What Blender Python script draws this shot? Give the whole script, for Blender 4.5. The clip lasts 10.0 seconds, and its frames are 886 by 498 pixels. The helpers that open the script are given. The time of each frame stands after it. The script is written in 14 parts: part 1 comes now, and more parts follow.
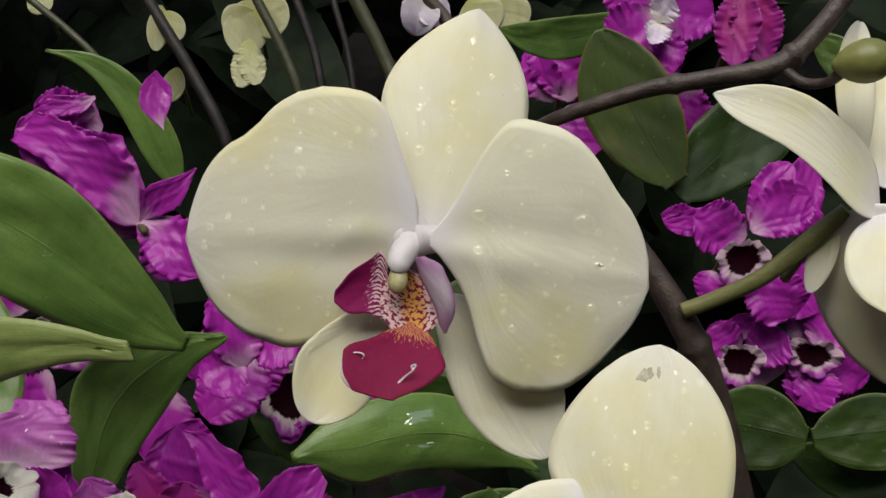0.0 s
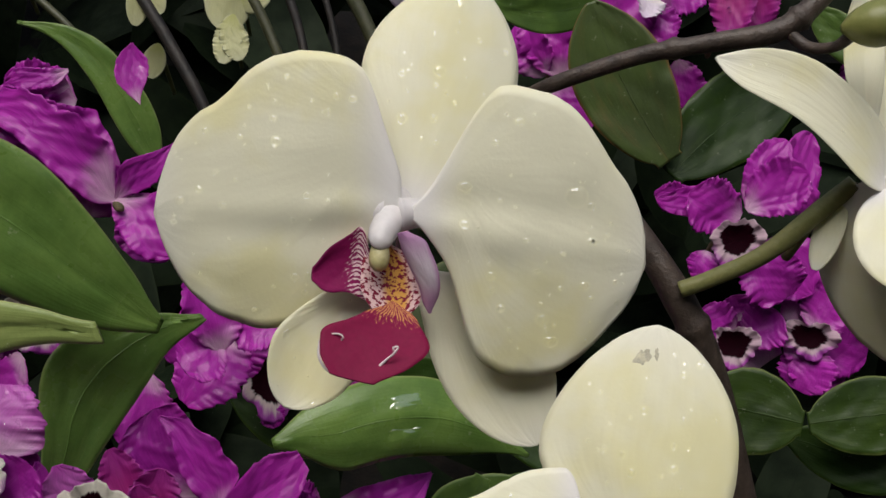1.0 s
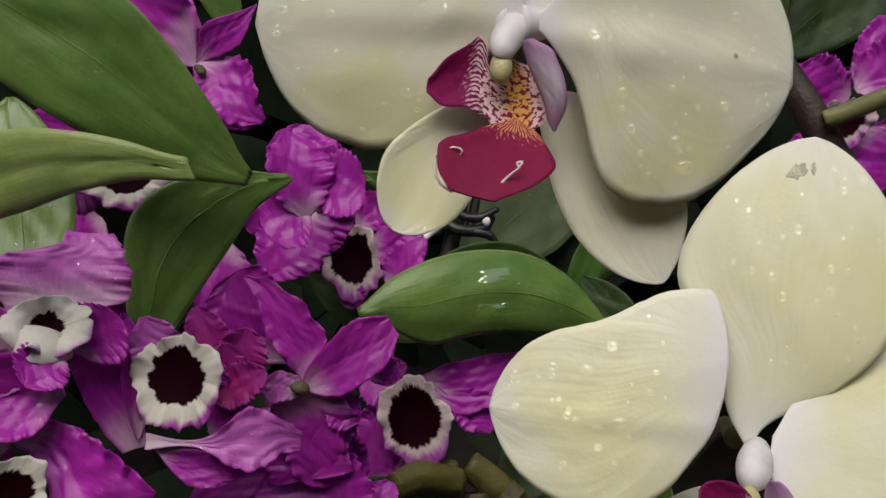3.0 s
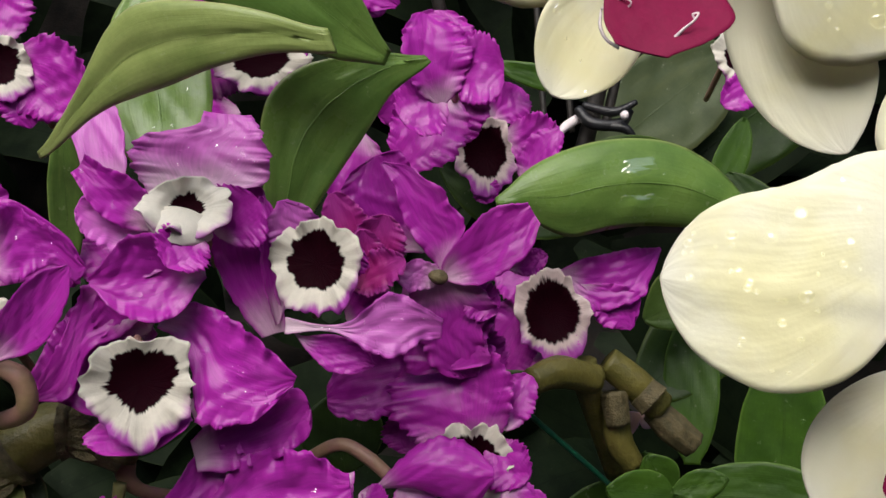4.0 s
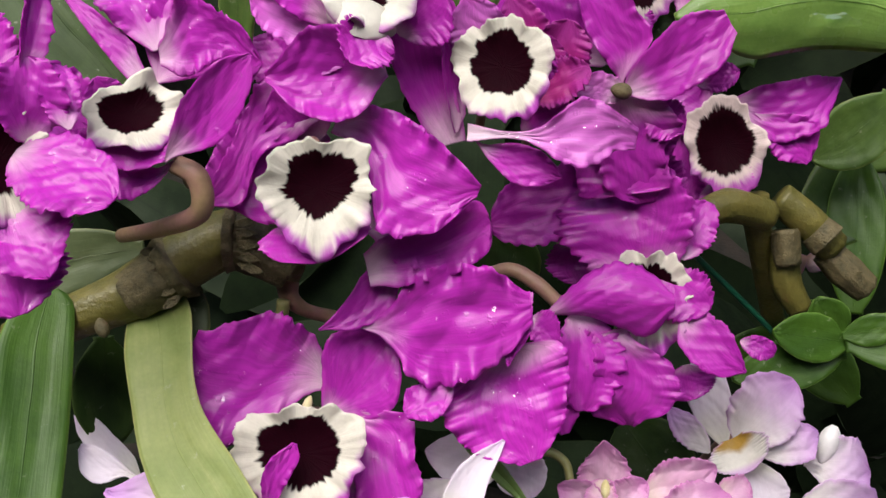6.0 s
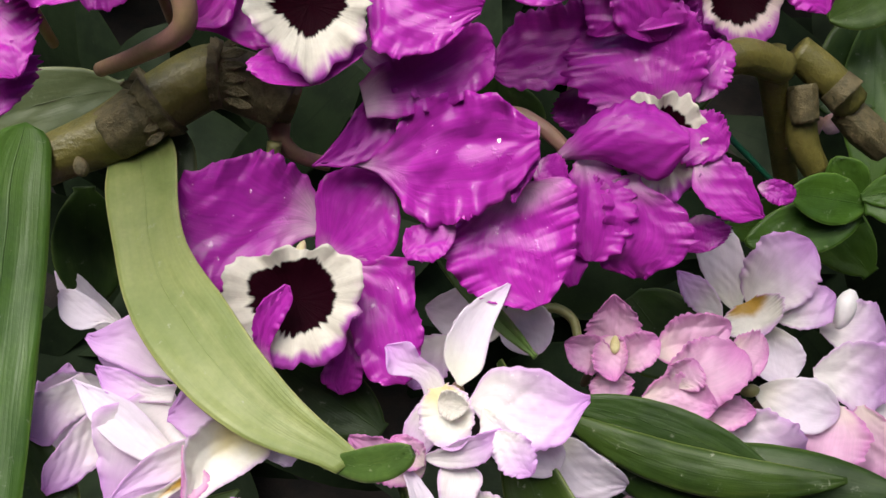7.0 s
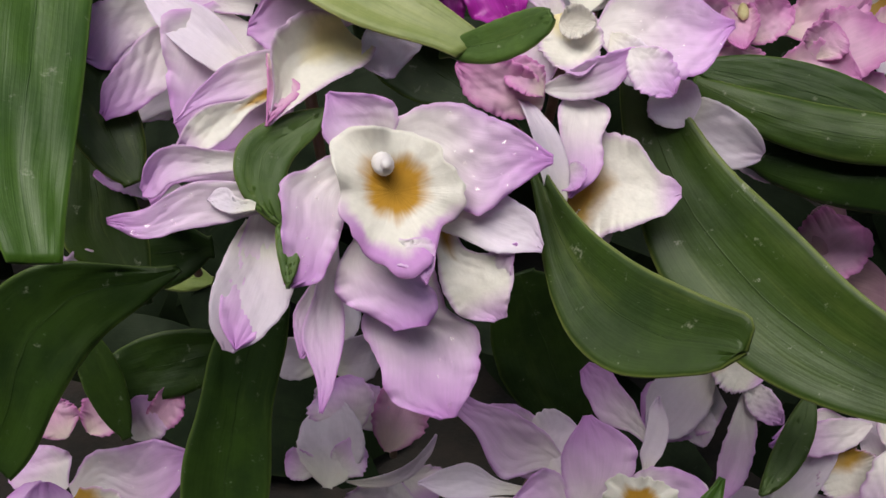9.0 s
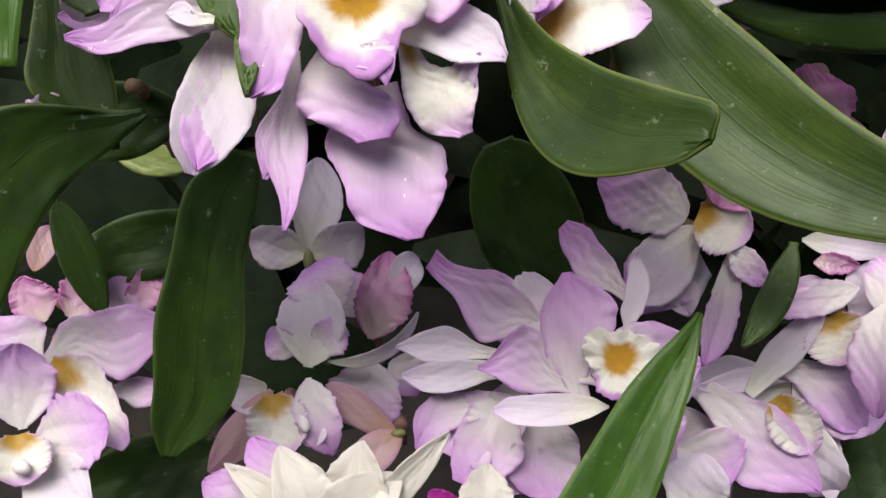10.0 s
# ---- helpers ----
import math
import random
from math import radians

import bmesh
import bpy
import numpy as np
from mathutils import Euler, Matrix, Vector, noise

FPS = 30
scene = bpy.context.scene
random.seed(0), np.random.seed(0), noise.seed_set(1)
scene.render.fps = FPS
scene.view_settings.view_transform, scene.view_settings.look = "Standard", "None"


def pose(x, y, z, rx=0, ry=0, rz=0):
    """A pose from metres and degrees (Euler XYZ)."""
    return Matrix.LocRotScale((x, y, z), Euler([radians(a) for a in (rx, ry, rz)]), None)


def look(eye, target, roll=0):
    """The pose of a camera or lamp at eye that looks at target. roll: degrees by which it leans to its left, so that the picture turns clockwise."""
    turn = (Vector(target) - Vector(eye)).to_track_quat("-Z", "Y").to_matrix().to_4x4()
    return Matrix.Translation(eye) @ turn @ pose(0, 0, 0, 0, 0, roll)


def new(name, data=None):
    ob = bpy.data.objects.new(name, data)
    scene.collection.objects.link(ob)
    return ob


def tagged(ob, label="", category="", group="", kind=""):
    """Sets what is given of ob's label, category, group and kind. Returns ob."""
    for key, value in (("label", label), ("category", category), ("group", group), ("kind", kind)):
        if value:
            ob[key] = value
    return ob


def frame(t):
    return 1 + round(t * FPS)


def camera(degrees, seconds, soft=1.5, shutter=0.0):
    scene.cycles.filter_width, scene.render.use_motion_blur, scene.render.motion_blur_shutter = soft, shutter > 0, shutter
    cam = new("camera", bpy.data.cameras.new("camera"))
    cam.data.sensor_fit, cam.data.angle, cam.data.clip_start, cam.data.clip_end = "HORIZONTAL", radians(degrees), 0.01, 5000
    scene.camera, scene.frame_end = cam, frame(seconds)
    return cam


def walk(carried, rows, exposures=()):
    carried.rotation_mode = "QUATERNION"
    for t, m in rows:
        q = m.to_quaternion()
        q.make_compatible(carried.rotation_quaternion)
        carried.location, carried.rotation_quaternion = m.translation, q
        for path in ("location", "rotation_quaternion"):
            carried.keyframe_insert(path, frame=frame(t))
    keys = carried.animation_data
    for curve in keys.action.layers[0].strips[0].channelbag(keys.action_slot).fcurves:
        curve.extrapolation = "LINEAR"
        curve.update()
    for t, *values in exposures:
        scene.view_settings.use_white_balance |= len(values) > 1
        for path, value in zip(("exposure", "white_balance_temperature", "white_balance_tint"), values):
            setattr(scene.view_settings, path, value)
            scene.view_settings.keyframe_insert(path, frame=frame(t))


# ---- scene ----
cam = camera(44.2, 10.0)
PATH = [
    (0, (0.013, 0.026, 0.709), (0.022, 2.01, 0.459), 3.6),
    (0.5, (0.014, 0.032, 0.709), (0.035, 2.015, 0.449), 3.4),
    (1, (0.014, 0.038, 0.706), (0.045, 2.018, 0.427), 3.7),
    (1.5, (0.014, 0.041, 0.702), (0.045, 2.017, 0.397), 3.8),
    (2, (0.013, 0.042, 0.698), (0.036, 2.016, 0.377), 4.3),
    (2.5, (0.01, 0.045, 0.691), (0.006, 2.013, 0.335), 4.1),
    (2.7, (0.007, 0.046, 0.688), (-0.012, 2.011, 0.315), 4.3),
    (3.8, (0.001, 0.059, 0.676), (-0.23, 1.968, 0.128), 3.3),
    (4, (-0.002, 0.058, 0.674), (-0.264, 1.955, 0.097), 3.2),
    (4.5, (-0.01, 0.057, 0.668), (-0.343, 1.928, 0.044), 3.0),
    (5, (-0.016, 0.055, 0.662), (-0.417, 1.902, 0.006), 2.4),
    (5.2, (-0.017, 0.054, 0.659), (-0.441, 1.894, -0.003), 2.3),
    (6.3, (-0.033, 0.067, 0.641), (-0.366, 1.868, -0.164), 3.6),
    (6.5, (-0.03, 0.068, 0.633), (-0.363, 1.865, -0.179), 3.5),
    (7, (-0.031, 0.066, 0.618), (-0.362, 1.849, -0.224), 3.3),
    (7.5, (-0.032, 0.063, 0.602), (-0.356, 1.841, -0.253), 3.3),
    (8, (-0.033, 0.063, 0.579), (-0.36, 1.839, -0.28), 3.4),
    (8.5, (-0.038, 0.065, 0.56), (-0.368, 1.835, -0.311), 3.5),
    (9, (-0.049, 0.061, 0.539), (-0.371, 1.833, -0.33), 3.7),
    (9.5, (-0.048, 0.054, 0.521), (-0.37, 1.831, -0.337), 3.2),
    (10, (-0.037, 0.052, 0.508), (-0.386, 1.827, -0.345), 2.5),
]
EXPOSURES = [(0, -0.25), (2.0, -0.32), (2.5, -0.38), (3.8, 0.05), (4.5, 0.8), (6.5, 0.9), (7.5, 0.52), (8.5, 0.14), (9, 0.28), (10, 0.75)]
walk(cam, [(t, look(eye, target, roll)) for t, eye, target, roll in PATH], EXPOSURES)

# ---- daylight through the glasshouse roof: bright overcast ----
world = bpy.data.worlds.new("overcast_sky")
scene.world = world
world.use_nodes = True
wn = world.node_tree
sky = wn.nodes.new("ShaderNodeTexSky")
sky.sky_type, sky.sun_disc = "NISHITA", False
sky.sun_elevation, sky.sun_rotation = radians(62), radians(200)
sky.dust_density, sky.air_density = 4.0, 1.0
background = wn.nodes["Background"]
background.inputs["Strength"].default_value = 0.13
glass = wn.nodes.new("ShaderNodeMix")
glass.data_type, glass.blend_type = "RGBA", "MULTIPLY"
glass.inputs[0].default_value = 1.0
glass.inputs[7].default_value = (1.0, 0.98, 0.93, 1.0)
wn.links.new(sky.outputs[0], glass.inputs[6])
wn.links.new(glass.outputs[2], background.inputs["Color"])
sun_data = bpy.data.lights.new("sun", "SUN")
sun_data.energy, sun_data.angle, sun_data.color = 3.0, radians(50), (1.0, 0.99, 0.975)
new("sun", sun_data).matrix_world = look((-0.35, -1.1, 2.2), (0, 0.3, 0.5))


# ---- materials ----
class Nodes:
    """A node material, written as short expressions."""

    def __init__(self, name):
        self.mat = bpy.data.materials.new(name)
        self.mat.use_nodes = True
        self.tree = self.mat.node_tree
        self.shader = self.tree.nodes["Principled BSDF"]
        self.output = self.tree.nodes["Material Output"]

    def node(self, kind, **sets):
        n = self.tree.nodes.new("ShaderNode" + kind)
        for key, value in sets.items():
            setattr(n, key, value)
        return n

    def put(self, value, socket):
        if isinstance(value, bpy.types.NodeSocket):
            self.tree.links.new(value, socket)
        else:
            socket.default_value = value

    def math(self, op, a, b=0.0, clamp=False):
        n = self.node("Math", operation=op, use_clamp=clamp)
        self.put(a, n.inputs[0])
        self.put(b, n.inputs[1])
        return n.outputs[0]

    def ramp(self, x, lo, hi, to_lo=0.0, to_hi=1.0):
        n = self.node("MapRange", interpolation_type="SMOOTHSTEP")
        for i, v in enumerate((x, lo, hi, to_lo, to_hi)):
            self.put(v, n.inputs[i])
        return n.outputs[0]

    def mix(self, f, a, b):
        n = self.node("Mix", data_type="RGBA")
        self.put(f, n.inputs[0])
        self.put(a if isinstance(a, bpy.types.NodeSocket) else (*a, 1), n.inputs[6])
        self.put(b if isinstance(b, bpy.types.NodeSocket) else (*b, 1), n.inputs[7])
        return n.outputs[2]

    def uv(self):
        co = self.node("TexCoord")
        sep = self.node("SeparateXYZ")
        self.put(co.outputs["UV"], sep.inputs[0])
        self.objects = co.outputs["Object"]
        return sep.outputs[0], sep.outputs[1]

    def vec(self, x, y, z=0.0):
        n = self.node("CombineXYZ")
        for i, v in enumerate((x, y, z)):
            self.put(v, n.inputs[i])
        return n.outputs[0]

    def noise(self, co, scale, detail=3.0, rough=0.55):
        n = self.node("TexNoise")
        self.put(co, n.inputs["Vector"])
        n.inputs["Scale"].default_value, n.inputs["Detail"].default_value = scale, detail
        n.inputs["Roughness"].default_value = rough
        return n.outputs[0]

    def random(self):
        return self.node("ObjectInfo").outputs["Random"]

    def bump(self, height, strength, distance=0.001):
        n = self.node("Bump")
        n.inputs["Strength"].default_value, n.inputs["Distance"].default_value = strength, distance
        self.put(height, n.inputs["Height"])
        self.put(n.outputs[0], self.shader.inputs["Normal"])
        return n.outputs[0]

    def tone(self, colour, value, sat=1.0, hue=0.5):
        n = self.node("HueSaturation")
        self.put(hue, n.inputs["Hue"])
        self.put(sat, n.inputs["Saturation"])
        self.put(value, n.inputs["Value"])
        self.put(colour, n.inputs["Color"])
        return n.outputs[0]

    def finish(self, colour, rough, translucent=0.0, specular=0.5, coat=0.0):
        self.put(colour if isinstance(colour, bpy.types.NodeSocket) else (*colour, 1), self.shader.inputs["Base Color"])
        self.put(rough, self.shader.inputs["Roughness"])
        self.shader.inputs["Specular IOR Level"].default_value = specular
        self.shader.inputs["Coat Weight"].default_value = coat
        self.shader.inputs["Coat Roughness"].default_value = 0.15
        if translucent:
            t = self.node("BsdfTranslucent")
            self.put(colour, t.inputs["Color"])
            m = self.node("MixShader")
            m.inputs[0].default_value = translucent
            self.put(self.shader.outputs[0], m.inputs[1])
            self.put(t.outputs[0], m.inputs[2])
            self.put(m.outputs[0], self.output.inputs["Surface"])
        return self.mat


def petal_material(name, heart, body, rim, v0=0.05, v1=0.45, rim_at=0.75, vein=0.25, rough=0.46, translucent=0.28, vary=0.12, wet=0.0, pale=None, side=1.0, relief=0.30):
    """A petal: heart colour at its base, body colour, rim colour towards edge and tip, with fine veins."""
    n = Nodes(name)
    u, v = n.uv()
    e = n.math("ABSOLUTE", n.math("MULTIPLY", n.math("SUBTRACT", u, 0.5), 2.0))
    blotch = n.noise(n.objects, 90.0)
    fine = n.noise(n.objects, 900.0, 4.0)
    spread = n.math("DIVIDE", n.math("SUBTRACT", u, 0.5), n.math("ADD", v, 0.35))
    veins = n.noise(n.vec(n.math("MULTIPLY", spread, 34.0), n.math("MULTIPLY", v, 2.5), n.math("MULTIPLY", n.random(), 30.0)), 1.0, 2.0)
    shift = n.math("MULTIPLY", n.math("SUBTRACT", blotch, 0.5), 0.35)
    f1 = n.ramp(n.math("ADD", v, shift), v0, v1)
    out = n.math("ADD", n.math("MAXIMUM", n.math("MULTIPLY", e, side), n.math("MULTIPLY", v, 1.02)), shift)
    f2 = n.ramp(out, rim_at - 0.25, rim_at + 0.25)
    col = n.mix(f2, n.mix(f1, heart, body), rim)
    if pale:
        col = n.mix(n.ramp(n.noise(n.vec(n.math("MULTIPLY", spread, 3.0), n.math("MULTIPLY", v, 2.0), n.math("MULTIPLY", n.random(), 50.0)), 1.6, 3.0), 0.48, 0.75, 0.0, 0.32), col, pale)
    beads = n.ramp(n.noise(n.objects, 420.0, 2.0), 0.63, 0.70)
    value = n.math("ADD", n.math("MULTIPLY", n.math("SUBTRACT", veins, 0.5), vein), n.math("MULTIPLY", n.math("SUBTRACT", fine, 0.5), 0.10))
    value = n.math("ADD", value, n.math("MULTIPLY", n.math("SUBTRACT", n.random(), 0.5), vary))
    col = n.tone(col, n.math("ADD", value, 1.0), 1.0)
    n.bump(n.math("ADD", n.math("MULTIPLY", veins, 0.7), n.math("ADD", n.math("MULTIPLY", fine, 0.4), n.math("MULTIPLY", beads, wet * 0.8))), relief, 0.0006)
    n.finish(col, rough, translucent, 0.4)
    n.put(n.math("MULTIPLY", beads, wet), n.shader.inputs["Coat Weight"])
    n.shader.inputs["Coat Roughness"].default_value = 0.1
    return n.mat


MAT = {}
MAT["purple"] = petal_material("magenta_petal", (0.72, 0.46, 0.64), (0.475, 0.026, 0.435), (0.46, 0.023, 0.41), 0.0, 0.34, 0.85, 0.5, 0.34, wet=0.9, pale=(0.60, 0.12, 0.55), relief=0.26)
MAT["orchid"] = petal_material("pale_magenta_petal", (0.78, 0.60, 0.71), (0.63, 0.15, 0.59), (0.53, 0.055, 0.49), 0.05, 0.55, 0.95, 0.45, 0.34, wet=0.9, pale=(0.68, 0.26, 0.64), relief=0.26)
MAT["crimson"] = petal_material("crimson_bud_petal", (0.462, 0.084, 0.269), (0.403, 0.0168, 0.21), (0.378, 0.0252, 0.277), 0.0, 0.3, 0.7, 0.4)
MAT["pale"] = petal_material("lilac_white_petal", (0.86, 0.82, 0.82), (0.79, 0.54, 0.84), (0.60, 0.22, 0.69), 0.18, 0.85, 0.95, 0.16, 0.5, 0.36, side=0.95, relief=0.14)
MAT["white"] = petal_material("white_petal", (0.87, 0.86, 0.77), (0.84, 0.77, 0.86), (0.70, 0.44, 0.76), 0.05, 0.55, 1.02, 0.12, 0.5, 0.36, side=0.9, relief=0.14)
MAT["pink"] = petal_material("rose_pink_petal", (0.80, 0.66, 0.64), (0.76, 0.47, 0.66), (0.64, 0.22, 0.54), 0.05, 0.55, 0.85, 0.2, 0.5, 0.34, relief=0.16)
MAT["yellowish"] = petal_material("pale_yellow_petal", (0.504, 0.521, 0.185), (0.571, 0.571, 0.302), (0.588, 0.588, 0.378), 0.0, 0.5, 0.9, 0.2)
MAT["ivory"] = petal_material("ivory_lip", (0.689, 0.664, 0.588), (0.689, 0.664, 0.596), (0.672, 0.605, 0.588), 0.0, 0.5, 1.0, 0.15)
MAT["salmon"] = petal_material("salmon_petal", (0.554, 0.336, 0.252), (0.588, 0.403, 0.42), (0.554, 0.319, 0.437), 0.0, 0.5, 0.8, 0.2)


def moth_petal_material():
    """Cream moth-orchid petal: white claw, a faint yellow flush, soft raised veins."""
    n = Nodes("cream_petal")
    u, v = n.uv()
    blotch = n.noise(n.objects, 45.0, 4.0)
    fine = n.noise(n.objects, 1400.0, 3.0)
    spread = n.math("DIVIDE", n.math("SUBTRACT", u, 0.5), n.math("ADD", v, 0.2))
    veins = n.noise(n.vec(n.math("MULTIPLY", spread, 4.0), n.math("MULTIPLY", v, 0.8), n.math("MULTIPLY", n.random(), 30.0)), 1.0, 3.0)
    col = n.mix(n.ramp(blotch, 0.42, 0.68), (0.90, 0.885, 0.68), (0.87, 0.835, 0.50))
    col = n.mix(n.ramp(v, 0.02, 0.22), (0.90, 0.88, 0.855), col)
    col = n.mix(n.ramp(v, 0.8, 1.0, 0.0, 0.6), col, (0.88, 0.87, 0.78))
    col = n.tone(col, n.math("ADD", 0.96, n.math("MULTIPLY", veins, 0.08)))
    n.bump(n.math("ADD", n.math("MULTIPLY", veins, n.ramp(v, 0.1, 0.45)), n.math("MULTIPLY", fine, 0.08)), 0.35, 0.0012)
    return n.finish(col, 0.46, 0.12, 0.4)


MAT["cream"] = moth_petal_material()


def eye_lip_material(name, eye, ring, rim, at_eye, at_ring, rays, soft=0.05):
    """A round lip: eye in the throat, pale ring, coloured rim at its lower edge."""
    n = Nodes(name)
    u, v = n.uv()
    x = n.math("MULTIPLY", n.math("SUBTRACT", u, 0.5), 2.0)
    y = n.math("MULTIPLY", n.math("SUBTRACT", v, 0.5), 2.0)
    y2 = n.math("SUBTRACT", y, 0.08)
    r = n.math("SQRT", n.math("ADD", n.math("MULTIPLY", x, x), n.math("MULTIPLY", y2, y2)))
    a = n.math("ARCTAN2", y, x)
    streak = n.noise(n.vec(n.math("MULTIPLY", a, rays), n.math("MULTIPLY", r, 1.2), n.math("MULTIPLY", n.random(), 20.0)), 1.0, 3.0)
    lobes = n.noise(n.vec(n.math("MULTIPLY", x, 1.6), n.math("MULTIPLY", y, 1.6), n.math("MULTIPLY", n.random(), 37.0)), 1.0, 2.0)
    wob = n.math("ADD", n.math("MULTIPLY", n.math("SUBTRACT", streak, 0.5), 0.26), n.math("MULTIPLY", n.math("SUBTRACT", lobes, 0.5), 0.5))
    rr = n.math("ADD", r, wob)
    col = n.mix(n.ramp(rr, at_eye - soft, at_eye + soft), eye, ring)
    low = n.ramp(y, 0.1, -0.75)
    edge = n.math("MULTIPLY", n.ramp(rr, at_ring - 0.08, at_ring + 0.12), low)
    col = n.mix(edge, col, rim)
    fine = n.noise(n.objects, 700.0)
    col = n.tone(col, n.math("ADD", 0.88, n.math("MULTIPLY", fine, 0.24)))
    n.bump(n.math("ADD", streak, n.math("MULTIPLY", fine, 0.3)), 0.4, 0.0009)
    n.finish(col, 0.6, 0.2)
    n.put(n.ramp(rr, at_eye - soft, at_eye + soft, 0.03, 0.4), n.shader.inputs["Specular IOR Level"])
    return n.mat


MAT["lip"] = eye_lip_material("maroon_eyed_lip", (0.0134, 0.00101, 0.0042), (0.672, 0.638, 0.554), (0.386, 0.0504, 0.386), 0.62, 0.93, 7.0, 0.035)
MAT["lip_small"] = eye_lip_material("small_eyed_lip", (0.0134, 0.00101, 0.0042), (0.689, 0.664, 0.588), (0.521, 0.218, 0.504), 0.42, 0.95, 6.0, 0.03)
MAT["lip_dull"] = eye_lip_material("dusky_lip", (0.0134, 0.00101, 0.0042), (0.504, 0.353, 0.42), (0.37, 0.0504, 0.37), 0.66, 0.85, 9.0)
MAT["lip_wide"] = eye_lip_material("wide_eyed_lip", (0.0134, 0.00101, 0.0042), (0.622, 0.504, 0.487), (0.37, 0.0504, 0.37), 0.72, 0.90, 9.0)
MAT["gold_lip"] = eye_lip_material("golden_eyed_lip", (0.50, 0.27, 0.035), (0.78, 0.76, 0.69), (0.56, 0.28, 0.61), 0.48, 0.88, 4.0, 0.16)


def gold_tongue_material(name, heart):
    """The lip of a pale flower seen from the side: golden base, white body, lilac rim."""
    n = Nodes(name)
    u, v = n.uv()
    e = n.math("ABSOLUTE", n.math("MULTIPLY", n.math("SUBTRACT", u, 0.5), 2.0))
    blotch = n.noise(n.objects, 130.0)
    d = n.math("ADD", n.math("ADD", v, n.math("MULTIPLY", e, 0.25)), n.math("MULTIPLY", n.math("SUBTRACT", blotch, 0.5), 0.3))
    col = n.mix(n.ramp(d, 0.25, 0.52), heart, (0.82, 0.80, 0.73))
    col = n.mix(n.ramp(n.math("MAXIMUM", v, n.math("MULTIPLY", e, 0.9)), 0.72, 0.98), col, (0.66, 0.42, 0.70))
    fine = n.noise(n.objects, 800.0)
    col = n.tone(col, n.math("ADD", 0.9, n.math("MULTIPLY", fine, 0.2)))
    n.bump(fine, 0.3, 0.0006)
    return n.finish(col, 0.5, 0.25)


MAT["tongue"] = gold_tongue_material("golden_tongue", (0.504, 0.302, 0.042))
MAT["cream_tongue"] = gold_tongue_material("cream_tongue", (0.74, 0.66, 0.36))


def moth_lip_material(name, body, ground, stripes, v_split, across=False):
    """Crimson moth-orchid lip: pale throat with crimson stripes that give way to plain crimson."""
    n = Nodes(name)
    u, v = n.uv()
    w = n.node("TexWave", wave_type="BANDS", bands_direction="X")
    n.put(n.vec(n.math("ADD", u, n.math("MULTIPLY", v, 0.7)), v), w.inputs["Vector"])
    w.inputs["Scale"].default_value, w.inputs["Distortion"].default_value, w.inputs["Detail"].default_value = stripes, 5.0, 2.0
    w.inputs["Detail Scale"].default_value = 2.5
    pattern = n.mix(n.ramp(w.outputs["Fac"], 0.42, 0.6), ground, body)
    spots = n.noise(n.vec(n.math("MULTIPLY", u, 9.0), n.math("MULTIPLY", v, 9.0)), 2.0)
    cut = n.ramp(n.math("ADD", n.math("SUBTRACT", 1.0, u) if across else v, n.math("MULTIPLY", n.math("SUBTRACT", spots, 0.5), 0.5)), v_split - 0.06, v_split + 0.06)
    col = n.mix(cut, pattern, body)
    fine = n.noise(n.objects, 900.0)
    col = n.tone(col, n.math("ADD", 0.85, n.math("MULTIPLY", fine, 0.3)))
    n.bump(fine, 0.25, 0.0005)
    return n.finish(col, 0.6, 0.08, 0.15)


MAT["moth_lip"] = moth_lip_material("crimson_lip", (0.215, 0.006, 0.052), (0.66, 0.30, 0.10), 5.0, 0.22)
MAT["moth_side"] = moth_lip_material("striped_side_lobe", (0.225, 0.008, 0.085), (0.76, 0.58, 0.60), 4.5, 0.52)


def throat_material():
    """Spotted throat: orange along the middle, pale pink at the sides, crimson spots and dashes."""
    n = Nodes("spotted_throat")
    u, v = n.uv()
    e = n.math("ABSOLUTE", n.math("MULTIPLY", n.math("SUBTRACT", u, 0.42), 2.0))
    ground = n.mix(n.ramp(e, 0.25, 0.6), (0.70, 0.36, 0.08), (0.76, 0.55, 0.55))
    spots = n.noise(n.vec(n.math("MULTIPLY", u, 9.0), n.math("MULTIPLY", v, 14.0)), 1.3, 2.0)
    col = n.mix(n.ramp(spots, 0.50, 0.56), ground, (0.22, 0.012, 0.04))
    n.bump(spots, 0.25, 0.0006)
    return n.finish(col, 0.6, 0.08, 0.15)


MAT["moth_throat"] = throat_material()
MAT["moth_flush"] = petal_material("violet_flushed_lobe", (0.66, 0.36, 0.58), (0.80, 0.70, 0.78), (0.55, 0.25, 0.52), 0.1, 0.45, 0.8, 0.2)


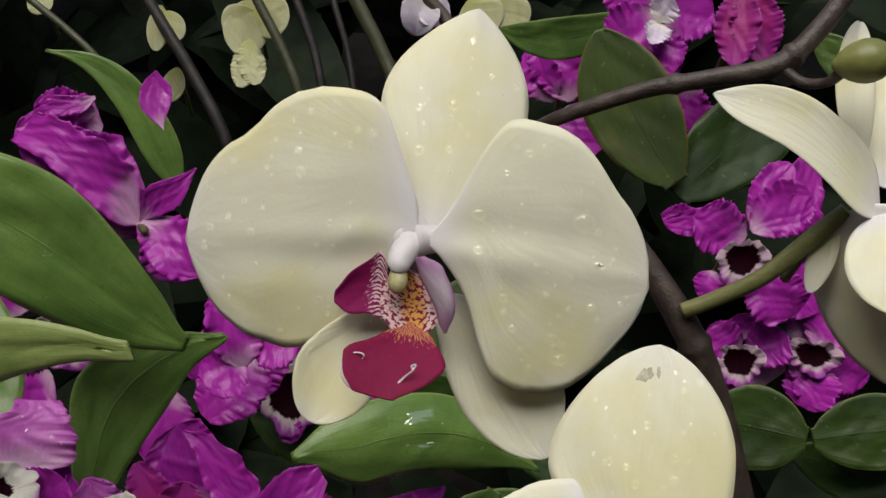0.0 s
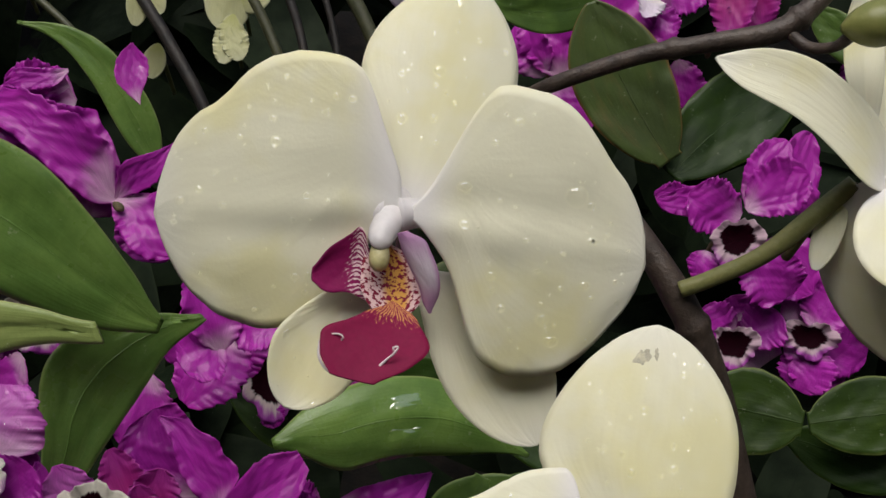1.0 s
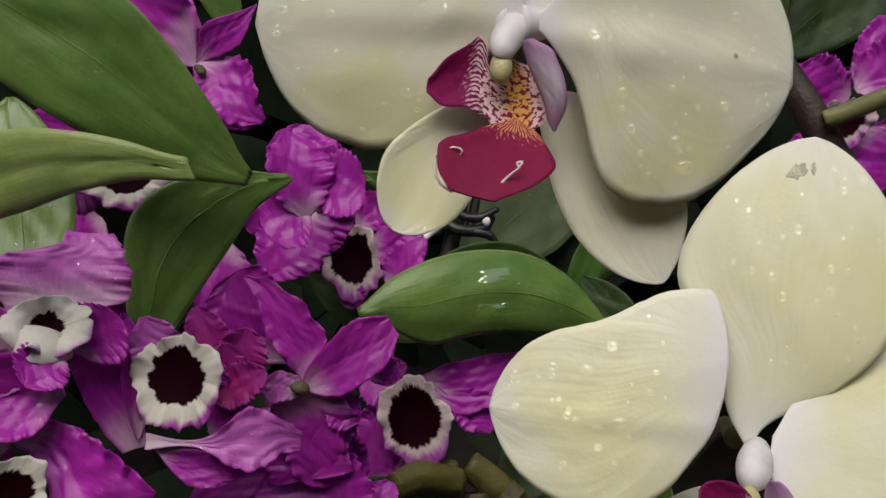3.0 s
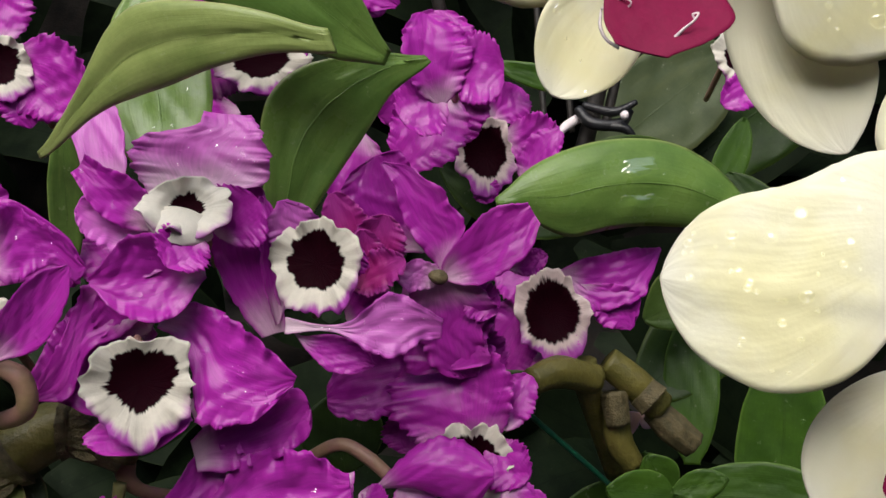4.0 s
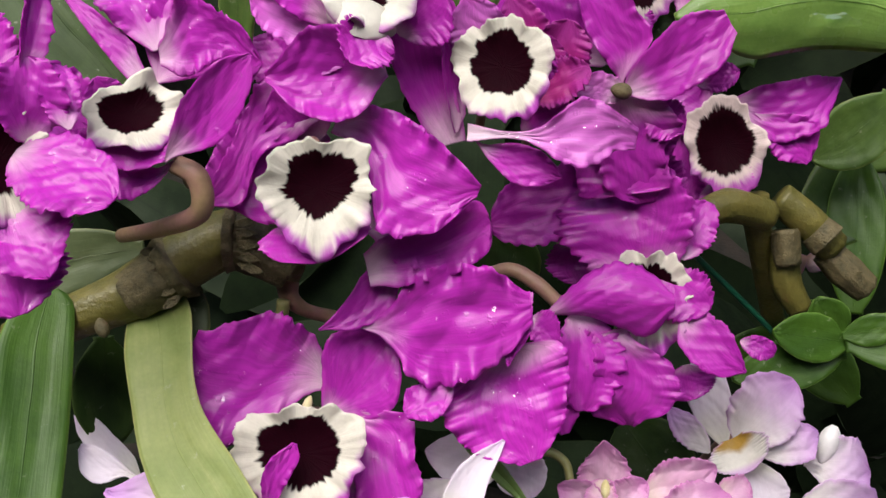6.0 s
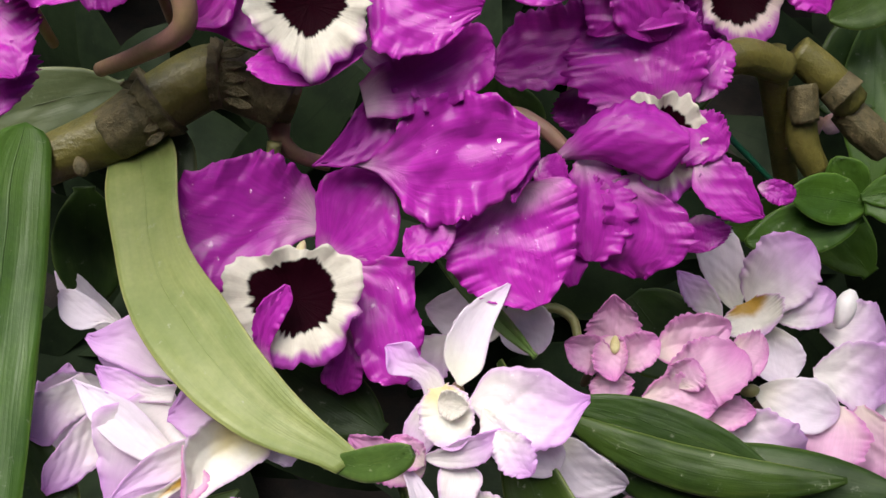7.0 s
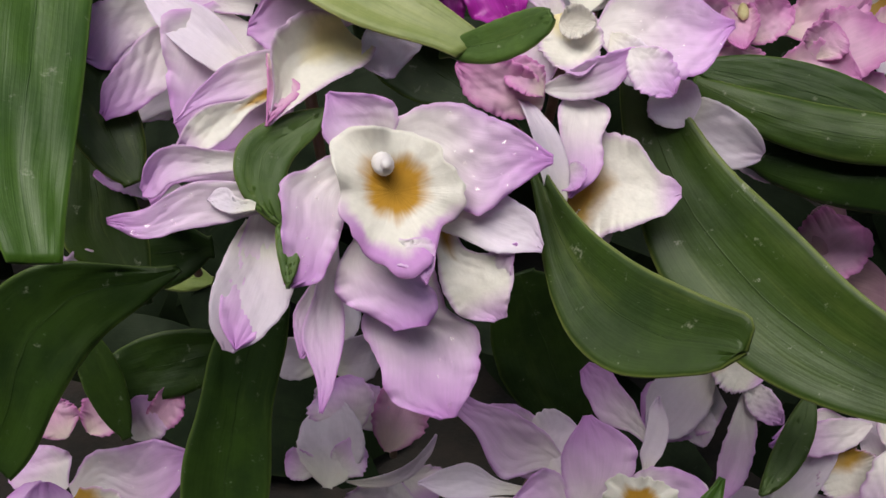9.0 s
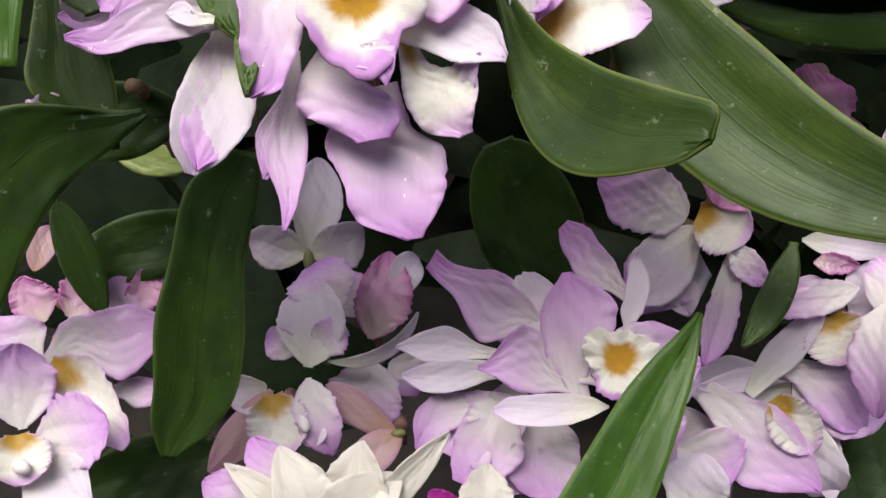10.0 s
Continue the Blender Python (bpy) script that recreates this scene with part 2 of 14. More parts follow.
def leaf_material(name, body, dark, rim, rough=0.30, stains=0.35, gloss=0.45):
    """A strap leaf: lengthwise veins, a darker midrib, blotches, a thin pale rim and dried water marks."""
    n = Nodes(name)
    u, v = n.uv()
    e = n.math("ABSOLUTE", n.math("MULTIPLY", n.math("SUBTRACT", u, 0.5), 2.0))
    blotch = n.noise(n.objects, 55.0, 4.0, 0.6)
    lines = n.noise(n.vec(n.math("MULTIPLY", u, 34.0), n.math("MULTIPLY", v, 1.6), n.math("MULTIPLY", n.random(), 40.0)), 1.0, 2.0)
    fine = n.noise(n.objects, 1100.0, 3.0)
    col = n.mix(n.ramp(blotch, 0.35, 0.7), body, dark)
    col = n.mix(n.ramp(lines, 0.42, 0.68, 0.0, 0.25), col, dark)
    col = n.mix(n.ramp(e, 0.0, 0.05, 0.7, 0.0), col, dark)
    worn = n.noise(n.vec(n.math("MULTIPLY", u, 5.0), n.math("MULTIPLY", v, 2.2), n.math("MULTIPLY", n.random(), 23.0)), 1.0, 4.0, 0.65)
    col = n.mix(n.ramp(worn, 0.52, 0.78, 0.0, 0.28), col, rim)
    col = n.mix(n.ramp(e, 0.93, 1.0, 0.0, 0.8), col, rim)
    marks = n.noise(n.objects, 320.0, 5.0, 0.7)
    col = n.mix(n.ramp(marks, 0.62, 0.74, 0.0, stains), col, (0.45, 0.46, 0.36))
    value = n.math("ADD", n.math("MULTIPLY", n.math("SUBTRACT", lines, 0.5), 0.12), n.math("MULTIPLY", n.math("SUBTRACT", fine, 0.5), 0.25))
    value = n.math("ADD", value, n.math("MULTIPLY", n.math("SUBTRACT", n.random(), 0.5), 0.25))
    col = n.tone(col, n.math("ADD", value, 1.0))
    n.bump(n.math("ADD", n.math("ADD", n.math("MULTIPLY", lines, 0.5), n.math("MULTIPLY", blotch, 1.8)), n.math("MULTIPLY", fine, 0.25)), 0.20, 0.0008)
    return n.finish(col, n.ramp(blotch, 0.3, 0.7, rough, rough + 0.16), 0.12, gloss)


MAT["leaf"] = leaf_material("green_leaf", (0.085, 0.150, 0.030), (0.045, 0.090, 0.016), (0.17, 0.22, 0.06), 0.36, 0.4, 0.3)
MAT["leaf_mid"] = leaf_material("mid_green_leaf", (0.038, 0.072, 0.010), (0.019, 0.041, 0.006), (0.16, 0.20, 0.05), 0.38, 0.5, 0.26)
# Dark green that also holds the shade of leaves standing behind flowers.
MAT["leaf_dark"] = leaf_material("deep_green_shaded_leaf", (0.026, 0.056, 0.008), (0.013, 0.032, 0.005), (0.07, 0.11, 0.022), 0.40, 0.3, 0.26)
# Near-black leaf green: the shade in the gaps is put into this colour.
MAT["leaf_shade_tone"] = leaf_material("shade_toned_leaf", (0.0109, 0.0193, 0.00756), (0.00504, 0.0101, 0.0042), (0.0118, 0.0193, 0.00672), 0.6, 0.03, 0.12)
# Lighter green copy: light and sheen on upturned wet leaves set in the colour.
MAT["leaf_bright"] = leaf_material("lit_wet_leaf", (0.15, 0.25, 0.055), (0.085, 0.165, 0.03), (0.25, 0.31, 0.10), 0.22, 0.35, 0.45)
MAT["leaf_lime"] = leaf_material("yellow_green_leaf", (0.302, 0.37, 0.118), (0.202, 0.277, 0.0714), (0.386, 0.395, 0.168), 0.32)
MAT["leaf_dull"] = leaf_material("dull_yellow_green_leaf", (0.25, 0.29, 0.085), (0.165, 0.215, 0.052), (0.36, 0.37, 0.14), 0.40)
MAT["leaf_grey"] = leaf_material("grey_green_leaf", (0.084, 0.109, 0.0462), (0.0588, 0.084, 0.0336), (0.143, 0.16, 0.0588), 0.45)
MAT["leaf_fresh"] = leaf_material("fresh_green_leaf", (0.050, 0.112, 0.012), (0.028, 0.072, 0.008), (0.11, 0.20, 0.035), 0.34, 0.3, 0.28)
MAT["leaf_rust"] = leaf_material("rust_tipped_leaf", (0.0672, 0.101, 0.0252), (0.0504, 0.0756, 0.021), (0.202, 0.101, 0.0336), 0.4)


def plain_material(name, a, b, scale, rough, bump=0.4, stretch=1.0, translucent=0.0):
    n = Nodes(name)
    n.uv()
    m = n.node("Mapping")
    m.inputs["Scale"].default_value = (1, 1, stretch)
    n.put(n.objects, m.inputs["Vector"])
    f = n.noise(m.outputs[0], scale, 5.0, 0.6)
    g = n.noise(n.objects, scale * 6, 3.0)
    col = n.mix(n.ramp(f, 0.3, 0.7), a, b)
    col = n.tone(col, n.math("ADD", 0.8, n.math("MULTIPLY", g, 0.4)))
    n.bump(n.math("ADD", f, n.math("MULTIPLY", g, 0.5)), bump, 0.001)
    return n.finish(col, rough, translucent)


MAT["bark"] = plain_material("brown_spike", (0.040, 0.028, 0.022), (0.085, 0.062, 0.048), 260, 0.5)
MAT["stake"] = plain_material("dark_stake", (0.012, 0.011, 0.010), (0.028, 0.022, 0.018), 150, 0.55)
MAT["green_stem"] = plain_material("olive_stem", (0.168, 0.176, 0.0588), (0.235, 0.227, 0.084), 120, 0.42)
# Darker copy of the olive stem, with the background shade in its colour.
MAT["stem_shade_tone"] = plain_material("shade_toned_olive_stem", (0.042, 0.0462, 0.021), (0.0714, 0.0714, 0.0336), 120, 0.5)
MAT["rose_stem"] = plain_material("rosy_pedicel", (0.353, 0.185, 0.16), (0.319, 0.218, 0.118), 120, 0.42, 0.3, 1.0, 0.15)
MAT["cane"] = plain_material("olive_cane", (0.0882, 0.0823, 0.0168), (0.151, 0.13, 0.0294), 160, 0.42, 0.6)
MAT["sheath"] = plain_material("papery_sheath", (0.063, 0.0538, 0.0202), (0.143, 0.113, 0.0504), 320, 0.65, 0.8)
MAT["bud"] = plain_material("green_bud", (0.168, 0.193, 0.0504), (0.252, 0.252, 0.0756), 90, 0.4, 0.2)
MAT["black"] = plain_material("black_plastic", (0.010, 0.010, 0.011), (0.018, 0.018, 0.02), 300, 0.35)
MAT["teal"] = plain_material("green_plastic_stick", (0.0084, 0.084, 0.0462), (0.0101, 0.109, 0.0588), 200, 0.4)
MAT["soil"] = plain_material("dark_bark_mulch", (0.006, 0.005, 0.004), (0.018, 0.013, 0.009), 60, 0.9, 1.0)
MAT["column"] = plain_material("white_column", (0.86, 0.84, 0.83), (0.83, 0.79, 0.80), 60, 0.4, 0.2, 1.0, 0.2)
MAT["anther"] = plain_material("yellow_anther", (0.462, 0.42, 0.168), (0.571, 0.521, 0.302), 200, 0.45)
MAT["fray"] = plain_material("white_tendril", (0.80, 0.72, 0.72), (0.75, 0.66, 0.68), 200, 0.45)
MAT["rot"] = plain_material("grey_blemish", (0.42, 0.40, 0.30), (0.74, 0.70, 0.50), 420, 0.7)


def water_material(name, shine, rough):
    """Clear water: see-through, with a glossy skin."""
    n = Nodes(name)
    clear = n.node("BsdfTransparent")
    gloss = n.node("BsdfGlossy")
    gloss.inputs["Roughness"].default_value = rough
    gloss.inputs["Color"].default_value = (shine, shine, shine, 1)
    clear.inputs["Color"].default_value = (0.965, 0.965, 0.955, 1)
    both = n.node("AddShader")
    n.put(clear.outputs[0], both.inputs[0])
    n.put(gloss.outputs[0], both.inputs[1])
    n.put(both.outputs[0], n.output.inputs["Surface"])
    return n.mat


MAT["water"] = water_material("water", 0.09, 0.03)
MAT["pool"] = water_material("pool_water", 0.22, 0.10)


# ---- shapes ----
def smooth_mesh(name, verts, faces, material, uvs=None):
    me = bpy.data.meshes.new(name)
    me.from_pydata(np.asarray(verts).tolist(), [], faces)
    me.materials.append(material)
    me.polygons.foreach_set("use_smooth", [True] * len(me.polygons))
    if uvs is not None:
        layer = me.uv_layers.new(name="UVMap")
        loops = np.empty(len(me.loops), dtype=np.int32)
        me.loops.foreach_get("vertex_index", loops)
        layer.data.foreach_set("uv", np.asarray(uvs, dtype=np.float32)[loops].ravel())
    me.update()
    return me


def unit(a):
    a = np.asarray(a, float)
    return a / max(np.linalg.norm(a), 1e-9)


def grid_faces(nv, nu):
    return [(j * nu + i, j * nu + i + 1, (j + 1) * nu + i + 1, (j + 1) * nu + i) for j in range(nv - 1) for i in range(nu - 1)]


WAVES = {}


def wobble(x, seed):
    """Smooth noise from -1 to 1 along x."""
    if seed not in WAVES:
        WAVES[seed] = np.random.RandomState(seed).rand(6, 2)
    r = WAVES[seed]
    total = sum(np.sin(x * (k + 1) * (1.6 + 1.2 * r[k, 0]) + r[k, 1] * 6.28) / (k + 1) ** 0.7 for k in range(6))
    return total / 2.2


SURFACE = {}


def part_of(name, me, parent, label=""):
    ob = new(name, me)
    if parent is not None:
        ob.parent = parent
        ob.matrix_parent_inverse = Matrix.Translation(parent.location).inverted()
    if label:
        tagged(ob, label)
    return ob


def thing(name, at, label, category, group=""):
    ob = new(name)
    ob.empty_display_size = 0.01
    ob.location = at
    return tagged(ob, label, category, group)


def blade_shape(base, tip, width, face, bend=0.0, side=0.0, cup=0.0, peak=0.5, full=0.6, point=0.6, foot=0.15, blunt=0.985, crumple=0.015, ridge=0.0, ruffle=0.0, waves=7.0, jag=0.0,
                twist=0.0, fold=0.0, curl=0.0, lean=0.0, edges=None, cap=0.0, heel=0.0, seed=0):
    """A function from (u, v), u from -1 to 1 across and v from 0 to 1 along, to points of a leaf or petal."""
    base, tip = np.array(base, float), np.array(tip, float)
    length = np.linalg.norm(tip - base)
    axis = unit(tip - base)
    n0 = unit(np.array(face, float) - axis * np.dot(face, axis))
    s0 = np.cross(axis, n0)
    rs = np.random.RandomState(seed + 7)
    ph = rs.rand(4) * 6.28
    crimp = min(width, 0.75 * length)

    def centre(v):
        arch = (4 * v * (1 - v))[..., None]
        tail = (np.clip(v - 0.55, 0, 1) ** 2)[..., None]
        return base + axis * (length * v)[..., None] + n0 * (bend * length * arch + curl * length * 4 * tail) + s0 * (side * length * arch)

    def at(u, v):
        u, v = np.asarray(u, float), np.asarray(v, float)
        t = centre(v + 1e-3) - centre(v - 1e-3)
        t = t / np.linalg.norm(t, axis=-1, keepdims=True)
        s = np.cross(t, n0)
        s = s / np.linalg.norm(s, axis=-1, keepdims=True)
        n = np.cross(s, t)
        a = np.radians(twist * (v - 0.3))[..., None]
        s, n = s * np.cos(a) + n * np.sin(a), n * np.cos(a) - s * np.sin(a)
        v1 = np.clip(v, 1e-4, 1) * blunt
        rise = np.sin(np.pi / 2 * np.clip(v1 / peak, 0, 1)) ** full
        fall = (1 - np.clip((v1 - peak) / (1 - peak), 0, 1) ** 2) ** point
        w = np.where(v1 < peak, rise, fall)
        w = np.maximum(w, foot * np.clip(1 - v * 2.2, 0, 1))
        w = w * width / 2 * (1 + lean * u)
        rough_edge = np.where(u > 0, wobble(v * 6, seed + 11) + 0.3 * wobble(v * 10, seed + 12), wobble(v * 6 + 3, seed + 23) + 0.3 * wobble(v * 10, seed + 24))
        w = w * (1 + jag * rough_edge)
        k = np.abs(u)
        wave = np.where(u > 0, np.sin(waves * 6.28 * v + ph[0] + 1.5 * wobble(v * 5, seed)), np.sin(waves * 5.6 * v + ph[1] + 1.5 * wobble(v * 5, seed + 3)))
        swell = 0.65 + 0.45 * wobble(v * 3.3 + 2 * (u > 0), seed + 51)
        broad = np.sin(waves * 2.2 * v + ph[2] + 2.5 * (u > 0) + wobble(v * 3, seed + 57)) * swell
        wave = (0.75 * wave + 0.4 * np.sin(waves * 12 * v + ph[3] + 2 * wobble(v * 7, seed + 53))) * swell
        lull = np.clip(0.55 + 0.9 * wobble(v * 4.3 + 2.2 * (u > 0), seed + 91), 0, 1.4)
        frill = 1 + 0.6 * ruffle * k ** 3 * np.sin(waves * 11 * v + ph[2] + 2 * wobble(v * 6, seed + 41))
        across = u * w * frill
        keel = u
        if edges:
            left, right = (sum(np.interp(np.clip(v + k * 0.03, 0, 1), np.linspace(0, 1, len(e)), e) for k in (-2, -1, 0, 1, 2)) * width / 10 for e in edges)
            half, mid = (left + right) / 2, (right - left) / 2
            if cap:
                half = half * np.sqrt(np.clip(1 - np.clip((v - 1 + cap) / cap, 0, 1) ** 2, 0.0004, 1))
            if heel:
                half = half * np.sqrt(np.clip(1 - np.clip((heel - v) / heel, 0, 1) ** 2, 0.01, 1))
            across = (mid + half * u) * (1 + jag * (rough_edge + 0.7 * lull * np.sin(waves * 8 * v + ph[3] + 3 * wobble(v * 7, seed + 61))) * k ** 3)
            w = half
            keel = across / (width / 2)
        fade = np.clip(v * 4, 0, 1) * np.clip(2.2 * w / width, 0, 1)
        h = cup * w * u ** 2 + ruffle * crimp * (0.95 * k ** 4 * wave + 0.65 * k ** 1.5 * broad) * fade
        h = h + 0.22 * ruffle * crimp * k ** 6 * np.sin(waves * 19 * v + ph[1] + 2.5 * wobble(v * 6, seed + 71)) * lull * fade
        pleat = np.sin(9.0 * u / (0.35 + v) + ph[0] + 1.4 * wobble(v * 3 + u, seed + 81))
        h = h + 0.10 * ruffle * crimp * pleat * np.clip(v * 3, 0, 1) * (1 - 0.5 * k) * fade
        h = h + crumple * crimp * (wobble(v * 4 + u * 1.5, seed + 31) + 0.7 * wobble(u * 3.2 - v * 2.5, seed + 37) + 0.25 * wobble(v * 5 + u * 4, seed + 39)) * fade + fold * 2 * w * (k - 0.4 * k * k)
        h = h + ridge * width * (np.exp(-((keel - 0.06) / 0.09) ** 2) - 0.7 * np.exp(-((keel + 0.16) / 0.12) ** 2)) * np.clip(v * 5, 0, 1) * np.clip(1.1 - v, 0, 1)
        return centre(v) + s * across[..., None] + n * h[..., None]

    return at


def blade_mesh(name, at, material, thick, nu, nv):
    us, vs = np.linspace(-1, 1, nu), np.linspace(0, 1, nv)
    vs = vs * 0.6 + 0.4 * (0.5 - 0.5 * np.cos(np.pi * vs))
    uu, vv = np.meshgrid(us, vs)
    top = at(uu, vv)
    du = at(uu + 0.02, vv) - at(uu - 0.02, vv)
    dv = at(uu, np.clip(vv + 0.01, 0.02, 0.999)) - at(uu, np.clip(vv - 0.01, 0.001, 0.98))
    nn = np.cross(du, dv)
    nn = nn / np.maximum(np.linalg.norm(nn, axis=-1, keepdims=True), 1e-12)
    rim = np.minimum(1, (1 - np.abs(uu)) * 4 + 0.25)[..., None]
    a = (top + nn * thick / 2 * rim).reshape(-1, 3)
    b = (top - nn * thick / 2 * rim).reshape(-1, 3)
    m = nu * nv
    faces = grid_faces(nv, nu)
    faces += [tuple(i + m for i in reversed(f)) for f in faces]
    ring = list(range(nu)) + [j * nu + nu - 1 for j in range(1, nv)] + [(nv - 1) * nu + i for i in range(nu - 2, -1, -1)] + [j * nu for j in range(nv - 2, 0, -1)]
    faces += [(ring[k - 1], ring[k - 1] + m, ring[k] + m, ring[k]) for k in range(len(ring))]
    uv = np.stack([uu * 0.5 + 0.5, vv], -1).reshape(-1, 2)
    return smooth_mesh(name, np.vstack([a, b]), faces, material, np.vstack([uv, uv]))


COUNT = [0]


def blade(parent, name, base, tip, width, face, mat, thick=0.0004, nu=21, nv=62, label="", **shape):
    """A petal, sepal or leaf from its base to its tip, its upper side turned to face."""
    COUNT[0] += 1
    at = blade_shape(base, tip, width, face, seed=COUNT[0] * 13, **shape)
    ob = part_of(name, blade_mesh(name, at, MAT[mat], thick, nu, nv), parent, label)
    SURFACE[ob.name] = at
    return ob


def leaf(name, label, base, tip, width, face, mat, thick=0.0011, group="", **shape):
    """A whole leaf, a thing of its own."""
    shape = {"peak": 0.5, "full": 0.6, "point": 0.8, "foot": 0.3, "cup": 0.12, "ruffle": 0.012, "waves": 2.5, **shape}
    ob = blade(None, name, base, tip, width, face, mat, thick, 17, 40, label, **shape)
    at = SURFACE[ob.name]
    rib = blade_mesh("midrib", lambda u, v: at(u * 0.045 * (1.1 - v), v * 0.86 + 0.01), MAT[mat], thick * 1.1, 5, 30)
    part_of("midrib", rib, ob)
    return tagged(ob, label, "leaf", group)


def lip(parent, at, face, up, rx, ry, mat="lip", depth=0.6, ruffle=0.10, waves=9, label="", notch=0.25):
    """A round frilled lip round a funnel throat."""
    COUNT[0] += 1
    seed = COUNT[0] * 17
    n = unit(face)
    u0 = unit(np.array(up, float) - n * np.dot(up, n))
    s0 = np.cross(u0, n)
    na, nr = 108, 16
    th = np.linspace(0, 2 * np.pi, na, endpoint=False)
    rr = np.linspace(0.02, 1, nr)
    tt, ro = np.meshgrid(th, rr)
    size = (rx + ry) / 2
    wave = (np.sin(waves * tt + 2.2 * np.sin(tt + seed)) + 0.25 * np.sin(round(waves * 2.3) * tt + seed)) * (0.75 + 0.4 * np.sin(2 * tt + seed * 3))
    out = 1 + 0.058 * ro ** 3 * np.sin(waves * tt + 1.1 + 2.5 * wobble(tt, seed + 5)) + 0.012 * ro ** 4 * np.sin(3 * round(waves) * tt + 3 * np.sin(tt * 3)) + 0.05 * ro * np.sin(2 * tt + seed) + ro ** 2 * (0.05 * np.sin(3 * tt + 2.1 * seed) + 0.045 * np.sin(5 * tt + 0.7 * seed))
    fine = np.sin(round(waves * 3.4) * tt + 2.6 * np.sin(2 * tt + seed) + 1.7 * np.sin(5 * tt))
    fine = fine * (0.5 + 0.5 * np.sin(tt * 2 + seed)) * min(1.0, waves / 9.0)
    out = out * (1 + 0.022 * ro ** 4 * fine + 0.06 * ro ** 2 * np.sin(tt * 2 + seed * 1.3))
    out = out * (1 - notch * np.exp(-((tt - np.pi / 2) / 0.35) ** 2) * ro)
    out = out * (1 + 0.18 * np.exp(-((tt - np.pi * 1.5) / 0.45) ** 2) * ro ** 2)
    h = 0.32 * depth * size * (np.clip(ro / 0.62, 0, 1) ** 2.2 - 1) + 0.30 * size * np.clip(ro - 0.62, 0, 1) + 1.3 * ruffle * size * np.clip((ro - 0.5) / 0.5, 0, 1) ** 1.5 * wave
    h = h + 0.03 * size * np.clip((ro - 0.6) / 0.4, 0, 1) ** 2 * fine
    p = np.array(at, float) + s0 * (rx * ro * np.cos(tt) * out)[..., None] + u0 * (ry * ro * np.sin(tt) * out)[..., None] + n * h[..., None]
    front = p.reshape(-1, 3)
    back = (p - n * 0.0006).reshape(-1, 3)
    m = na * nr
    faces = [(j * na + i, j * na + (i + 1) % na, (j + 1) * na + (i + 1) % na, (j + 1) * na + i) for j in range(nr - 1) for i in range(na)]
    faces.append(tuple(reversed(range(na))))
    faces += [tuple(i + m for i in reversed(f)) for f in faces]
    e = (nr - 1) * na
    faces += [(e + i, e + (i + 1) % na, e + (i + 1) % na + m, e + i + m) for i in range(na)]
    uv = np.stack([0.5 + 0.5 * ro * np.cos(tt), 0.5 + 0.5 * ro * np.sin(tt)], -1).reshape(-1, 2)
    return part_of("lip", smooth_mesh("lip", np.vstack([front, back]), faces, MAT[mat], np.vstack([uv, uv])), parent, label)


def tube_mesh(name, pts, radii, material, steps=10, sides=12, ridge=0.0, knots=0.0, nodes=()):
    """A round stem through the given points, with swollen nodes and fine ridges."""
    pts, radii = np.array(pts, float), np.array(radii, float)
    ext = np.vstack([2 * pts[0] - pts[1], pts, 2 * pts[-1] - pts[-2]])
    c, r = [], []
    for k in range(len(pts) - 1):
        p0, p1, p2, p3 = ext[k:k + 4]
        for t in np.linspace(0, 1, steps, endpoint=k == len(pts) - 2):
            c.append(0.5 * (2 * p1 + (p2 - p0) * t + (2 * p0 - 5 * p1 + 4 * p2 - p3) * t * t + (3 * p1 - p0 - 3 * p2 + p3) * t ** 3))
            r.append(radii[k] * (1 - t) + radii[k + 1] * t)
    c, r = np.array(c), np.array(r)
    s = np.linspace(0, 1, len(c))
    for at in nodes:
        r = r * (1 + knots * np.exp(-((s - at) / 0.012) ** 2))
    verts, uvs = [], []
    side = np.array([0.31, 0.2, 0.93])
    th = np.linspace(0, 2 * np.pi, sides, endpoint=False)
    for k in range(len(c)):
        t = unit(c[min(k + 1, len(c) - 1)] - c[max(k - 1, 0)])
        side = unit(side - t * np.dot(side, t))
        other = np.cross(t, side)
        rad = r[k] * (1 + ridge * np.sin(th * (sides // 3)))
        verts.append(c[k] + np.outer(rad * np.cos(th), side) + np.outer(rad * np.sin(th), other))
        uvs.append(np.stack([th / 6.2832, np.full(sides, s[k])], -1))
    n = len(c)
    faces = [(k * sides + i, k * sides + (i + 1) % sides, (k + 1) * sides + (i + 1) % sides, (k + 1) * sides + i) for k in range(n - 1) for i in range(sides)]
    faces += [tuple(reversed(range(sides))), tuple((n - 1) * sides + i for i in range(sides))]
    return smooth_mesh(name, np.vstack(verts), faces, material, np.vstack(uvs))


def tube(parent, name, pts, radii, mat, label="", **kw):
    return part_of(name, tube_mesh(name, pts, radii, MAT[mat], **kw), parent, label)


def knob(parent, name, a, b, radius, mat, label="", blunt=0.5):
    """A rounded, slightly pear-shaped body from a to b."""
    a, b = np.array(a, float), np.array(b, float)
    ts = np.linspace(0.02, 0.98, 9)
    prof = [radius * (math.sin(math.pi * t) ** blunt) * (0.85 + 0.3 * t) for t in ts]
    pts = [a + (b - a) * t for t in ts]
    return part_of(name, tube_mesh(name, pts, prof, MAT[mat], 3, 14), parent, label)


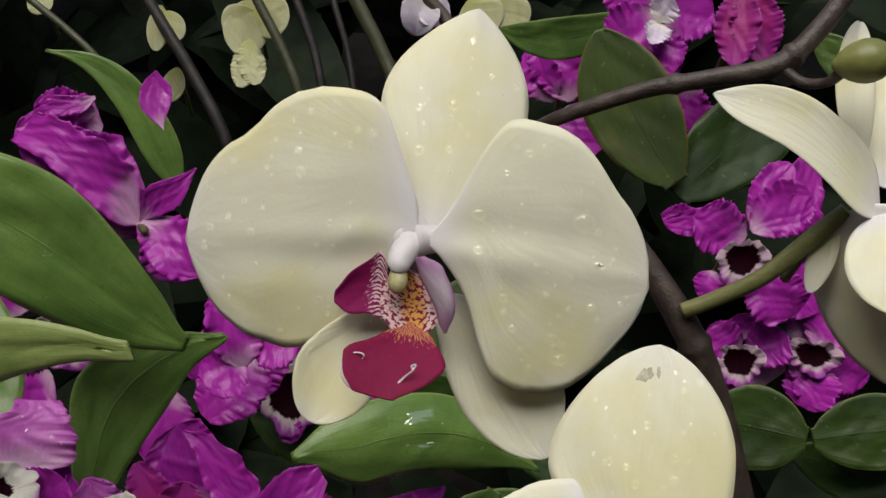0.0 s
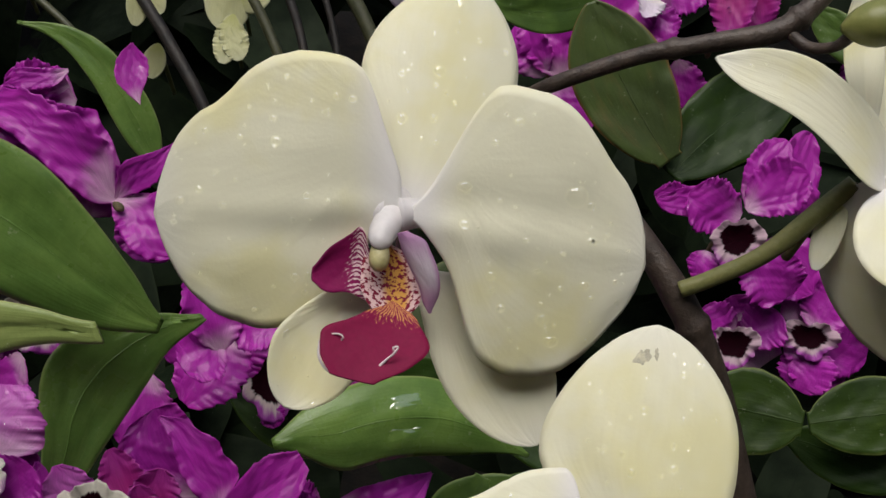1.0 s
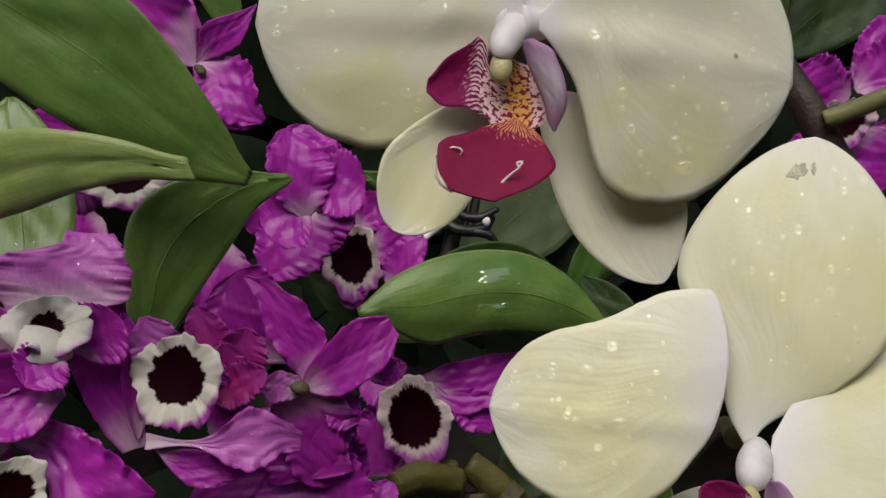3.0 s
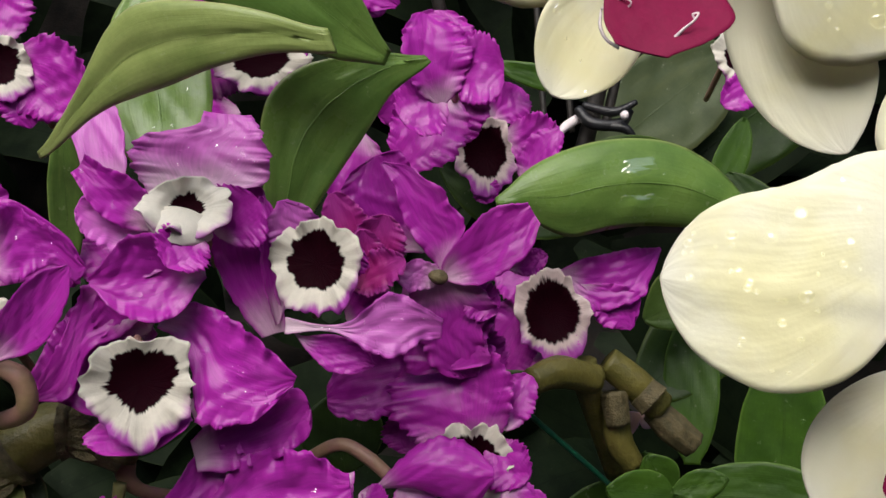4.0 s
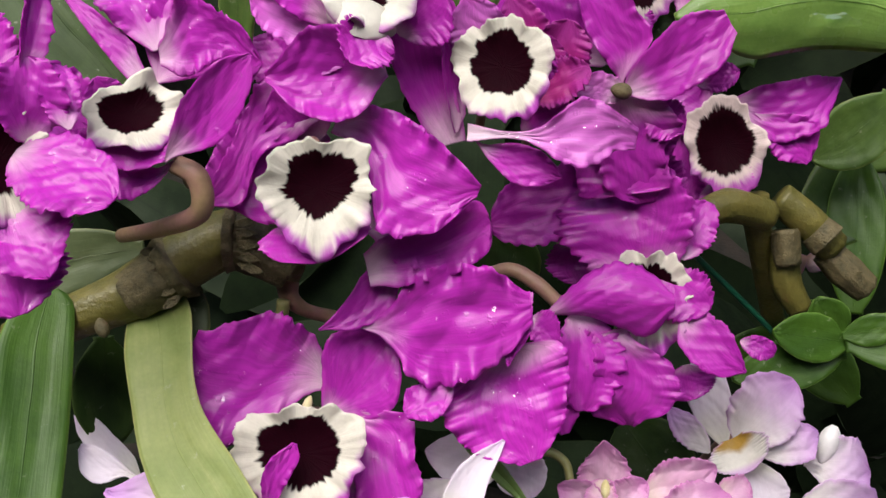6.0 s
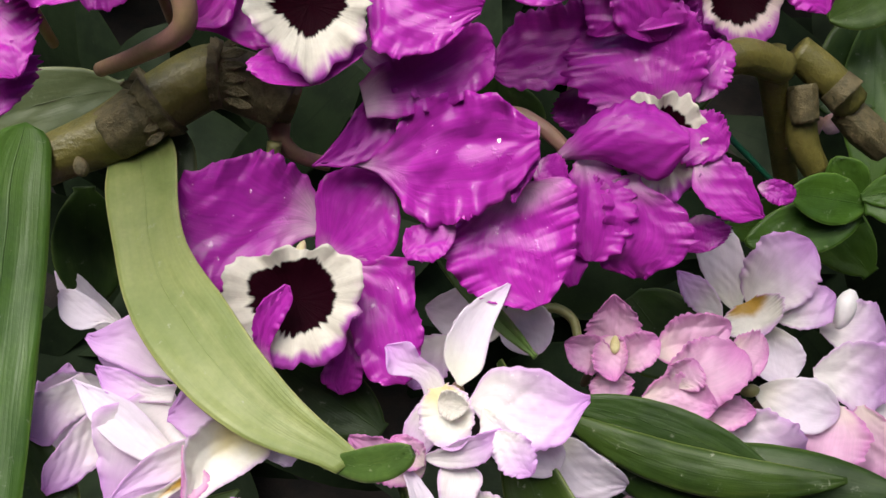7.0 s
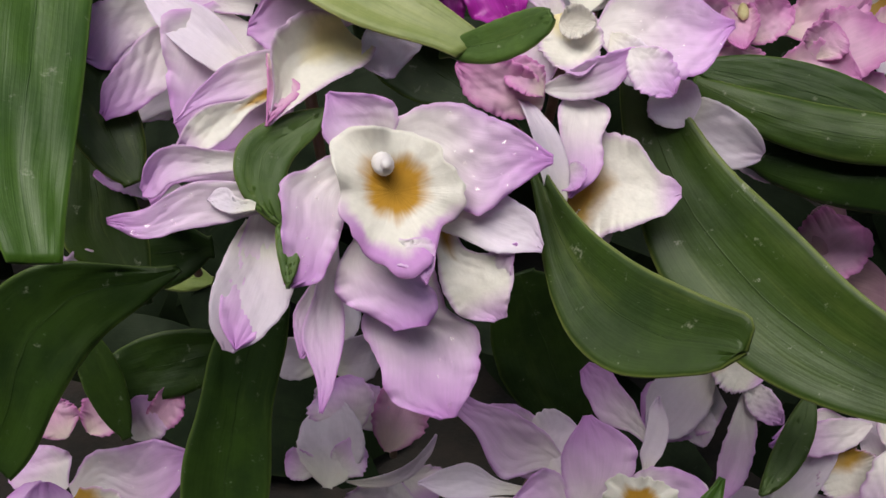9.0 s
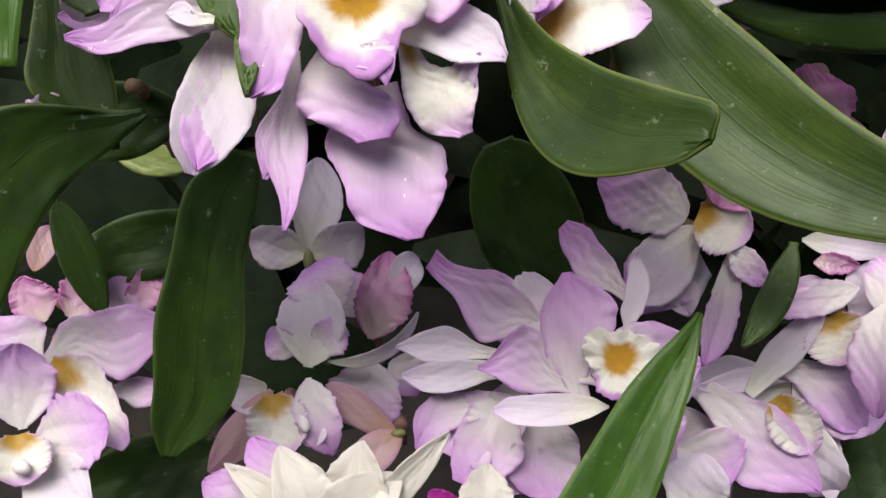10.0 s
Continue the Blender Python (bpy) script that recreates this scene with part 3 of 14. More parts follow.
def drop_mesh():
    bm = bmesh.new()
    bmesh.ops.create_icosphere(bm, subdivisions=2, radius=1.0)
    for v in bm.verts:
        v.co.z = v.co.z * (0.5 if v.co.z > 0 else 0.12)
        v.co.x *= 1 + 0.08 * math.sin(3 * v.co.y)
    for f in bm.faces:
        f.smooth = True
    me = bpy.data.meshes.new("water_drop")
    bm.to_mesh(me)
    me.materials.append(MAT["water"])
    return me


DROP = drop_mesh()


def drops(petal, count, small, large, seed, flip=1.0, spots=()):
    """Water drops that sit on a petal: at the given (u, v, radius), and some more at random places."""
    at = SURFACE[petal.name]
    rs = np.random.RandomState(seed)
    todo = list(spots) + [(rs.uniform(-0.85, 0.85), rs.uniform(0.25, 0.92), small + (large - small) * rs.rand() ** 2.5) for _ in range(count)]
    for u, v, r in todo:
        p = at(u, v)
        x = unit(at(u + 0.02, v) - at(u - 0.02, v))
        y = unit(at(u, v + 0.01) - at(u, v - 0.01))
        z = np.cross(x, y) * flip
        y = np.cross(z, x)
        ob = new("water_drop", DROP)
        ob.parent = petal
        long = 1 + 0.35 * rs.rand()
        ob.matrix_local = Matrix(((*(x[k] * r for k in range(1)), y[0] * r * long, z[0] * r, p[0] + z[0] * 0.0003),
                                  (x[1] * r, y[1] * r * long, z[1] * r, p[1] + z[1] * 0.0003),
                                  (x[2] * r, y[2] * r * long, z[2] * r, p[2] + z[2] * 0.0003), (0, 0, 0, 1)))


def patch(petal, u0, v0, du, dv, mat, name="blemish", label="", lift=0.00025, seed=1):
    """A thin irregular mark or film that lies on a petal or leaf."""
    at = SURFACE[petal.name]
    rings, sides = 7, 32
    q, a = np.meshgrid(np.linspace(0, 1, rings), np.linspace(0, 2 * np.pi, sides, endpoint=False), indexing="ij")
    r = q * (1 + 0.22 * np.sin(2 * a + seed) + 0.14 * np.sin(5 * a + 2 * seed) + 0.08 * np.sin(9 * a))
    u, v = u0 + du * r * np.cos(a), v0 + dv * r * np.sin(a)
    n = np.cross(at(u + 0.02, v) - at(u - 0.02, v), at(u, v + 0.01) - at(u, v - 0.01))
    n = n / np.linalg.norm(n, axis=-1, keepdims=True)
    verts = (at(u, v) + n * (lift * np.where(q < 1, 1.0, 0.2))[..., None]).reshape(-1, 3)
    uvs = np.stack([0.5 + 0.5 * q * np.cos(a), 0.5 + 0.5 * q * np.sin(a)], -1).reshape(-1, 2)
    faces = [(k * sides + i, k * sides + (i + 1) % sides, (k + 1) * sides + (i + 1) % sides, (k + 1) * sides + i) for k in range(rings - 1) for i in range(sides)]
    ob = new(name, smooth_mesh(name, verts, faces, MAT[mat], uvs))
    ob.parent = petal
    return tagged(ob, label) if label else ob


# ---- ground ----
def ground_height(x, y):
    rise = 0.45 * (1 + math.tanh((y - 1.25) * 2.5))
    return 0.2 + rise + 0.012 * noise.noise(Vector((x * 6, y * 6, 0))) + 0.004 * noise.noise(Vector((x * 40, y * 40, 1)))


def build_ground():
    near = np.linspace(-1.5, 2.2, 90)
    xs = np.concatenate([[-400, -60, -12, -4], near - 0.35, [4, 12, 60, 400]])
    ys = np.concatenate([[-400, -60, -12, -4], near, [4, 12, 60, 400]])
    verts = [(x, y, ground_height(x, y)) for y in ys for x in xs]
    me = smooth_mesh("ground", verts, grid_faces(len(ys), len(xs)), MAT["soil"])
    return tagged(new("ground", me), "dark damp bark mulch of the planting bed", "ground", kind="structure")


build_ground()
MAT["wall"] = plain_material("sky_block_wall", (0.075, 0.085, 0.07), (0.11, 0.115, 0.10), 6, 0.8)


def build_sky_block(name, lo, hi):
    """A plain wall out of sight, added to block sky light near the horizon."""
    bm = bmesh.new()
    bmesh.ops.create_cube(bm, size=1.0)
    for v in bm.verts:
        v.co = Vector([(a + b) / 2 + c * (b - a) for a, b, c in zip(lo, hi, v.co)])
    bmesh.ops.bevel(bm, geom=bm.edges[:], offset=0.01, segments=2, affect="EDGES")
    me = bpy.data.meshes.new(name)
    bm.to_mesh(me)
    me.materials.append(MAT["wall"])
    return tagged(new(name, me), "added unseen grey-green wall that blocks low sky light", "wall", kind="structure")


build_sky_block("wall_south", (-2.4, -1.8, 0.0), (2.2, -1.65, 2.3))
build_sky_block("wall_north", (-2.4, 2.6, 0.0), (2.2, 2.75, 2.6))
build_sky_block("wall_west", (-2.4, -1.65, 0.0), (-2.25, 2.6, 2.3))
build_sky_block("wall_east", (2.05, -1.65, 0.0), (2.2, 2.6, 2.3))


def foliage_stuff(name, label, count, box, size, mat, seed, lift=0.5):
    """Uncountable leaves behind the flowers, dim by their colour, joined in one mesh."""
    rs = np.random.RandomState(seed)
    verts, faces, uvs = [], [], []
    us, vs = np.meshgrid(np.linspace(-1, 1, 5), np.linspace(0, 1, 9))
    quads = grid_faces(9, 5)
    for k in range(count):
        b = np.array([rs.uniform(*box[0]), rs.uniform(*box[1]), rs.uniform(*box[2])])
        length = rs.uniform(*size)
        a = rs.rand() * 6.28
        d = unit([math.cos(a), 0.5 * math.sin(a) - 0.2, lift + rs.uniform(-0.5, 0.6)])
        face = unit([rs.uniform(-0.5, 0.5), -1, rs.uniform(0, 1.2)])
        at = blade_shape(b, b + d * length, length * rs.uniform(0.22, 0.42), face, bend=rs.uniform(-0.05, 0.2), cup=rs.uniform(-0.2, 0.2), seed=seed + k, curl=rs.uniform(-0.3, 0.1))
        n = len(verts) * 45
        verts.append(at(us, vs).reshape(-1, 3))
        faces += [tuple(i + n for i in q) for q in quads]
        uvs.append(np.stack([us * 0.5 + 0.5, vs], -1).reshape(-1, 2))
    me = smooth_mesh(name, np.vstack(verts), faces, MAT[mat], np.vstack(uvs))
    return tagged(new(name, me), label, "foliage", kind="stuff")


foliage_stuff("background_foliage", "green leaves of plants behind the orchids, shade put into their colour", 800, ((-0.9, 1.0), (0.75, 1.4), (0.25, 1.05)), (0.10, 0.26), "leaf_shade_tone", 5)
foliage_stuff("undergrowth", "strap leaves under the orchid flowers, shade put into their colour", 170, ((-0.45, 0.45), (0.46, 0.75), (0.2, 0.42)), (0.08, 0.17), "leaf_shade_tone", 9)


# ---- cream moth orchid ----

flower = thing('moth_orchid_flower', (0.0086, 0.2335, 0.6837), 'open cream moth orchid flower with crimson lip and water drops', 'orchid flower', 'cream moth orchid flowers')
tube(flower, 'pedicel', [(0.0086, 0.2454, 0.6822), (0.0087, 0.2553, 0.681), (0.0088, 0.2781, 0.6661)], (0.0018, 0.0013, 0.0012), 'green_stem')
petal_ob = blade(flower, 'sepal', (0.0106, 0.2370, 0.6854), (0.0177, 0.2503, 0.7299), 0.0296, (0.0560, -0.9588, 0.2784), 'cream', full=0.85, point=0.72, crumple=0.005, peak=0.62, cup=-0.15, bend=0.03, foot=0.25, edges=((0.13, 0.41, 0.56, 0.68, 0.80, 0.90, 0.99, 0.99, 0.94, 0.81, 0.63, 0.37, 0.05), (0.03, 0.36, 0.57, 0.73, 0.88, 0.94, 1.01, 1.00, 0.97, 0.87, 0.70, 0.46, 0.12)), cap=0.07)
drops(petal_ob, 22, 0.0003, 0.0009, 3, spots=((-0.02, 0.55, 0.0012), (-0.45, 0.33, 0.0011), (0.02, 0.36, 0.0007)))
petal_ob = blade(flower, 'sepal', (0.0053, 0.2353, 0.6739), (-0.0084, 0.2290, 0.6479), 0.0167, (0.0527, -0.9768, 0.2074), 'cream', full=0.55, point=0.6, crumple=0.005, peak=0.55, edges=((0.18, 0.47, 0.59, 0.68, 0.74, 0.80, 0.76, 0.53, 0.07), (0.10, 0.36, 0.65, 0.89, 1.07, 1.20, 1.11, 0.89, 0.46)), cup=0.25, cap=0.07)
drops(petal_ob, 7, 0.0003, 0.0008, 4)
blade(flower, 'sepal', (0.0150, 0.2377, 0.6758), (0.0365, 0.2352, 0.6418), 0.0197, (0.0347, -0.9948, 0.0956), 'cream', full=0.6, point=0.6, crumple=0.005, peak=0.55, edges=((-0.38, 0.28, 0.59, 0.74, 0.88, 0.98, 1.04, 1.10, 0.95, 0.64, 0.19), (0.41, 0.53, 0.66, 0.78, 0.90, 0.95, 0.96, 0.89, 0.75, 0.53, 0.06)), cup=0.12, cap=0.07)
petal_ob = blade(flower, 'petal', (0.0093, 0.2321, 0.6846), (-0.0369, 0.2407, 0.6802), 0.0493, (-0.1852, -0.9825, 0.0201), 'cream', full=0.42, point=0.58, crumple=0.005, peak=0.32, ridge=0.014, bend=0.05, foot=0.2, lean=-0.02, nu=25, nv=36, edges=((0.00, 0.12, 0.25, 0.44, 0.64, 0.77, 0.83, 0.86, 0.85, 0.80, 0.74, 0.63, 0.47, 0.17), (0.04, 0.98, 1.12, 1.16, 1.19, 1.20, 1.17, 1.12, 1.04, 0.86, 0.80, 0.71, 0.55, 0.21)), cup=-0.08, jag=0.006, ruffle=0.012, waves=3, cap=0.07)
drops(petal_ob, 42, 0.0003, 0.0009, 5, spots=((0.38, 0.47, 0.0011), (0.62, 0.23, 0.0007), (0.6, 0.17, 0.0008), (0.55, 0.48, 0.0007), (-0.7, 0.37, 0.0007)))
petal_ob = blade(flower, 'petal', (0.0109, 0.2315, 0.6846), (0.0542, 0.2340, 0.6808), 0.0519, (0.0586, -0.9979, 0.0286), 'cream', full=0.85, point=0.66, crumple=0.005, peak=0.44, ridge=0.014, bend=0.05, foot=0.2, nu=25, nv=36, edges=((-0.00, 0.23, 0.58, 0.92, 0.98, 0.98, 0.97, 0.94, 0.87, 0.77, 0.58, 0.48, 0.34, 0.09), (0.00, 0.13, 0.26, 0.44, 0.88, 0.97, 1.03, 1.04, 1.02, 0.97, 0.87, 0.74, 0.50, 0.34)), cup=-0.07, jag=0.006, ruffle=0.012, waves=3, cap=0.07)
drops(petal_ob, 48, 0.0003, 0.0009, 6, spots=((0.55, 0.6, 0.0012), (0.72, 0.65, 0.0012), (-0.42, 0.66, 0.0021), (0.3, 0.22, 0.001), (-0.1, 0.2, 0.0011), (0.38, 0.36, 0.001), (0.55, 0.42, 0.0009), (-0.45, 0.73, 0.0008), (0.25, 0.75, 0.0009)))
blade(flower, 'lip_throat', (0.0072, 0.2343, 0.6785), (0.0084, 0.2281, 0.6652), 0.0111, (0.0321, -0.9033, 0.4279), 'moth_throat', cup=0.35, crumple=0.0, edges=((-0.00, 0.69, 0.89, 0.97, 1.06, 1.03, 0.85, -0.00), (0.00, 0.83, 0.87, 0.91, 0.94, 0.80, 0.56, 0.00)))
blade(flower, 'side_lobe', (0.0084, 0.2320, 0.6713), (-0.0059, 0.2282, 0.6727), 0.0131, (0.2676, -0.9432, 0.1969), 'moth_side', cup=0.28, bend=-0.06, crumple=0.012, edges=((0.31, 0.49, 0.58, 0.45, 0.36, 0.28, 0.32, 0.37, 0.32, 0.04), (-0.05, 0.40, 0.51, 0.81, 1.64, 1.38, 1.15, 0.99, 0.76, 0.21)))
blade(flower, 'side_lobe', (0.0153, 0.2282, 0.6676), (0.0106, 0.2265, 0.6822), 0.0048, (-0.1118, -0.9814, -0.1560), 'moth_flush', cup=-0.5, crumple=0.015, bend=0.05, edges=((-0.00, 0.37, 0.23, 0.31, 0.49, 0.66, 0.81, 0.88, 0.79), (0.00, 0.83, 1.24, 1.39, 1.43, 1.34, 1.17, 1.06, -0.24)))
blade(flower, 'lip', (0.0087, 0.2285, 0.6691), (0.0060, 0.2171, 0.6569), 0.0190, (0.0975, -0.7376, 0.6682), 'moth_lip', cup=0.12, bend=0.04, crumple=0.012, label='crimson spreading lip with a spotted throat', edges=((-0.00, 0.46, 0.57, 0.73, 0.87, 0.88, 0.73, 0.58, 0.32, 0.02), (0.00, 0.18, 0.45, 0.59, 0.84, 1.12, 1.09, 1.04, 0.96, 0.70)))
tube(flower, 'column', [(0.0092, 0.2422, 0.6886), (0.0083, 0.2368, 0.6856), (0.0073, 0.2329, 0.6833), (0.0062, 0.2302, 0.6813), (0.0057, 0.2284, 0.6796), (0.0054, 0.2283, 0.6786)], (0.00231, 0.00270, 0.00280, 0.00260, 0.00205, 0.00095), 'column', sides=20)
tube(flower, 'column_shoulder', [(0.0071, 0.2338, 0.6842), (0.0038, 0.2358, 0.6842), (-0.0042, 0.2385, 0.6838)], (0.00330, 0.00260, 0.00060), 'column', sides=14)
tube(flower, 'column_shoulder', [(0.0084, 0.2330, 0.6842), (0.0120, 0.2345, 0.6845), (0.0195, 0.2368, 0.6842)], (0.00340, 0.00270, 0.00060), 'column', sides=14)
knob(flower, 'anther_cap', (0.0059, 0.2298, 0.6803), (0.0058, 0.2273, 0.6746), 0.00186, 'anther', blunt=0.4)
tube(flower, 'tendril', [(-0.0034, 0.2223, 0.6627), (-0.0013, 0.221, 0.6643), (0.0002, 0.2205, 0.6645), (0.0008, 0.2204, 0.664), (0.0002, 0.2208, 0.6632), (-0.0006, 0.2209, 0.6636)], (0.00019, 0.00016, 0.00016, 0.00014, 0.00014, 0.00012), 'fray', sides=8)
tube(flower, 'tendril', [(-0.0034, 0.2228, 0.6625), (-0.0033, 0.2215, 0.6604), (-0.0022, 0.2207, 0.6586), (-0.0003, 0.2201, 0.6576)], (0.00019, 0.00025, 0.00025, 0.00029), 'fray', sides=8)
tube(flower, 'tendril', [(0.0064, 0.2191, 0.6585), (0.0084, 0.2189, 0.6609), (0.0096, 0.2185, 0.6621), (0.0103, 0.2187, 0.6633), (0.0095, 0.2187, 0.6631), (0.01, 0.2186, 0.6623)], (0.00036, 0.00023, 0.00020, 0.00017, 0.00017, 0.00014), 'fray', sides=8)

flower = thing('moth_orchid_flower', (0.0464, 0.1981, 0.6268), 'cream moth orchid flower with a grey blemish on its sepal', 'orchid flower', 'cream moth orchid flowers')
tube(flower, 'pedicel', [(0.0464, 0.2099, 0.6246), (0.0464, 0.2197, 0.6228), (0.0463, 0.2424, 0.6067)], (0.0018, 0.0013, 0.0012), 'green_stem')
petal_ob = blade(flower, 'sepal', (0.0473, 0.1999, 0.6256), (0.0511, 0.2122, 0.6712), 0.0318, (-0.2269, -0.9356, 0.2706), 'cream', full=1.2, point=0.6, crumple=0.005, peak=0.62, cup=-0.12, bend=0.05, foot=0.3, nu=21, edges=((-0.00, 0.33, 0.37, 0.46, 0.66, 0.92, 0.98, 0.94, 0.83, 0.67, 0.45, 0.10), (0.00, -0.12, 0.42, 0.70, 0.93, 1.01, 1.02, 1.01, 0.96, 0.82, 0.62, 0.29)), cap=0.07)
drops(petal_ob, 34, 0.0003, 0.0009, 7)
patch(petal_ob, -0.18, 0.885, 0.13, 0.035, 'rot', label='grey dried blemish')
patch(petal_ob, 0.05, 0.90, 0.05, 0.02, 'rot', seed=4)
petal_ob = blade(flower, 'petal', (0.0415, 0.1963, 0.6299), (0.0080, 0.2010, 0.6276), 0.0297, (-0.1540, -0.9351, 0.3191), 'cream', full=0.8, point=0.75, crumple=0.006, fold=-0.021, twist=0.885, curl=-0.048, bend=0.05, side=0, lean=0, peak=0.52, jag=0.006, nu=25, nv=46, cup=-0.06, ridge=0.012, ruffle=0, edges=((-0.05, 0.09, 0.41, 0.63, 0.73, 0.80, 0.83, 0.83, 0.77, 0.67, 0.59, 0.39, 0.07), (1.37, 1.39, 1.38, 1.35, 1.27, 1.16, 1.05, 0.99, 0.94, 0.89, 0.79, 0.63, 0.31)), cap=0.07, heel=0.09)
drops(petal_ob, 34, 0.0003, 0.0009, 8)
blade(flower, 'petal', (0.0482, 0.1972, 0.6277), (0.0878, 0.1956, 0.6236), 0.0366, (0.0039, -0.9131, 0.4077), 'cream', full=0.6, point=0.6, crumple=0.005, peak=0.36, cup=-0.06, bend=0.05, foot=0.12, jag=0.012, nu=25, nv=36)
blade(flower, 'sepal', (0.0443, 0.2009, 0.6199), (0.0342, 0.2009, 0.5974), 0.0165, (-0.3289, -0.9328, 0.1474), 'cream', full=0.55, point=0.6, crumple=0.005, peak=0.55)
blade(flower, 'sepal', (0.0511, 0.201, 0.6204), (0.0677, 0.2011, 0.598), 0.0191, (0.0487, -0.9982, 0.0335), 'cream', full=0.55, point=0.6, crumple=0.005, peak=0.55)
blade(flower, 'lip_throat', (0.0462, 0.1922, 0.6224), (0.0458, 0.1876, 0.6135), 0.0105, (-0.2159, -0.8615, 0.4596), 'moth_throat', full=0.3, foot=0.7, cup=0.7)
blade(flower, 'lip', (0.0458, 0.1885, 0.619), (0.044, 0.1823, 0.607), 0.0161, (-0.2119, -0.8531, 0.4767), 'moth_lip', peak=0.74, full=0.55, foot=0.35, cup=0.1)
blade(flower, 'side_lobe', (0.0442, 0.1892, 0.6168), (0.0371, 0.1877, 0.6256), 0.0087, (0.422, -0.8857, 0.1934), 'moth_side', full=0.45, foot=0.5, cup=0.35)
blade(flower, 'side_lobe', (0.0492, 0.188, 0.6161), (0.0462, 0.187, 0.6274), 0.0047, (-0.5033, -0.8382, -0.2101), 'moth_flush', foot=0.5, cup=-0.6)
knob(flower, 'column', (0.0471, 0.2004, 0.6281), (0.0444, 0.1906, 0.6248), 0.00255, 'column', blunt=0.4)
knob(flower, 'anther_cap', (0.0444, 0.1916, 0.6247), (0.044, 0.189, 0.6216), 0.00162, 'anther')

flower = thing('moth_orchid_flower', (0.0946, 0.2352, 0.6928), 'cream moth orchid flower seen from the side', 'orchid flower', 'cream moth orchid flowers')
tube(flower, 'pedicel', [(0.0947, 0.2472, 0.6913), (0.0947, 0.2571, 0.69), (0.0948, 0.2799, 0.6751)], (0.0018, 0.0013, 0.0012), 'green_stem')
petal_ob = blade(flower, 'petal', (0.0960, 0.2319, 0.6937), (0.0611, 0.2263, 0.7152), 0.0126, (0.3327, -0.8909, 0.3093), 'cream', full=0.5, point=0.6, crumple=0.005, peak=0.45, bend=0.06, cup=0.15, foot=0.2, edges=((-0.00, 0.47, 0.52, 0.41, 0.33, 0.27, 0.32, 0.42, 0.44, 0.08), (0.00, 1.03, 1.48, 1.58, 1.65, 1.67, 1.56, 1.27, 0.82, 0.06)), cap=0.07)
drops(petal_ob, 8, 0.0002, 0.0007, 9)
blade(flower, 'sepal', (0.0942, 0.2385, 0.7029), (0.0936, 0.2462, 0.7316), 0.0078, (-0.029, -0.966, 0.2571), 'cream', full=0.7, point=0.6, crumple=0.005, peak=0.55, side=-0.06, fold=0.12, bend=0.05)
blade(flower, 'petal', (0.0909, 0.2345, 0.6948), (0.1089, 0.2272, 0.6617), 0.0312, (-0.6444, -0.7408, -0.1894), 'cream', full=0.4, point=0.6, crumple=0.005, peak=0.45, foot=0.2, cup=-0.15)
blade(flower, 'sepal', (0.0898, 0.2374, 0.6933), (0.0862, 0.2375, 0.6783), 0.0057, (-0.6305, -0.7622, 0.1467), 'cream', full=0.6, point=0.6, crumple=0.005, peak=0.5)
blade(flower, 'petal', (0.0958, 0.2305, 0.6949), (0.1014, 0.2192, 0.6779), 0.0208, (-0.1821, -0.8465, 0.5002), 'cream', full=0.4, point=0.6, crumple=0.005, peak=0.5)
blade(flower, 'petal', (0.0977, 0.2381, 0.6998), (0.1073, 0.2451, 0.7235), 0.0200, (-0.2617, -0.8918, 0.369), 'cream', full=0.5, point=0.6, crumple=0.005, peak=0.5)

body = thing('moth_orchid_spike', (0.0514, 0.2423, 0.7155), 'dark brown flower spike of the moth orchid with a green bud', 'orchid stem', '')
tube(body, 'main_stem', [(0.09, 0.2596, 0.6063), (0.0816, 0.2536, 0.6301), (0.0727, 0.2507, 0.6544), (0.0643, 0.2496, 0.6693), (0.0537, 0.2535, 0.6841), (0.0436, 0.2559, 0.6952), (0.0331, 0.2532, 0.7053)], (0.00312, 0.00300, 0.00300, 0.00324, 0.00240, 0.00216, 0.00192), 'bark', knots=0.25, nodes=[0.44], steps=14)
tube(body, 'branch', [(0.031, 0.2564, 0.7061), (0.037, 0.2487, 0.7097), (0.0516, 0.2434, 0.7156), (0.063, 0.2406, 0.7184), (0.0754, 0.239, 0.7215), (0.0826, 0.2397, 0.728), (0.0886, 0.2408, 0.7367), (0.0964, 0.2425, 0.7507)], (0.00145, 0.00156, 0.00167, 0.00178, 0.00211, 0.00200, 0.00189, 0.00178), 'bark', knots=0.3, nodes=[0.36, 0.64], steps=12)
tube(body, 'bud_stalk', [(0.0765, 0.239, 0.7216), (0.0803, 0.2366, 0.7187), (0.0835, 0.2325, 0.7188), (0.0852, 0.2297, 0.7207)], (0.00117, 0.00107, 0.00096, 0.00117), 'bark')
knob(body, 'flower_bud', (0.0827, 0.2288, 0.7216), (0.0942, 0.2271, 0.724), 0.00414, 'bud', label='plump olive green flower bud', blunt=0.6)
tube(body, 'pedicel', [(0.0637, 0.2458, 0.6717), (0.069, 0.2441, 0.6745), (0.0778, 0.2408, 0.6804), (0.086, 0.2379, 0.6892), (0.091, 0.2355, 0.695)], (0.00168, 0.00168, 0.00180, 0.00191, 0.00168), 'green_stem')
tube(body, 'pedicel', [(0.0337, 0.2533, 0.7059), (0.0265, 0.2479, 0.6947), (0.0146, 0.2405, 0.6833), (0.0096, 0.2345, 0.6837)], (0.00136, 0.00136, 0.00136, 0.00136), 'green_stem')
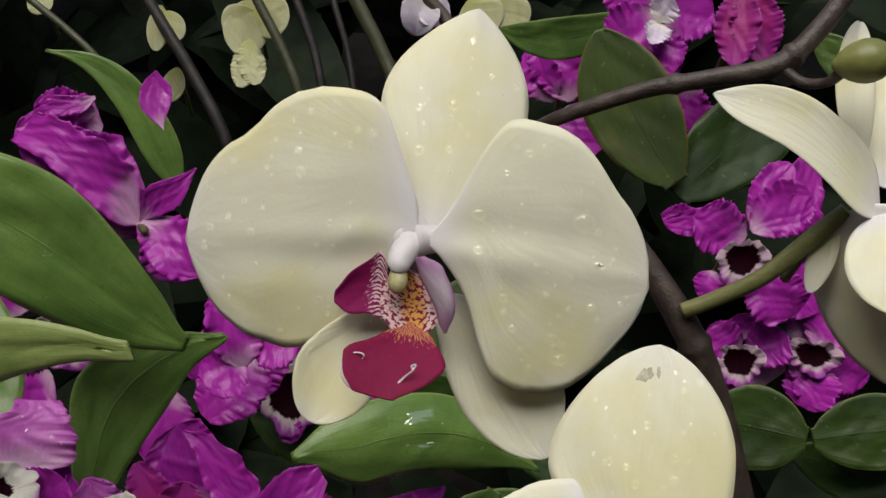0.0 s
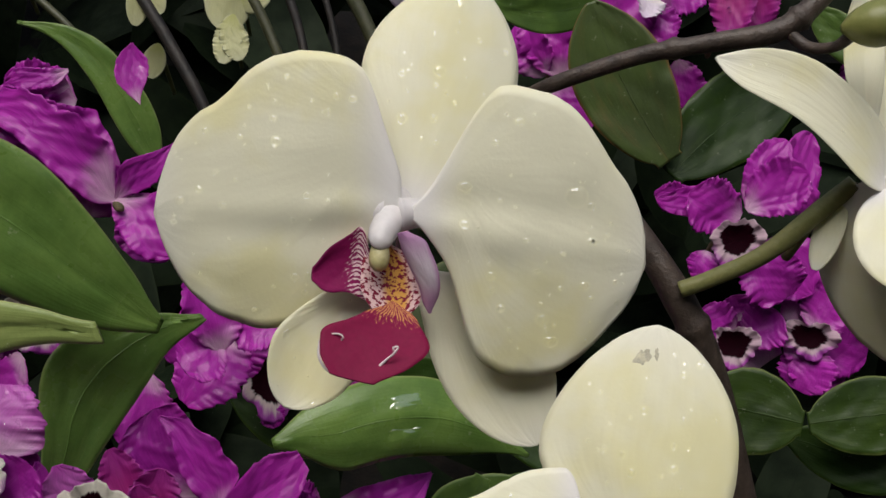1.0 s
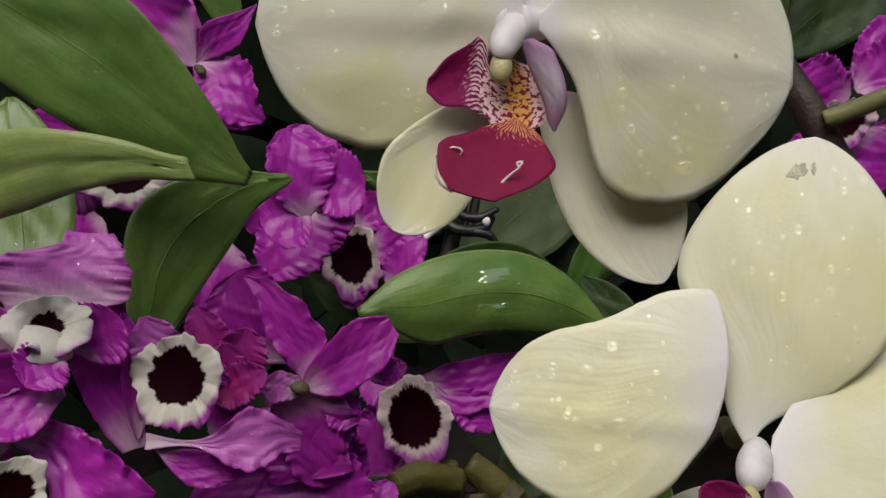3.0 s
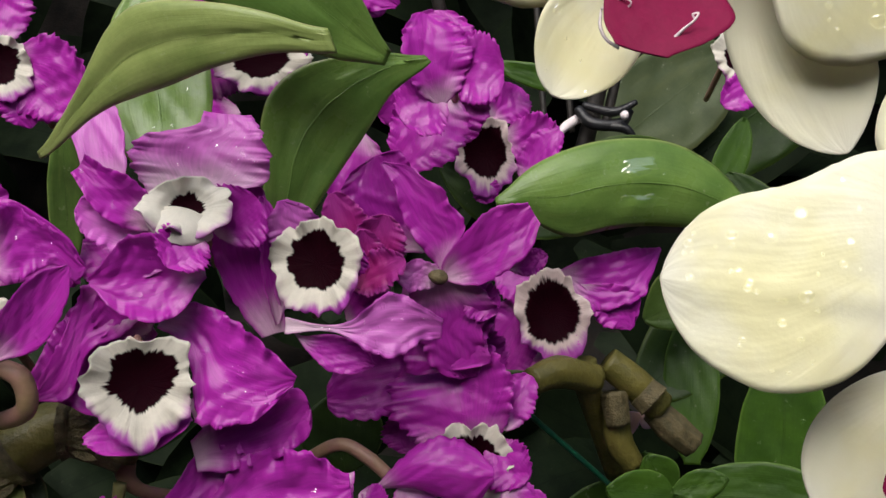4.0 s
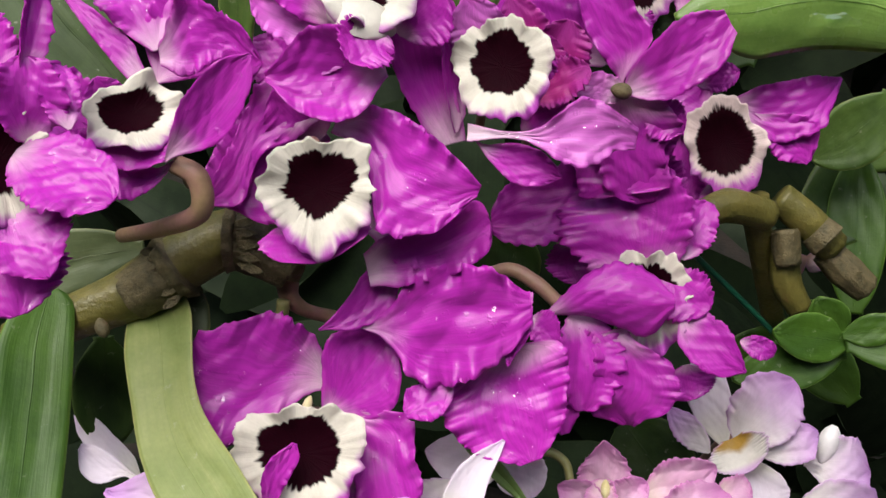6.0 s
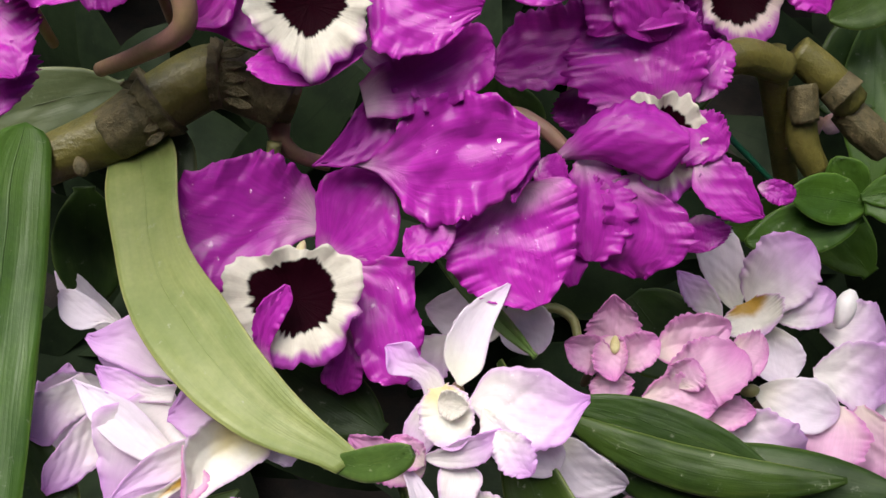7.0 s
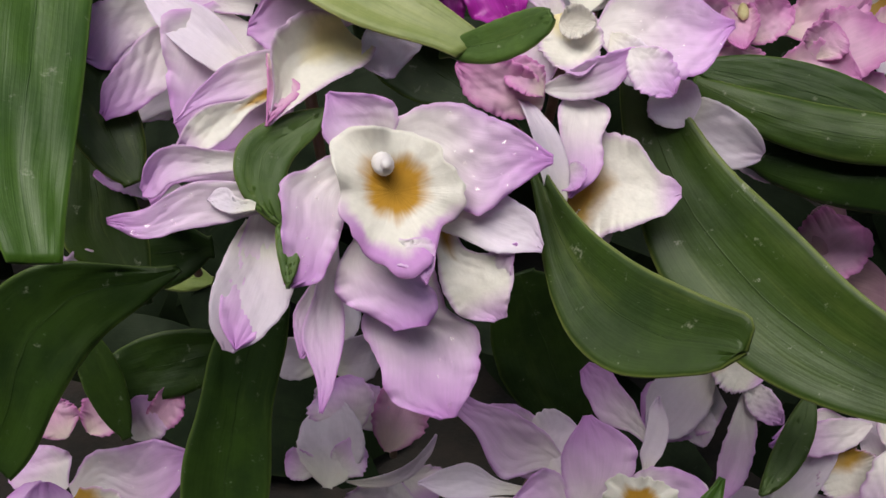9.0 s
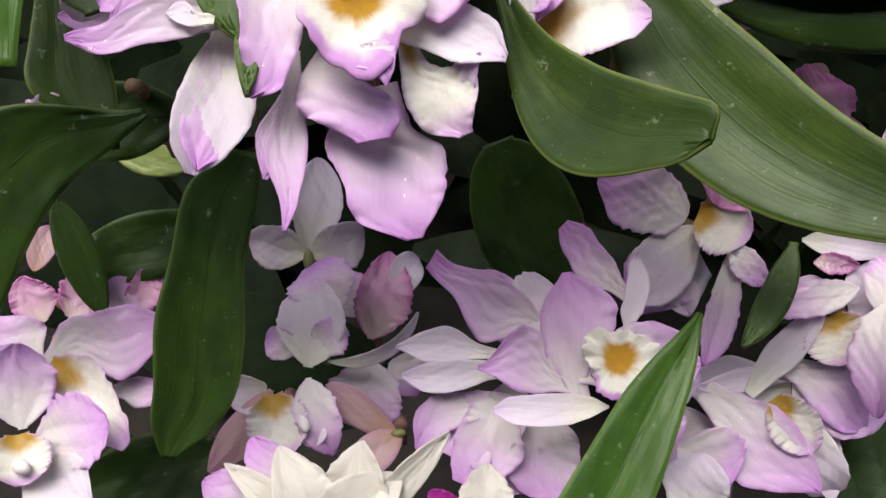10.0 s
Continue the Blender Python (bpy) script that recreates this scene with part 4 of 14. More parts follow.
tube(body, 'pedicel', [(0.0939, 0.2554, 0.6174), (0.0767, 0.2303, 0.6193), (0.0548, 0.2078, 0.6241), (0.0475, 0.2009, 0.6256)], (0.00117, 0.00117, 0.00117, 0.00117), 'green_stem')

# ---- leaves beside the moth orchid ----
leaf_ob = leaf('orchid_leaf', 'glossy green strap leaf of an orchid plant', (-0.1283, 0.2928, 0.6861), (-0.0545, 0.3179, 0.6403), 0.0332, (0.3778, -0.9199, 0.1050), 'leaf_bright', group='orchid leaves', peak=0.5, side=0.03, bend=0.05, full=0.55, cup=-0.1, edges=((-0.00, 0.82, 1.19, 1.36, 1.46, 1.52, 1.48, 1.34, 1.18, 0.98, 0.75, 0.50, 0.11), (0.00, 0.23, 0.34, 0.40, 0.46, 0.48, 0.48, 0.46, 0.44, 0.41, 0.33, 0.23, -0.01)), fold=0.1)
drops(leaf_ob, 10, 0.0003, 0.0009, 31)
leaf_ob = leaf('orchid_leaf', 'yellow-green arching leaf with a brown blemish', (-0.1260, 0.2850, 0.6165), (-0.0547, 0.2725, 0.6462), 0.0178, (-0.1386, -0.9870, -0.0817), 'leaf_lime', group='orchid leaves', cup=-0.2, bend=0.04, edges=((0.22, 0.65, 1.11, 1.61, 2.23, 2.72, 2.73, 2.49, 2.18, 1.78, 1.26, 0.60), (-0.06, -0.23, -0.51, -0.69, -0.77, -0.72, -0.73, -0.78, -0.76, -0.67, -0.47, -0.07)), fold=0.12)
drops(leaf_ob, 8, 0.0003, 0.0008, 32)
patch(leaf_ob, 0.35, 0.42, 0.14, 0.03, 'rot', label='dry brown blemish')
leaf('orchid_leaf', 'folded hanging base of a yellow-green leaf', (-0.1233, 0.2894, 0.5898), (-0.1252, 0.2928, 0.624), 0.0082, (0.4725, -0.8743, 0.1113), 'leaf', group='orchid leaves', full=0.4, foot=0.6)
leaf_ob = leaf('orchid_leaf', 'wet green strap leaf between magenta flowers', (-0.0836, 0.3195, 0.5888), (-0.0477, 0.3476, 0.6373), 0.0269, (0.4413, -0.8790, 0.1807), 'leaf_bright', group='orchid leaves', peak=0.5, full=0.6, foot=0.5, edges=((0.33, 0.57, 0.97, 1.54, 1.92, 2.03, 1.96, 1.70, 1.29, 0.93, 0.07), (-0.26, 0.24, 0.16, 0.09, 0.03, -0.03, -0.09, -0.16, -0.24, -0.12, -0.00)), fold=-0.1)
drops(leaf_ob, 10, 0.0003, 0.0009, 33)
leaf_ob = leaf('orchid_leaf', 'wet green strap leaf between magenta flowers', (-0.1086, 0.314, 0.6066), (-0.1252, 0.342, 0.6545), 0.0278, (0.2637, -0.7902, 0.5532), 'leaf_bright', group='orchid leaves', peak=0.45, full=0.5)
drops(leaf_ob, 6, 0.0003, 0.0011, 34)
leaf_ob = leaf('orchid_leaf', 'bright green leaf with pools of water', (0.0525, 0.3915, 0.5877), (-0.0291, 0.3615, 0.5965), 0.0268, (0.3576, -0.9038, 0.2352), 'leaf_bright', group='orchid leaves', side=0.1, bend=0.03, peak=0.5, full=0.55, cup=-0.25, foot=0.3, edges=((-0.00, 0.20, 0.45, 0.65, 0.73, 0.81, 0.91, 1.04, 1.08, 0.49, 0.03), (0.00, 0.33, 0.76, 1.02, 1.16, 1.15, 1.08, 0.96, 0.78, 0.52, 0.05)), fold=-0.06)
drops(leaf_ob, 4, 0.0003, 0.0009, 35, spots=((0.2, 0.55, 0.0015),))
patch(leaf_ob, 0.35, 0.52, 0.2, 0.075, 'pool', 'water_pool', 'clear pool of water', 0.0009, 2)
patch(leaf_ob, -0.4, 0.5, 0.2, 0.085, 'pool', 'water_pool', 'clear pool of water', 0.0009, 5)
leaf('orchid_leaf', 'glossy green strap leaf of an orchid plant', (-0.1778, 0.335, 0.6294), (-0.1708, 0.3277, 0.6038), 0.0148, (0.4648, -0.8099, 0.3578), 'leaf', group='orchid leaves', peak=0.55, full=0.55, fold=0.1)
leaf('orchid_leaf', 'broad green leaf behind magenta flowers', (-0.2152, 0.302, 0.6376), (-0.1494, 0.2925, 0.5765), 0.0263, (0.3107, -0.8292, 0.4646), 'leaf_mid', group='orchid leaves', full=0.5)
leaf('orchid_leaf', 'green pointed leaf above magenta flowers', (-0.0901, 0.4572, 0.6698), (-0.1431, 0.4515, 0.7217), 0.0156, (0.2045, -0.9735, 0.1026), 'leaf_bright', group='orchid leaves', side=0.08, peak=0.45, full=0.6, edges=((-0.00, 0.56, 0.63, 0.47, 0.17, -0.10, -0.36, -0.39, -0.02), (0.00, 0.91, 1.33, 1.53, 1.63, 1.73, 1.51, 1.00, 0.11)))
leaf('orchid_leaf', 'dark green leaf with a rusty tip', (0.1066, 0.4622, 0.6863), (0.0713, 0.4637, 0.7449), 0.0370, (-0.1437, -0.9877, -0.0612), 'leaf_rust', group='orchid leaves', side=-0.04, peak=0.55, full=0.5)
leaf('orchid_leaf', 'dark green leaf by magenta flowers', (0.1083, 0.4655, 0.6804), (0.1628, 0.4848, 0.7236), 0.0347, (0.0837, -0.9448, 0.3167), 'leaf_dark', group='orchid leaves', side=-0.05, full=0.5)
leaf('orchid_leaf', 'green pointed leaf above magenta flowers', (0.0864, 0.495, 0.7545), (0.0327, 0.4788, 0.7436), 0.0176, (0.2916, -0.9565, -0.0126), 'leaf', group='orchid leaves', side=-0.12)
leaf('orchid_leaf', 'rounded green leaf by the flower spike', (0.153, 0.4165, 0.5976), (0.1164, 0.4253, 0.602), 0.0315, (-0.1983, -0.9488, 0.2459), 'leaf_mid', group='orchid leaves', full=0.5, fold=-0.08)
leaf('orchid_leaf', 'rounded green leaf by the flower spike', (0.1551, 0.4165, 0.5977), (0.1999, 0.4155, 0.6069), 0.0280, (-0.0876, -0.9437, 0.319), 'leaf_mid', group='orchid leaves', full=0.5, fold=-0.08)
leaf('orchid_leaf', 'dark green leaf by the flower spike', (0.1535, 0.4334, 0.5875), (0.2021, 0.4217, 0.5768), 0.0236, (-0.1751, -0.9541, 0.2429), 'leaf_dark', group='orchid leaves')
leaf('orchid_leaf', 'green leaf behind a flower bud', (0.1916, 0.481, 0.7266), (0.1654, 0.4943, 0.7511), 0.0165, (-0.433, -0.901, 0.0259), 'leaf', group='orchid leaves')
leaf('orchid_leaf', 'dark green leaf in the shade, shade also in its colour', (0.001, 0.4522, 0.5718), (-0.0593, 0.4543, 0.5862), 0.0342, (0.0394, -0.9521, 0.3034), 'leaf_dark', group='orchid leaves')
leaf('orchid_leaf', 'dark green leaf in the shade, shade also in its colour', (0.0373, 0.4741, 0.5868), (-0.0009, 0.4743, 0.5868), 0.0143, (-0.0044, -0.9648, 0.263), 'leaf_dark', group='orchid leaves')
leaf('orchid_leaf', 'dark green leaf in the shade, shade also in its colour', (0.0701, 0.4508, 0.5625), (0.0461, 0.4644, 0.59), 0.0207, (-0.1399, -0.9301, 0.3395), 'leaf_dark', group='orchid leaves')
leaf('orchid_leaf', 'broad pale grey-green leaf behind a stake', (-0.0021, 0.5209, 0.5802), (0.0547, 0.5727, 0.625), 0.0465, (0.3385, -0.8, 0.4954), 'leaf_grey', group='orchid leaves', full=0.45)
leaf('orchid_leaf', 'dark broad leaf in the shade, shade also in its colour', (0.0294, 0.5535, 0.5651), (0.1095, 0.5902, 0.6321), 0.0482, (0.1118, -0.9222, 0.3701), 'leaf_dark', group='orchid leaves', full=0.5)
leaf('orchid_leaf', 'small upright fresh green leaf', (0.0429, 0.4836, 0.5725), (0.0533, 0.4916, 0.607), 0.0134, (-0.1083, -0.9605, 0.2563), 'leaf_fresh', group='orchid leaves', side=0.04)
leaf('orchid_leaf', 'dark green leaf in the shade, shade also in its colour', (-0.0131, 0.4578, 0.5891), (0.0395, 0.476, 0.5838), 0.0178, (0.3385, -0.9253, 0.1709), 'leaf_dark', group='orchid leaves', side=-0.1)
leaf('orchid_leaf', 'narrow fresh green leaf', (-0.0005, 0.4492, 0.6209), (-0.0428, 0.454, 0.6256), 0.0092, (-0.0966, -0.9871, 0.1275), 'leaf_fresh', group='orchid leaves', side=-0.04)
leaf('orchid_leaf', 'green leaf among canes', (0.0398, 0.4182, 0.5703), (0.019, 0.4124, 0.548), 0.0207, (-0.0777, -0.9448, 0.3182), 'leaf', group='orchid leaves', side=-0.08)
leaf('orchid_leaf', 'upright fresh green leaf among canes', (0.0403, 0.4054, 0.4999), (0.0358, 0.4313, 0.5477), 0.0194, (-0.1319, -0.8771, 0.4619), 'leaf_fresh', group='orchid leaves', full=0.5)
leaf_ob = leaf('orchid_leaf', 'upright fresh green leaf with water drops', (0.0653, 0.3664, 0.4848), (0.0617, 0.3855, 0.557), 0.0284, (-0.1993, -0.9497, 0.2417), 'leaf_fresh', group='orchid leaves', full=0.4)
drops(leaf_ob, 8, 0.0004, 0.0011, 36)
leaf('orchid_leaf', 'small fresh green shoot leaf', (0.0309, 0.3715, 0.5058), (0.0222, 0.3719, 0.518), 0.0131, (0.1394, -0.9817, 0.1294), 'leaf_fresh', group='orchid leaves')
leaf('orchid_leaf', 'small fresh green shoot leaf', (0.0344, 0.3719, 0.5052), (0.0106, 0.3627, 0.5094), 0.0147, (0.3916, -0.8118, 0.4332), 'leaf_fresh', group='orchid leaves')
leaf('orchid_leaf', 'small fresh green shoot leaf', (0.0314, 0.3701, 0.5077), (0.047, 0.3689, 0.5151), 0.0095, (-0.2531, -0.8839, 0.3933), 'leaf_fresh', group='orchid leaves')
leaf('orchid_leaf', 'fresh green shoot leaf', (0.0324, 0.3697, 0.5061), (0.0849, 0.3586, 0.512), 0.0219, (-0.2334, -0.8636, 0.4468), 'leaf_fresh', group='orchid leaves', side=-0.05, full=0.5)
leaf('orchid_leaf', 'small fresh green shoot leaf', (0.0332, 0.3727, 0.5016), (0.0012, 0.3592, 0.4942), 0.0157, (0.2038, -0.7958, 0.5702), 'leaf_fresh', group='orchid leaves')
leaf('orchid_leaf', 'dark green leaf in the shade, shade also in its colour', (0.0717, 0.5003, 0.5432), (0.1054, 0.4996, 0.5231), 0.0273, (0.0595, -0.9892, 0.1339), 'leaf_dark', group='orchid leaves')
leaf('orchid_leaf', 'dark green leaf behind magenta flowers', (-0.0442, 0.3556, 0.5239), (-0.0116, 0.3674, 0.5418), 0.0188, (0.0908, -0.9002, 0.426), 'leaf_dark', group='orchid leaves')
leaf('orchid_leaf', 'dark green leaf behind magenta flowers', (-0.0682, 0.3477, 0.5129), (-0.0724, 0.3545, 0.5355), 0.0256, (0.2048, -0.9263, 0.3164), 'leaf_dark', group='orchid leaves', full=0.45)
leaf('orchid_leaf', 'dark green leaf in the shade, shade also in its colour', (0.0218, 0.4151, 0.5196), (0.0635, 0.4503, 0.5603), 0.0330, (0.1061, -0.8039, 0.5852), 'leaf_dark', group='orchid leaves', full=0.45)
leaf('orchid_leaf', 'green leaf among canes', (0.0273, 0.4354, 0.5421), (0.0579, 0.4383, 0.5609), 0.0233, (-0.0942, -0.9488, 0.3014), 'leaf', group='orchid leaves')

# ---- magenta dendrobium flowers ----

flower = thing('dendrobium_flower', (-0.0944, 0.2931, 0.6058), 'magenta dendrobium orchid flower, wet, with a maroon-eyed white-ringed lip', 'orchid flower', 'magenta dendrobium flowers')
tube(flower, 'pedicel', [(-0.0968, 0.3042, 0.6019), (-0.0988, 0.3135, 0.5986), (-0.1034, 0.3347, 0.579)], (0.0018, 0.0013, 0.0012), 'rose_stem')
petal_ob = blade(flower, 'petal', (-0.0939, 0.2957, 0.6082), (-0.0948, 0.3045, 0.6272), 0.0328, (0.3133, -0.8549, 0.4136), 'orchid', ruffle=0.08, waves=9, jag=0.045, full=0.6, cup=0.15, point=0.75, crumple=0.028, bend=0.031, curl=-0.03, twist=6.729, side=0, peak=0.52, fold=-0.002, lean=0, nu=21, nv=62, edges=((0.66, 0.76, 0.87, 0.95, 1.02, 0.95, 0.87, 0.65, 0.06, 0.04, 0.02), (-0.17, 0.40, 0.97, 0.99, 0.98, 0.98, 0.94, 0.90, 0.85, 0.74, 0.64)))
drops(petal_ob, 28, 0.00015, 0.0005, 11)
blade(flower, 'petal', (-0.1017, 0.2886, 0.6034), (-0.1173, 0.2827, 0.6154), 0.0112, (0.4425, -0.8860, 0.1384), 'purple', ruffle=0.064, waves=7, jag=0.045, full=0.6, cup=0.5, point=0.75, crumple=0.028, bend=0.049, curl=-0.096, twist=-3.975, side=0, peak=0.52, fold=0.007, lean=0, nu=21, nv=62, edges=((0.40, 0.62, 0.77, 0.83, 0.90, 0.75, 0.59, 0.35, 0.12), (-0.06, 0.57, 0.97, 1.06, 1.10, 0.99, 0.83, 0.85, 0.80)))
blade(flower, 'petal', (-0.0997, 0.2885, 0.599), (-0.1175, 0.2834, 0.6077), 0.0137, (0.4408, -0.7793, 0.4454), 'orchid', ruffle=0.07, waves=7, jag=0.06, full=0.6, cup=0.3, point=0.5, crumple=0.028, bend=-0.012, curl=0.023, twist=8.712, side=0, peak=0.52, fold=-0.004, lean=0)
blade(flower, 'sepal', (-0.1156, 0.2967, 0.5983), (-0.1265, 0.3114, 0.6311), 0.0131, (0.1447, -0.8841, 0.4444), 'orchid', ruffle=0.01, waves=7, jag=0.06, full=0.6, cup=0.2, point=0.75, crumple=0.028, bend=0.052, curl=-0.018, twist=1.701, side=0, peak=0.52, fold=-0.012, lean=0)
blade(flower, 'petal', (-0.0885, 0.2945, 0.6), (-0.0795, 0.2966, 0.6095), 0.0171, (0.1366, -0.9868, 0.0872), 'purple', ruffle=0.085, waves=7, jag=0.06, full=0.6, cup=0.2, point=0.5, crumple=0.028, bend=-0.003, curl=-0.0, twist=1.382, side=0, peak=0.52, fold=0.032, lean=0)
lip(flower, (-0.0932, 0.2879, 0.6086), (0.3162, -0.709, 0.6304), (-0.3104, 0.2576, 0.915), 0.0105, 0.0072, 'lip_small', depth=0.9, ruffle=0.2, waves=5)
blade(flower, 'lip_lobe', (-0.0935, 0.2876, 0.6079), (-0.0937, 0.282, 0.6013), 0.0153, (0.3529, -0.717, 0.6011), 'ivory', fold=0.027, twist=1.471, curl=-0.06, bend=0.1, side=0, lean=0, point=0.42, peak=0.52, cup=-0.35, full=0.45, foot=0.7)
blade(flower, 'lip_tip', (-0.0902, 0.2866, 0.603), (-0.0945, 0.2789, 0.5963), 0.0134, (0.4823, -0.7156, 0.5052), 'purple', ruffle=0.128, waves=7, jag=0.06, full=0.5, cup=0.2, point=0.75, crumple=0.028, bend=-0.016, curl=-0.014, twist=-9.116, side=0, peak=0.52, fold=0.03, lean=0)
blade(flower, 'sepal', (-0.1027, 0.2872, 0.6003), (-0.1031, 0.2811, 0.5924), 0.0117, (0.3806, -0.7402, 0.5543), 'orchid', ruffle=0.07, waves=7, jag=0.06, full=0.6, cup=0.2, point=0.75, crumple=0.028, bend=0.013, curl=-0.072, twist=-9.372, side=0, peak=0.52, fold=0.008, lean=0)
blade(flower, 'sepal', (-0.0893, 0.288, 0.5944), (-0.1124, 0.2774, 0.5909), 0.0206, (0.3649, -0.8883, 0.279), 'purple', ruffle=0.064, waves=7, jag=0.025, full=0.6, cup=0.5, point=0.75, crumple=0.028, bend=0.025, curl=-0.017, twist=2.878, side=0, peak=0.52, fold=0.002, lean=0, nu=21, nv=62, edges=((0.21, 0.55, 0.9, 1.0, 1.05, 0.92, 0.79, 0.47, -0.04), (0.29, 0.45, 0.69, 0.91, 0.95, 0.96, 0.67, 0.38, 0.14)))
blade(flower, 'sepal', (-0.1122, 0.2933, 0.5868), (-0.1234, 0.296, 0.5949), 0.0117, (0.1356, -0.8732, 0.4682), 'purple', ruffle=0.085, waves=7, jag=0.06, full=0.6, cup=0.2, point=0.75, crumple=0.028, bend=0.026, curl=-0.042, twist=-9.771, side=0, peak=0.52, fold=0.004, lean=0)
blade(flower, 'petal', (-0.1153, 0.2902, 0.5859), (-0.0978, 0.2892, 0.5908), 0.0148, (-0.1043, -0.9784, 0.1782), 'purple', ruffle=0.085, waves=7, jag=0.06, full=0.6, cup=0.2, point=0.75, crumple=0.028, bend=-0.015, curl=-0.097, twist=4.761, side=0, peak=0.52, fold=0.017, lean=0)

flower = thing('dendrobium_flower', (-0.0683, 0.303, 0.5901), 'magenta dendrobium orchid flower, wet, with a maroon-eyed white-ringed lip', 'orchid flower', 'magenta dendrobium flowers')
tube(flower, 'pedicel', [(-0.0707, 0.3141, 0.5862), (-0.0727, 0.3233, 0.5829), (-0.0773, 0.3445, 0.5634)], (0.0018, 0.0013, 0.0012), 'rose_stem')
lip(flower, (-0.0652, 0.2976, 0.5946), (-0.0585, -0.9237, 0.3787), (-0.4367, 0.2154, 0.8734), 0.0098, 0.0130, 'lip', ruffle=0.1, waves=9, depth=0.5)
blade(flower, 'lip_rim', (-0.0687, 0.3037, 0.5924), (-0.0726, 0.3022, 0.6087), 0.0171, (0.2799, -0.9597, -0.0248), 'orchid', ruffle=0.08, waves=7, jag=0.045, full=0.6, cup=0.2, point=0.75, crumple=0.028, bend=0.004, curl=-0.017, twist=-2.617, side=0, peak=0.52, fold=-0.015, lean=0, nu=21, nv=62, edges=((-0.04, 0.49, 0.69, 0.87, 0.88, 0.89, 0.88, 0.63, 0.4), (1.16, 1.28, 1.2, 1.13, 0.97, 0.62, 0.47, 0.37, -0.21)))
blade(flower, 'lip_rim', (-0.0616, 0.3045, 0.5904), (-0.0577, 0.3032, 0.5995), 0.0121, (0.0008, -0.9892, -0.1467), 'purple', ruffle=0.085, waves=7, jag=0.06, full=0.6, cup=0.2, point=0.75, crumple=0.028, bend=0.036, curl=-0.039, twist=-6.252, side=0, peak=0.52, fold=-0.021, lean=0)
blade(flower, 'petal', (-0.0751, 0.2994, 0.5751), (-0.0874, 0.3029, 0.6108), 0.0133, (0.274, -0.9434, 0.187), 'purple', ruffle=0.048, waves=7, jag=0.045, full=0.6, cup=0.3, point=0.75, crumple=0.028, bend=-0.002, curl=-0.037, twist=7.698, side=0, peak=0.52, fold=0.012, lean=0, nu=21, nv=62, edges=((0.52, 0.88, 1.14, 1.32, 1.4, 1.39, 1.28, 0.93, 0.28), (0.4, 0.44, 0.43, 0.42, 0.47, 0.51, 0.72, 1.06, 0.81)))
blade(flower, 'petal', (-0.0748, 0.2983, 0.5779), (-0.0795, 0.3018, 0.6087), 0.0084, (0.8086, -0.5587, 0.1845), 'purple', ruffle=0.085, waves=7, jag=0.06, full=0.6, cup=0.5, point=0.75, crumple=0.028, bend=-0.01, curl=-0.052, twist=6.125, side=0, peak=0.52, fold=0.011, lean=0)
petal_ob = blade(flower, 'petal', (-0.0711, 0.2933, 0.5806), (-0.0343, 0.2948, 0.5823), 0.0159, (0.0241, -0.9497, 0.3123), 'orchid', ruffle=0.128, waves=8, jag=0.045, full=0.6, cup=0.2, point=0.75, crumple=0.028, bend=0.055, curl=-0.099, twist=-6.88, side=0, peak=0.52, fold=0.034, lean=0, nu=21, nv=62, edges=((0.17, 0.09, -0.00, -0.02, 0.01, 0.17, 0.58, 1.04, 1.05, 0.85, 0.60, 0.24), (0.37, 0.29, 0.20, 0.21, 0.22, 0.43, 0.70, 0.87, 0.95, 0.55, 0.27, 0.31)))
drops(petal_ob, 28, 0.00015, 0.0005, 31)
blade(flower, 'sepal', (-0.0699, 0.2942, 0.5784), (-0.0494, 0.2951, 0.5714), 0.0090, (0.1582, -0.9245, 0.3468), 'purple', ruffle=0.048, waves=7, jag=0.025, full=0.6, cup=0.2, point=0.75, crumple=0.028, bend=-0.002, curl=-0.052, twist=-4.219, side=0, peak=0.52, fold=0.002, lean=0, nu=21, nv=62, edges=((-0.00, -0.11, 0.33, 0.67, 0.75, 0.79, 0.51, -0.00), (0.00, 0.43, 0.82, 1.08, 1.25, 1.13, 0.80, 0.00)))

flower = thing('dendrobium_flower', (-0.0576, 0.3198, 0.5822), 'crumpled crimson dendrobium bud between open flowers', 'orchid flower', '')
tube(flower, 'pedicel', [(-0.06, 0.3309, 0.5783), (-0.062, 0.3401, 0.575), (-0.0666, 0.3614, 0.5554)], (0.0018, 0.0013, 0.0012), 'rose_stem')
blade(flower, 'petal', (-0.0567, 0.3195, 0.5809), (-0.068, 0.3237, 0.6055), 0.0130, (0.1698, -0.9563, 0.2382), 'crimson', ruffle=0.09, waves=9, jag=0.05, full=0.55, cup=0.4)
blade(flower, 'petal', (-0.0574, 0.3194, 0.5808), (-0.0534, 0.3221, 0.6013), 0.0143, (0.1137, -0.9875, 0.1091), 'crimson', ruffle=0.09, waves=9, jag=0.05, full=0.55, cup=0.4, peak=0.6)
blade(flower, 'petal', (-0.0578, 0.3166, 0.5824), (-0.0589, 0.3176, 0.5981), 0.0114, (0.6386, -0.7637, 0.0947), 'crimson', ruffle=0.09, waves=9, jag=0.05, full=0.55, cup=0.4)
blade(flower, 'petal', (-0.0608, 0.3171, 0.5826), (-0.0472, 0.3167, 0.5915), 0.0114, (-0.2844, -0.8731, 0.3961), 'crimson', ruffle=0.14, waves=9, jag=0.05, full=0.55, cup=0.4)
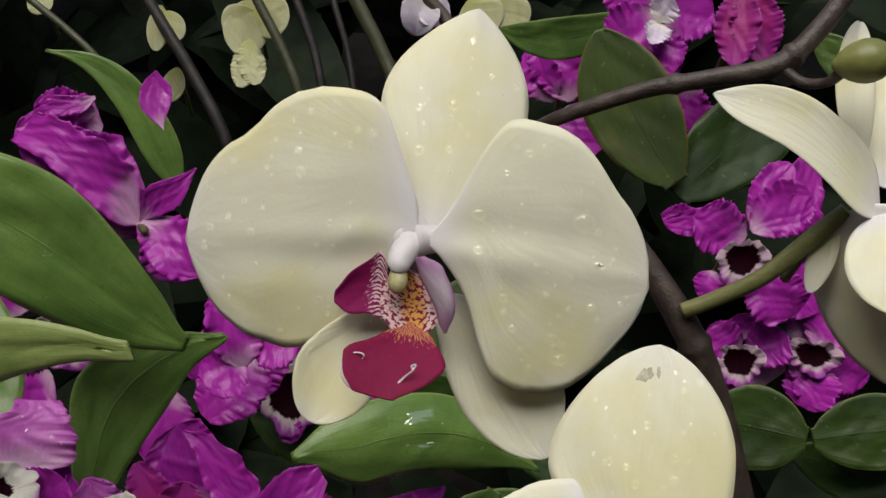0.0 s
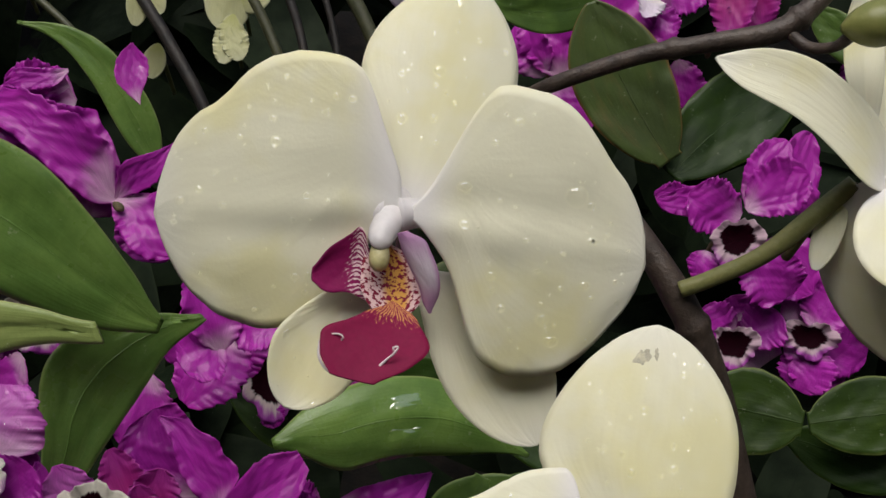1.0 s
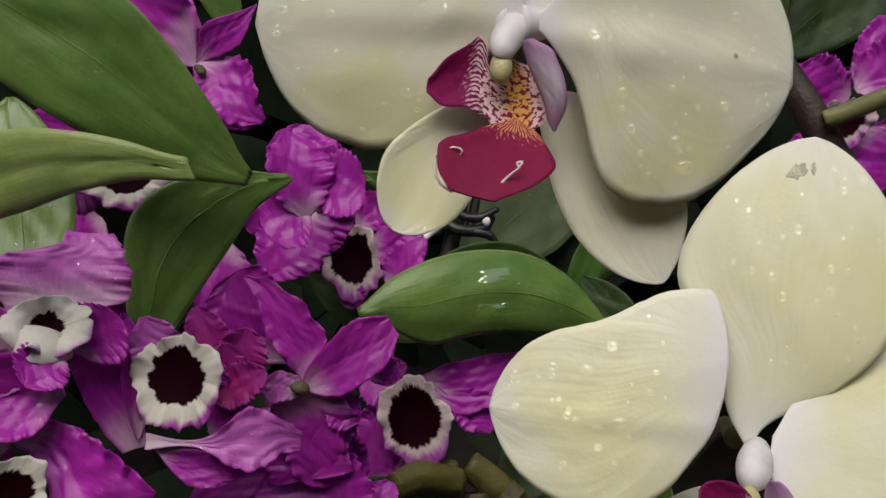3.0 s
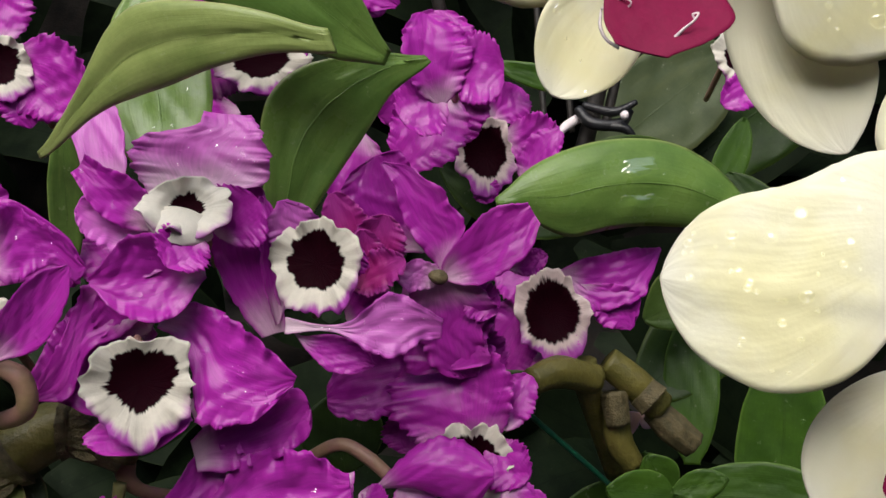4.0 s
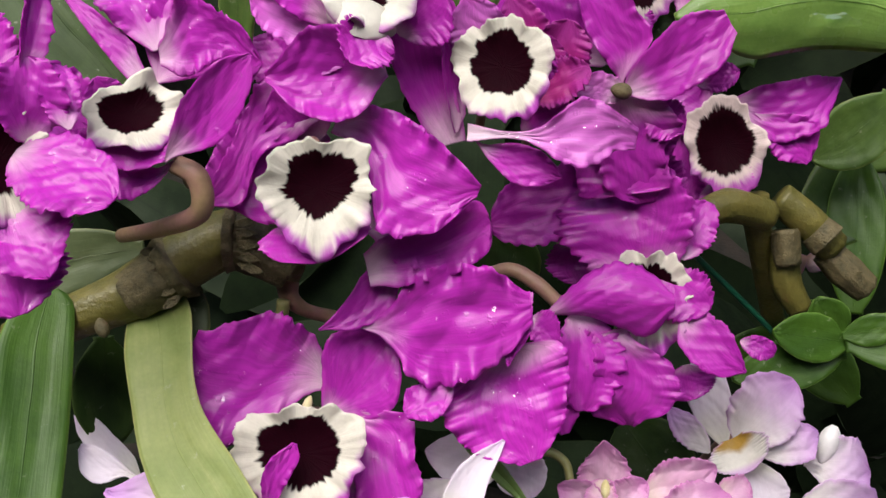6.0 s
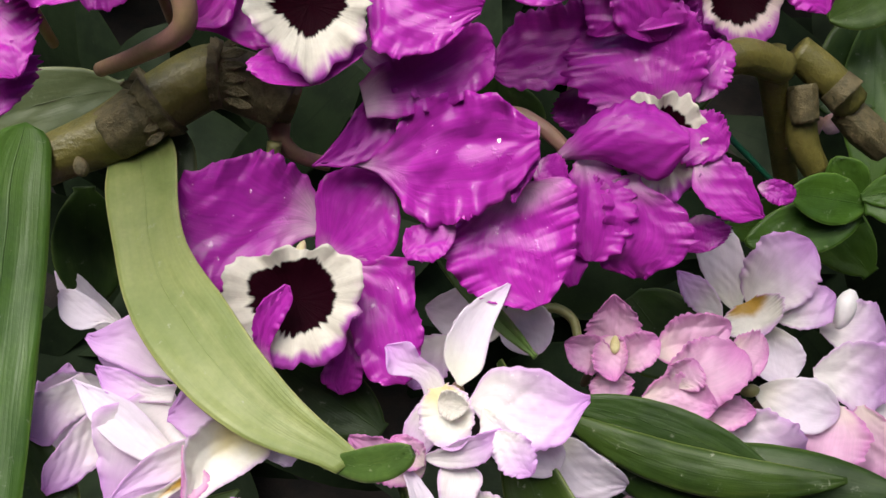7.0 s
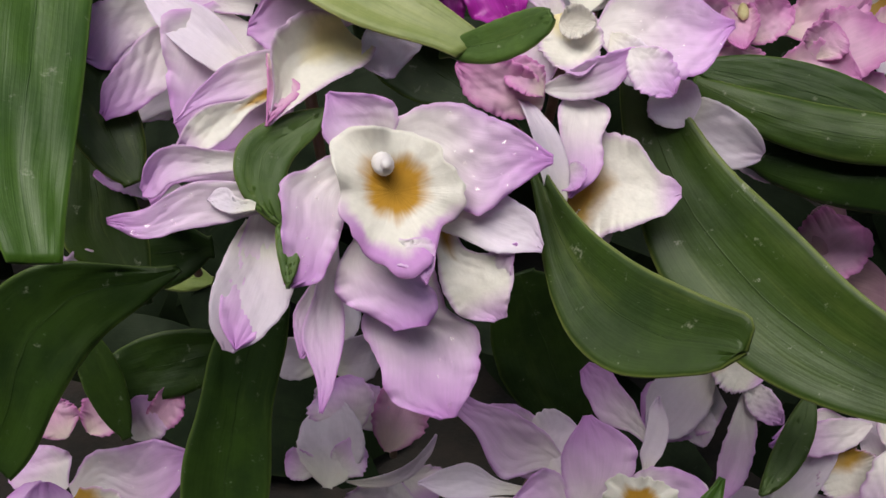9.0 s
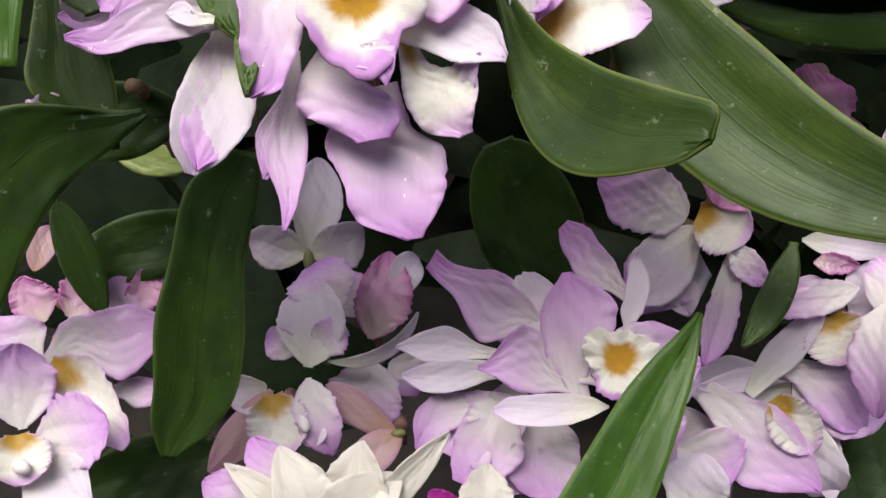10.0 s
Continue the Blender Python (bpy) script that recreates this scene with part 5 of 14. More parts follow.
blade(flower, 'petal', (-0.0617, 0.3169, 0.5735), (-0.0506, 0.3175, 0.5806), 0.0130, (-0.1719, -0.9211, 0.3492), 'purple', ruffle=0.085, waves=7, jag=0.06, full=0.6, cup=0.2, point=0.633, crumple=0.028, bend=0.054, curl=-0.084, twist=17, side=-0.045, peak=0.604, fold=0.051, lean=0.143)

flower = thing('dendrobium_flower', (-0.0408, 0.3304, 0.5833), 'magenta dendrobium orchid flower with ruffled petals, on its cane', 'orchid flower', 'magenta dendrobium flowers')
tube(flower, 'pedicel', [(-0.0432, 0.3415, 0.5794), (-0.0452, 0.3507, 0.5761), (-0.0498, 0.3719, 0.5565)], (0.0018, 0.0013, 0.0012), 'rose_stem')
blade(flower, 'sepal', (-0.0389, 0.3299, 0.5836), (-0.0577, 0.3321, 0.6122), 0.0140, (0.1398, -0.9759, 0.1674), 'purple', ruffle=0.08, waves=7, jag=0.025, full=0.6, cup=0.3, point=0.75, crumple=0.028, bend=0.0, curl=-0.052, twist=2.243, side=0, peak=0.52, fold=0.035, lean=0, nu=21, nv=62, edges=((-0.00, -0.00, 0.10, 0.19, 0.24, 0.30, 0.21, 0.06, -0.08, -0.03, -0.00), (0.00, 0.00, 1.39, 1.81, 1.66, 1.48, 1.79, 1.20, 1.09, 0.91, 0.00)))
blade(flower, 'petal', (-0.0395, 0.3286, 0.5835), (-0.0151, 0.3316, 0.6006), 0.0153, (-0.0147, -0.9811, 0.1929), 'purple', ruffle=0.015, waves=7, jag=0.045, full=0.6, cup=0.3, point=0.75, crumple=0.028, bend=0.046, curl=0.013, twist=8.435, side=0, peak=0.52, fold=0.023, lean=0, nu=21, nv=62, edges=((-0.00, 0.50, 0.70, 0.86, 0.98, 1.10, 1.15, 1.16, 0.98, 0.75), (0.00, 0.45, 0.77, 0.85, 0.93, 0.90, 0.85, 0.75, 0.58, -0.01)))
blade(flower, 'petal', (-0.0383, 0.3301, 0.584), (-0.0319, 0.3278, 0.5555), 0.0244, (0.1173, -0.9876, 0.1041), 'purple', ruffle=0.096, waves=7, jag=0.045, full=0.6, cup=0.2, point=0.75, crumple=0.028, bend=-0.016, curl=-0.1, twist=5.53, side=0, peak=0.52, fold=-0.002, lean=0, nu=21, nv=62, edges=((0.14, 0.76, 0.86, 1.11, 0.55, 0.58, 0.62, 0.49, 0.31), (0.49, 0.96, 0.93, 0.89, 0.86, 0.78, 0.68, 0.58, -0.02)))
blade(flower, 'petal', (-0.0391, 0.3287, 0.5838), (-0.0526, 0.324, 0.5848), 0.0088, (0.3365, -0.9037, 0.2647), 'orchid', ruffle=0.07, waves=7, jag=0.045, full=0.6, cup=0.2, point=0.75, crumple=0.028, bend=0.032, curl=-0.051, twist=-3.708, side=0, peak=0.52, fold=-0.015, lean=0, nu=21, nv=62, edges=((0.03, 0.61, 0.71, 0.82, 0.93, 1.04, 0.66, 0.28, -0.06), (0.03, 0.77, 0.87, 0.97, 1.07, 0.88, 0.62, 0.36, 0.14)))
blade(flower, 'petal', (-0.0332, 0.3319, 0.5798), (-0.0239, 0.3291, 0.5755), 0.0111, (-0.103, -0.9256, 0.3643), 'purple', ruffle=0.1, waves=7, jag=0.06, full=0.6, cup=0.2, point=0.75, crumple=0.028, bend=0.028, curl=-0.048, twist=-6.429, side=0, peak=0.52, fold=-0.034, lean=0)
blade(flower, 'sepal', (-0.0223, 0.3344, 0.5864), (-0.0124, 0.3358, 0.5904), 0.0073, (0.0302, -0.9639, 0.2644), 'purple', ruffle=0.085, waves=7, jag=0.06, full=0.6, cup=0.2, point=0.75, crumple=0.028, bend=0.023, curl=-0.066, twist=-0.783, side=0, peak=0.52, fold=0.016, lean=0)
knob(flower, 'column', (-0.0425, 0.3253, 0.5853), (-0.0372, 0.3261, 0.5844), 0.00203, 'sheath')
blade(flower, 'petal', (-0.0385, 0.3357, 0.5801), (-0.0365, 0.3281, 0.5562), 0.0268, (0.0000, -0.9536, 0.3011), 'purple', ruffle=0.07, waves=8, jag=0.03, cup=0.15, crumple=0.02, cap=0.05, edges=((0.78, 0.91, 1.04, 1.00, 0.89, 0.78, 0.88, 0.98, -0.67), (0.81, 0.97, 0.96, 0.95, 0.95, 0.92, 0.88, 0.85, 0.82)))
blade(flower, 'petal', (-0.0450, 0.3368, 0.5882), (-0.0591, 0.3391, 0.6133), 0.0244, (0.2018, -0.9584, 0.2018), 'purple', ruffle=0.09, waves=6, jag=0.03, cup=0.2, crumple=0.03, cap=0.05, edges=((0.00, 0.77, 1.03, 1.29, 1.44, 1.40, 1.36, 1.06, 0.61), (0.52, 0.54, 0.55, 0.57, 0.56, 0.55, 0.52, 0.45, 0.38)))

flower = thing('dendrobium_flower', (-0.1023, 0.2801, 0.5708), 'magenta dendrobium orchid flower, wet, with a maroon-eyed white-ringed lip', 'orchid flower', 'magenta dendrobium flowers')
tube(flower, 'pedicel', [(-0.1047, 0.2912, 0.5669), (-0.1067, 0.3004, 0.5636), (-0.1113, 0.3216, 0.5441)], (0.0018, 0.0013, 0.0012), 'rose_stem')
blade(flower, 'petal', (-0.1014, 0.2873, 0.5775), (-0.1260, 0.2737, 0.5621), 0.0148, (0.2970, -0.8984, 0.3236), 'purple', ruffle=0.08, waves=7, jag=0.045, full=0.6, cup=0.2, point=0.75, crumple=0.028, bend=-0.01, curl=-0.035, twist=-4.756, side=0, peak=0.52, fold=0.023, lean=0, nu=21, nv=62, edges=((-0.54, -0.42, -0.33, -0.43, -0.51, -0.30, 0.27, 0.61, 0.33, -0.00), (1.74, 2.20, 2.33, 2.11, 1.83, 1.35, 0.99, 0.76, 0.41, 0.00)))
petal_ob = blade(flower, 'petal', (-0.1016, 0.2880, 0.5759), (-0.0665, 0.2825, 0.5703), 0.0265, (-0.0723, -0.9041, 0.4211), 'purple', ruffle=0.096, waves=8, jag=0.045, full=0.6, cup=0.2, point=0.75, crumple=0.028, bend=0.042, curl=-0.08, twist=-9.902, side=0, peak=0.52, fold=0.007, lean=0, nu=21, nv=62, edges=((0.37, 0.62, 0.82, 0.77, 0.78, 0.77, 0.69, 0.59, 0.42, 0.30, 0.09), (-0.13, -0.11, -0.08, 0.18, 0.49, 1.23, 1.18, 1.07, 0.94, 0.70, -0.03)))
drops(petal_ob, 28, 0.00015, 0.0005, 53)
blade(flower, 'sepal', (-0.1029, 0.2875, 0.5767), (-0.113, 0.2848, 0.5876), 0.0160, (0.2214, -0.9747, -0.032), 'purple', ruffle=0.085, waves=7, jag=0.06, full=0.6, cup=0.2, point=0.75, crumple=0.028, bend=0.026, curl=0.033, twist=6.724, side=0, peak=0.52, fold=0.014, lean=0)
blade(flower, 'sepal', (-0.0935, 0.2894, 0.5582), (-0.0649, 0.2947, 0.5555), 0.0207, (0.202, -0.8951, 0.3975), 'purple', ruffle=0.085, waves=7, jag=0.06, full=0.6, cup=0.2, point=0.75, crumple=0.028, bend=-0.001, curl=0.016, twist=1.28, side=0, peak=0.52, fold=-0.014, lean=0)
lip(flower, (-0.0993, 0.2738, 0.5695), (0.3396, -0.8918, 0.2988), (-0.1104, 0.3113, 0.9439), 0.0126, 0.0121, 'lip', depth=0.5, ruffle=0.07, waves=8, label='maroon-eyed lip with a frilled white ring', notch=0.12)
blade(flower, 'lip_rim', (-0.1021, 0.2775, 0.5604), (-0.0975, 0.2708, 0.5539), 0.0243, (0.1486, -0.634, 0.7589), 'purple', ruffle=0.019, waves=7, jag=0.06, full=0.45, cup=0.2, point=0.75, crumple=0.028, bend=0.058, curl=-0.03, twist=-8.335, side=0, peak=0.52, fold=-0.007, lean=0, foot=0.7)
knob(flower, 'column', (-0.1027, 0.2797, 0.579), (-0.1008, 0.2774, 0.5775), 0.00104, 'rose_stem')
blade(flower, 'sepal', (-0.1047, 0.2908, 0.5787), (-0.1270, 0.2776, 0.5615), 0.0244, (0.3015, -0.9045, 0.3015), 'purple', ruffle=0.07, waves=8, jag=0.03, cup=0.15, crumple=0.02, cap=0.05, edges=((0.33, 0.53, 0.75, 0.97, 1.09, 1.06, 1.03, 0.33, 0.12), (0.98, 1.19, 1.10, 1.01, 0.91, 0.82, 0.67, 0.49, 0.34)))
blade(flower, 'sepal', (-0.0921, 0.2854, 0.5509), (-0.0639, 0.2910, 0.5593), 0.0145, (0.0999, -0.9488, 0.2996), 'purple', ruffle=0.07, waves=8, jag=0.03, cup=0.15, crumple=0.02, cap=0.05, edges=((-0.09, 0.34, 0.41, 0.49, 0.59, 0.72, 0.85, 0.98, 0.73), (1.09, 1.19, 1.30, 1.31, 1.30, 1.28, 1.13, 0.98, 0.49)))

flower = thing('dendrobium_flower', (-0.1369, 0.2689, 0.5788), 'magenta dendrobium orchid flower, wet, with a maroon-eyed white-ringed lip', 'orchid flower', 'magenta dendrobium flowers')
tube(flower, 'pedicel', [(-0.1393, 0.28, 0.5749), (-0.1413, 0.2892, 0.5716), (-0.1459, 0.3105, 0.5521)], (0.0018, 0.0013, 0.0012), 'rose_stem')
lip(flower, (-0.1352, 0.2618, 0.5854), (0.5315, -0.5842, 0.6134), (-0.3104, 0.2576, 0.915), 0.0109, 0.0077, 'lip', ruffle=0.13, depth=0.7, waves=5)
petal_ob = blade(flower, 'petal', (-0.1381, 0.2771, 0.5943), (-0.1521, 0.2837, 0.6143), 0.0171, (0.3361, -0.7980, 0.5002), 'purple', ruffle=0.096, waves=8, jag=0.045, full=0.6, cup=0.15, point=0.75, crumple=0.028, bend=-0.012, curl=-0.079, twist=7.948, side=0, peak=0.52, fold=0.011, lean=0, nu=21, nv=62, edges=((-0.06, 0.20, 0.38, 0.55, 0.64, 0.72, 0.75, 0.63, 0.45, 0.02), (0.27, 0.67, 0.97, 1.18, 1.36, 1.25, 1.14, 1.05, 0.88, 0.01)))
drops(petal_ob, 28, 0.00015, 0.0005, 63)
petal_ob = blade(flower, 'petal', (-0.1332, 0.2719, 0.5915), (-0.1136, 0.2778, 0.5944), 0.0182, (0.2674, -0.9550, 0.1284), 'purple', ruffle=0.096, waves=9, jag=0.045, full=0.6, cup=0.2, point=0.75, crumple=0.028, bend=0.035, curl=-0.067, twist=-3.703, side=0, peak=0.52, fold=0.007, lean=0, nu=21, nv=62, edges=((0.54, 1.06, 1.49, 1.92, 1.75, 1.54, 1.29, 1.04, 0.80, -0.00), (-0.19, -0.03, 0.16, 0.08, -0.06, -0.17, -0.23, -0.18, 0.46, 0.00)))
drops(petal_ob, 28, 0.00015, 0.0005, 65)
blade(flower, 'sepal', (-0.1403, 0.2752, 0.5894), (-0.1589, 0.2778, 0.6052), 0.0062, (0.2775, -0.8391, 0.4678), 'purple', ruffle=0.085, waves=7, jag=0.025, full=0.6, cup=0.2, point=0.75, crumple=0.028, bend=0.009, curl=-0.076, twist=-2.345, side=0, peak=0.52, fold=-0.002, lean=0, nu=21, nv=62, edges=((0.69, 0.75, 0.69, 0.62, 0.56, 0.47, 0.34, 0.2, 0.08), (0.55, 0.91, 1.31, 1.22, 1.09, 0.96, 0.82, 0.5, 0.0)))
blade(flower, 'sepal', (-0.1278, 0.2599, 0.5764), (-0.1110, 0.2657, 0.5991), 0.0112, (0.2612, -0.9640, 0.0501), 'purple', ruffle=0.012, waves=7, jag=0.025, full=0.6, cup=0.35, point=0.75, crumple=0.028, bend=0.049, curl=0.001, twist=-0.374, side=0, peak=0.52, fold=0.005, lean=0, nu=21, nv=62, edges=((0.02, 0.26, 0.50, 0.69, 0.88, 0.91, 0.94, 0.83, 0.67, -0.00), (0.06, 0.22, 0.66, 0.97, 1.10, 1.09, 0.97, 0.84, 0.53, 0.00)))
blade(flower, 'petal', (-0.1396, 0.2598, 0.5761), (-0.1594, 0.2595, 0.5935), 0.0150, (0.5136, -0.6369, 0.575), 'purple', ruffle=0.085, waves=7, jag=0.06, full=0.6, cup=0.35, point=0.75, crumple=0.028, bend=-0.005, curl=-0.066, twist=7.078, side=0, peak=0.52, fold=0.037, lean=0)
blade(flower, 'lip_rim', (-0.141, 0.2644, 0.5838), (-0.1428, 0.2614, 0.5917), 0.0088, (0.6594, -0.7402, -0.1316), 'purple', ruffle=0.085, waves=7, jag=0.06, full=0.6, cup=0.2, point=0.75, crumple=0.028, bend=-0.013, curl=-0.088, twist=4.579, side=0, peak=0.52, fold=-0.006, lean=0)
blade(flower, 'lip_rim', (-0.1374, 0.2651, 0.582), (-0.1337, 0.2553, 0.5751), 0.0187, (0.3767, -0.435, 0.8179), 'purple', ruffle=0.085, waves=7, jag=0.06, full=0.4, cup=0.2, point=0.75, crumple=0.028, bend=0.056, curl=-0.018, twist=-5.798, side=0, peak=0.52, fold=-0.001, lean=0, foot=0.7)
blade(flower, 'petal', (-0.1384, 0.2587, 0.5754), (-0.1505, 0.2543, 0.5794), 0.0087, (0.4257, -0.8288, 0.363), 'purple', ruffle=0.085, waves=7, jag=0.06, full=0.6, cup=0.2, point=0.75, crumple=0.028, bend=0.042, curl=-0.048, twist=8.826, side=0, peak=0.52, fold=-0.032, lean=0)
blade(flower, 'sepal', (-0.1257, 0.2640, 0.5768), (-0.1432, 0.2583, 0.5736), 0.0138, (0.2446, -0.9176, 0.3132), 'purple', ruffle=0.085, waves=7, jag=0.06, full=0.6, cup=0.2, point=0.75, crumple=0.028, bend=0.008, curl=-0.031, twist=-7.734, side=0, peak=0.52, fold=0.003, lean=0, edges=((-0.00, 0.32, 0.70, 0.95, 1.07, 1.10, 1.08, -0.97), (0.00, -0.15, -0.33, -0.13, 0.24, 0.64, 0.92, 1.13)))
tube(flower, 'pedicel', [(-0.1274, 0.2632, 0.5751), (-0.1226, 0.2642, 0.572), (-0.123, 0.2655, 0.5639), (-0.136, 0.2728, 0.5556), (-0.1506, 0.2822, 0.5482)], (0.00210, 0.00250, 0.00237, 0.00197, 0.00171), 'rose_stem')
blade(flower, 'petal', (-0.1375, 0.2782, 0.5874), (-0.1237, 0.2870, 0.6001), 0.0264, (0.3015, -0.9045, 0.3015), 'purple', ruffle=0.07, waves=8, jag=0.03, cup=0.15, crumple=0.02, cap=0.05, edges=((-0.00, 0.58, 0.76, 0.95, 1.11, 1.08, 1.04, 0.80, -0.04), (0.00, 0.14, 0.25, 0.35, 0.52, 0.84, 0.96, 0.88, 0.48)))

flower = thing('dendrobium_flower', (-0.1516, 0.2403, 0.5798), 'magenta dendrobium orchid flower, wet, with a maroon-eyed white-ringed lip', 'orchid flower', 'magenta dendrobium flowers')
tube(flower, 'pedicel', [(-0.1541, 0.2513, 0.5759), (-0.1562, 0.2605, 0.5726), (-0.1611, 0.2817, 0.553)], (0.0018, 0.0013, 0.0012), 'rose_stem')
lip(flower, (-0.1488, 0.2361, 0.5816), (0.7818, -0.4753, 0.4036), (-0.1133, 0.3131, 0.9429), 0.0086, 0.0109, 'lip', ruffle=0.18)
blade(flower, 'petal', (-0.1483, 0.2395, 0.5817), (-0.1267, 0.2359, 0.5759), 0.0172, (0.1146, -0.5907, 0.7987), 'purple', ruffle=0.048, waves=7, jag=0.06, full=0.45, cup=0.2, point=0.619, crumple=0.028, bend=0.075, curl=0.006, twist=4, side=-0.032, peak=0.56, fold=-0.039, lean=0.14)
blade(flower, 'petal', (-0.1469, 0.2417, 0.5837), (-0.1467, 0.2441, 0.5993), 0.0139, (0.8015, -0.5924, 0.0813), 'purple', ruffle=0.085, waves=7, jag=0.06, full=0.6, cup=0.4, point=0.639, crumple=0.028, bend=0.065, curl=-0.122, twist=24, side=-0.036, peak=0.506, fold=0.012, lean=0.02)
blade(flower, 'sepal', (-0.148, 0.2439, 0.5938), (-0.1505, 0.2556, 0.6156), 0.0064, (0.8842, -0.3635, 0.2934), 'purple', ruffle=0.085, waves=7, jag=0.06, full=0.6, cup=0.6, point=0.886, crumple=0.028, bend=0.064, curl=0.3, twist=-11, side=-0.032, peak=0.462, fold=0.031, lean=0.086)
blade(flower, 'sepal', (-0.1472, 0.2347, 0.5737), (-0.1356, 0.2272, 0.5636), 0.0170, (0.2456, -0.6226, 0.743), 'purple', ruffle=0.08, waves=7, jag=0.06, full=0.6, cup=0.2, point=0.942, crumple=0.028, bend=0.017, curl=-0.089, twist=-7, side=0.037, peak=0.457, fold=-0.03, lean=-0.053)
blade(flower, 'petal', (-0.1501, 0.2344, 0.5685), (-0.1425, 0.2268, 0.5546), 0.0207, (0.4519, -0.6546, 0.606), 'purple', ruffle=0.085, waves=7, jag=0.06, full=0.6, cup=0.2, point=0.666, crumple=0.028, bend=0.013, curl=-0.057, twist=2, side=0.027, peak=0.51, fold=-0.047, lean=-0.083)
blade(flower, 'petal', (-0.1544, 0.2464, 0.5925), (-0.1656, 0.2529, 0.6058), 0.0143, (0.1908, -0.8071, 0.5587), 'purple', ruffle=0.085, waves=7, jag=0.06, full=0.6, cup=0.2, point=0.572, crumple=0.028, bend=-0.022, curl=0.029, twist=13, side=-0.032, peak=0.482, fold=0.029, lean=0.114)
blade(flower, 'petal', (-0.1392, 0.2443, 0.5862), (-0.1446, 0.2504, 0.5974), 0.0082, (0.512, -0.6279, 0.5861), 'purple', ruffle=0.085, waves=7, jag=0.06, full=0.6, cup=0.2, point=0.605, crumple=0.028, bend=0.055, curl=-0.116, twist=-6, side=-0.031, peak=0.54, fold=-0.036, lean=-0.09)

flower = thing('dendrobium_flower', (-0.0115, 0.3764, 0.5624), 'magenta dendrobium orchid flower, wet, with a maroon-eyed white-ringed lip', 'orchid flower', 'magenta dendrobium flowers')
tube(flower, 'pedicel', [(-0.0135, 0.3877, 0.5587), (-0.0151, 0.397, 0.5555), (-0.019, 0.4185, 0.5364)], (0.0018, 0.0013, 0.0012), 'rose_stem')
lip(flower, (-0.0108, 0.3718, 0.5613), (0.0902, -0.9397, 0.3298), (-0.1061, 0.2975, 0.9488), 0.0112, 0.0139, 'lip_wide', depth=0.7, ruffle=0.07, waves=7, notch=0.1)
blade(flower, 'petal', (-0.0115, 0.3823, 0.5700), (0.0216, 0.3922, 0.5793), 0.0175, (0.1707, -0.9159, 0.3632), 'purple', ruffle=0.085, waves=7, jag=0.06, full=0.5, cup=0.2, point=0.564, crumple=0.028, bend=0.085, curl=-0.143, twist=17, side=0.039, peak=0.611, fold=0.006, lean=0.03, edges=((0.10, 0.30, 0.47, 0.48, 0.48, 0.46, 0.34, 0.22, 0.11), (-0.06, 0.54, 1.29, 1.52, 1.50, 1.43, 0.90, 0.39, -0.06)))
blade(flower, 'petal', (-0.0033, 0.3808, 0.5687), (0.0130, 0.3807, 0.5555), 0.0154, (0.1795, -0.9568, 0.2286), 'purple', ruffle=0.085, waves=7, jag=0.06, full=0.4, cup=0.2, point=0.586, crumple=0.028, bend=0.061, curl=0.075, twist=10, side=-0.02, peak=0.596, fold=0.012, lean=0.082, edges=((-0.00, 0.37, 0.74, 1.05, 1.21, 1.36, 0.97, 0.16), (0.00, 0.04, 0.33, 0.63, 0.73, 0.64, 0.33, -0.05)))
blade(flower, 'petal', (-0.017, 0.3794, 0.5645), (-0.0264, 0.3717, 0.5401), 0.0209, (0.0162, -0.9555, 0.2944), 'purple', ruffle=0.085, waves=7, jag=0.06, full=0.6, cup=0.2, point=0.581, crumple=0.028, bend=-0.04, curl=0.027, twist=9, side=-0.001, peak=0.539, fold=-0.037, lean=0.011)
blade(flower, 'lip_rim', (-0.0126, 0.3731, 0.5497), (-0.0061, 0.3665, 0.5457), 0.0188, (-0.3416, -0.7136, 0.6116), 'purple', ruffle=0.085, waves=7, jag=0.06, full=0.4, cup=0.2, point=0.691, crumple=0.028, bend=-0.034, curl=-0.035, twist=8, side=-0.006, peak=0.546, fold=0.047, lean=-0.131)
blade(flower, 'petal', (-0.0156, 0.3817, 0.5676), (-0.0282, 0.3829, 0.5713), 0.0175, (0.045, -0.9035, 0.4263), 'purple', ruffle=0.085, waves=7, jag=0.06, full=0.6, cup=0.2, point=0.599, crumple=0.028, bend=0.06, curl=-0.138, twist=-8, side=-0.027, peak=0.463, fold=0.052, lean=-0.064)

flower = thing('dendrobium_flower', (-0.0443, 0.4516, 0.597), 'magenta dendrobium orchid flower, wet, with a maroon-eyed white-ringed lip', 'orchid flower', 'magenta dendrobium flowers')
tube(flower, 'pedicel', [(-0.0463, 0.4629, 0.5932), (-0.048, 0.4722, 0.5901), (-0.0518, 0.4937, 0.5709)], (0.0018, 0.0013, 0.0012), 'rose_stem')
lip(flower, (-0.0422, 0.4466, 0.5936), (0.0757, -0.9601, 0.2694), (-0.1061, 0.2975, 0.9488), 0.0118, 0.0134, 'lip_wide', depth=0.7, ruffle=0.06, waves=7, notch=0.1)
blade(flower, 'sepal', (-0.0421, 0.4547, 0.6049), (-0.0324, 0.4624, 0.6165), 0.0155, (0.3962, -0.8816, 0.2563), 'purple', ruffle=0.085, waves=7, jag=0.06, full=0.6, cup=0.2, point=0.836, crumple=0.028, bend=0.071, curl=-0.119, twist=20, side=0.01, peak=0.608, fold=0.029, lean=0.11)
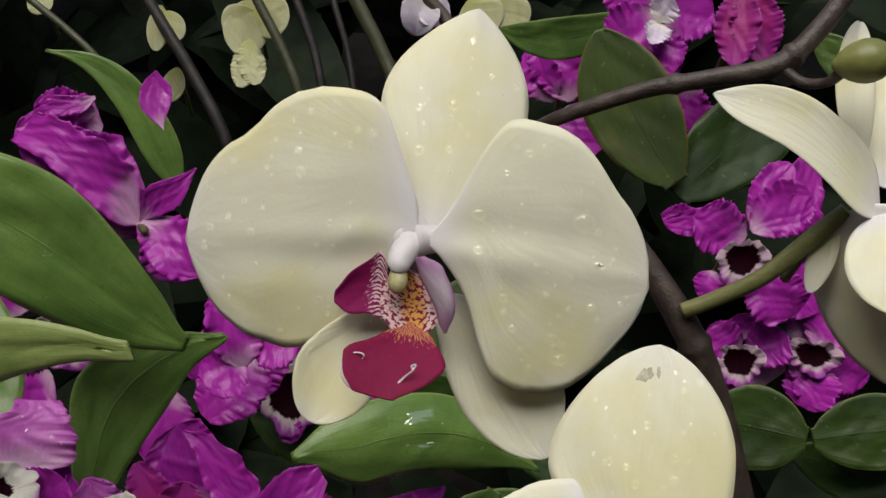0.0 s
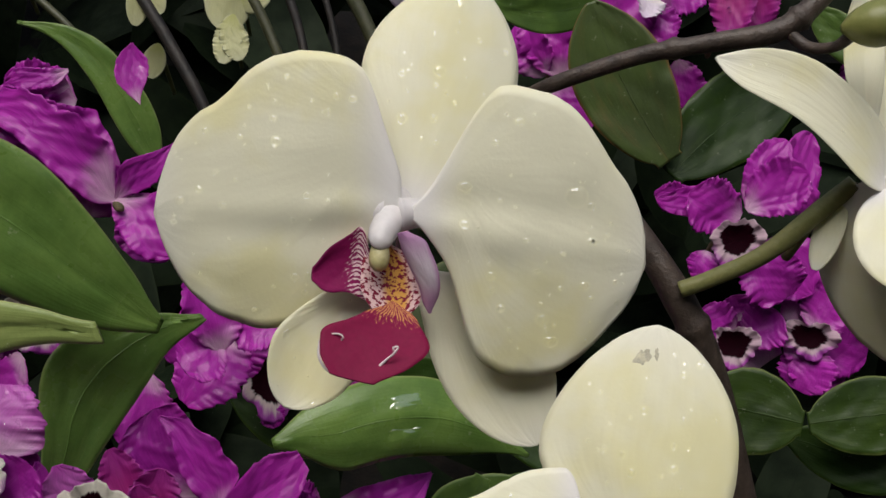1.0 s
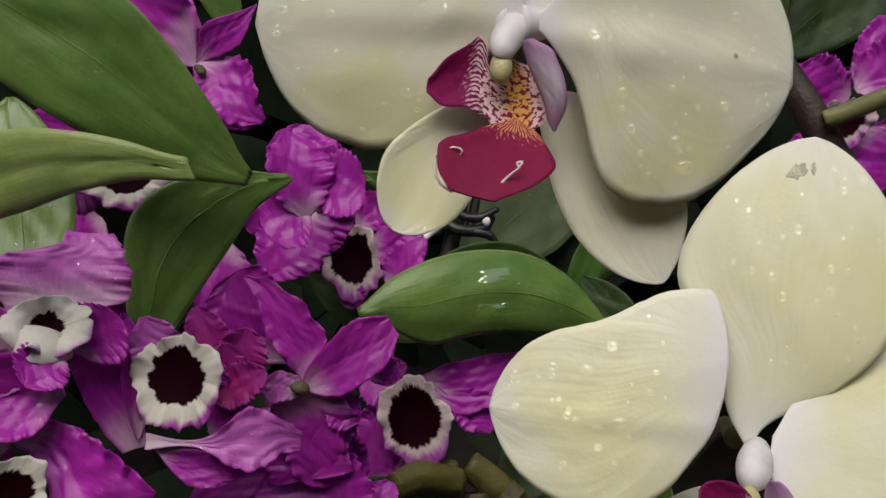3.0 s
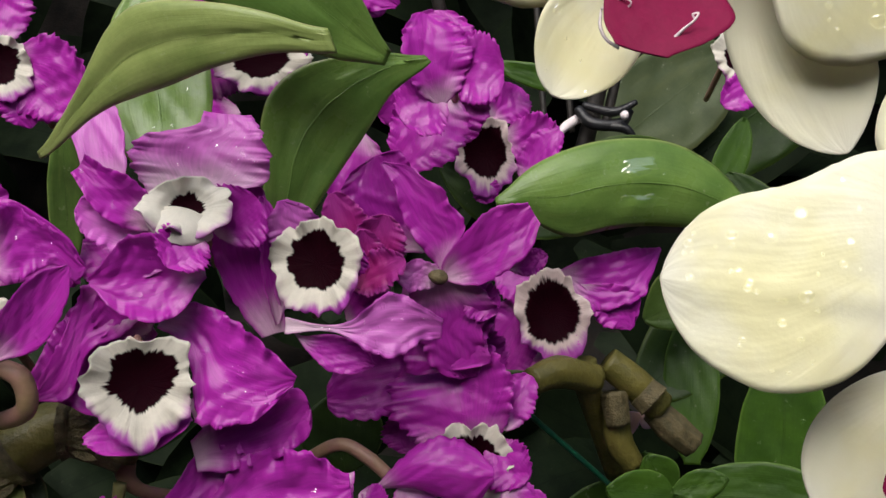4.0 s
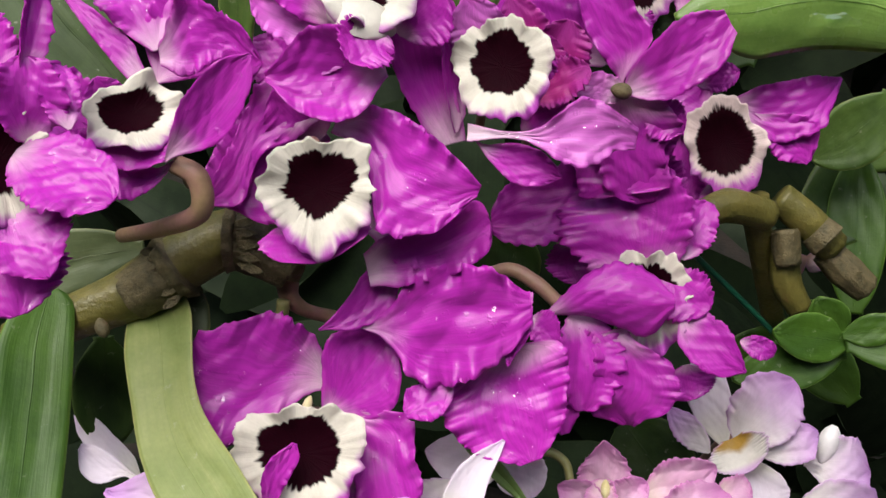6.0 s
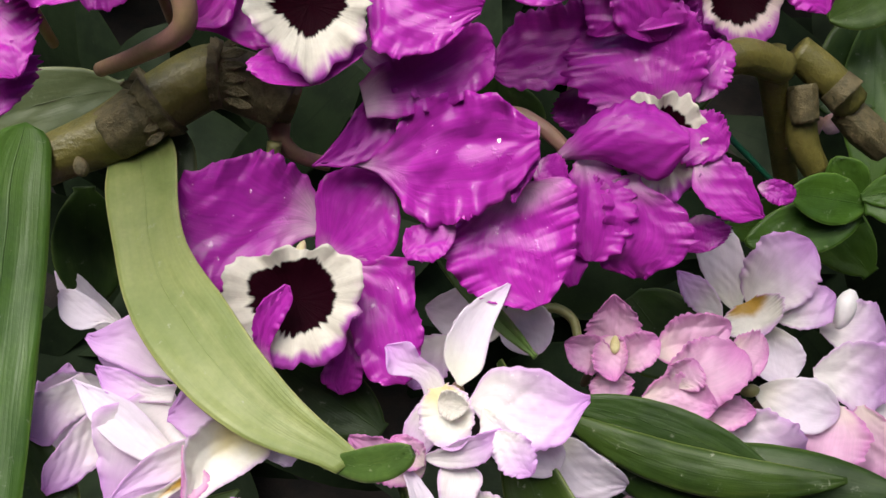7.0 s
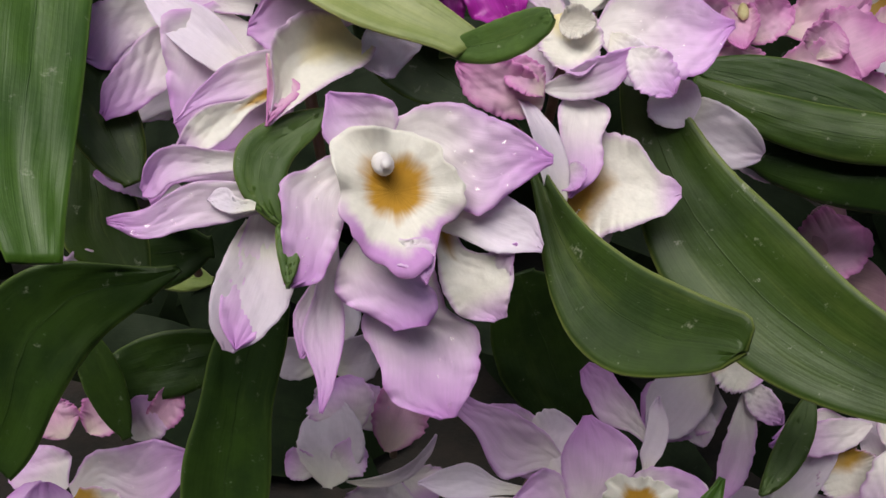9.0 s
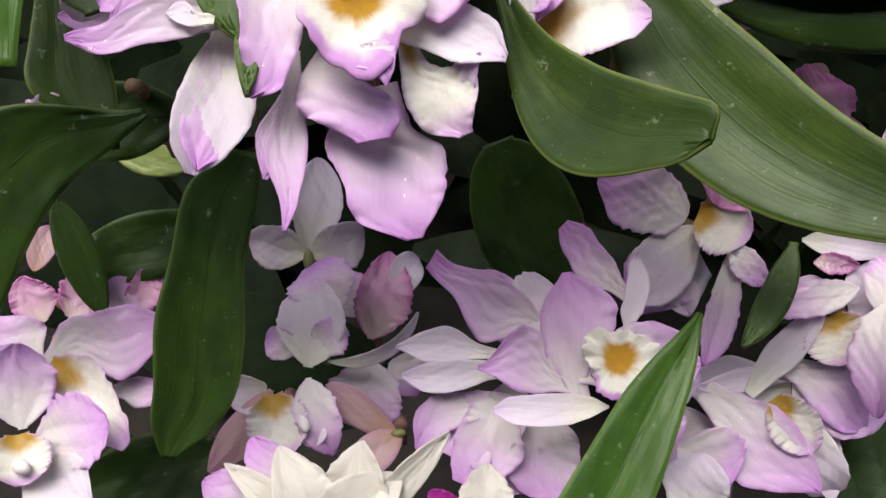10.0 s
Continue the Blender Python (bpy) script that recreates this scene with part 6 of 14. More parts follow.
blade(flower, 'petal', (-0.0365, 0.4538, 0.5993), (-0.0154, 0.4546, 0.5968), 0.0195, (0.0564, -0.9836, 0.1712), 'purple', ruffle=0.085, waves=7, jag=0.06, full=0.6, cup=0.2, point=0.504, crumple=0.028, bend=0.109, curl=0.048, twist=-4, side=0.026, peak=0.532, fold=-0.055, lean=-0.152)
blade(flower, 'petal', (-0.0519, 0.4525, 0.6003), (-0.0601, 0.4482, 0.5921), 0.0144, (0.3105, -0.9354, 0.1691), 'purple', ruffle=0.085, waves=7, jag=0.06, full=0.6, cup=0.2, point=0.623, crumple=0.028, bend=-0.014, curl=-0.036, twist=11, side=0.004, peak=0.522, fold=-0.023, lean=-0.013)
blade(flower, 'lip_tip', (-0.0418, 0.4462, 0.5857), (-0.0392, 0.4415, 0.5766), 0.0102, (-0.1095, -0.896, 0.4304), 'purple', ruffle=0.085, waves=7, jag=0.06, full=0.6, cup=0.2, point=0.562, crumple=0.028, bend=0.024, curl=-0.108, twist=22, side=0.022, peak=0.512, fold=0.004, lean=0.035)
blade(flower, 'petal', (-0.0273, 0.4457, 0.583), (-0.016, 0.4503, 0.6036), 0.0132, (-0.0833, -0.9619, 0.2605), 'purple', ruffle=0.085, waves=7, jag=0.06, full=0.6, cup=0.2, point=0.523, crumple=0.028, bend=-0.04, curl=-0.102, twist=16, side=-0.036, peak=0.528, fold=-0.035, lean=-0.119)

flower = thing('dendrobium_flower', (-0.0544, 0.4061, 0.6231), 'magenta dendrobium orchid flower with ruffled petals, on its cane', 'orchid flower', 'magenta dendrobium flowers')
tube(flower, 'pedicel', [(-0.0564, 0.4174, 0.6193), (-0.0581, 0.4267, 0.6162), (-0.0619, 0.4482, 0.597)], (0.0018, 0.0013, 0.0012), 'rose_stem')
blade(flower, 'petal', (-0.0543, 0.4059, 0.6222), (-0.0635, 0.3923, 0.5993), 0.0251, (0.2452, -0.8743, 0.4189), 'purple', ruffle=0.085, waves=7, jag=0.06, full=0.45, cup=0.2, point=0.588, crumple=0.028, bend=0.025, curl=-0.111, twist=-26, side=-0.039, peak=0.479, fold=-0.053, lean=-0.172)
blade(flower, 'petal', (-0.0537, 0.4066, 0.624), (-0.0379, 0.4128, 0.6342), 0.0252, (0.2429, -0.9486, 0.2027), 'purple', ruffle=0.085, waves=7, jag=0.06, full=0.45, cup=0.2, point=0.567, crumple=0.028, bend=0.032, curl=-0.056, twist=11, side=-0.045, peak=0.519, fold=-0.057, lean=0.168)
blade(flower, 'petal', (-0.0566, 0.4076, 0.6254), (-0.0576, 0.4175, 0.6459), 0.0236, (-0.0127, -0.901, 0.4337), 'purple', ruffle=0.085, waves=7, jag=0.06, full=0.6, cup=0.2, point=0.507, crumple=0.028, bend=-0.025, curl=-0.041, twist=-19, side=0.012, peak=0.509, fold=-0.054, lean=0.082)
blade(flower, 'petal', (-0.0582, 0.4067, 0.6236), (-0.0732, 0.4014, 0.6124), 0.0199, (0.2735, -0.9575, 0.0913), 'purple', ruffle=0.085, waves=7, jag=0.06, full=0.6, cup=0.2, point=0.538, crumple=0.028, bend=0.086, curl=-0.043, twist=24, side=-0.02, peak=0.492, fold=0.038, lean=0.046)
blade(flower, 'sepal', (-0.0783, 0.4007, 0.6066), (-0.0824, 0.3898, 0.5825), 0.0218, (0.3008, -0.8869, 0.3506), 'purple', ruffle=0.085, waves=7, jag=0.06, full=0.6, cup=0.2, point=0.793, crumple=0.028, bend=-0.025, curl=0.007, twist=26, side=0.009, peak=0.451, fold=-0.049, lean=-0.167)
knob(flower, 'column', (-0.0629, 0.4011, 0.6253), (-0.0592, 0.3991, 0.6237), 0.00130, 'sheath')
blade(flower, 'petal', (-0.0538, 0.4104, 0.6232), (-0.0578, 0.4048, 0.6003), 0.0288, (0.2018, -0.9584, 0.2018), 'purple', ruffle=0.09, waves=6, jag=0.03, cup=0.2, crumple=0.03, cap=0.05, edges=((0.76, 1.13, 1.21, 1.15, 1.08, 1.02, 0.84, 0.46, -0.00), (0.45, 0.61, 0.79, 0.85, 0.87, 0.88, 0.90, 0.78, 0.00)))

flower = thing('dendrobium_flower', (-0.009, 0.4382, 0.5923), 'crimson dendrobium bud behind a green leaf', 'orchid flower', '')
tube(flower, 'pedicel', [(-0.011, 0.4494, 0.5886), (-0.0126, 0.4588, 0.5855), (-0.0165, 0.4803, 0.5663)], (0.0018, 0.0013, 0.0012), 'rose_stem')
blade(flower, 'petal', (-0.0146, 0.4365, 0.5902), (0.0004, 0.4385, 0.5947), 0.0098, (-0.0012, -0.9101, 0.4144), 'crimson', ruffle=0.09, waves=9, jag=0.05, full=0.55, cup=0.4)
blade(flower, 'petal', (-0.0125, 0.4386, 0.5889), (-0.0037, 0.4408, 0.5973), 0.0079, (0.0835, -0.9814, 0.1728), 'crimson', ruffle=0.09, waves=9, jag=0.05, full=0.55, cup=0.4)

flower = thing('dendrobium_flower', (-0.0276, 0.3248, 0.5359), 'magenta dendrobium orchid flower with ruffled petals, on its cane', 'orchid flower', 'magenta dendrobium flowers')
tube(flower, 'pedicel', [(-0.0301, 0.3358, 0.5319), (-0.0323, 0.345, 0.5286), (-0.0371, 0.3662, 0.509)], (0.0018, 0.0013, 0.0012), 'rose_stem')
blade(flower, 'petal', (-0.0278, 0.3262, 0.5369), (-0.0356, 0.3383, 0.5605), 0.0337, (0.0191, -0.8867, 0.4619), 'purple', ruffle=0.085, waves=7, jag=0.06, full=0.4, cup=0.2, point=0.682, crumple=0.028, bend=0.104, curl=-0.104, twist=27, side=-0.002, peak=0.6, fold=0.053, lean=-0.168)
lip(flower, (-0.0268, 0.3211, 0.5341), (-0.0507, -0.9094, 0.4127), (-0.1133, 0.3131, 0.9429), 0.0105, 0.0138, 'lip', ruffle=0.12, depth=0.5)
blade(flower, 'sepal', (-0.0521, 0.3136, 0.5272), (-0.0200, 0.3096, 0.5356), 0.0185, (-0.1337, -0.9903, 0.0382), 'purple', ruffle=0.008, waves=7, jag=0.06, full=0.6, cup=-0.5, point=0.847, crumple=0.028, bend=0.1, curl=-0.01, twist=25, side=-0.041, peak=0.5, fold=-0.046, lean=-0.06, edges=((0.10, 0.31, 0.67, 0.98, 1.18, 1.29, 1.33, 1.25, 1.04, 0.37), (-0.07, -0.03, 0.03, 0.10, 0.29, 0.47, 0.61, 0.75, 0.58, -0.14)))
blade(flower, 'lip_rim', (-0.0221, 0.3262, 0.5394), (-0.0115, 0.3169, 0.5338), 0.0141, (-0.3115, -0.7197, 0.6204), 'purple', ruffle=0.12, waves=7, jag=0.06, full=0.6, cup=0.2, point=0.664, crumple=0.028, bend=0.069, curl=0.064, twist=-18, side=0.024, peak=0.575, fold=0.006, lean=0.152)
blade(flower, 'petal', (-0.0195, 0.3159, 0.5298), (-0.0008, 0.3116, 0.5214), 0.0125, (-0.0111, -0.8981, 0.4396), 'purple', ruffle=0.012, waves=7, jag=0.06, full=0.6, cup=0.2, point=0.539, crumple=0.028, bend=0.018, curl=-0.055, twist=-15, side=0.028, peak=0.532, fold=-0.04, lean=0.079, edges=((0.64, 0.96, 1.23, 1.21, 1.18, 1.00, 0.76, 0.47, -0.00), (-0.35, 0.42, 0.63, 0.78, 0.82, 0.81, 0.72, 0.46, 0.00)))
blade(flower, 'petal', (-0.0028, 0.3184, 0.5263), (0.0059, 0.3177, 0.5248), 0.0059, (-0.0062, -0.9191, 0.3939), 'purple', ruffle=0.085, waves=7, jag=0.06, full=0.6, cup=0.2, point=0.485, crumple=0.028, bend=0.074, curl=-0.061, twist=-1, side=-0.035, peak=0.571, fold=-0.004, lean=0.093)
blade(flower, 'petal', (-0.0303, 0.3164, 0.5265), (-0.0283, 0.3089, 0.5023), 0.0211, (0.0943, -0.9484, 0.3028), 'purple', ruffle=0.085, waves=7, jag=0.06, full=0.45, cup=0.2, point=0.673, crumple=0.028, bend=0.068, curl=-0.128, twist=-15, side=0.034, peak=0.559, fold=0.045, lean=-0.018, edges=((-0.00, 0.02, 0.86, 1.19, 1.28, 1.34, 1.26, 1.07, 0.53, 0.22), (0.00, 0.92, 0.85, 0.78, 0.72, 0.65, 0.74, 0.85, 0.63, -0.07)))
blade(flower, 'petal', (-0.0448, 0.3152, 0.5294), (-0.0395, 0.3052, 0.5071), 0.0179, (0.5, -0.7387, 0.4521), 'purple', ruffle=0.096, waves=7, jag=0.06, full=0.6, cup=0.2, point=0.568, crumple=0.028, bend=0.104, curl=0.019, twist=-9, side=-0.013, peak=0.462, fold=0.055, lean=-0.142)
blade(flower, 'petal', (-0.0195, 0.327, 0.5427), (-0.0146, 0.3352, 0.5564), 0.0106, (0.0785, -0.8668, 0.4924), 'purple', ruffle=0.085, waves=7, jag=0.06, full=0.6, cup=0.2, point=0.514, crumple=0.028, bend=-0.022, curl=-0.131, twist=8, side=-0.026, peak=0.458, fold=0.017, lean=0.031)
blade(flower, 'petal', (-0.0149, 0.3207, 0.5163), (-0.0124, 0.3182, 0.5078), 0.0151, (0.2742, -0.8984, 0.343), 'purple', ruffle=0.085, waves=7, jag=0.06, full=0.6, cup=0.2, point=0.652, crumple=0.028, bend=-0.003, curl=0.072, twist=-16, side=0.006, peak=0.521, fold=0.013, lean=0.104)
tube(flower, 'pedicel', [(-0.0741, 0.3185, 0.5301), (-0.0634, 0.3181, 0.5372), (-0.0554, 0.3171, 0.5352), (-0.048, 0.3159, 0.5302)], (0.00167, 0.00182, 0.00197, 0.00182), 'rose_stem')

flower = thing('dendrobium_flower', (-0.0453, 0.3362, 0.5488), 'magenta dendrobium orchid flower with ruffled petals, on its cane', 'orchid flower', 'magenta dendrobium flowers')
tube(flower, 'pedicel', [(-0.0478, 0.3473, 0.5448), (-0.0499, 0.3565, 0.5415), (-0.0548, 0.3776, 0.5219)], (0.0018, 0.0013, 0.0012), 'rose_stem')
blade(flower, 'petal', (-0.0386, 0.3405, 0.5564), (-0.0687, 0.3266, 0.546), 0.0202, (0.2627, -0.8734, 0.4101), 'purple', ruffle=0.085, waves=7, jag=0.06, full=0.45, cup=0.2, point=0.505, crumple=0.028, bend=0.046, curl=-0.107, twist=-18, side=-0.042, peak=0.59, fold=-0.057, lean=0.168)
blade(flower, 'petal', (-0.0348, 0.3422, 0.5646), (-0.024, 0.3395, 0.5503), 0.0186, (0.1014, -0.9616, 0.2551), 'purple', ruffle=0.085, waves=7, jag=0.06, full=0.4, cup=0.2, point=0.662, crumple=0.028, bend=-0.008, curl=0.055, twist=-23, side=-0.003, peak=0.488, fold=0.014, lean=0.051)
blade(flower, 'petal', (-0.0425, 0.3394, 0.5679), (-0.0261, 0.342, 0.5706), 0.0185, (0.0982, -0.9472, 0.3053), 'purple', ruffle=0.096, waves=7, jag=0.06, full=0.6, cup=0.2, point=0.504, crumple=0.028, bend=0.082, curl=0.05, twist=-9, side=0.01, peak=0.526, fold=0.04, lean=0.034)
blade(flower, 'petal', (-0.0465, 0.3376, 0.5413), (-0.0433, 0.3322, 0.5302), 0.0221, (-0.074, -0.9034, 0.4224), 'purple', ruffle=0.085, waves=7, jag=0.06, full=0.6, cup=0.2, point=0.556, crumple=0.028, bend=-0.007, curl=-0.026, twist=-2, side=0.023, peak=0.463, fold=-0.002, lean=-0.154)

flower = thing('dendrobium_flower', (-0.0861, 0.2902, 0.5292), 'magenta dendrobium orchid flower with ruffled petals, on its cane', 'orchid flower', 'magenta dendrobium flowers')
tube(flower, 'pedicel', [(-0.0881, 0.3009, 0.524), (-0.0897, 0.3098, 0.5198), (-0.0934, 0.3303, 0.4979)], (0.0018, 0.0013, 0.0012), 'rose_stem')
petal_ob = blade(flower, 'petal', (-0.0924, 0.2834, 0.5326), (-0.0524, 0.2835, 0.5413), 0.0284, (-0.0537, -0.9661, 0.2527), 'purple', ruffle=0.112, waves=8, jag=0.045, full=0.6, cup=0.15, point=0.75, crumple=0.028, bend=-0.003, curl=-0.088, twist=-1.383, side=0, peak=0.52, fold=-0.013, lean=0, nu=21, nv=62, edges=((0.04, 0.07, 0.25, 0.50, 0.86, 0.95, 1.00, 0.95, 0.91, 0.93, 0.54, 0.37), (-0.01, 0.09, 0.27, 0.74, 1.01, 1.05, 0.97, 0.92, 0.85, 0.65, 0.43, 0.05)))
drops(petal_ob, 5, 0.0003, 0.0006, 41, spots=((-0.1, 0.8, 0.0008),))
blade(flower, 'sepal', (-0.0838, 0.2912, 0.5455), (-0.1007, 0.2792, 0.5329), 0.0106, (0.3519, -0.8659, 0.3555), 'purple', ruffle=0.02, waves=7, jag=0.025, full=0.6, cup=0.2, point=0.75, crumple=0.028, bend=0.019, curl=0.033, twist=8.062, side=0, peak=0.52, fold=0.036, lean=0, nu=21, nv=62, edges=((-0.07, 0.44, 0.94, 1.09, 1.20, 1.08, 0.86, 0.45, -0.00), (0.34, 0.76, 1.04, 0.91, 0.61, 0.40, 0.23, 0.09, 0.00)))
blade(flower, 'lip_rim', (-0.0588, 0.2931, 0.5411), (-0.0534, 0.2831, 0.5299), 0.0083, (-0.0509, -0.7559, 0.6528), 'purple', ruffle=0.128, waves=7, jag=0.045, full=0.6, cup=0.2, point=0.75, crumple=0.028, bend=0.031, curl=-0.027, twist=-4.114, side=0, peak=0.52, fold=0.018, lean=0, nu=21, nv=62, edges=((1.4, 1.32, 1.23, 1.13, 1.04, 0.88, 0.32, -0.24, -0.73), (0.23, 0.45, 0.71, 0.87, 0.86, 0.84, 0.83, 0.82, 0.8)))
blade(flower, 'sepal', (-0.0680, 0.2827, 0.5221), (-0.0787, 0.2758, 0.5170), 0.0094, (0.1070, -0.6970, 0.7090), 'purple', ruffle=0.096, waves=7, jag=0.025, full=0.6, cup=0.2, point=0.75, crumple=0.028, bend=-0.008, curl=-0.089, twist=-1.778, side=0, peak=0.52, fold=-0.016, lean=0, nu=21, nv=62, edges=((-0.22, 0.50, 0.84, 1.07, 1.12, 1.12, 0.73, 0.38), (0.24, 0.36, 0.50, 0.69, 0.88, 0.88, 0.81, 0.04)))
petal_ob = blade(flower, 'petal', (-0.0639, 0.2902, 0.5277), (-0.0502, 0.2797, 0.5053), 0.0326, (0.0504, -0.8918, 0.4497), 'purple', ruffle=0.112, waves=7, jag=0.045, full=0.6, cup=0.2, point=0.75, crumple=0.028, bend=0.009, curl=-0.024, twist=0.519, side=0, peak=0.52, fold=-0.003, lean=0, nu=21, nv=62, edges=((0.01, 1.22, 1.16, 1.1, 1.04, 0.92, 0.78, 0.63, 0.21), (0.01, 0.19, 0.74, 0.9, 0.83, 0.75, 0.63, 0.39, -0.0)))
drops(petal_ob, 28, 0.00015, 0.0005, 42)

flower = thing('dendrobium_flower', (-0.0601, 0.3074, 0.5223), 'magenta dendrobium orchid flower with ruffled petals, on its cane', 'orchid flower', 'magenta dendrobium flowers')
tube(flower, 'pedicel', [(-0.0621, 0.3181, 0.5172), (-0.0637, 0.327, 0.5129), (-0.0674, 0.3474, 0.4911)], (0.0018, 0.0013, 0.0012), 'rose_stem')
blade(flower, 'petal', (-0.0610, 0.3058, 0.5220), (-0.0551, 0.2940, 0.4971), 0.0228, (0.0772, -0.8937, 0.4419), 'purple', ruffle=0.056, waves=7, jag=0.06, full=0.42, cup=0.2, point=0.545, crumple=0.028, bend=0.096, curl=-0.084, twist=-2, side=0.039, peak=0.587, fold=-0.031, lean=0.11, edges=((-0.00, 0.63, 0.83, 0.91, 0.91, 0.89, 0.82, 0.76, 0.77, 0.42), (0.00, 0.23, 1.12, 1.09, 1.07, 1.02, 0.93, 0.73, 0.30, -0.23)))
blade(flower, 'petal', (-0.0533, 0.3111, 0.5284), (-0.0416, 0.3002, 0.5028), 0.0138, (0.3424, -0.7987, 0.4948), 'purple', ruffle=0.096, waves=7, jag=0.06, full=0.5, cup=0.2, point=0.491, crumple=0.028, bend=-0.038, curl=-0.12, twist=2, side=0.004, peak=0.478, fold=-0.036, lean=0.097, edges=((0.33, 0.53, 0.62, 0.68, 1.04, 1.51, 1.48, 0.89, 0.61, 0.04), (0.31, 0.32, 0.33, 0.34, 0.35, 0.43, 0.52, 0.58, 0.61, 0.13)))
blade(flower, 'petal', (-0.0499, 0.3125, 0.5219), (-0.0359, 0.3105, 0.5172), 0.0147, (-0.0186, -0.9419, 0.3354), 'purple', ruffle=0.085, waves=7, jag=0.06, full=0.6, cup=0.2, point=0.521, crumple=0.028, bend=0.035, curl=0.075, twist=16, side=0.048, peak=0.456, fold=-0.058, lean=-0.024)
blade(flower, 'sepal', (-0.0556, 0.3107, 0.5274), (-0.047, 0.3065, 0.5248), 0.0092, (-0.2534, -0.8311, 0.495), 'purple', ruffle=0.085, waves=7, jag=0.06, full=0.6, cup=0.2, point=0.815, crumple=0.028, bend=-0.032, curl=-0.024, twist=-23, side=-0.019, peak=0.492, fold=-0.01, lean=-0.164)

flower = thing('dendrobium_flower', (-0.1034, 0.279, 0.5076), 'magenta dendrobium orchid flower, wet, with a maroon-eyed white-ringed lip', 'orchid flower', 'magenta dendrobium flowers')
tube(flower, 'pedicel', [(-0.1053, 0.2896, 0.5024), (-0.107, 0.2985, 0.4982), (-0.1107, 0.319, 0.4763)], (0.0018, 0.0013, 0.0012), 'rose_stem')
petal_ob = blade(flower, 'petal', (-0.1034, 0.2810, 0.5086), (-0.1327, 0.2760, 0.5215), 0.0352, (0.3054, -0.8861, 0.3488), 'purple', ruffle=0.08, waves=9, jag=0.045, full=0.6, cup=0.15, point=0.75, crumple=0.028, bend=0.024, curl=0.016, twist=0.177, side=0, peak=0.52, fold=0.023, lean=0, nu=21, nv=62, edges=((-0.38, -0.24, 0.07, 0.28, 0.56, 0.89, 0.90, 0.88, 0.84, 0.74, 0.62, -0.18), (0.57, 0.84, 0.99, 1.07, 1.12, 1.11, 1.09, 1.06, 0.83, 0.75, 0.48, 0.40)))
drops(petal_ob, 28, 0.00015, 0.0005, 52)
blade(flower, 'sepal', (-0.1205, 0.2749, 0.5009), (-0.1329, 0.2762, 0.513), 0.0074, (0.3288, -0.8423, 0.4271), 'purple', ruffle=0.085, waves=7, jag=0.025, full=0.6, cup=0.2, point=0.75, crumple=0.028, bend=0.021, curl=-0.042, twist=2.053, side=0, peak=0.52, fold=0.025, lean=0, nu=21, nv=62, edges=((0.73, 0.82, 0.93, 1.04, 1.03, 0.91, 0.79, 0.67, 0.56), (-0.03, -0.13, -0.23, -0.34, -0.05, 0.33, 0.72, 1.1, 1.44)))
blade(flower, 'sepal', (-0.0998, 0.2807, 0.5075), (-0.0838, 0.2892, 0.5263), 0.0234, (0.1920, -0.9443, 0.2674), 'purple', ruffle=0.015, waves=7, jag=0.025, full=0.6, cup=0.2, point=0.75, crumple=0.028, bend=0.005, curl=-0.078, twist=9.185, side=0, peak=0.52, fold=-0.004, lean=0, nu=21, nv=62, edges=((-0.00, 0.28, 0.49, 0.72, 0.98, 1.15, 1.13, 1.02, 0.82, 0.28), (0.00, 0.17, 0.42, 0.63, 0.80, 0.85, 0.76, 0.57, 0.31, -0.23)), cap=0.08)
petal_ob = blade(flower, 'petal', (-0.1007, 0.2823, 0.5087), (-0.0755, 0.2716, 0.4870), 0.0185, (0.0768, -0.8552, 0.5125), 'purple', ruffle=0.096, waves=7, jag=0.045, full=0.6, cup=0.2, point=0.75, crumple=0.028, bend=0.037, curl=-0.061, twist=-0.248, side=0, peak=0.52, fold=0.004, lean=0, nu=21, nv=62, edges=((0.23, 0.53, 1.08, 1.65, 1.86, 1.65, 1.44, 1.24, 1.08, 0.75, -0.00), (-0.09, -0.09, -0.09, -0.02, 0.14, 0.30, 0.46, 0.60, 0.70, 0.67, 0.00)))
drops(petal_ob, 28, 0.00015, 0.0005, 56)
blade(flower, 'sepal', (-0.0918, 0.2791, 0.4962), (-0.0908, 0.2706, 0.4814), 0.0097, (0.2259, -0.8363, 0.4996), 'purple', ruffle=0.085, waves=7, jag=0.06, full=0.6, cup=0.2, point=0.911, crumple=0.028, bend=0.106, curl=-0.126, twist=9, side=-0.013, peak=0.538, fold=0.055, lean=-0.11, edges=((-0.00, 0.31, 0.51, 0.71, 0.92, 0.93, 0.85, -0.00), (0.00, 0.30, 0.44, 0.58, 0.78, 1.07, 0.97, 0.00)))
lip(flower, (-0.1014, 0.2682, 0.5055), (0.1092, -0.8706, 0.4797), (-0.4596, 0.3155, 0.8302), 0.0142, 0.0142, 'lip', depth=0.5, ruffle=0.09, notch=0.2, label='maroon-eyed lip with a frilled white ring')
blade(flower, 'lip_lobe', (-0.1038, 0.2594, 0.4927), (-0.1006, 0.2641, 0.5107), 0.0064, (0.2672, -0.9426, 0.2002), 'purple', ruffle=0.085, waves=7, jag=0.045, full=0.6, cup=0.3, point=0.75, crumple=0.028, bend=-0.009, curl=-0.061, twist=-2.149, side=0, peak=0.52, fold=-0.015, lean=0, nu=21, nv=62, edges=((0.08, 1.14, 1.39, 1.63, 1.86, 1.84, 1.61, 1.17, 0.26), (0.37, -0.0, -0.33, -0.17, -0.01, 0.16, 0.35, 0.46, -0.06)))
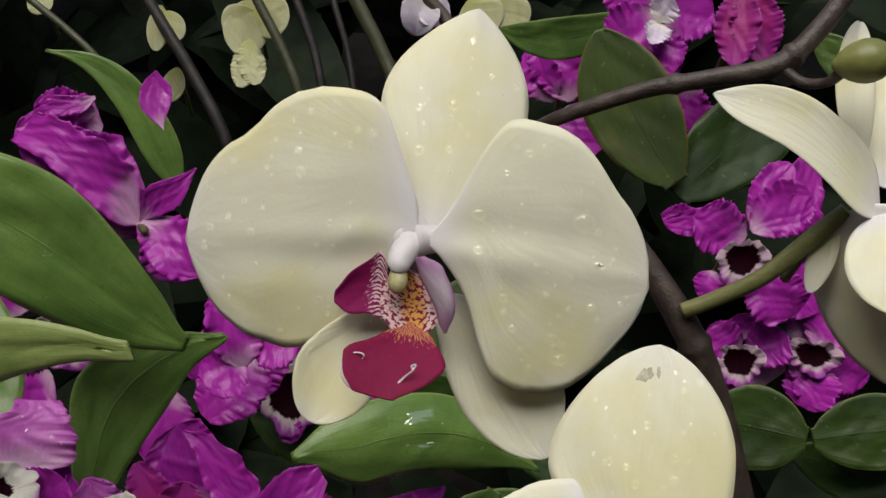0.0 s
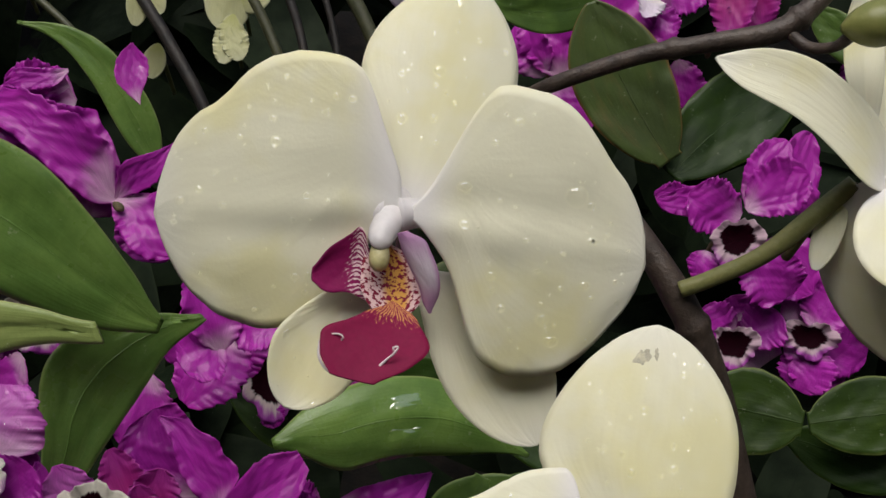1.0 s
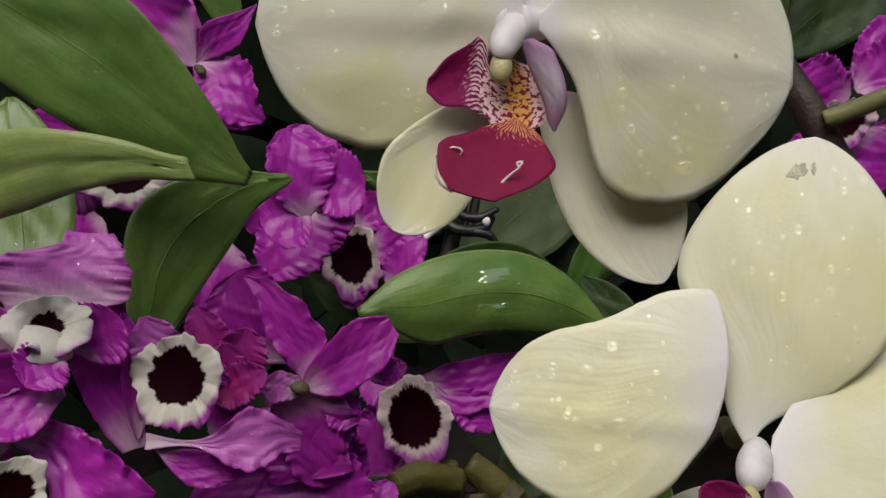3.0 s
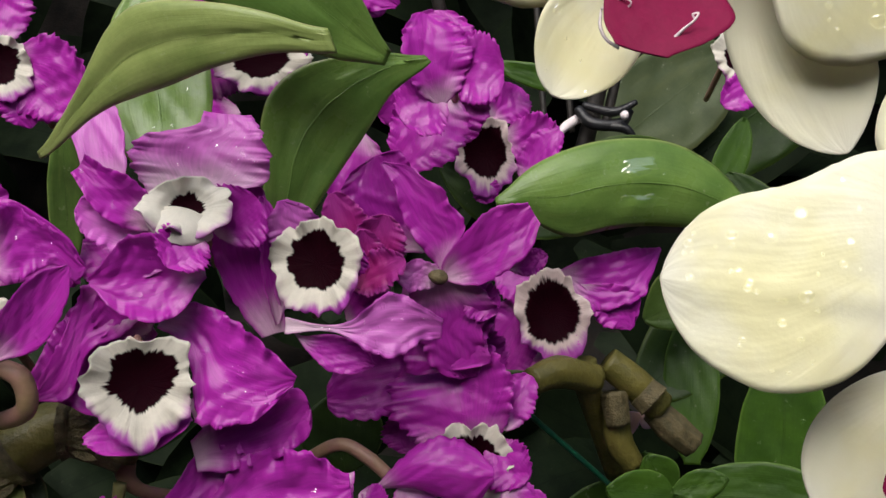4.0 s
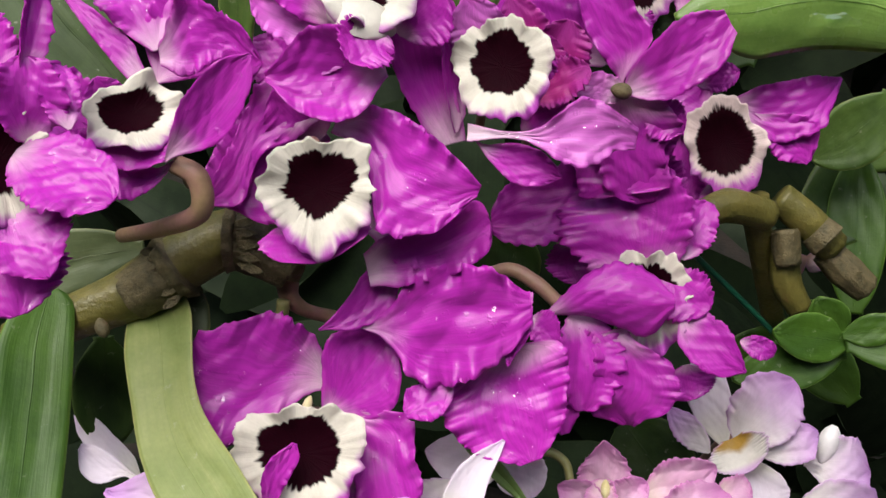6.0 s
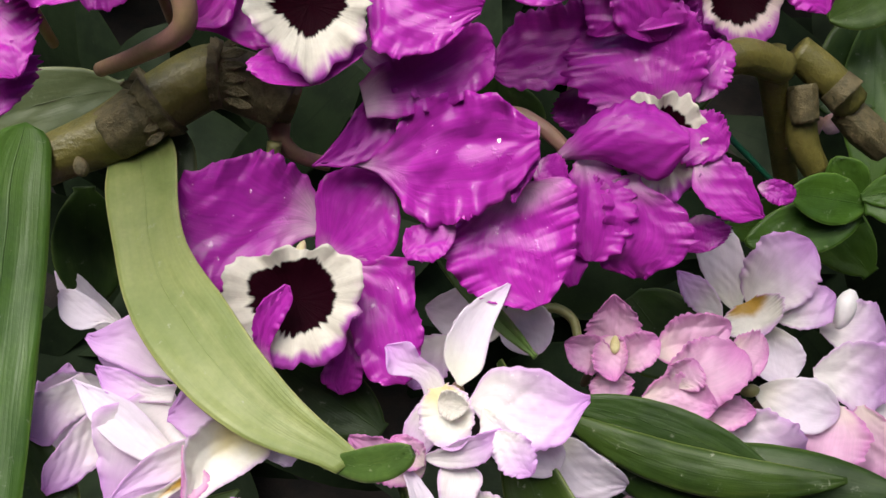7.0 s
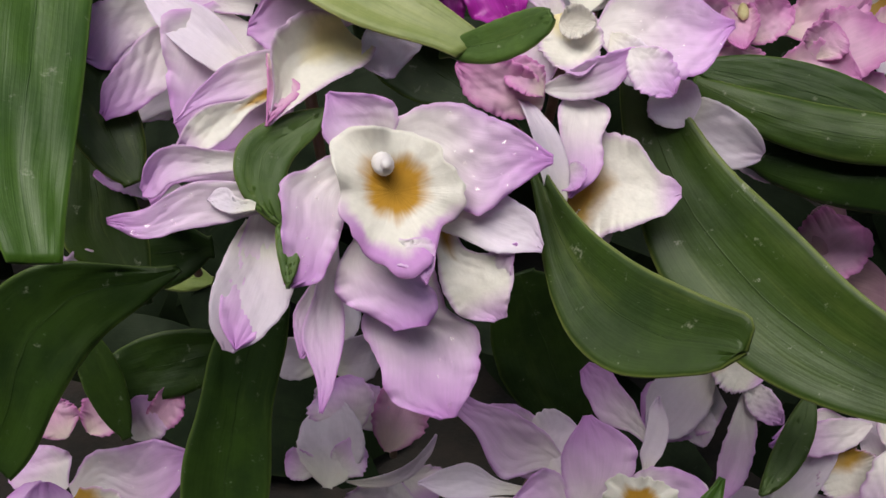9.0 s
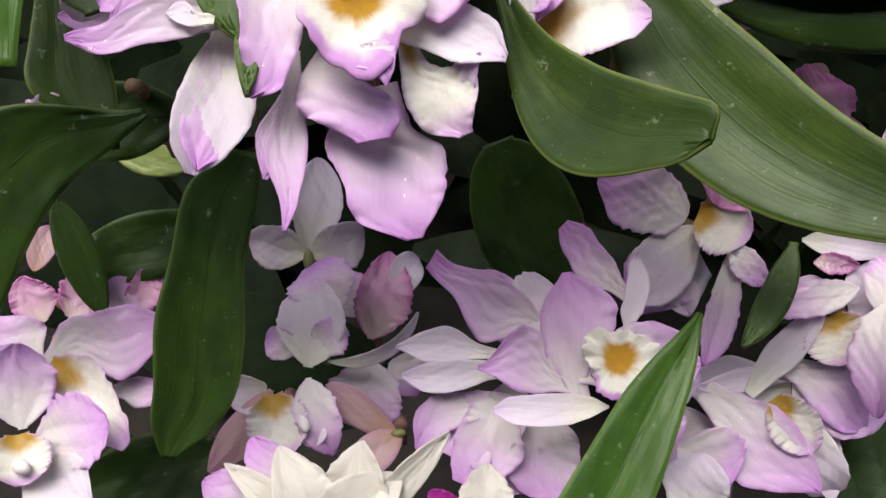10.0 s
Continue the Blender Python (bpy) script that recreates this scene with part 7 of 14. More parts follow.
knob(flower, 'column', (-0.1027, 0.2801, 0.5143), (-0.1028, 0.2755, 0.5119), 0.00113, 'anther')

flower = thing('dendrobium_flower', (-0.1613, 0.3283, 0.6326), 'magenta dendrobium orchid flower, wet, with a maroon-eyed white-ringed lip', 'orchid flower', 'magenta dendrobium flowers')
tube(flower, 'pedicel', [(-0.1633, 0.3395, 0.6289), (-0.1649, 0.3489, 0.6258), (-0.1688, 0.3704, 0.6066)], (0.0018, 0.0013, 0.0012), 'rose_stem')
lip(flower, (-0.159, 0.3241, 0.6317), (0.4634, -0.8013, 0.3785), (-0.1061, 0.2975, 0.9488), 0.0089, 0.0092, 'lip', ruffle=0.12)
blade(flower, 'petal', (-0.1583, 0.3289, 0.6328), (-0.1346, 0.3261, 0.6245), 0.0224, (0.0009, -0.9462, 0.3235), 'purple', ruffle=0.085, waves=7, jag=0.06, full=0.6, cup=0.2, point=0.497, crumple=0.028, bend=0.0, curl=0.075, twist=-24, side=-0.027, peak=0.484, fold=0.003, lean=0.087)
blade(flower, 'petal', (-0.1638, 0.3299, 0.6323), (-0.171, 0.3245, 0.6264), 0.0136, (0.4247, -0.8633, 0.2727), 'purple', ruffle=0.085, waves=7, jag=0.06, full=0.6, cup=0.2, point=0.495, crumple=0.028, bend=0.061, curl=0.038, twist=-28, side=-0.022, peak=0.613, fold=-0.028, lean=-0.006)
blade(flower, 'sepal', (-0.1548, 0.3277, 0.6272), (-0.1496, 0.3228, 0.6163), 0.0135, (0.4298, -0.731, 0.53), 'purple', ruffle=0.085, waves=7, jag=0.06, full=0.6, cup=0.2, point=0.998, crumple=0.028, bend=0.047, curl=-0.139, twist=-15, side=0.046, peak=0.475, fold=-0.039, lean=0.063)
blade(flower, 'petal', (-0.1637, 0.333, 0.635), (-0.1669, 0.3408, 0.6537), 0.0229, (0.5203, -0.7531, 0.4027), 'purple', ruffle=0.085, waves=7, jag=0.06, full=0.6, cup=0.2, point=0.661, crumple=0.028, bend=-0.017, curl=-0.137, twist=15, side=-0.032, peak=0.482, fold=0.045, lean=-0.162)

flower = thing('dendrobium_flower', (-0.0953, 0.3474, 0.6354), 'magenta dendrobium orchid flower, wet, with a maroon-eyed white-ringed lip', 'orchid flower', 'magenta dendrobium flowers')
tube(flower, 'pedicel', [(-0.0973, 0.3586, 0.6317), (-0.0989, 0.368, 0.6286), (-0.1028, 0.3895, 0.6094)], (0.0018, 0.0013, 0.0012), 'rose_stem')
lip(flower, (-0.0941, 0.3444, 0.6355), (0.2561, -0.8931, 0.3699), (-0.1061, 0.2975, 0.9488), 0.0121, 0.0091, 'lip', ruffle=0.12)
blade(flower, 'petal', (-0.1004, 0.3485, 0.635), (-0.112, 0.3447, 0.63), 0.0170, (0.1731, -0.9385, 0.2989), 'purple', ruffle=0.085, waves=7, jag=0.06, full=0.6, cup=0.2, point=0.542, crumple=0.028, bend=0.046, curl=-0.062, twist=-22, side=-0.011, peak=0.618, fold=-0.044, lean=-0.128)
blade(flower, 'petal', (-0.0943, 0.3497, 0.6353), (-0.0839, 0.3472, 0.6287), 0.0154, (0.0769, -0.8868, 0.4557), 'purple', ruffle=0.085, waves=7, jag=0.06, full=0.6, cup=0.2, point=0.699, crumple=0.028, bend=0.016, curl=0.06, twist=-24, side=-0.031, peak=0.61, fold=0.058, lean=-0.091)

flower = thing('dendrobium_flower', (0.0503, 0.5044, 0.631), 'magenta dendrobium orchid flower, wet, with a maroon-eyed white-ringed lip', 'orchid flower', 'magenta dendrobium flowers')
tube(flower, 'pedicel', [(0.0483, 0.5156, 0.6272), (0.0466, 0.525, 0.6241), (0.0428, 0.5465, 0.6049)], (0.0018, 0.0013, 0.0012), 'rose_stem')
lip(flower, (0.0499, 0.4995, 0.6293), (-0.1554, -0.9534, 0.2588), (-0.1061, 0.2975, 0.9488), 0.0103, 0.0112, 'lip', ruffle=0.12)
blade(flower, 'petal', (0.0547, 0.5046, 0.6291), (0.0735, 0.5, 0.6181), 0.0238, (-0.1784, -0.9782, 0.1067), 'purple', ruffle=0.085, waves=7, jag=0.06, full=0.6, cup=0.2, point=0.485, crumple=0.028, bend=0.017, curl=0.069, twist=-1, side=0.02, peak=0.503, fold=-0.019, lean=0.089)
blade(flower, 'petal', (0.0594, 0.5013, 0.6234), (0.0443, 0.4903, 0.6112), 0.0151, (0.2478, -0.8509, 0.4631), 'purple', ruffle=0.085, waves=7, jag=0.06, full=0.6, cup=0.2, point=0.598, crumple=0.028, bend=0.085, curl=-0.019, twist=-2, side=0.004, peak=0.525, fold=0.04, lean=-0.108)
blade(flower, 'sepal', (0.0643, 0.5064, 0.6231), (0.0677, 0.5002, 0.609), 0.0131, (-0.271, -0.9028, 0.3339), 'purple', ruffle=0.085, waves=7, jag=0.06, full=0.6, cup=0.2, point=0.801, crumple=0.028, bend=0.109, curl=0.045, twist=-18, side=0.046, peak=0.593, fold=-0.028, lean=-0.161)

flower = thing('dendrobium_flower', (-0.0912, 0.4057, 0.6627), 'magenta dendrobium orchid flower with ruffled petals, on its cane', 'orchid flower', 'magenta dendrobium flowers')
tube(flower, 'pedicel', [(-0.0912, 0.4176, 0.6612), (-0.0911, 0.4275, 0.6599), (-0.091, 0.4503, 0.6451)], (0.0018, 0.0013, 0.0012), 'rose_stem')
blade(flower, 'petal', (-0.0908, 0.4057, 0.6638), (-0.1327, 0.4036, 0.6938), 0.0197, (0.1759, -0.9683, 0.1776), 'purple', ruffle=0.064, waves=7, jag=0.06, full=0.42, cup=0.2, point=0.671, crumple=0.028, bend=0.117, curl=-0.056, twist=21, side=-0.039, peak=0.452, fold=0.035, lean=0.177, edges=((-0.00, 0.56, 0.50, 0.44, 0.38, 0.32, 0.26, 0.20, 0.23, 0.30, 0.41, 0.58), (0.00, 0.56, 1.47, 1.46, 1.51, 1.67, 1.74, 1.30, 1.28, 1.43, 1.04, 0.62)))
blade(flower, 'petal', (-0.1108, 0.4147, 0.7051), (-0.1314, 0.4104, 0.7019), 0.0079, (0.1739, -0.9647, 0.1978), 'purple', ruffle=0.085, waves=7, jag=0.06, full=0.6, cup=0.2, point=0.577, crumple=0.028, bend=0.07, curl=-0.029, twist=15, side=-0.041, peak=0.542, fold=-0.042, lean=0.036, edges=((-0.23, 0.63, 1.00, 1.02, 1.02, 1.03, 0.77, 0.50), (0.48, 0.59, 0.71, 0.84, 0.93, 0.97, 0.81, -0.26)))
blade(flower, 'sepal', (-0.1114, 0.4166, 0.7008), (-0.1322, 0.4129, 0.7024), 0.0140, (0.1722, -0.9835, -0.0556), 'purple', ruffle=0.085, waves=7, jag=0.06, full=0.6, cup=0.2, point=0.966, crumple=0.028, bend=0.041, curl=-0.064, twist=-10, side=-0.014, peak=0.552, fold=0.052, lean=0.121)
blade(flower, 'sepal', (-0.0901, 0.4284, 0.6958), (-0.0952, 0.4347, 0.7168), 0.0123, (0.1915, -0.9257, 0.3261), 'purple', ruffle=0.008, waves=7, jag=0.06, full=0.6, cup=0.2, point=0.911, crumple=0.028, bend=0.006, curl=0.075, twist=-13, side=-0.038, peak=0.535, fold=-0.019, lean=-0.078, edges=((-0.00, 0.41, 0.80, 1.05, 1.13, 0.90, 0.67, -0.00), (0.00, 0.18, 0.48, 0.78, 0.87, 0.87, 0.53, 0.00)))
blade(flower, 'petal', (-0.0923, 0.4060, 0.6633), (-0.0721, 0.4032, 0.6838), 0.0122, (0.0210, -0.9877, -0.1547), 'purple', ruffle=0.012, waves=7, jag=0.06, full=0.6, cup=0.2, point=0.697, crumple=0.028, bend=0.115, curl=-0.046, twist=-1, side=0.003, peak=0.599, fold=0.003, lean=-0.021, edges=((-0.02, 0.39, 0.83, 1.28, 1.08, 0.65, 0.35, 0.07), (0.07, 0.17, 0.42, 0.72, 0.78, 0.66, 0.29, -0.05)))
blade(flower, 'petal', (-0.0918, 0.4040, 0.6635), (-0.0699, 0.3942, 0.6462), 0.0188, (-0.0515, -0.8955, 0.4420), 'purple', ruffle=0.085, waves=7, jag=0.06, full=0.6, cup=0.2, point=0.493, crumple=0.028, bend=0.059, curl=-0.134, twist=-4, side=0.035, peak=0.582, fold=0.043, lean=-0.042, edges=((0.14, 1.01, 1.34, 1.43, 1.38, 1.10, 0.79, 0.50), (0.07, 0.23, 0.40, 0.53, 0.62, 0.58, 0.43, -0.37)))
blade(flower, 'petal', (-0.1021, 0.4091, 0.6576), (-0.096, 0.4074, 0.6762), 0.0239, (0.4154, -0.8834, -0.2168), 'purple', ruffle=0.085, waves=7, jag=0.06, full=0.6, cup=0.2, point=0.671, crumple=0.028, bend=0.019, curl=-0.101, twist=3, side=0.038, peak=0.523, fold=0.025, lean=-0.05)
knob(flower, 'column', (-0.0908, 0.3997, 0.6637), (-0.0866, 0.3974, 0.6615), 0.00156, 'sheath')
blade(flower, 'petal', (-0.0909, 0.4103, 0.6643), (-0.1330, 0.4069, 0.6905), 0.0274, (0.2018, -0.9584, 0.2018), 'purple', ruffle=0.09, waves=6, jag=0.03, cup=0.2, crumple=0.03, cap=0.05, edges=((-0.00, 0.43, 0.47, 0.50, 0.52, 0.53, 0.53, 0.53, 0.29), (0.00, 0.66, 0.99, 1.25, 1.48, 1.12, 1.03, 0.78, 0.33)))
blade(flower, 'petal', (-0.1104, 0.4182, 0.6918), (-0.1377, 0.4137, 0.6977), 0.0205, (0.2018, -0.9584, 0.2018), 'purple', ruffle=0.09, waves=6, jag=0.03, cup=0.2, crumple=0.03, cap=0.05, edges=((-0.25, 0.06, 0.42, 0.63, 0.79, 0.94, 1.06, 1.11, 0.81), (0.40, 1.01, 1.40, 1.32, 1.21, 1.05, 0.89, 0.22, -0.08)))
blade(flower, 'petal', (-0.0855, 0.4115, 0.6646), (-0.0774, 0.4085, 0.6424), 0.0190, (0.2018, -0.9584, 0.2018), 'purple', ruffle=0.09, waves=6, jag=0.03, cup=0.2, crumple=0.03, cap=0.05, edges=((0.11, 0.76, 0.78, 0.80, 0.82, 0.83, 0.76, 0.59, 0.44), (0.17, 0.55, 0.97, 1.15, 1.18, 1.09, 0.92, 0.75, -0.12)))

flower = thing('dendrobium_flower', (-0.1303, 0.3902, 0.6348), 'magenta dendrobium orchid flower with ruffled petals, on its cane', 'orchid flower', 'magenta dendrobium flowers')
tube(flower, 'pedicel', [(-0.1302, 0.4021, 0.6333), (-0.1302, 0.4121, 0.6321), (-0.1301, 0.4349, 0.6172)], (0.0018, 0.0013, 0.0012), 'rose_stem')
blade(flower, 'petal', (-0.1281, 0.3898, 0.6312), (-0.1314, 0.3879, 0.6487), 0.0267, (0.4049, -0.9142, -0.0178), 'purple', ruffle=0.085, waves=7, jag=0.06, full=0.6, cup=0.2, point=0.673, crumple=0.028, bend=0.008, curl=-0.034, twist=-6, side=-0.013, peak=0.561, fold=0.01, lean=-0.127)
blade(flower, 'petal', (-0.112, 0.3776, 0.6155), (-0.1267, 0.3728, 0.6082), 0.0223, (0.2218, -0.9559, 0.1925), 'purple', ruffle=0.085, waves=7, jag=0.06, full=0.6, cup=0.2, point=0.551, crumple=0.028, bend=-0.005, curl=-0.065, twist=6, side=-0.036, peak=0.464, fold=-0.026, lean=-0.169)

flower = thing('dendrobium_flower', (0.0984, 0.4949, 0.754), 'magenta dendrobium orchid flower, wet, with a maroon-eyed white-ringed lip', 'orchid flower', 'magenta dendrobium flowers')
tube(flower, 'pedicel', [(0.0984, 0.5068, 0.7525), (0.0985, 0.5168, 0.7513), (0.0986, 0.5396, 0.7364)], (0.0018, 0.0013, 0.0012), 'rose_stem')
blade(flower, 'petal', (0.0984, 0.4949, 0.754), (0.0808, 0.489, 0.7385), 0.0285, (0.1478, -0.9683, 0.2015), 'purple', ruffle=0.085, waves=7, jag=0.06, full=0.6, cup=0.2, point=0.664, crumple=0.028, bend=0.046, curl=0.062, twist=2, side=0.024, peak=0.591, fold=0.05, lean=-0.021)
blade(flower, 'petal', (0.1008, 0.4949, 0.7542), (0.1227, 0.4933, 0.7577), 0.0262, (-0.0633, -0.9951, -0.0754), 'purple', ruffle=0.085, waves=7, jag=0.06, full=0.6, cup=0.2, point=0.676, crumple=0.028, bend=0.069, curl=-0.122, twist=21, side=-0.012, peak=0.531, fold=-0.026, lean=-0.112)
blade(flower, 'petal', (0.0986, 0.4973, 0.7566), (0.0853, 0.4973, 0.7722), 0.0287, (-0.152, -0.9799, -0.1294), 'purple', ruffle=0.085, waves=7, jag=0.06, full=0.6, cup=0.2, point=0.482, crumple=0.028, bend=0.092, curl=-0.012, twist=-23, side=-0.047, peak=0.51, fold=0.04, lean=-0.114)
blade(flower, 'sepal', (0.0999, 0.4943, 0.7494), (0.1062, 0.4879, 0.7307), 0.0190, (-0.1947, -0.9461, 0.259), 'purple', ruffle=0.085, waves=7, jag=0.06, full=0.6, cup=0.2, point=0.995, crumple=0.028, bend=0.022, curl=-0.032, twist=-4, side=0.013, peak=0.562, fold=-0.048, lean=0.069)
blade(flower, 'lip', (0.099, 0.4906, 0.7514), (0.0949, 0.4833, 0.7414), 0.0117, (0.2285, -0.8285, 0.5113), 'white', ruffle=0.15, waves=4, jag=0.03, full=0.7, cup=0.25, point=0.792, crumple=0.018, bend=0.11, curl=0.076, twist=-13.474, side=-0.043, peak=0.422, fold=-0.019)
blade(flower, 'lip', (0.0988, 0.4895, 0.7513), (0.103, 0.4858, 0.7616), 0.0129, (-0.2817, -0.9326, -0.2256), 'white', ruffle=0.15, waves=4, jag=0.03, full=0.7, cup=0.25, point=0.857, crumple=0.018, bend=0.04, curl=0.093, twist=5.912, side=-0.011, peak=0.439, fold=-0.114)

flower = thing('dendrobium_flower', (0.1304, 0.4738, 0.7475), 'crumpled crimson dendrobium bud between open flowers', 'orchid flower', '')
tube(flower, 'pedicel', [(0.1304, 0.4857, 0.746), (0.1305, 0.4956, 0.7448), (0.1306, 0.5185, 0.7299)], (0.0018, 0.0013, 0.0012), 'rose_stem')
blade(flower, 'petal', (0.1281, 0.4761, 0.7655), (0.1267, 0.4681, 0.734), 0.0181, (-0.2476, -0.9365, 0.2483), 'crimson', ruffle=0.09, waves=9, jag=0.05, full=0.55, cup=0.4)
blade(flower, 'petal', (0.1326, 0.4761, 0.7658), (0.1384, 0.4704, 0.7366), 0.0205, (-0.3126, -0.942, 0.1223), 'crimson', ruffle=0.09, waves=9, jag=0.05, full=0.55, cup=0.4)

flower = thing('dendrobium_flower', (0.0644, 0.5111, 0.7215), 'magenta dendrobium orchid flower with ruffled petals, on its cane', 'orchid flower', 'magenta dendrobium flowers')
tube(flower, 'pedicel', [(0.0645, 0.523, 0.72), (0.0645, 0.533, 0.7188), (0.0646, 0.5558, 0.7039)], (0.0018, 0.0013, 0.0012), 'rose_stem')
blade(flower, 'petal', (0.0672, 0.5105, 0.7167), (0.0529, 0.5142, 0.7455), 0.0273, (-0.1463, -0.9878, 0.0542), 'purple', ruffle=0.085, waves=7, jag=0.06, full=0.6, cup=0.2, point=0.543, crumple=0.028, bend=-0.026, curl=-0.097, twist=-2, side=0.036, peak=0.542, fold=0.058, lean=0.058)
blade(flower, 'petal', (0.0658, 0.5183, 0.7466), (0.0739, 0.5121, 0.7295), 0.0275, (-0.2557, -0.941, 0.2216), 'purple', ruffle=0.085, waves=7, jag=0.06, full=0.6, cup=0.2, point=0.597, crumple=0.028, bend=0.045, curl=-0.103, twist=-11, side=0.04, peak=0.473, fold=0.014, lean=-0.052)
blade(flower, 'petal', (0.0649, 0.5102, 0.7141), (0.0804, 0.5038, 0.6955), 0.0248, (-0.2331, -0.9625, 0.1385), 'purple', ruffle=0.085, waves=7, jag=0.06, full=0.6, cup=0.2, point=0.493, crumple=0.028, bend=0.083, curl=0.059, twist=20, side=0.024, peak=0.485, fold=-0.008, lean=-0.068)
blade(flower, 'petal', (0.0599, 0.5125, 0.7163), (0.0462, 0.5173, 0.7379), 0.0200, (-0.2965, -0.9547, 0.0238), 'purple', ruffle=0.085, waves=7, jag=0.06, full=0.6, cup=0.2, point=0.681, crumple=0.028, bend=0.099, curl=-0.1, twist=18, side=0.044, peak=0.47, fold=-0.012, lean=-0.104)

flower = thing('dendrobium_flower', (0.1316, 0.4481, 0.6634), 'magenta dendrobium orchid flower, wet, with a maroon-eyed white-ringed lip', 'orchid flower', 'magenta dendrobium flowers')
tube(flower, 'pedicel', [(0.1316, 0.46, 0.6619), (0.1317, 0.4699, 0.6606), (0.1318, 0.4927, 0.6457)], (0.0018, 0.0013, 0.0012), 'rose_stem')
lip(flower, (0.13, 0.4425, 0.6591), (-0.2687, -0.9564, 0.1145), (-0.0622, 0.1251, 0.9902), 0.0091, 0.0096, 'lip_dull', ruffle=0.1)
blade(flower, 'petal', (0.1327, 0.4496, 0.6677), (0.112, 0.4445, 0.6747), 0.0219, (0.2159, -0.9739, -0.0708), 'purple', ruffle=0.085, waves=7, jag=0.06, full=0.6, cup=0.2, point=0.663, crumple=0.028, bend=-0.01, curl=-0.141, twist=0, side=-0.012, peak=0.595, fold=-0.053, lean=-0.036)
blade(flower, 'petal', (0.1353, 0.4519, 0.6698), (0.1581, 0.4516, 0.6846), 0.0221, (-0.1311, -0.9739, 0.1854), 'purple', ruffle=0.085, waves=7, jag=0.06, full=0.6, cup=0.2, point=0.555, crumple=0.028, bend=0.022, curl=-0.109, twist=-14, side=-0.024, peak=0.568, fold=-0.047, lean=-0.101)
blade(flower, 'sepal', (0.1151, 0.4524, 0.673), (0.0995, 0.4506, 0.6744), 0.0122, (0.1149, -0.993, 0.026), 'purple', ruffle=0.085, waves=7, jag=0.06, full=0.6, cup=0.2, point=0.938, crumple=0.028, bend=0.05, curl=-0.094, twist=11, side=-0.028, peak=0.564, fold=-0.039, lean=-0.038)
blade(flower, 'petal', (0.1357, 0.4542, 0.6719), (0.1504, 0.4593, 0.697), 0.0156, (-0.1478, -0.9488, 0.2792), 'purple', ruffle=0.085, waves=7, jag=0.06, full=0.6, cup=0.2, point=0.669, crumple=0.028, bend=0.056, curl=-0.006, twist=-3, side=-0.044, peak=0.584, fold=-0.001, lean=0.028)
blade(flower, 'petal', (0.1378, 0.4483, 0.657), (0.1515, 0.4439, 0.6385), 0.0242, (-0.147, -0.9813, 0.1243), 'purple', ruffle=0.085, waves=7, jag=0.06, full=0.6, cup=0.2, point=0.556, crumple=0.028, bend=0.104, curl=0.008, twist=-16, side=0.032, peak=0.618, fold=0.059, lean=-0.006)
blade(flower, 'petal', (0.1203, 0.4479, 0.6538), (0.1183, 0.4446, 0.643), 0.0132, (-0.0597, -0.9495, 0.3081), 'purple', ruffle=0.085, waves=7, jag=0.06, full=0.6, cup=0.2, point=0.596, crumple=0.028, bend=0.075, curl=-0.072, twist=13, side=0.008, peak=0.468, fold=0.042, lean=-0.008)
blade(flower, 'petal', (0.1324, 0.4532, 0.6668), (0.0995, 0.4477, 0.6740), 0.0149, (0.2018, -0.9584, 0.2018), 'purple', ruffle=0.09, waves=6, jag=0.03, cup=0.2, crumple=0.03, cap=0.05, edges=((-0.20, 0.56, 0.59, 0.62, 0.65, 0.69, 0.73, 0.77, 0.27), (0.60, 1.21, 1.41, 1.24, 1.08, 0.91, 0.67, 0.26, -0.10)))
blade(flower, 'petal', (0.1382, 0.4542, 0.6660), (0.1628, 0.4665, 0.6996), 0.0266, (0.2018, -0.9584, 0.2018), 'purple', ruffle=0.09, waves=6, jag=0.03, cup=0.2, crumple=0.03, cap=0.05, edges=((-0.00, -0.00, 0.50, 0.63, 0.72, 0.66, 0.60, 0.51, 0.29), (0.00, 0.00, 0.85, 1.12, 1.28, 1.06, 0.83, 0.48, 0.09)))
blade(flower, 'petal', (0.1388, 0.4540, 0.6595), (0.1657, 0.4553, 0.6388), 0.0270, (0.2018, -0.9584, 0.2018), 'purple', ruffle=0.09, waves=6, jag=0.03, cup=0.2, crumple=0.03, cap=0.05, edges=((-0.00, 0.02, 0.78, 1.08, 1.10, 1.12, 1.07, 0.61, -0.00), (0.00, 0.31, 0.49, 0.66, 0.83, 0.88, 0.79, 0.61, 0.00)))

flower = thing('dendrobium_flower', (0.136, 0.4524, 0.6176), 'magenta dendrobium orchid flower, wet, with a maroon-eyed white-ringed lip', 'orchid flower', 'magenta dendrobium flowers')
tube(flower, 'pedicel', [(0.1361, 0.4643, 0.6161), (0.1361, 0.4742, 0.6149), (0.1362, 0.497, 0.6)], (0.0018, 0.0013, 0.0012), 'rose_stem')
lip(flower, (0.1342, 0.4474, 0.6182), (-0.2706, -0.9411, 0.2028), (-0.0622, 0.1251, 0.9902), 0.0089, 0.0089, 'lip_dull', ruffle=0.14)
blade(flower, 'petal', (0.136, 0.4539, 0.6219), (0.1211, 0.4508, 0.6285), 0.0157, (0.2098, -0.9777, 0.0113), 'purple', ruffle=0.085, waves=7, jag=0.06, full=0.6, cup=0.2, point=0.525, crumple=0.028, bend=0.098, curl=-0.047, twist=0, side=0.008, peak=0.59, fold=-0.049, lean=0.094)
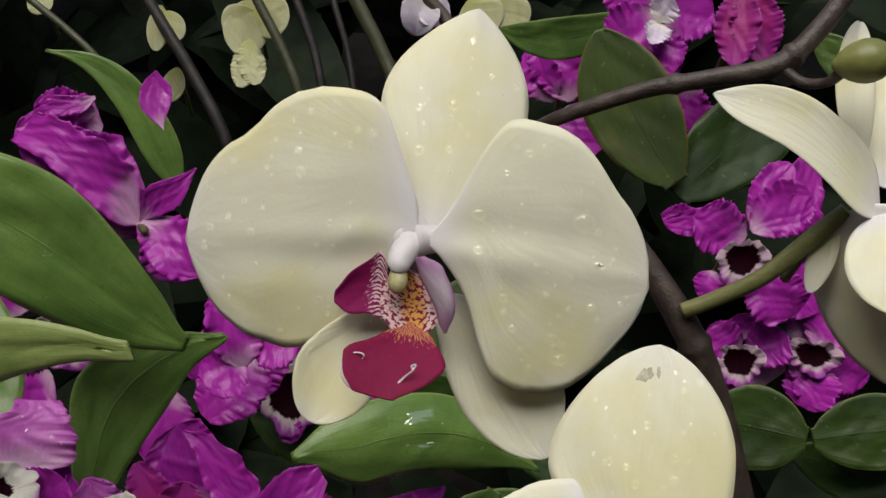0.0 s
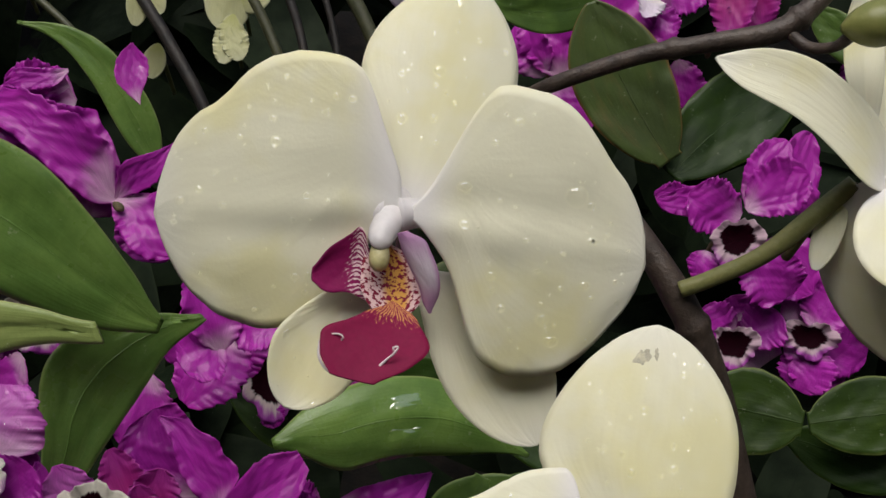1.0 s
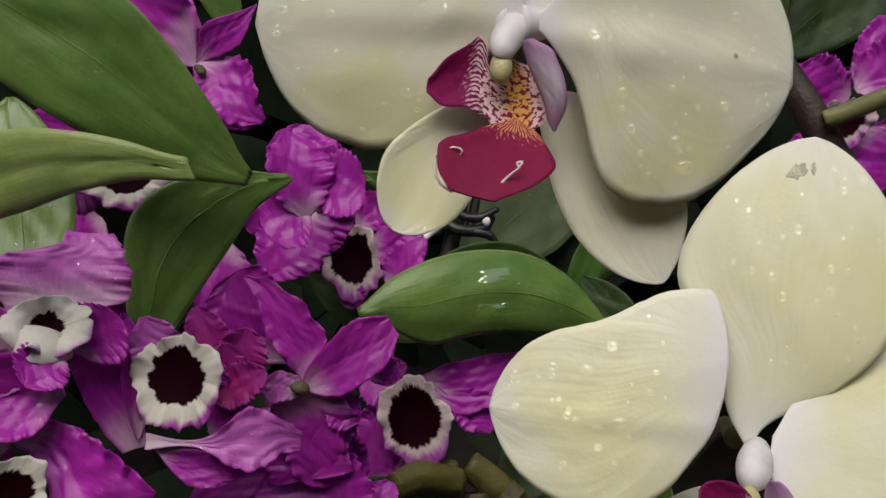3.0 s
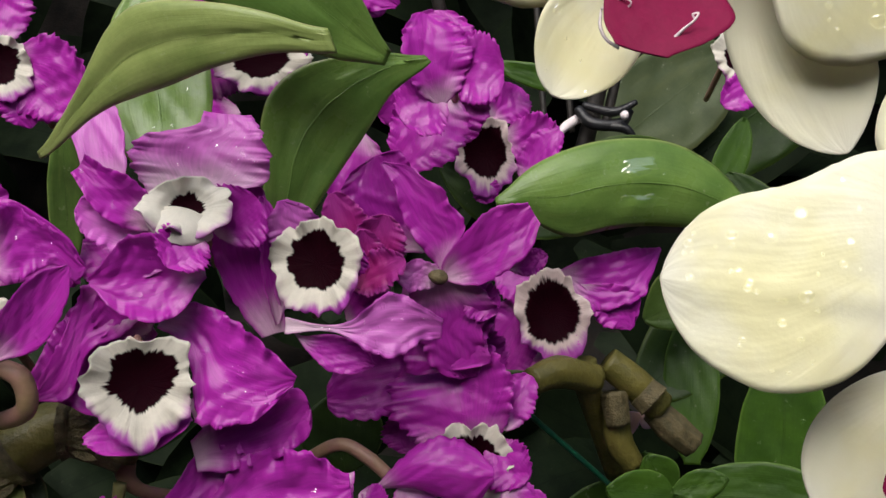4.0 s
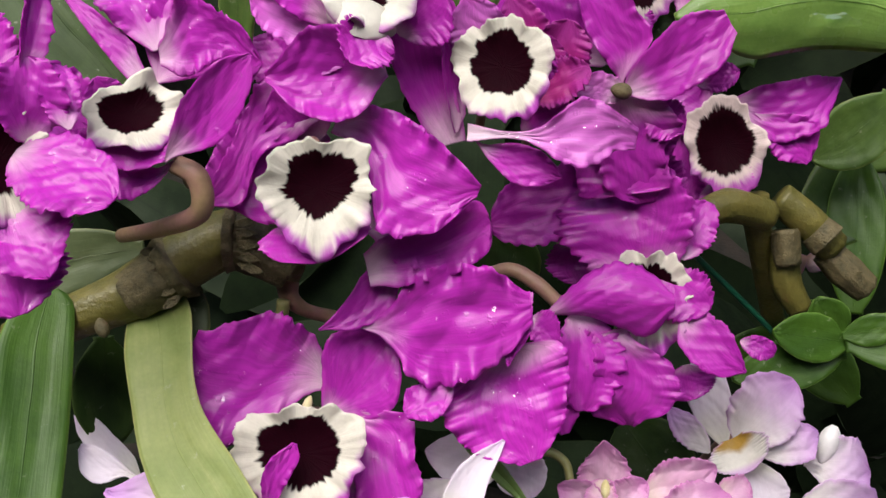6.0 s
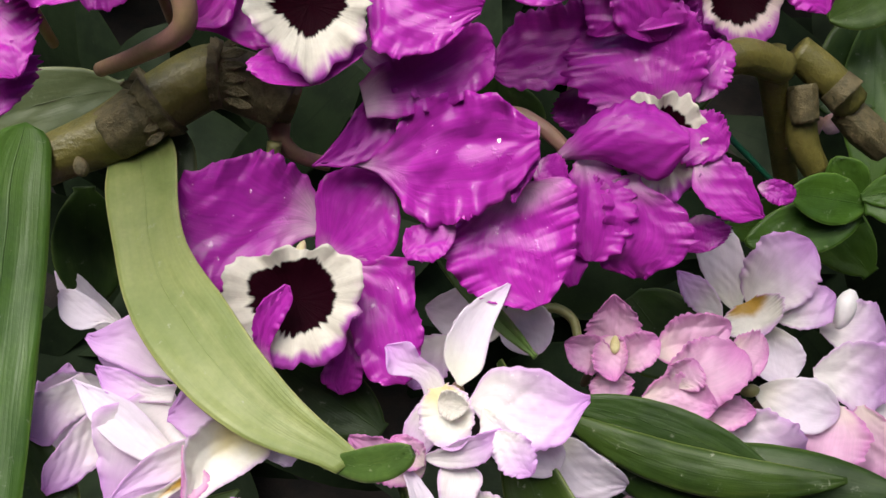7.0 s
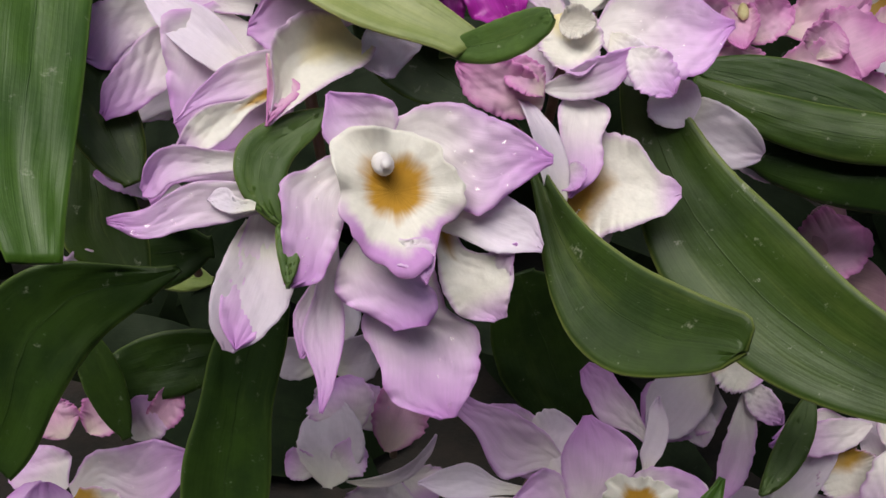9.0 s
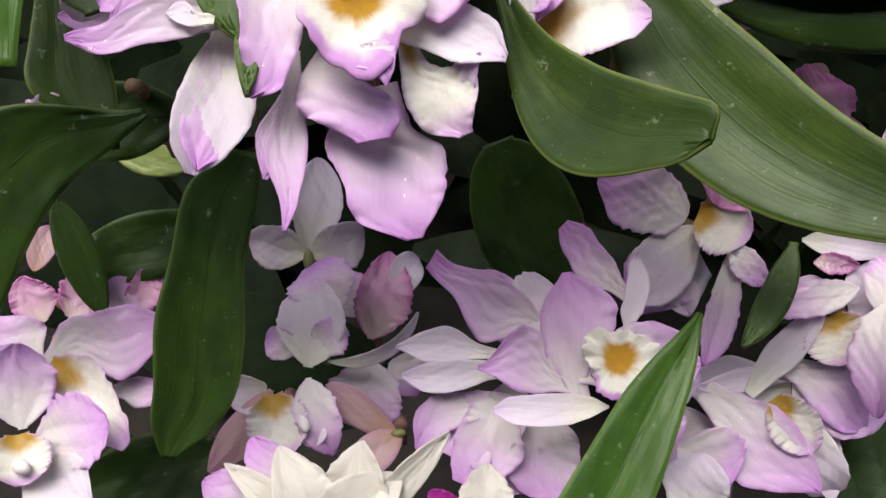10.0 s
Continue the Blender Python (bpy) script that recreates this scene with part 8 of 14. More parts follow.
blade(flower, 'petal', (0.1408, 0.4534, 0.6177), (0.153, 0.4529, 0.6301), 0.0203, (-0.2454, -0.9481, 0.2021), 'purple', ruffle=0.085, waves=7, jag=0.06, full=0.6, cup=0.2, point=0.664, crumple=0.028, bend=0.008, curl=0.055, twist=22, side=0.004, peak=0.618, fold=0.03, lean=-0.075)
blade(flower, 'petal', (0.1366, 0.4528, 0.6129), (0.1276, 0.4497, 0.6039), 0.0180, (0.0792, -0.964, 0.2537), 'purple', ruffle=0.085, waves=7, jag=0.06, full=0.6, cup=0.2, point=0.535, crumple=0.028, bend=0.069, curl=0.019, twist=-8, side=-0.002, peak=0.546, fold=0.024, lean=0.023)
blade(flower, 'petal', (0.1386, 0.4565, 0.6261), (0.1335, 0.4576, 0.6348), 0.0159, (-0.2303, -0.9731, -0.0096), 'purple', ruffle=0.085, waves=7, jag=0.06, full=0.6, cup=0.2, point=0.567, crumple=0.028, bend=-0.022, curl=-0.023, twist=-10, side=0.022, peak=0.479, fold=-0.036, lean=-0.033)
blade(flower, 'petal', (0.1527, 0.4605, 0.6096), (0.1348, 0.4617, 0.6334), 0.0289, (0.2018, -0.9584, 0.2018), 'purple', ruffle=0.09, waves=6, jag=0.03, cup=0.2, crumple=0.03, cap=0.05, edges=((0.99, 1.13, 1.28, 1.24, 1.20, 1.15, 1.11, 0.74, 0.07), (0.39, 0.50, 0.63, 0.76, 0.76, 0.75, 0.75, 0.47, 0.04)))

flower = thing('dendrobium_flower', (0.1651, 0.4527, 0.6217), 'magenta dendrobium orchid flower, wet, with a maroon-eyed white-ringed lip', 'orchid flower', 'magenta dendrobium flowers')
tube(flower, 'pedicel', [(0.1652, 0.4647, 0.6202), (0.1652, 0.4746, 0.6189), (0.1653, 0.4974, 0.604)], (0.0018, 0.0013, 0.0012), 'rose_stem')
lip(flower, (0.1641, 0.4498, 0.6223), (-0.3297, -0.9249, 0.1893), (-0.0622, 0.1251, 0.9902), 0.0098, 0.0076, 'lip_dull', ruffle=0.2)
blade(flower, 'petal', (0.1676, 0.454, 0.6238), (0.177, 0.4543, 0.6427), 0.0248, (-0.3036, -0.9381, 0.1668), 'purple', ruffle=0.085, waves=7, jag=0.06, full=0.6, cup=0.2, point=0.517, crumple=0.028, bend=-0.023, curl=-0.137, twist=-1, side=-0.03, peak=0.536, fold=-0.048, lean=0.014)
blade(flower, 'petal', (0.1657, 0.4532, 0.617), (0.1615, 0.4492, 0.6015), 0.0225, (-0.484, -0.8072, 0.338), 'purple', ruffle=0.085, waves=7, jag=0.06, full=0.6, cup=0.2, point=0.549, crumple=0.028, bend=0.099, curl=-0.031, twist=-6, side=-0.043, peak=0.497, fold=0.053, lean=-0.138)
blade(flower, 'petal', (0.1701, 0.4535, 0.6195), (0.1876, 0.451, 0.6166), 0.0225, (-0.1483, -0.9873, -0.0564), 'purple', ruffle=0.085, waves=7, jag=0.06, full=0.6, cup=0.2, point=0.606, crumple=0.028, bend=0.036, curl=-0.05, twist=-13, side=0.046, peak=0.482, fold=0.001, lean=-0.108)
blade(flower, 'petal', (0.1681, 0.4592, 0.6200), (0.1830, 0.4675, 0.6445), 0.0399, (0.2018, -0.9584, 0.2018), 'purple', ruffle=0.09, waves=6, jag=0.03, cup=0.2, crumple=0.03, cap=0.05, edges=((0.85, 1.01, 0.97, 0.92, 0.87, 0.83, 0.73, 0.36, 0.03), (-0.12, 0.37, 0.85, 1.08, 1.00, 0.93, 0.84, 0.42, 0.04)))
blade(flower, 'petal', (0.1673, 0.4571, 0.6204), (0.1718, 0.4535, 0.5988), 0.0281, (0.2018, -0.9584, 0.2018), 'purple', ruffle=0.09, waves=6, jag=0.03, cup=0.2, crumple=0.03, cap=0.05, edges=((0.10, 0.48, 0.90, 1.05, 0.97, 0.90, 0.83, 0.75, -0.00), (0.95, 0.95, 0.95, 0.95, 0.96, 0.91, 0.65, 0.40, 0.00)))

flower = thing('dendrobium_flower', (0.1922, 0.4908, 0.7244), 'magenta dendrobium orchid flower with ruffled petals, on its cane', 'orchid flower', 'magenta dendrobium flowers')
tube(flower, 'pedicel', [(0.1922, 0.5027, 0.7229), (0.1923, 0.5126, 0.7216), (0.1924, 0.5354, 0.7067)], (0.0018, 0.0013, 0.0012), 'rose_stem')
blade(flower, 'petal', (0.1936, 0.4902, 0.7197), (0.1878, 0.4922, 0.7359), 0.0214, (-0.4799, -0.8753, -0.0597), 'purple', ruffle=0.085, waves=7, jag=0.06, full=0.6, cup=0.2, point=0.635, crumple=0.028, bend=0.118, curl=0.032, twist=13, side=0.04, peak=0.467, fold=0.03, lean=-0.099)
blade(flower, 'petal', (0.1935, 0.4905, 0.7221), (0.2097, 0.4914, 0.7302), 0.0262, (-0.0305, -0.9839, 0.1759), 'purple', ruffle=0.085, waves=7, jag=0.06, full=0.6, cup=0.2, point=0.539, crumple=0.028, bend=0.116, curl=-0.075, twist=15, side=-0.033, peak=0.563, fold=0.001, lean=-0.046)

flower = thing('dendrobium_flower', (0.1101, 0.5163, 0.7245), 'magenta dendrobium orchid flower with ruffled petals, on its cane', 'orchid flower', 'magenta dendrobium flowers')
tube(flower, 'pedicel', [(0.1101, 0.5283, 0.723), (0.1102, 0.5382, 0.7217), (0.1103, 0.561, 0.7068)], (0.0018, 0.0013, 0.0012), 'rose_stem')
blade(flower, 'petal', (0.106, 0.5195, 0.7492), (0.107, 0.5146, 0.7267), 0.0201, (-0.3775, -0.9085, 0.1791), 'purple', ruffle=0.085, waves=7, jag=0.06, full=0.6, cup=0.2, point=0.537, crumple=0.028, bend=0.079, curl=-0.034, twist=10, side=-0.007, peak=0.587, fold=0.005, lean=0.031)
blade(flower, 'petal', (0.1174, 0.5167, 0.7274), (0.1232, 0.5122, 0.7078), 0.0201, (-0.2138, -0.9639, 0.1586), 'purple', ruffle=0.085, waves=7, jag=0.06, full=0.6, cup=0.2, point=0.591, crumple=0.028, bend=-0.033, curl=-0.111, twist=8, side=-0.029, peak=0.579, fold=0.054, lean=0.125)

flower = thing('dendrobium_flower', (-0.0091, 0.4151, 0.597), 'magenta dendrobium orchid flower with ruffled petals, on its cane', 'orchid flower', 'magenta dendrobium flowers')
tube(flower, 'pedicel', [(-0.0091, 0.4271, 0.5955), (-0.009, 0.437, 0.5942), (-0.0089, 0.4598, 0.5793)], (0.0018, 0.0013, 0.0012), 'rose_stem')
blade(flower, 'petal', (-0.0107, 0.4142, 0.5896), (0.0075, 0.4113, 0.5991), 0.0144, (-0.1873, -0.9806, 0.0577), 'purple', ruffle=0.085, waves=7, jag=0.06, full=0.6, cup=0.2, point=0.525, crumple=0.028, bend=0.02, curl=-0.14, twist=3, side=0.025, peak=0.607, fold=-0.041, lean=0.173)
blade(flower, 'petal', (-0.0105, 0.4137, 0.5855), (-0.025, 0.4106, 0.592), 0.0124, (0.3323, -0.8904, 0.3112), 'purple', ruffle=0.085, waves=7, jag=0.06, full=0.6, cup=0.2, point=0.613, crumple=0.028, bend=0.038, curl=0.02, twist=-20, side=0.004, peak=0.564, fold=-0.041, lean=-0.131)

flower = thing('dendrobium_flower', (-0.0486, 0.3741, 0.6292), 'magenta dendrobium orchid flower with ruffled petals, on its cane', 'orchid flower', 'magenta dendrobium flowers')
tube(flower, 'pedicel', [(-0.0486, 0.3859, 0.627), (-0.0487, 0.3958, 0.6252), (-0.0487, 0.4184, 0.6092)], (0.0018, 0.0013, 0.0012), 'rose_stem')
blade(flower, 'petal', (-0.0479, 0.3719, 0.6226), (-0.0546, 0.3745, 0.6479), 0.0207, (0.2435, -0.9567, 0.1597), 'purple', ruffle=0.085, waves=7, jag=0.06, full=0.6, cup=0.2, point=0.566, crumple=0.028, bend=0.101, curl=-0.118, twist=-28, side=-0.042, peak=0.583, fold=-0.005, lean=0.178)
blade(flower, 'petal', (-0.0482, 0.3725, 0.626), (-0.0588, 0.3669, 0.6175), 0.0189, (0.2368, -0.9196, 0.3134), 'purple', ruffle=0.085, waves=7, jag=0.06, full=0.6, cup=0.2, point=0.518, crumple=0.028, bend=0.002, curl=0.011, twist=-28, side=-0.022, peak=0.569, fold=-0.056, lean=0.007)
blade(flower, 'petal', (-0.0454, 0.3755, 0.6309), (-0.0311, 0.3717, 0.6326), 0.0208, (-0.2693, -0.9365, 0.2245), 'purple', ruffle=0.085, waves=7, jag=0.06, full=0.6, cup=0.2, point=0.578, crumple=0.028, bend=0.115, curl=-0.127, twist=17, side=-0.011, peak=0.587, fold=0.02, lean=-0.062)

# ---- canes, pedicels and stakes ----

body = thing('dendrobium_cane', (-0.1399, 0.2847, 0.5387), 'thick ridged olive dendrobium cane with papery nodes', 'orchid cane', '')
tube(body, 'stem', [(-0.1758, 0.2723, 0.5205), (-0.1593, 0.2769, 0.5287), (-0.1492, 0.2813, 0.5334), (-0.1392, 0.2865, 0.5403), (-0.1286, 0.2935, 0.546), (-0.1181, 0.2973, 0.5422), (-0.1114, 0.2997, 0.5396)], (0.00518, 0.00576, 0.00662, 0.00720, 0.00748, 0.00691, 0.00518), 'cane', ridge=0.035, sides=24, steps=12)
tube(body, 'node_sheath', [(-0.1479, 0.2805, 0.5336), (-0.1425, 0.2823, 0.5376), (-0.1401, 0.2851, 0.5397)], (0.00639, 0.00696, 0.00753), 'sheath', ridge=0.05, sides=24)
tube(body, 'node_sheath', [(-0.1271, 0.2919, 0.5469), (-0.1209, 0.2935, 0.5452), (-0.1127, 0.2955, 0.5403)], (0.00706, 0.00735, 0.00605), 'sheath', ridge=0.05, sides=24)
blade(body, 'fringe', (-0.1409, 0.2807, 0.5463), (-0.144, 0.2781, 0.5465), 0.0021, (0.6056, -0.6733, 0.4241), 'sheath', ruffle=0.08, jag=0.12, cup=0.2, point=0.9)
blade(body, 'fringe', (-0.1392, 0.2807, 0.5454), (-0.1422, 0.2779, 0.545), 0.0021, (0.5809, -0.6789, 0.449), 'sheath', ruffle=0.08, jag=0.12, cup=0.2, point=0.9)
blade(body, 'fringe', (-0.1376, 0.2804, 0.5436), (-0.1406, 0.2774, 0.5427), 0.0021, (0.5529, -0.6883, 0.4696), 'sheath', ruffle=0.08, jag=0.12, cup=0.2, point=0.9)
blade(body, 'fringe', (-0.1363, 0.2798, 0.5413), (-0.1391, 0.2767, 0.5399), 0.0021, (0.5243, -0.7005, 0.4841), 'sheath', ruffle=0.08, jag=0.12, cup=0.2, point=0.9)
blade(body, 'fringe', (-0.1352, 0.2793, 0.5389), (-0.138, 0.276, 0.5371), 0.0021, (0.4978, -0.7145, 0.4917), 'sheath', ruffle=0.08, jag=0.12, cup=0.2, point=0.9)
blade(body, 'fringe', (-0.1346, 0.2786, 0.5366), (-0.1374, 0.2751, 0.5342), 0.0021, (0.4751, -0.7287, 0.4933), 'sheath', ruffle=0.08, jag=0.12, cup=0.2, point=0.9)
blade(body, 'fringe', (-0.1242, 0.2887, 0.5549), (-0.1179, 0.2894, 0.557), 0.0022, (0.0137, -0.9536, 0.3006), 'sheath', ruffle=0.08, jag=0.12, cup=0.2, point=0.9)
blade(body, 'fringe', (-0.1247, 0.2879, 0.5527), (-0.1184, 0.2884, 0.5541), 0.0022, (0.0012, -0.9362, 0.3515), 'sheath', ruffle=0.08, jag=0.12, cup=0.2, point=0.9)
blade(body, 'fringe', (-0.1251, 0.2871, 0.5506), (-0.1186, 0.2874, 0.5513), 0.0022, (0, -0.9147, 0.4042), 'sheath', ruffle=0.08, jag=0.12, cup=0.2, point=0.9)
blade(body, 'fringe', (-0.1248, 0.2863, 0.5482), (-0.1183, 0.2864, 0.5483), 0.0022, (0.0106, -0.8902, 0.4554), 'sheath', ruffle=0.08, jag=0.12, cup=0.2, point=0.9)
blade(body, 'fringe', (-0.124, 0.2857, 0.5458), (-0.1174, 0.2856, 0.5452), 0.0022, (0.0321, -0.8655, 0.4999), 'sheath', ruffle=0.08, jag=0.12, cup=0.2, point=0.9)
blade(body, 'fringe', (-0.1229, 0.2852, 0.5437), (-0.1162, 0.2849, 0.5425), 0.0022, (0.0615, -0.8429, 0.5345), 'sheath', ruffle=0.08, jag=0.12, cup=0.2, point=0.9)
tube(body, 'node_fringe', [(-0.1394, 0.2833, 0.5404), (-0.1373, 0.2842, 0.5421)], (0.00764, 0.00863), 'sheath', ridge=0.08, sides=36)
tube(body, 'node_fringe', [(-0.1272, 0.29, 0.5477), (-0.1252, 0.2904, 0.5478)], (0.00798, 0.00712), 'sheath', ridge=0.08, sides=36)
tube(body, 'pedicel', [(-0.115, 0.2976, 0.5352), (-0.1137, 0.2965, 0.5311), (-0.1101, 0.2981, 0.5275), (-0.104, 0.3024, 0.5245)], (0.00296, 0.00237, 0.00178, 0.00178), 'rose_stem')
tube(body, 'stalk', [(-0.114, 0.2926, 0.5322), (-0.1149, 0.2905, 0.5201), (-0.116, 0.2906, 0.5115)], (0.00175, 0.00146, 0.00146), 'green_stem')
knob(body, 'node_stub', (-0.1525, 0.2724, 0.5308), (-0.1496, 0.2697, 0.5275), 0.00167, 'sheath')

body = thing('dendrobium_cane', (-0.0014, 0.3738, 0.5404), 'jointed olive dendrobium canes with papery sheaths', 'orchid cane', '')
tube(body, 'stem', [(-0.0148, 0.3561, 0.5453), (-0.007, 0.3637, 0.5461), (0.0041, 0.3713, 0.542)], (0.00398, 0.00498, 0.00465), 'cane', ridge=0.03, sides=24)
tube(body, 'stem', [(0.0071, 0.3776, 0.5456), (0.0162, 0.3775, 0.5394), (0.0248, 0.3789, 0.5317)], (0.00480, 0.00514, 0.00514), 'cane', ridge=0.03, sides=24)
tube(body, 'node_sheath', [(0.0188, 0.3763, 0.5375), (0.0227, 0.3752, 0.5348)], (0.00527, 0.00578), 'sheath', ridge=0.05, sides=24)
tube(body, 'stem', [(0.0111, 0.3764, 0.5336), (0.013, 0.3746, 0.5215), (0.0185, 0.3749, 0.5126)], (0.00381, 0.00450, 0.00381), 'cane', ridge=0.03, sides=24)
tube(body, 'node_sheath', [(0.0098, 0.3751, 0.5368), (0.0126, 0.3723, 0.5271)], (0.00461, 0.00376), 'sheath', ridge=0.06, sides=24)
tube(body, 'node_sheath', [(0.0233, 0.3792, 0.5304), (0.0298, 0.3787, 0.525), (0.0365, 0.3795, 0.5199)], (0.00449, 0.00518, 0.00449), 'sheath', ridge=0.07, sides=24)
tube(body, 'stem', [(-0.0006, 0.3719, 0.5466), (0.0023, 0.3735, 0.5373), (0.0146, 0.395, 0.4984)], (0.00456, 0.00386, 0.00351), 'cane', ridge=0.03, sides=24)

body = thing('plant_stick', (-0.0035, 0.375, 0.515), 'thin green plastic plant stick', 'stick', '')
tube(body, 'stick', [(-0.017, 0.3715, 0.5289), (0.0099, 0.3796, 0.5041), (0.0294, 0.3922, 0.4813)], (0.00090, 0.00090, 0.00090), 'teal')

flower = thing('withered_flower', (0.0191, 0.3883, 0.5222), 'withered salmon petal among the canes', 'orchid flower', '')
blade(flower, 'petal', (0.0198, 0.389, 0.5239), (0.0065, 0.3805, 0.5179), 0.0089, (0.3173, -0.8265, 0.4649), 'salmon', bend=0.045, curl=-0.059, twist=7.796, side=-0.027, peak=0.511, point=0.638, fold=-0.044)
blade(flower, 'petal', (0.0199, 0.39, 0.5235), (0.0252, 0.3882, 0.5212), 0.0071, (-0.0848, -0.8785, 0.4701), 'salmon', bend=0.072, curl=-0.047, twist=18.842, side=-0.03, peak=0.545, point=0.706, fold=0.063)

body = thing('flower_stake', (-0.0046, 0.5014, 0.6031), 'dark support stake with a black plastic clip', 'stake', '')
tube(body, 'pole', [(-0.001, 0.5138, 0.6865), (-0.0017, 0.5075, 0.6359), (-0.0046, 0.5038, 0.6073), (-0.0088, 0.4984, 0.5804)], (0.00380, 0.00380, 0.00358, 0.00380), 'stake')
tube(body, 'spike', [(0.0036, 0.5255, 0.6871), (0.0034, 0.5118, 0.6271), (0.0002, 0.5052, 0.5961)], (0.00203, 0.00203, 0.00203), 'stake')
tube(body, 'clip', [(-0.0113, 0.4953, 0.6046), (-0.0053, 0.4906, 0.6002), (0.0055, 0.4926, 0.6003), (0.0094, 0.4971, 0.6053)], (0.00199, 0.00244, 0.00244, 0.00177), 'black')
tube(body, 'clip_jaw', [(-0.0009, 0.4912, 0.5994), (0.0078, 0.4905, 0.5991), (0.0121, 0.4901, 0.5955)], (0.00198, 0.00198, 0.00132), 'black')
tube(body, 'clip_jaw', [(-0.0093, 0.4962, 0.6062), (0.0028, 0.4916, 0.6051), (0.0116, 0.4946, 0.6093)], (0.00154, 0.00199, 0.00110), 'black')
knob(body, 'clip_bead', (0.0055, 0.4878, 0.605), (0.0088, 0.4881, 0.6044), 0.00196, 'fray')
tube(body, 'root', [(-0.0189, 0.4903, 0.5936), (-0.015, 0.4945, 0.5977), (-0.0099, 0.4976, 0.601)], (0.00112, 0.00201, 0.00201), 'fray')

body = thing('flower_stake', (-0.0197, 0.5704, 0.6099), 'thin dark support stake', 'stake', 'thin stakes')
tube(body, 'pole', [(-0.0259, 0.5824, 0.6491), (-0.0194, 0.5705, 0.6099), (-0.0144, 0.5624, 0.583)], (0.00155, 0.00155, 0.00155), 'stake')

body = thing('flower_stake', (-0.0311, 0.5682, 0.6093), 'thin dark support stake', 'stake', 'thin stakes')
tube(body, 'pole', [(-0.038, 0.58, 0.6485), (-0.0322, 0.5696, 0.6142), (-0.0276, 0.5615, 0.5873)], (0.00155, 0.00155, 0.00155), 'stake')

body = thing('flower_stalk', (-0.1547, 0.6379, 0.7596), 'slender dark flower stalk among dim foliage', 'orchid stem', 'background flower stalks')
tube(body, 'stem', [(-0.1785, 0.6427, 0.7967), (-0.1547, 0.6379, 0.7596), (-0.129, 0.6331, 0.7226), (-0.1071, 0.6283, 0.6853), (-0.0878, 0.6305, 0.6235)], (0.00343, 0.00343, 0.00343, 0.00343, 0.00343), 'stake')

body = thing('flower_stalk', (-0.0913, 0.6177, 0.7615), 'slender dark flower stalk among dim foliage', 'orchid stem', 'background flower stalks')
tube(body, 'stem', [(-0.1041, 0.6208, 0.7861), (-0.0913, 0.6177, 0.7615), (-0.0766, 0.6145, 0.737), (-0.0656, 0.6114, 0.7123), (-0.0552, 0.6163, 0.6718)], (0.00271, 0.00271, 0.00271, 0.00271, 0.00271), 'stem_shade_tone')

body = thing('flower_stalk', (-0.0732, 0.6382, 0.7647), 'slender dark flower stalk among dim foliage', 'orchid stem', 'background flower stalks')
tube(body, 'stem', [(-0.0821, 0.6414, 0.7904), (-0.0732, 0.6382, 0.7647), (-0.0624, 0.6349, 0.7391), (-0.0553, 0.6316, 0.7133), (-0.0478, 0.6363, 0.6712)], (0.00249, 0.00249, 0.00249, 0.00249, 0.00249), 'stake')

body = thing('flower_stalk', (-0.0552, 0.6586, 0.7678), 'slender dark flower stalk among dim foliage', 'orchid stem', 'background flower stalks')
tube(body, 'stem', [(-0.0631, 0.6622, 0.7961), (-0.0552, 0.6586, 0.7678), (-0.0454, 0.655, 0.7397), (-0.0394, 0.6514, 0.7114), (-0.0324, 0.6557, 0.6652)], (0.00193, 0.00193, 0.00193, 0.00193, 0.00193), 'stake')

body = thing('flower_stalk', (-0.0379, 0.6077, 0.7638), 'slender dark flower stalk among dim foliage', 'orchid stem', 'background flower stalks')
tube(body, 'stem', [(-0.0517, 0.6111, 0.7908), (-0.0379, 0.6077, 0.7638), (-0.0223, 0.6042, 0.7369), (-0.0103, 0.6007, 0.7098), (0.002, 0.6051, 0.6652)], (0.00385, 0.00385, 0.00385, 0.00385, 0.00385), 'stem_shade_tone')

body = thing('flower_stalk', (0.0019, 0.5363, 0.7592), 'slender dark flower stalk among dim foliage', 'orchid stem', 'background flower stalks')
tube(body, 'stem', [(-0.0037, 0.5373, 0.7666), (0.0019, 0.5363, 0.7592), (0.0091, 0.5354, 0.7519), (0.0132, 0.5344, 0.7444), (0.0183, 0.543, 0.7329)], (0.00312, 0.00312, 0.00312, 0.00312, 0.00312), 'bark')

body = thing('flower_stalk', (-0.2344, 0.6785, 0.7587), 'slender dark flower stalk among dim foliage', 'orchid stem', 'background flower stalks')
tube(body, 'stem', [(-0.2554, 0.6807, 0.7755), (-0.2344, 0.6785, 0.7587), (-0.2114, 0.6762, 0.742), (-0.1924, 0.674, 0.7251), (-0.1777, 0.6805, 0.697)], (0.00233, 0.00233, 0.00233, 0.00233, 0.00233), 'stem_shade_tone')

flower = thing('yellow_orchid_flower', (-0.0956, 0.6365, 0.7509), 'pale yellow orchid flower hanging among dim foliage', 'orchid flower', 'background yellow flowers')
tube(flower, 'pedicel', [(-0.0956, 0.6484, 0.7494), (-0.0955, 0.6584, 0.7482), (-0.0954, 0.6812, 0.7333)], (0.0018, 0.0013, 0.0012), 'green_stem')
blade(flower, 'petal', (-0.096, 0.6373, 0.7571), (-0.1097, 0.6306, 0.7435), 0.0217, (0.3515, -0.9304, 0.1036), 'yellowish')
blade(flower, 'petal', (-0.096, 0.6373, 0.7571), (-0.0763, 0.6315, 0.7517), 0.0248, (-0.2624, -0.962, 0.075), 'yellowish')
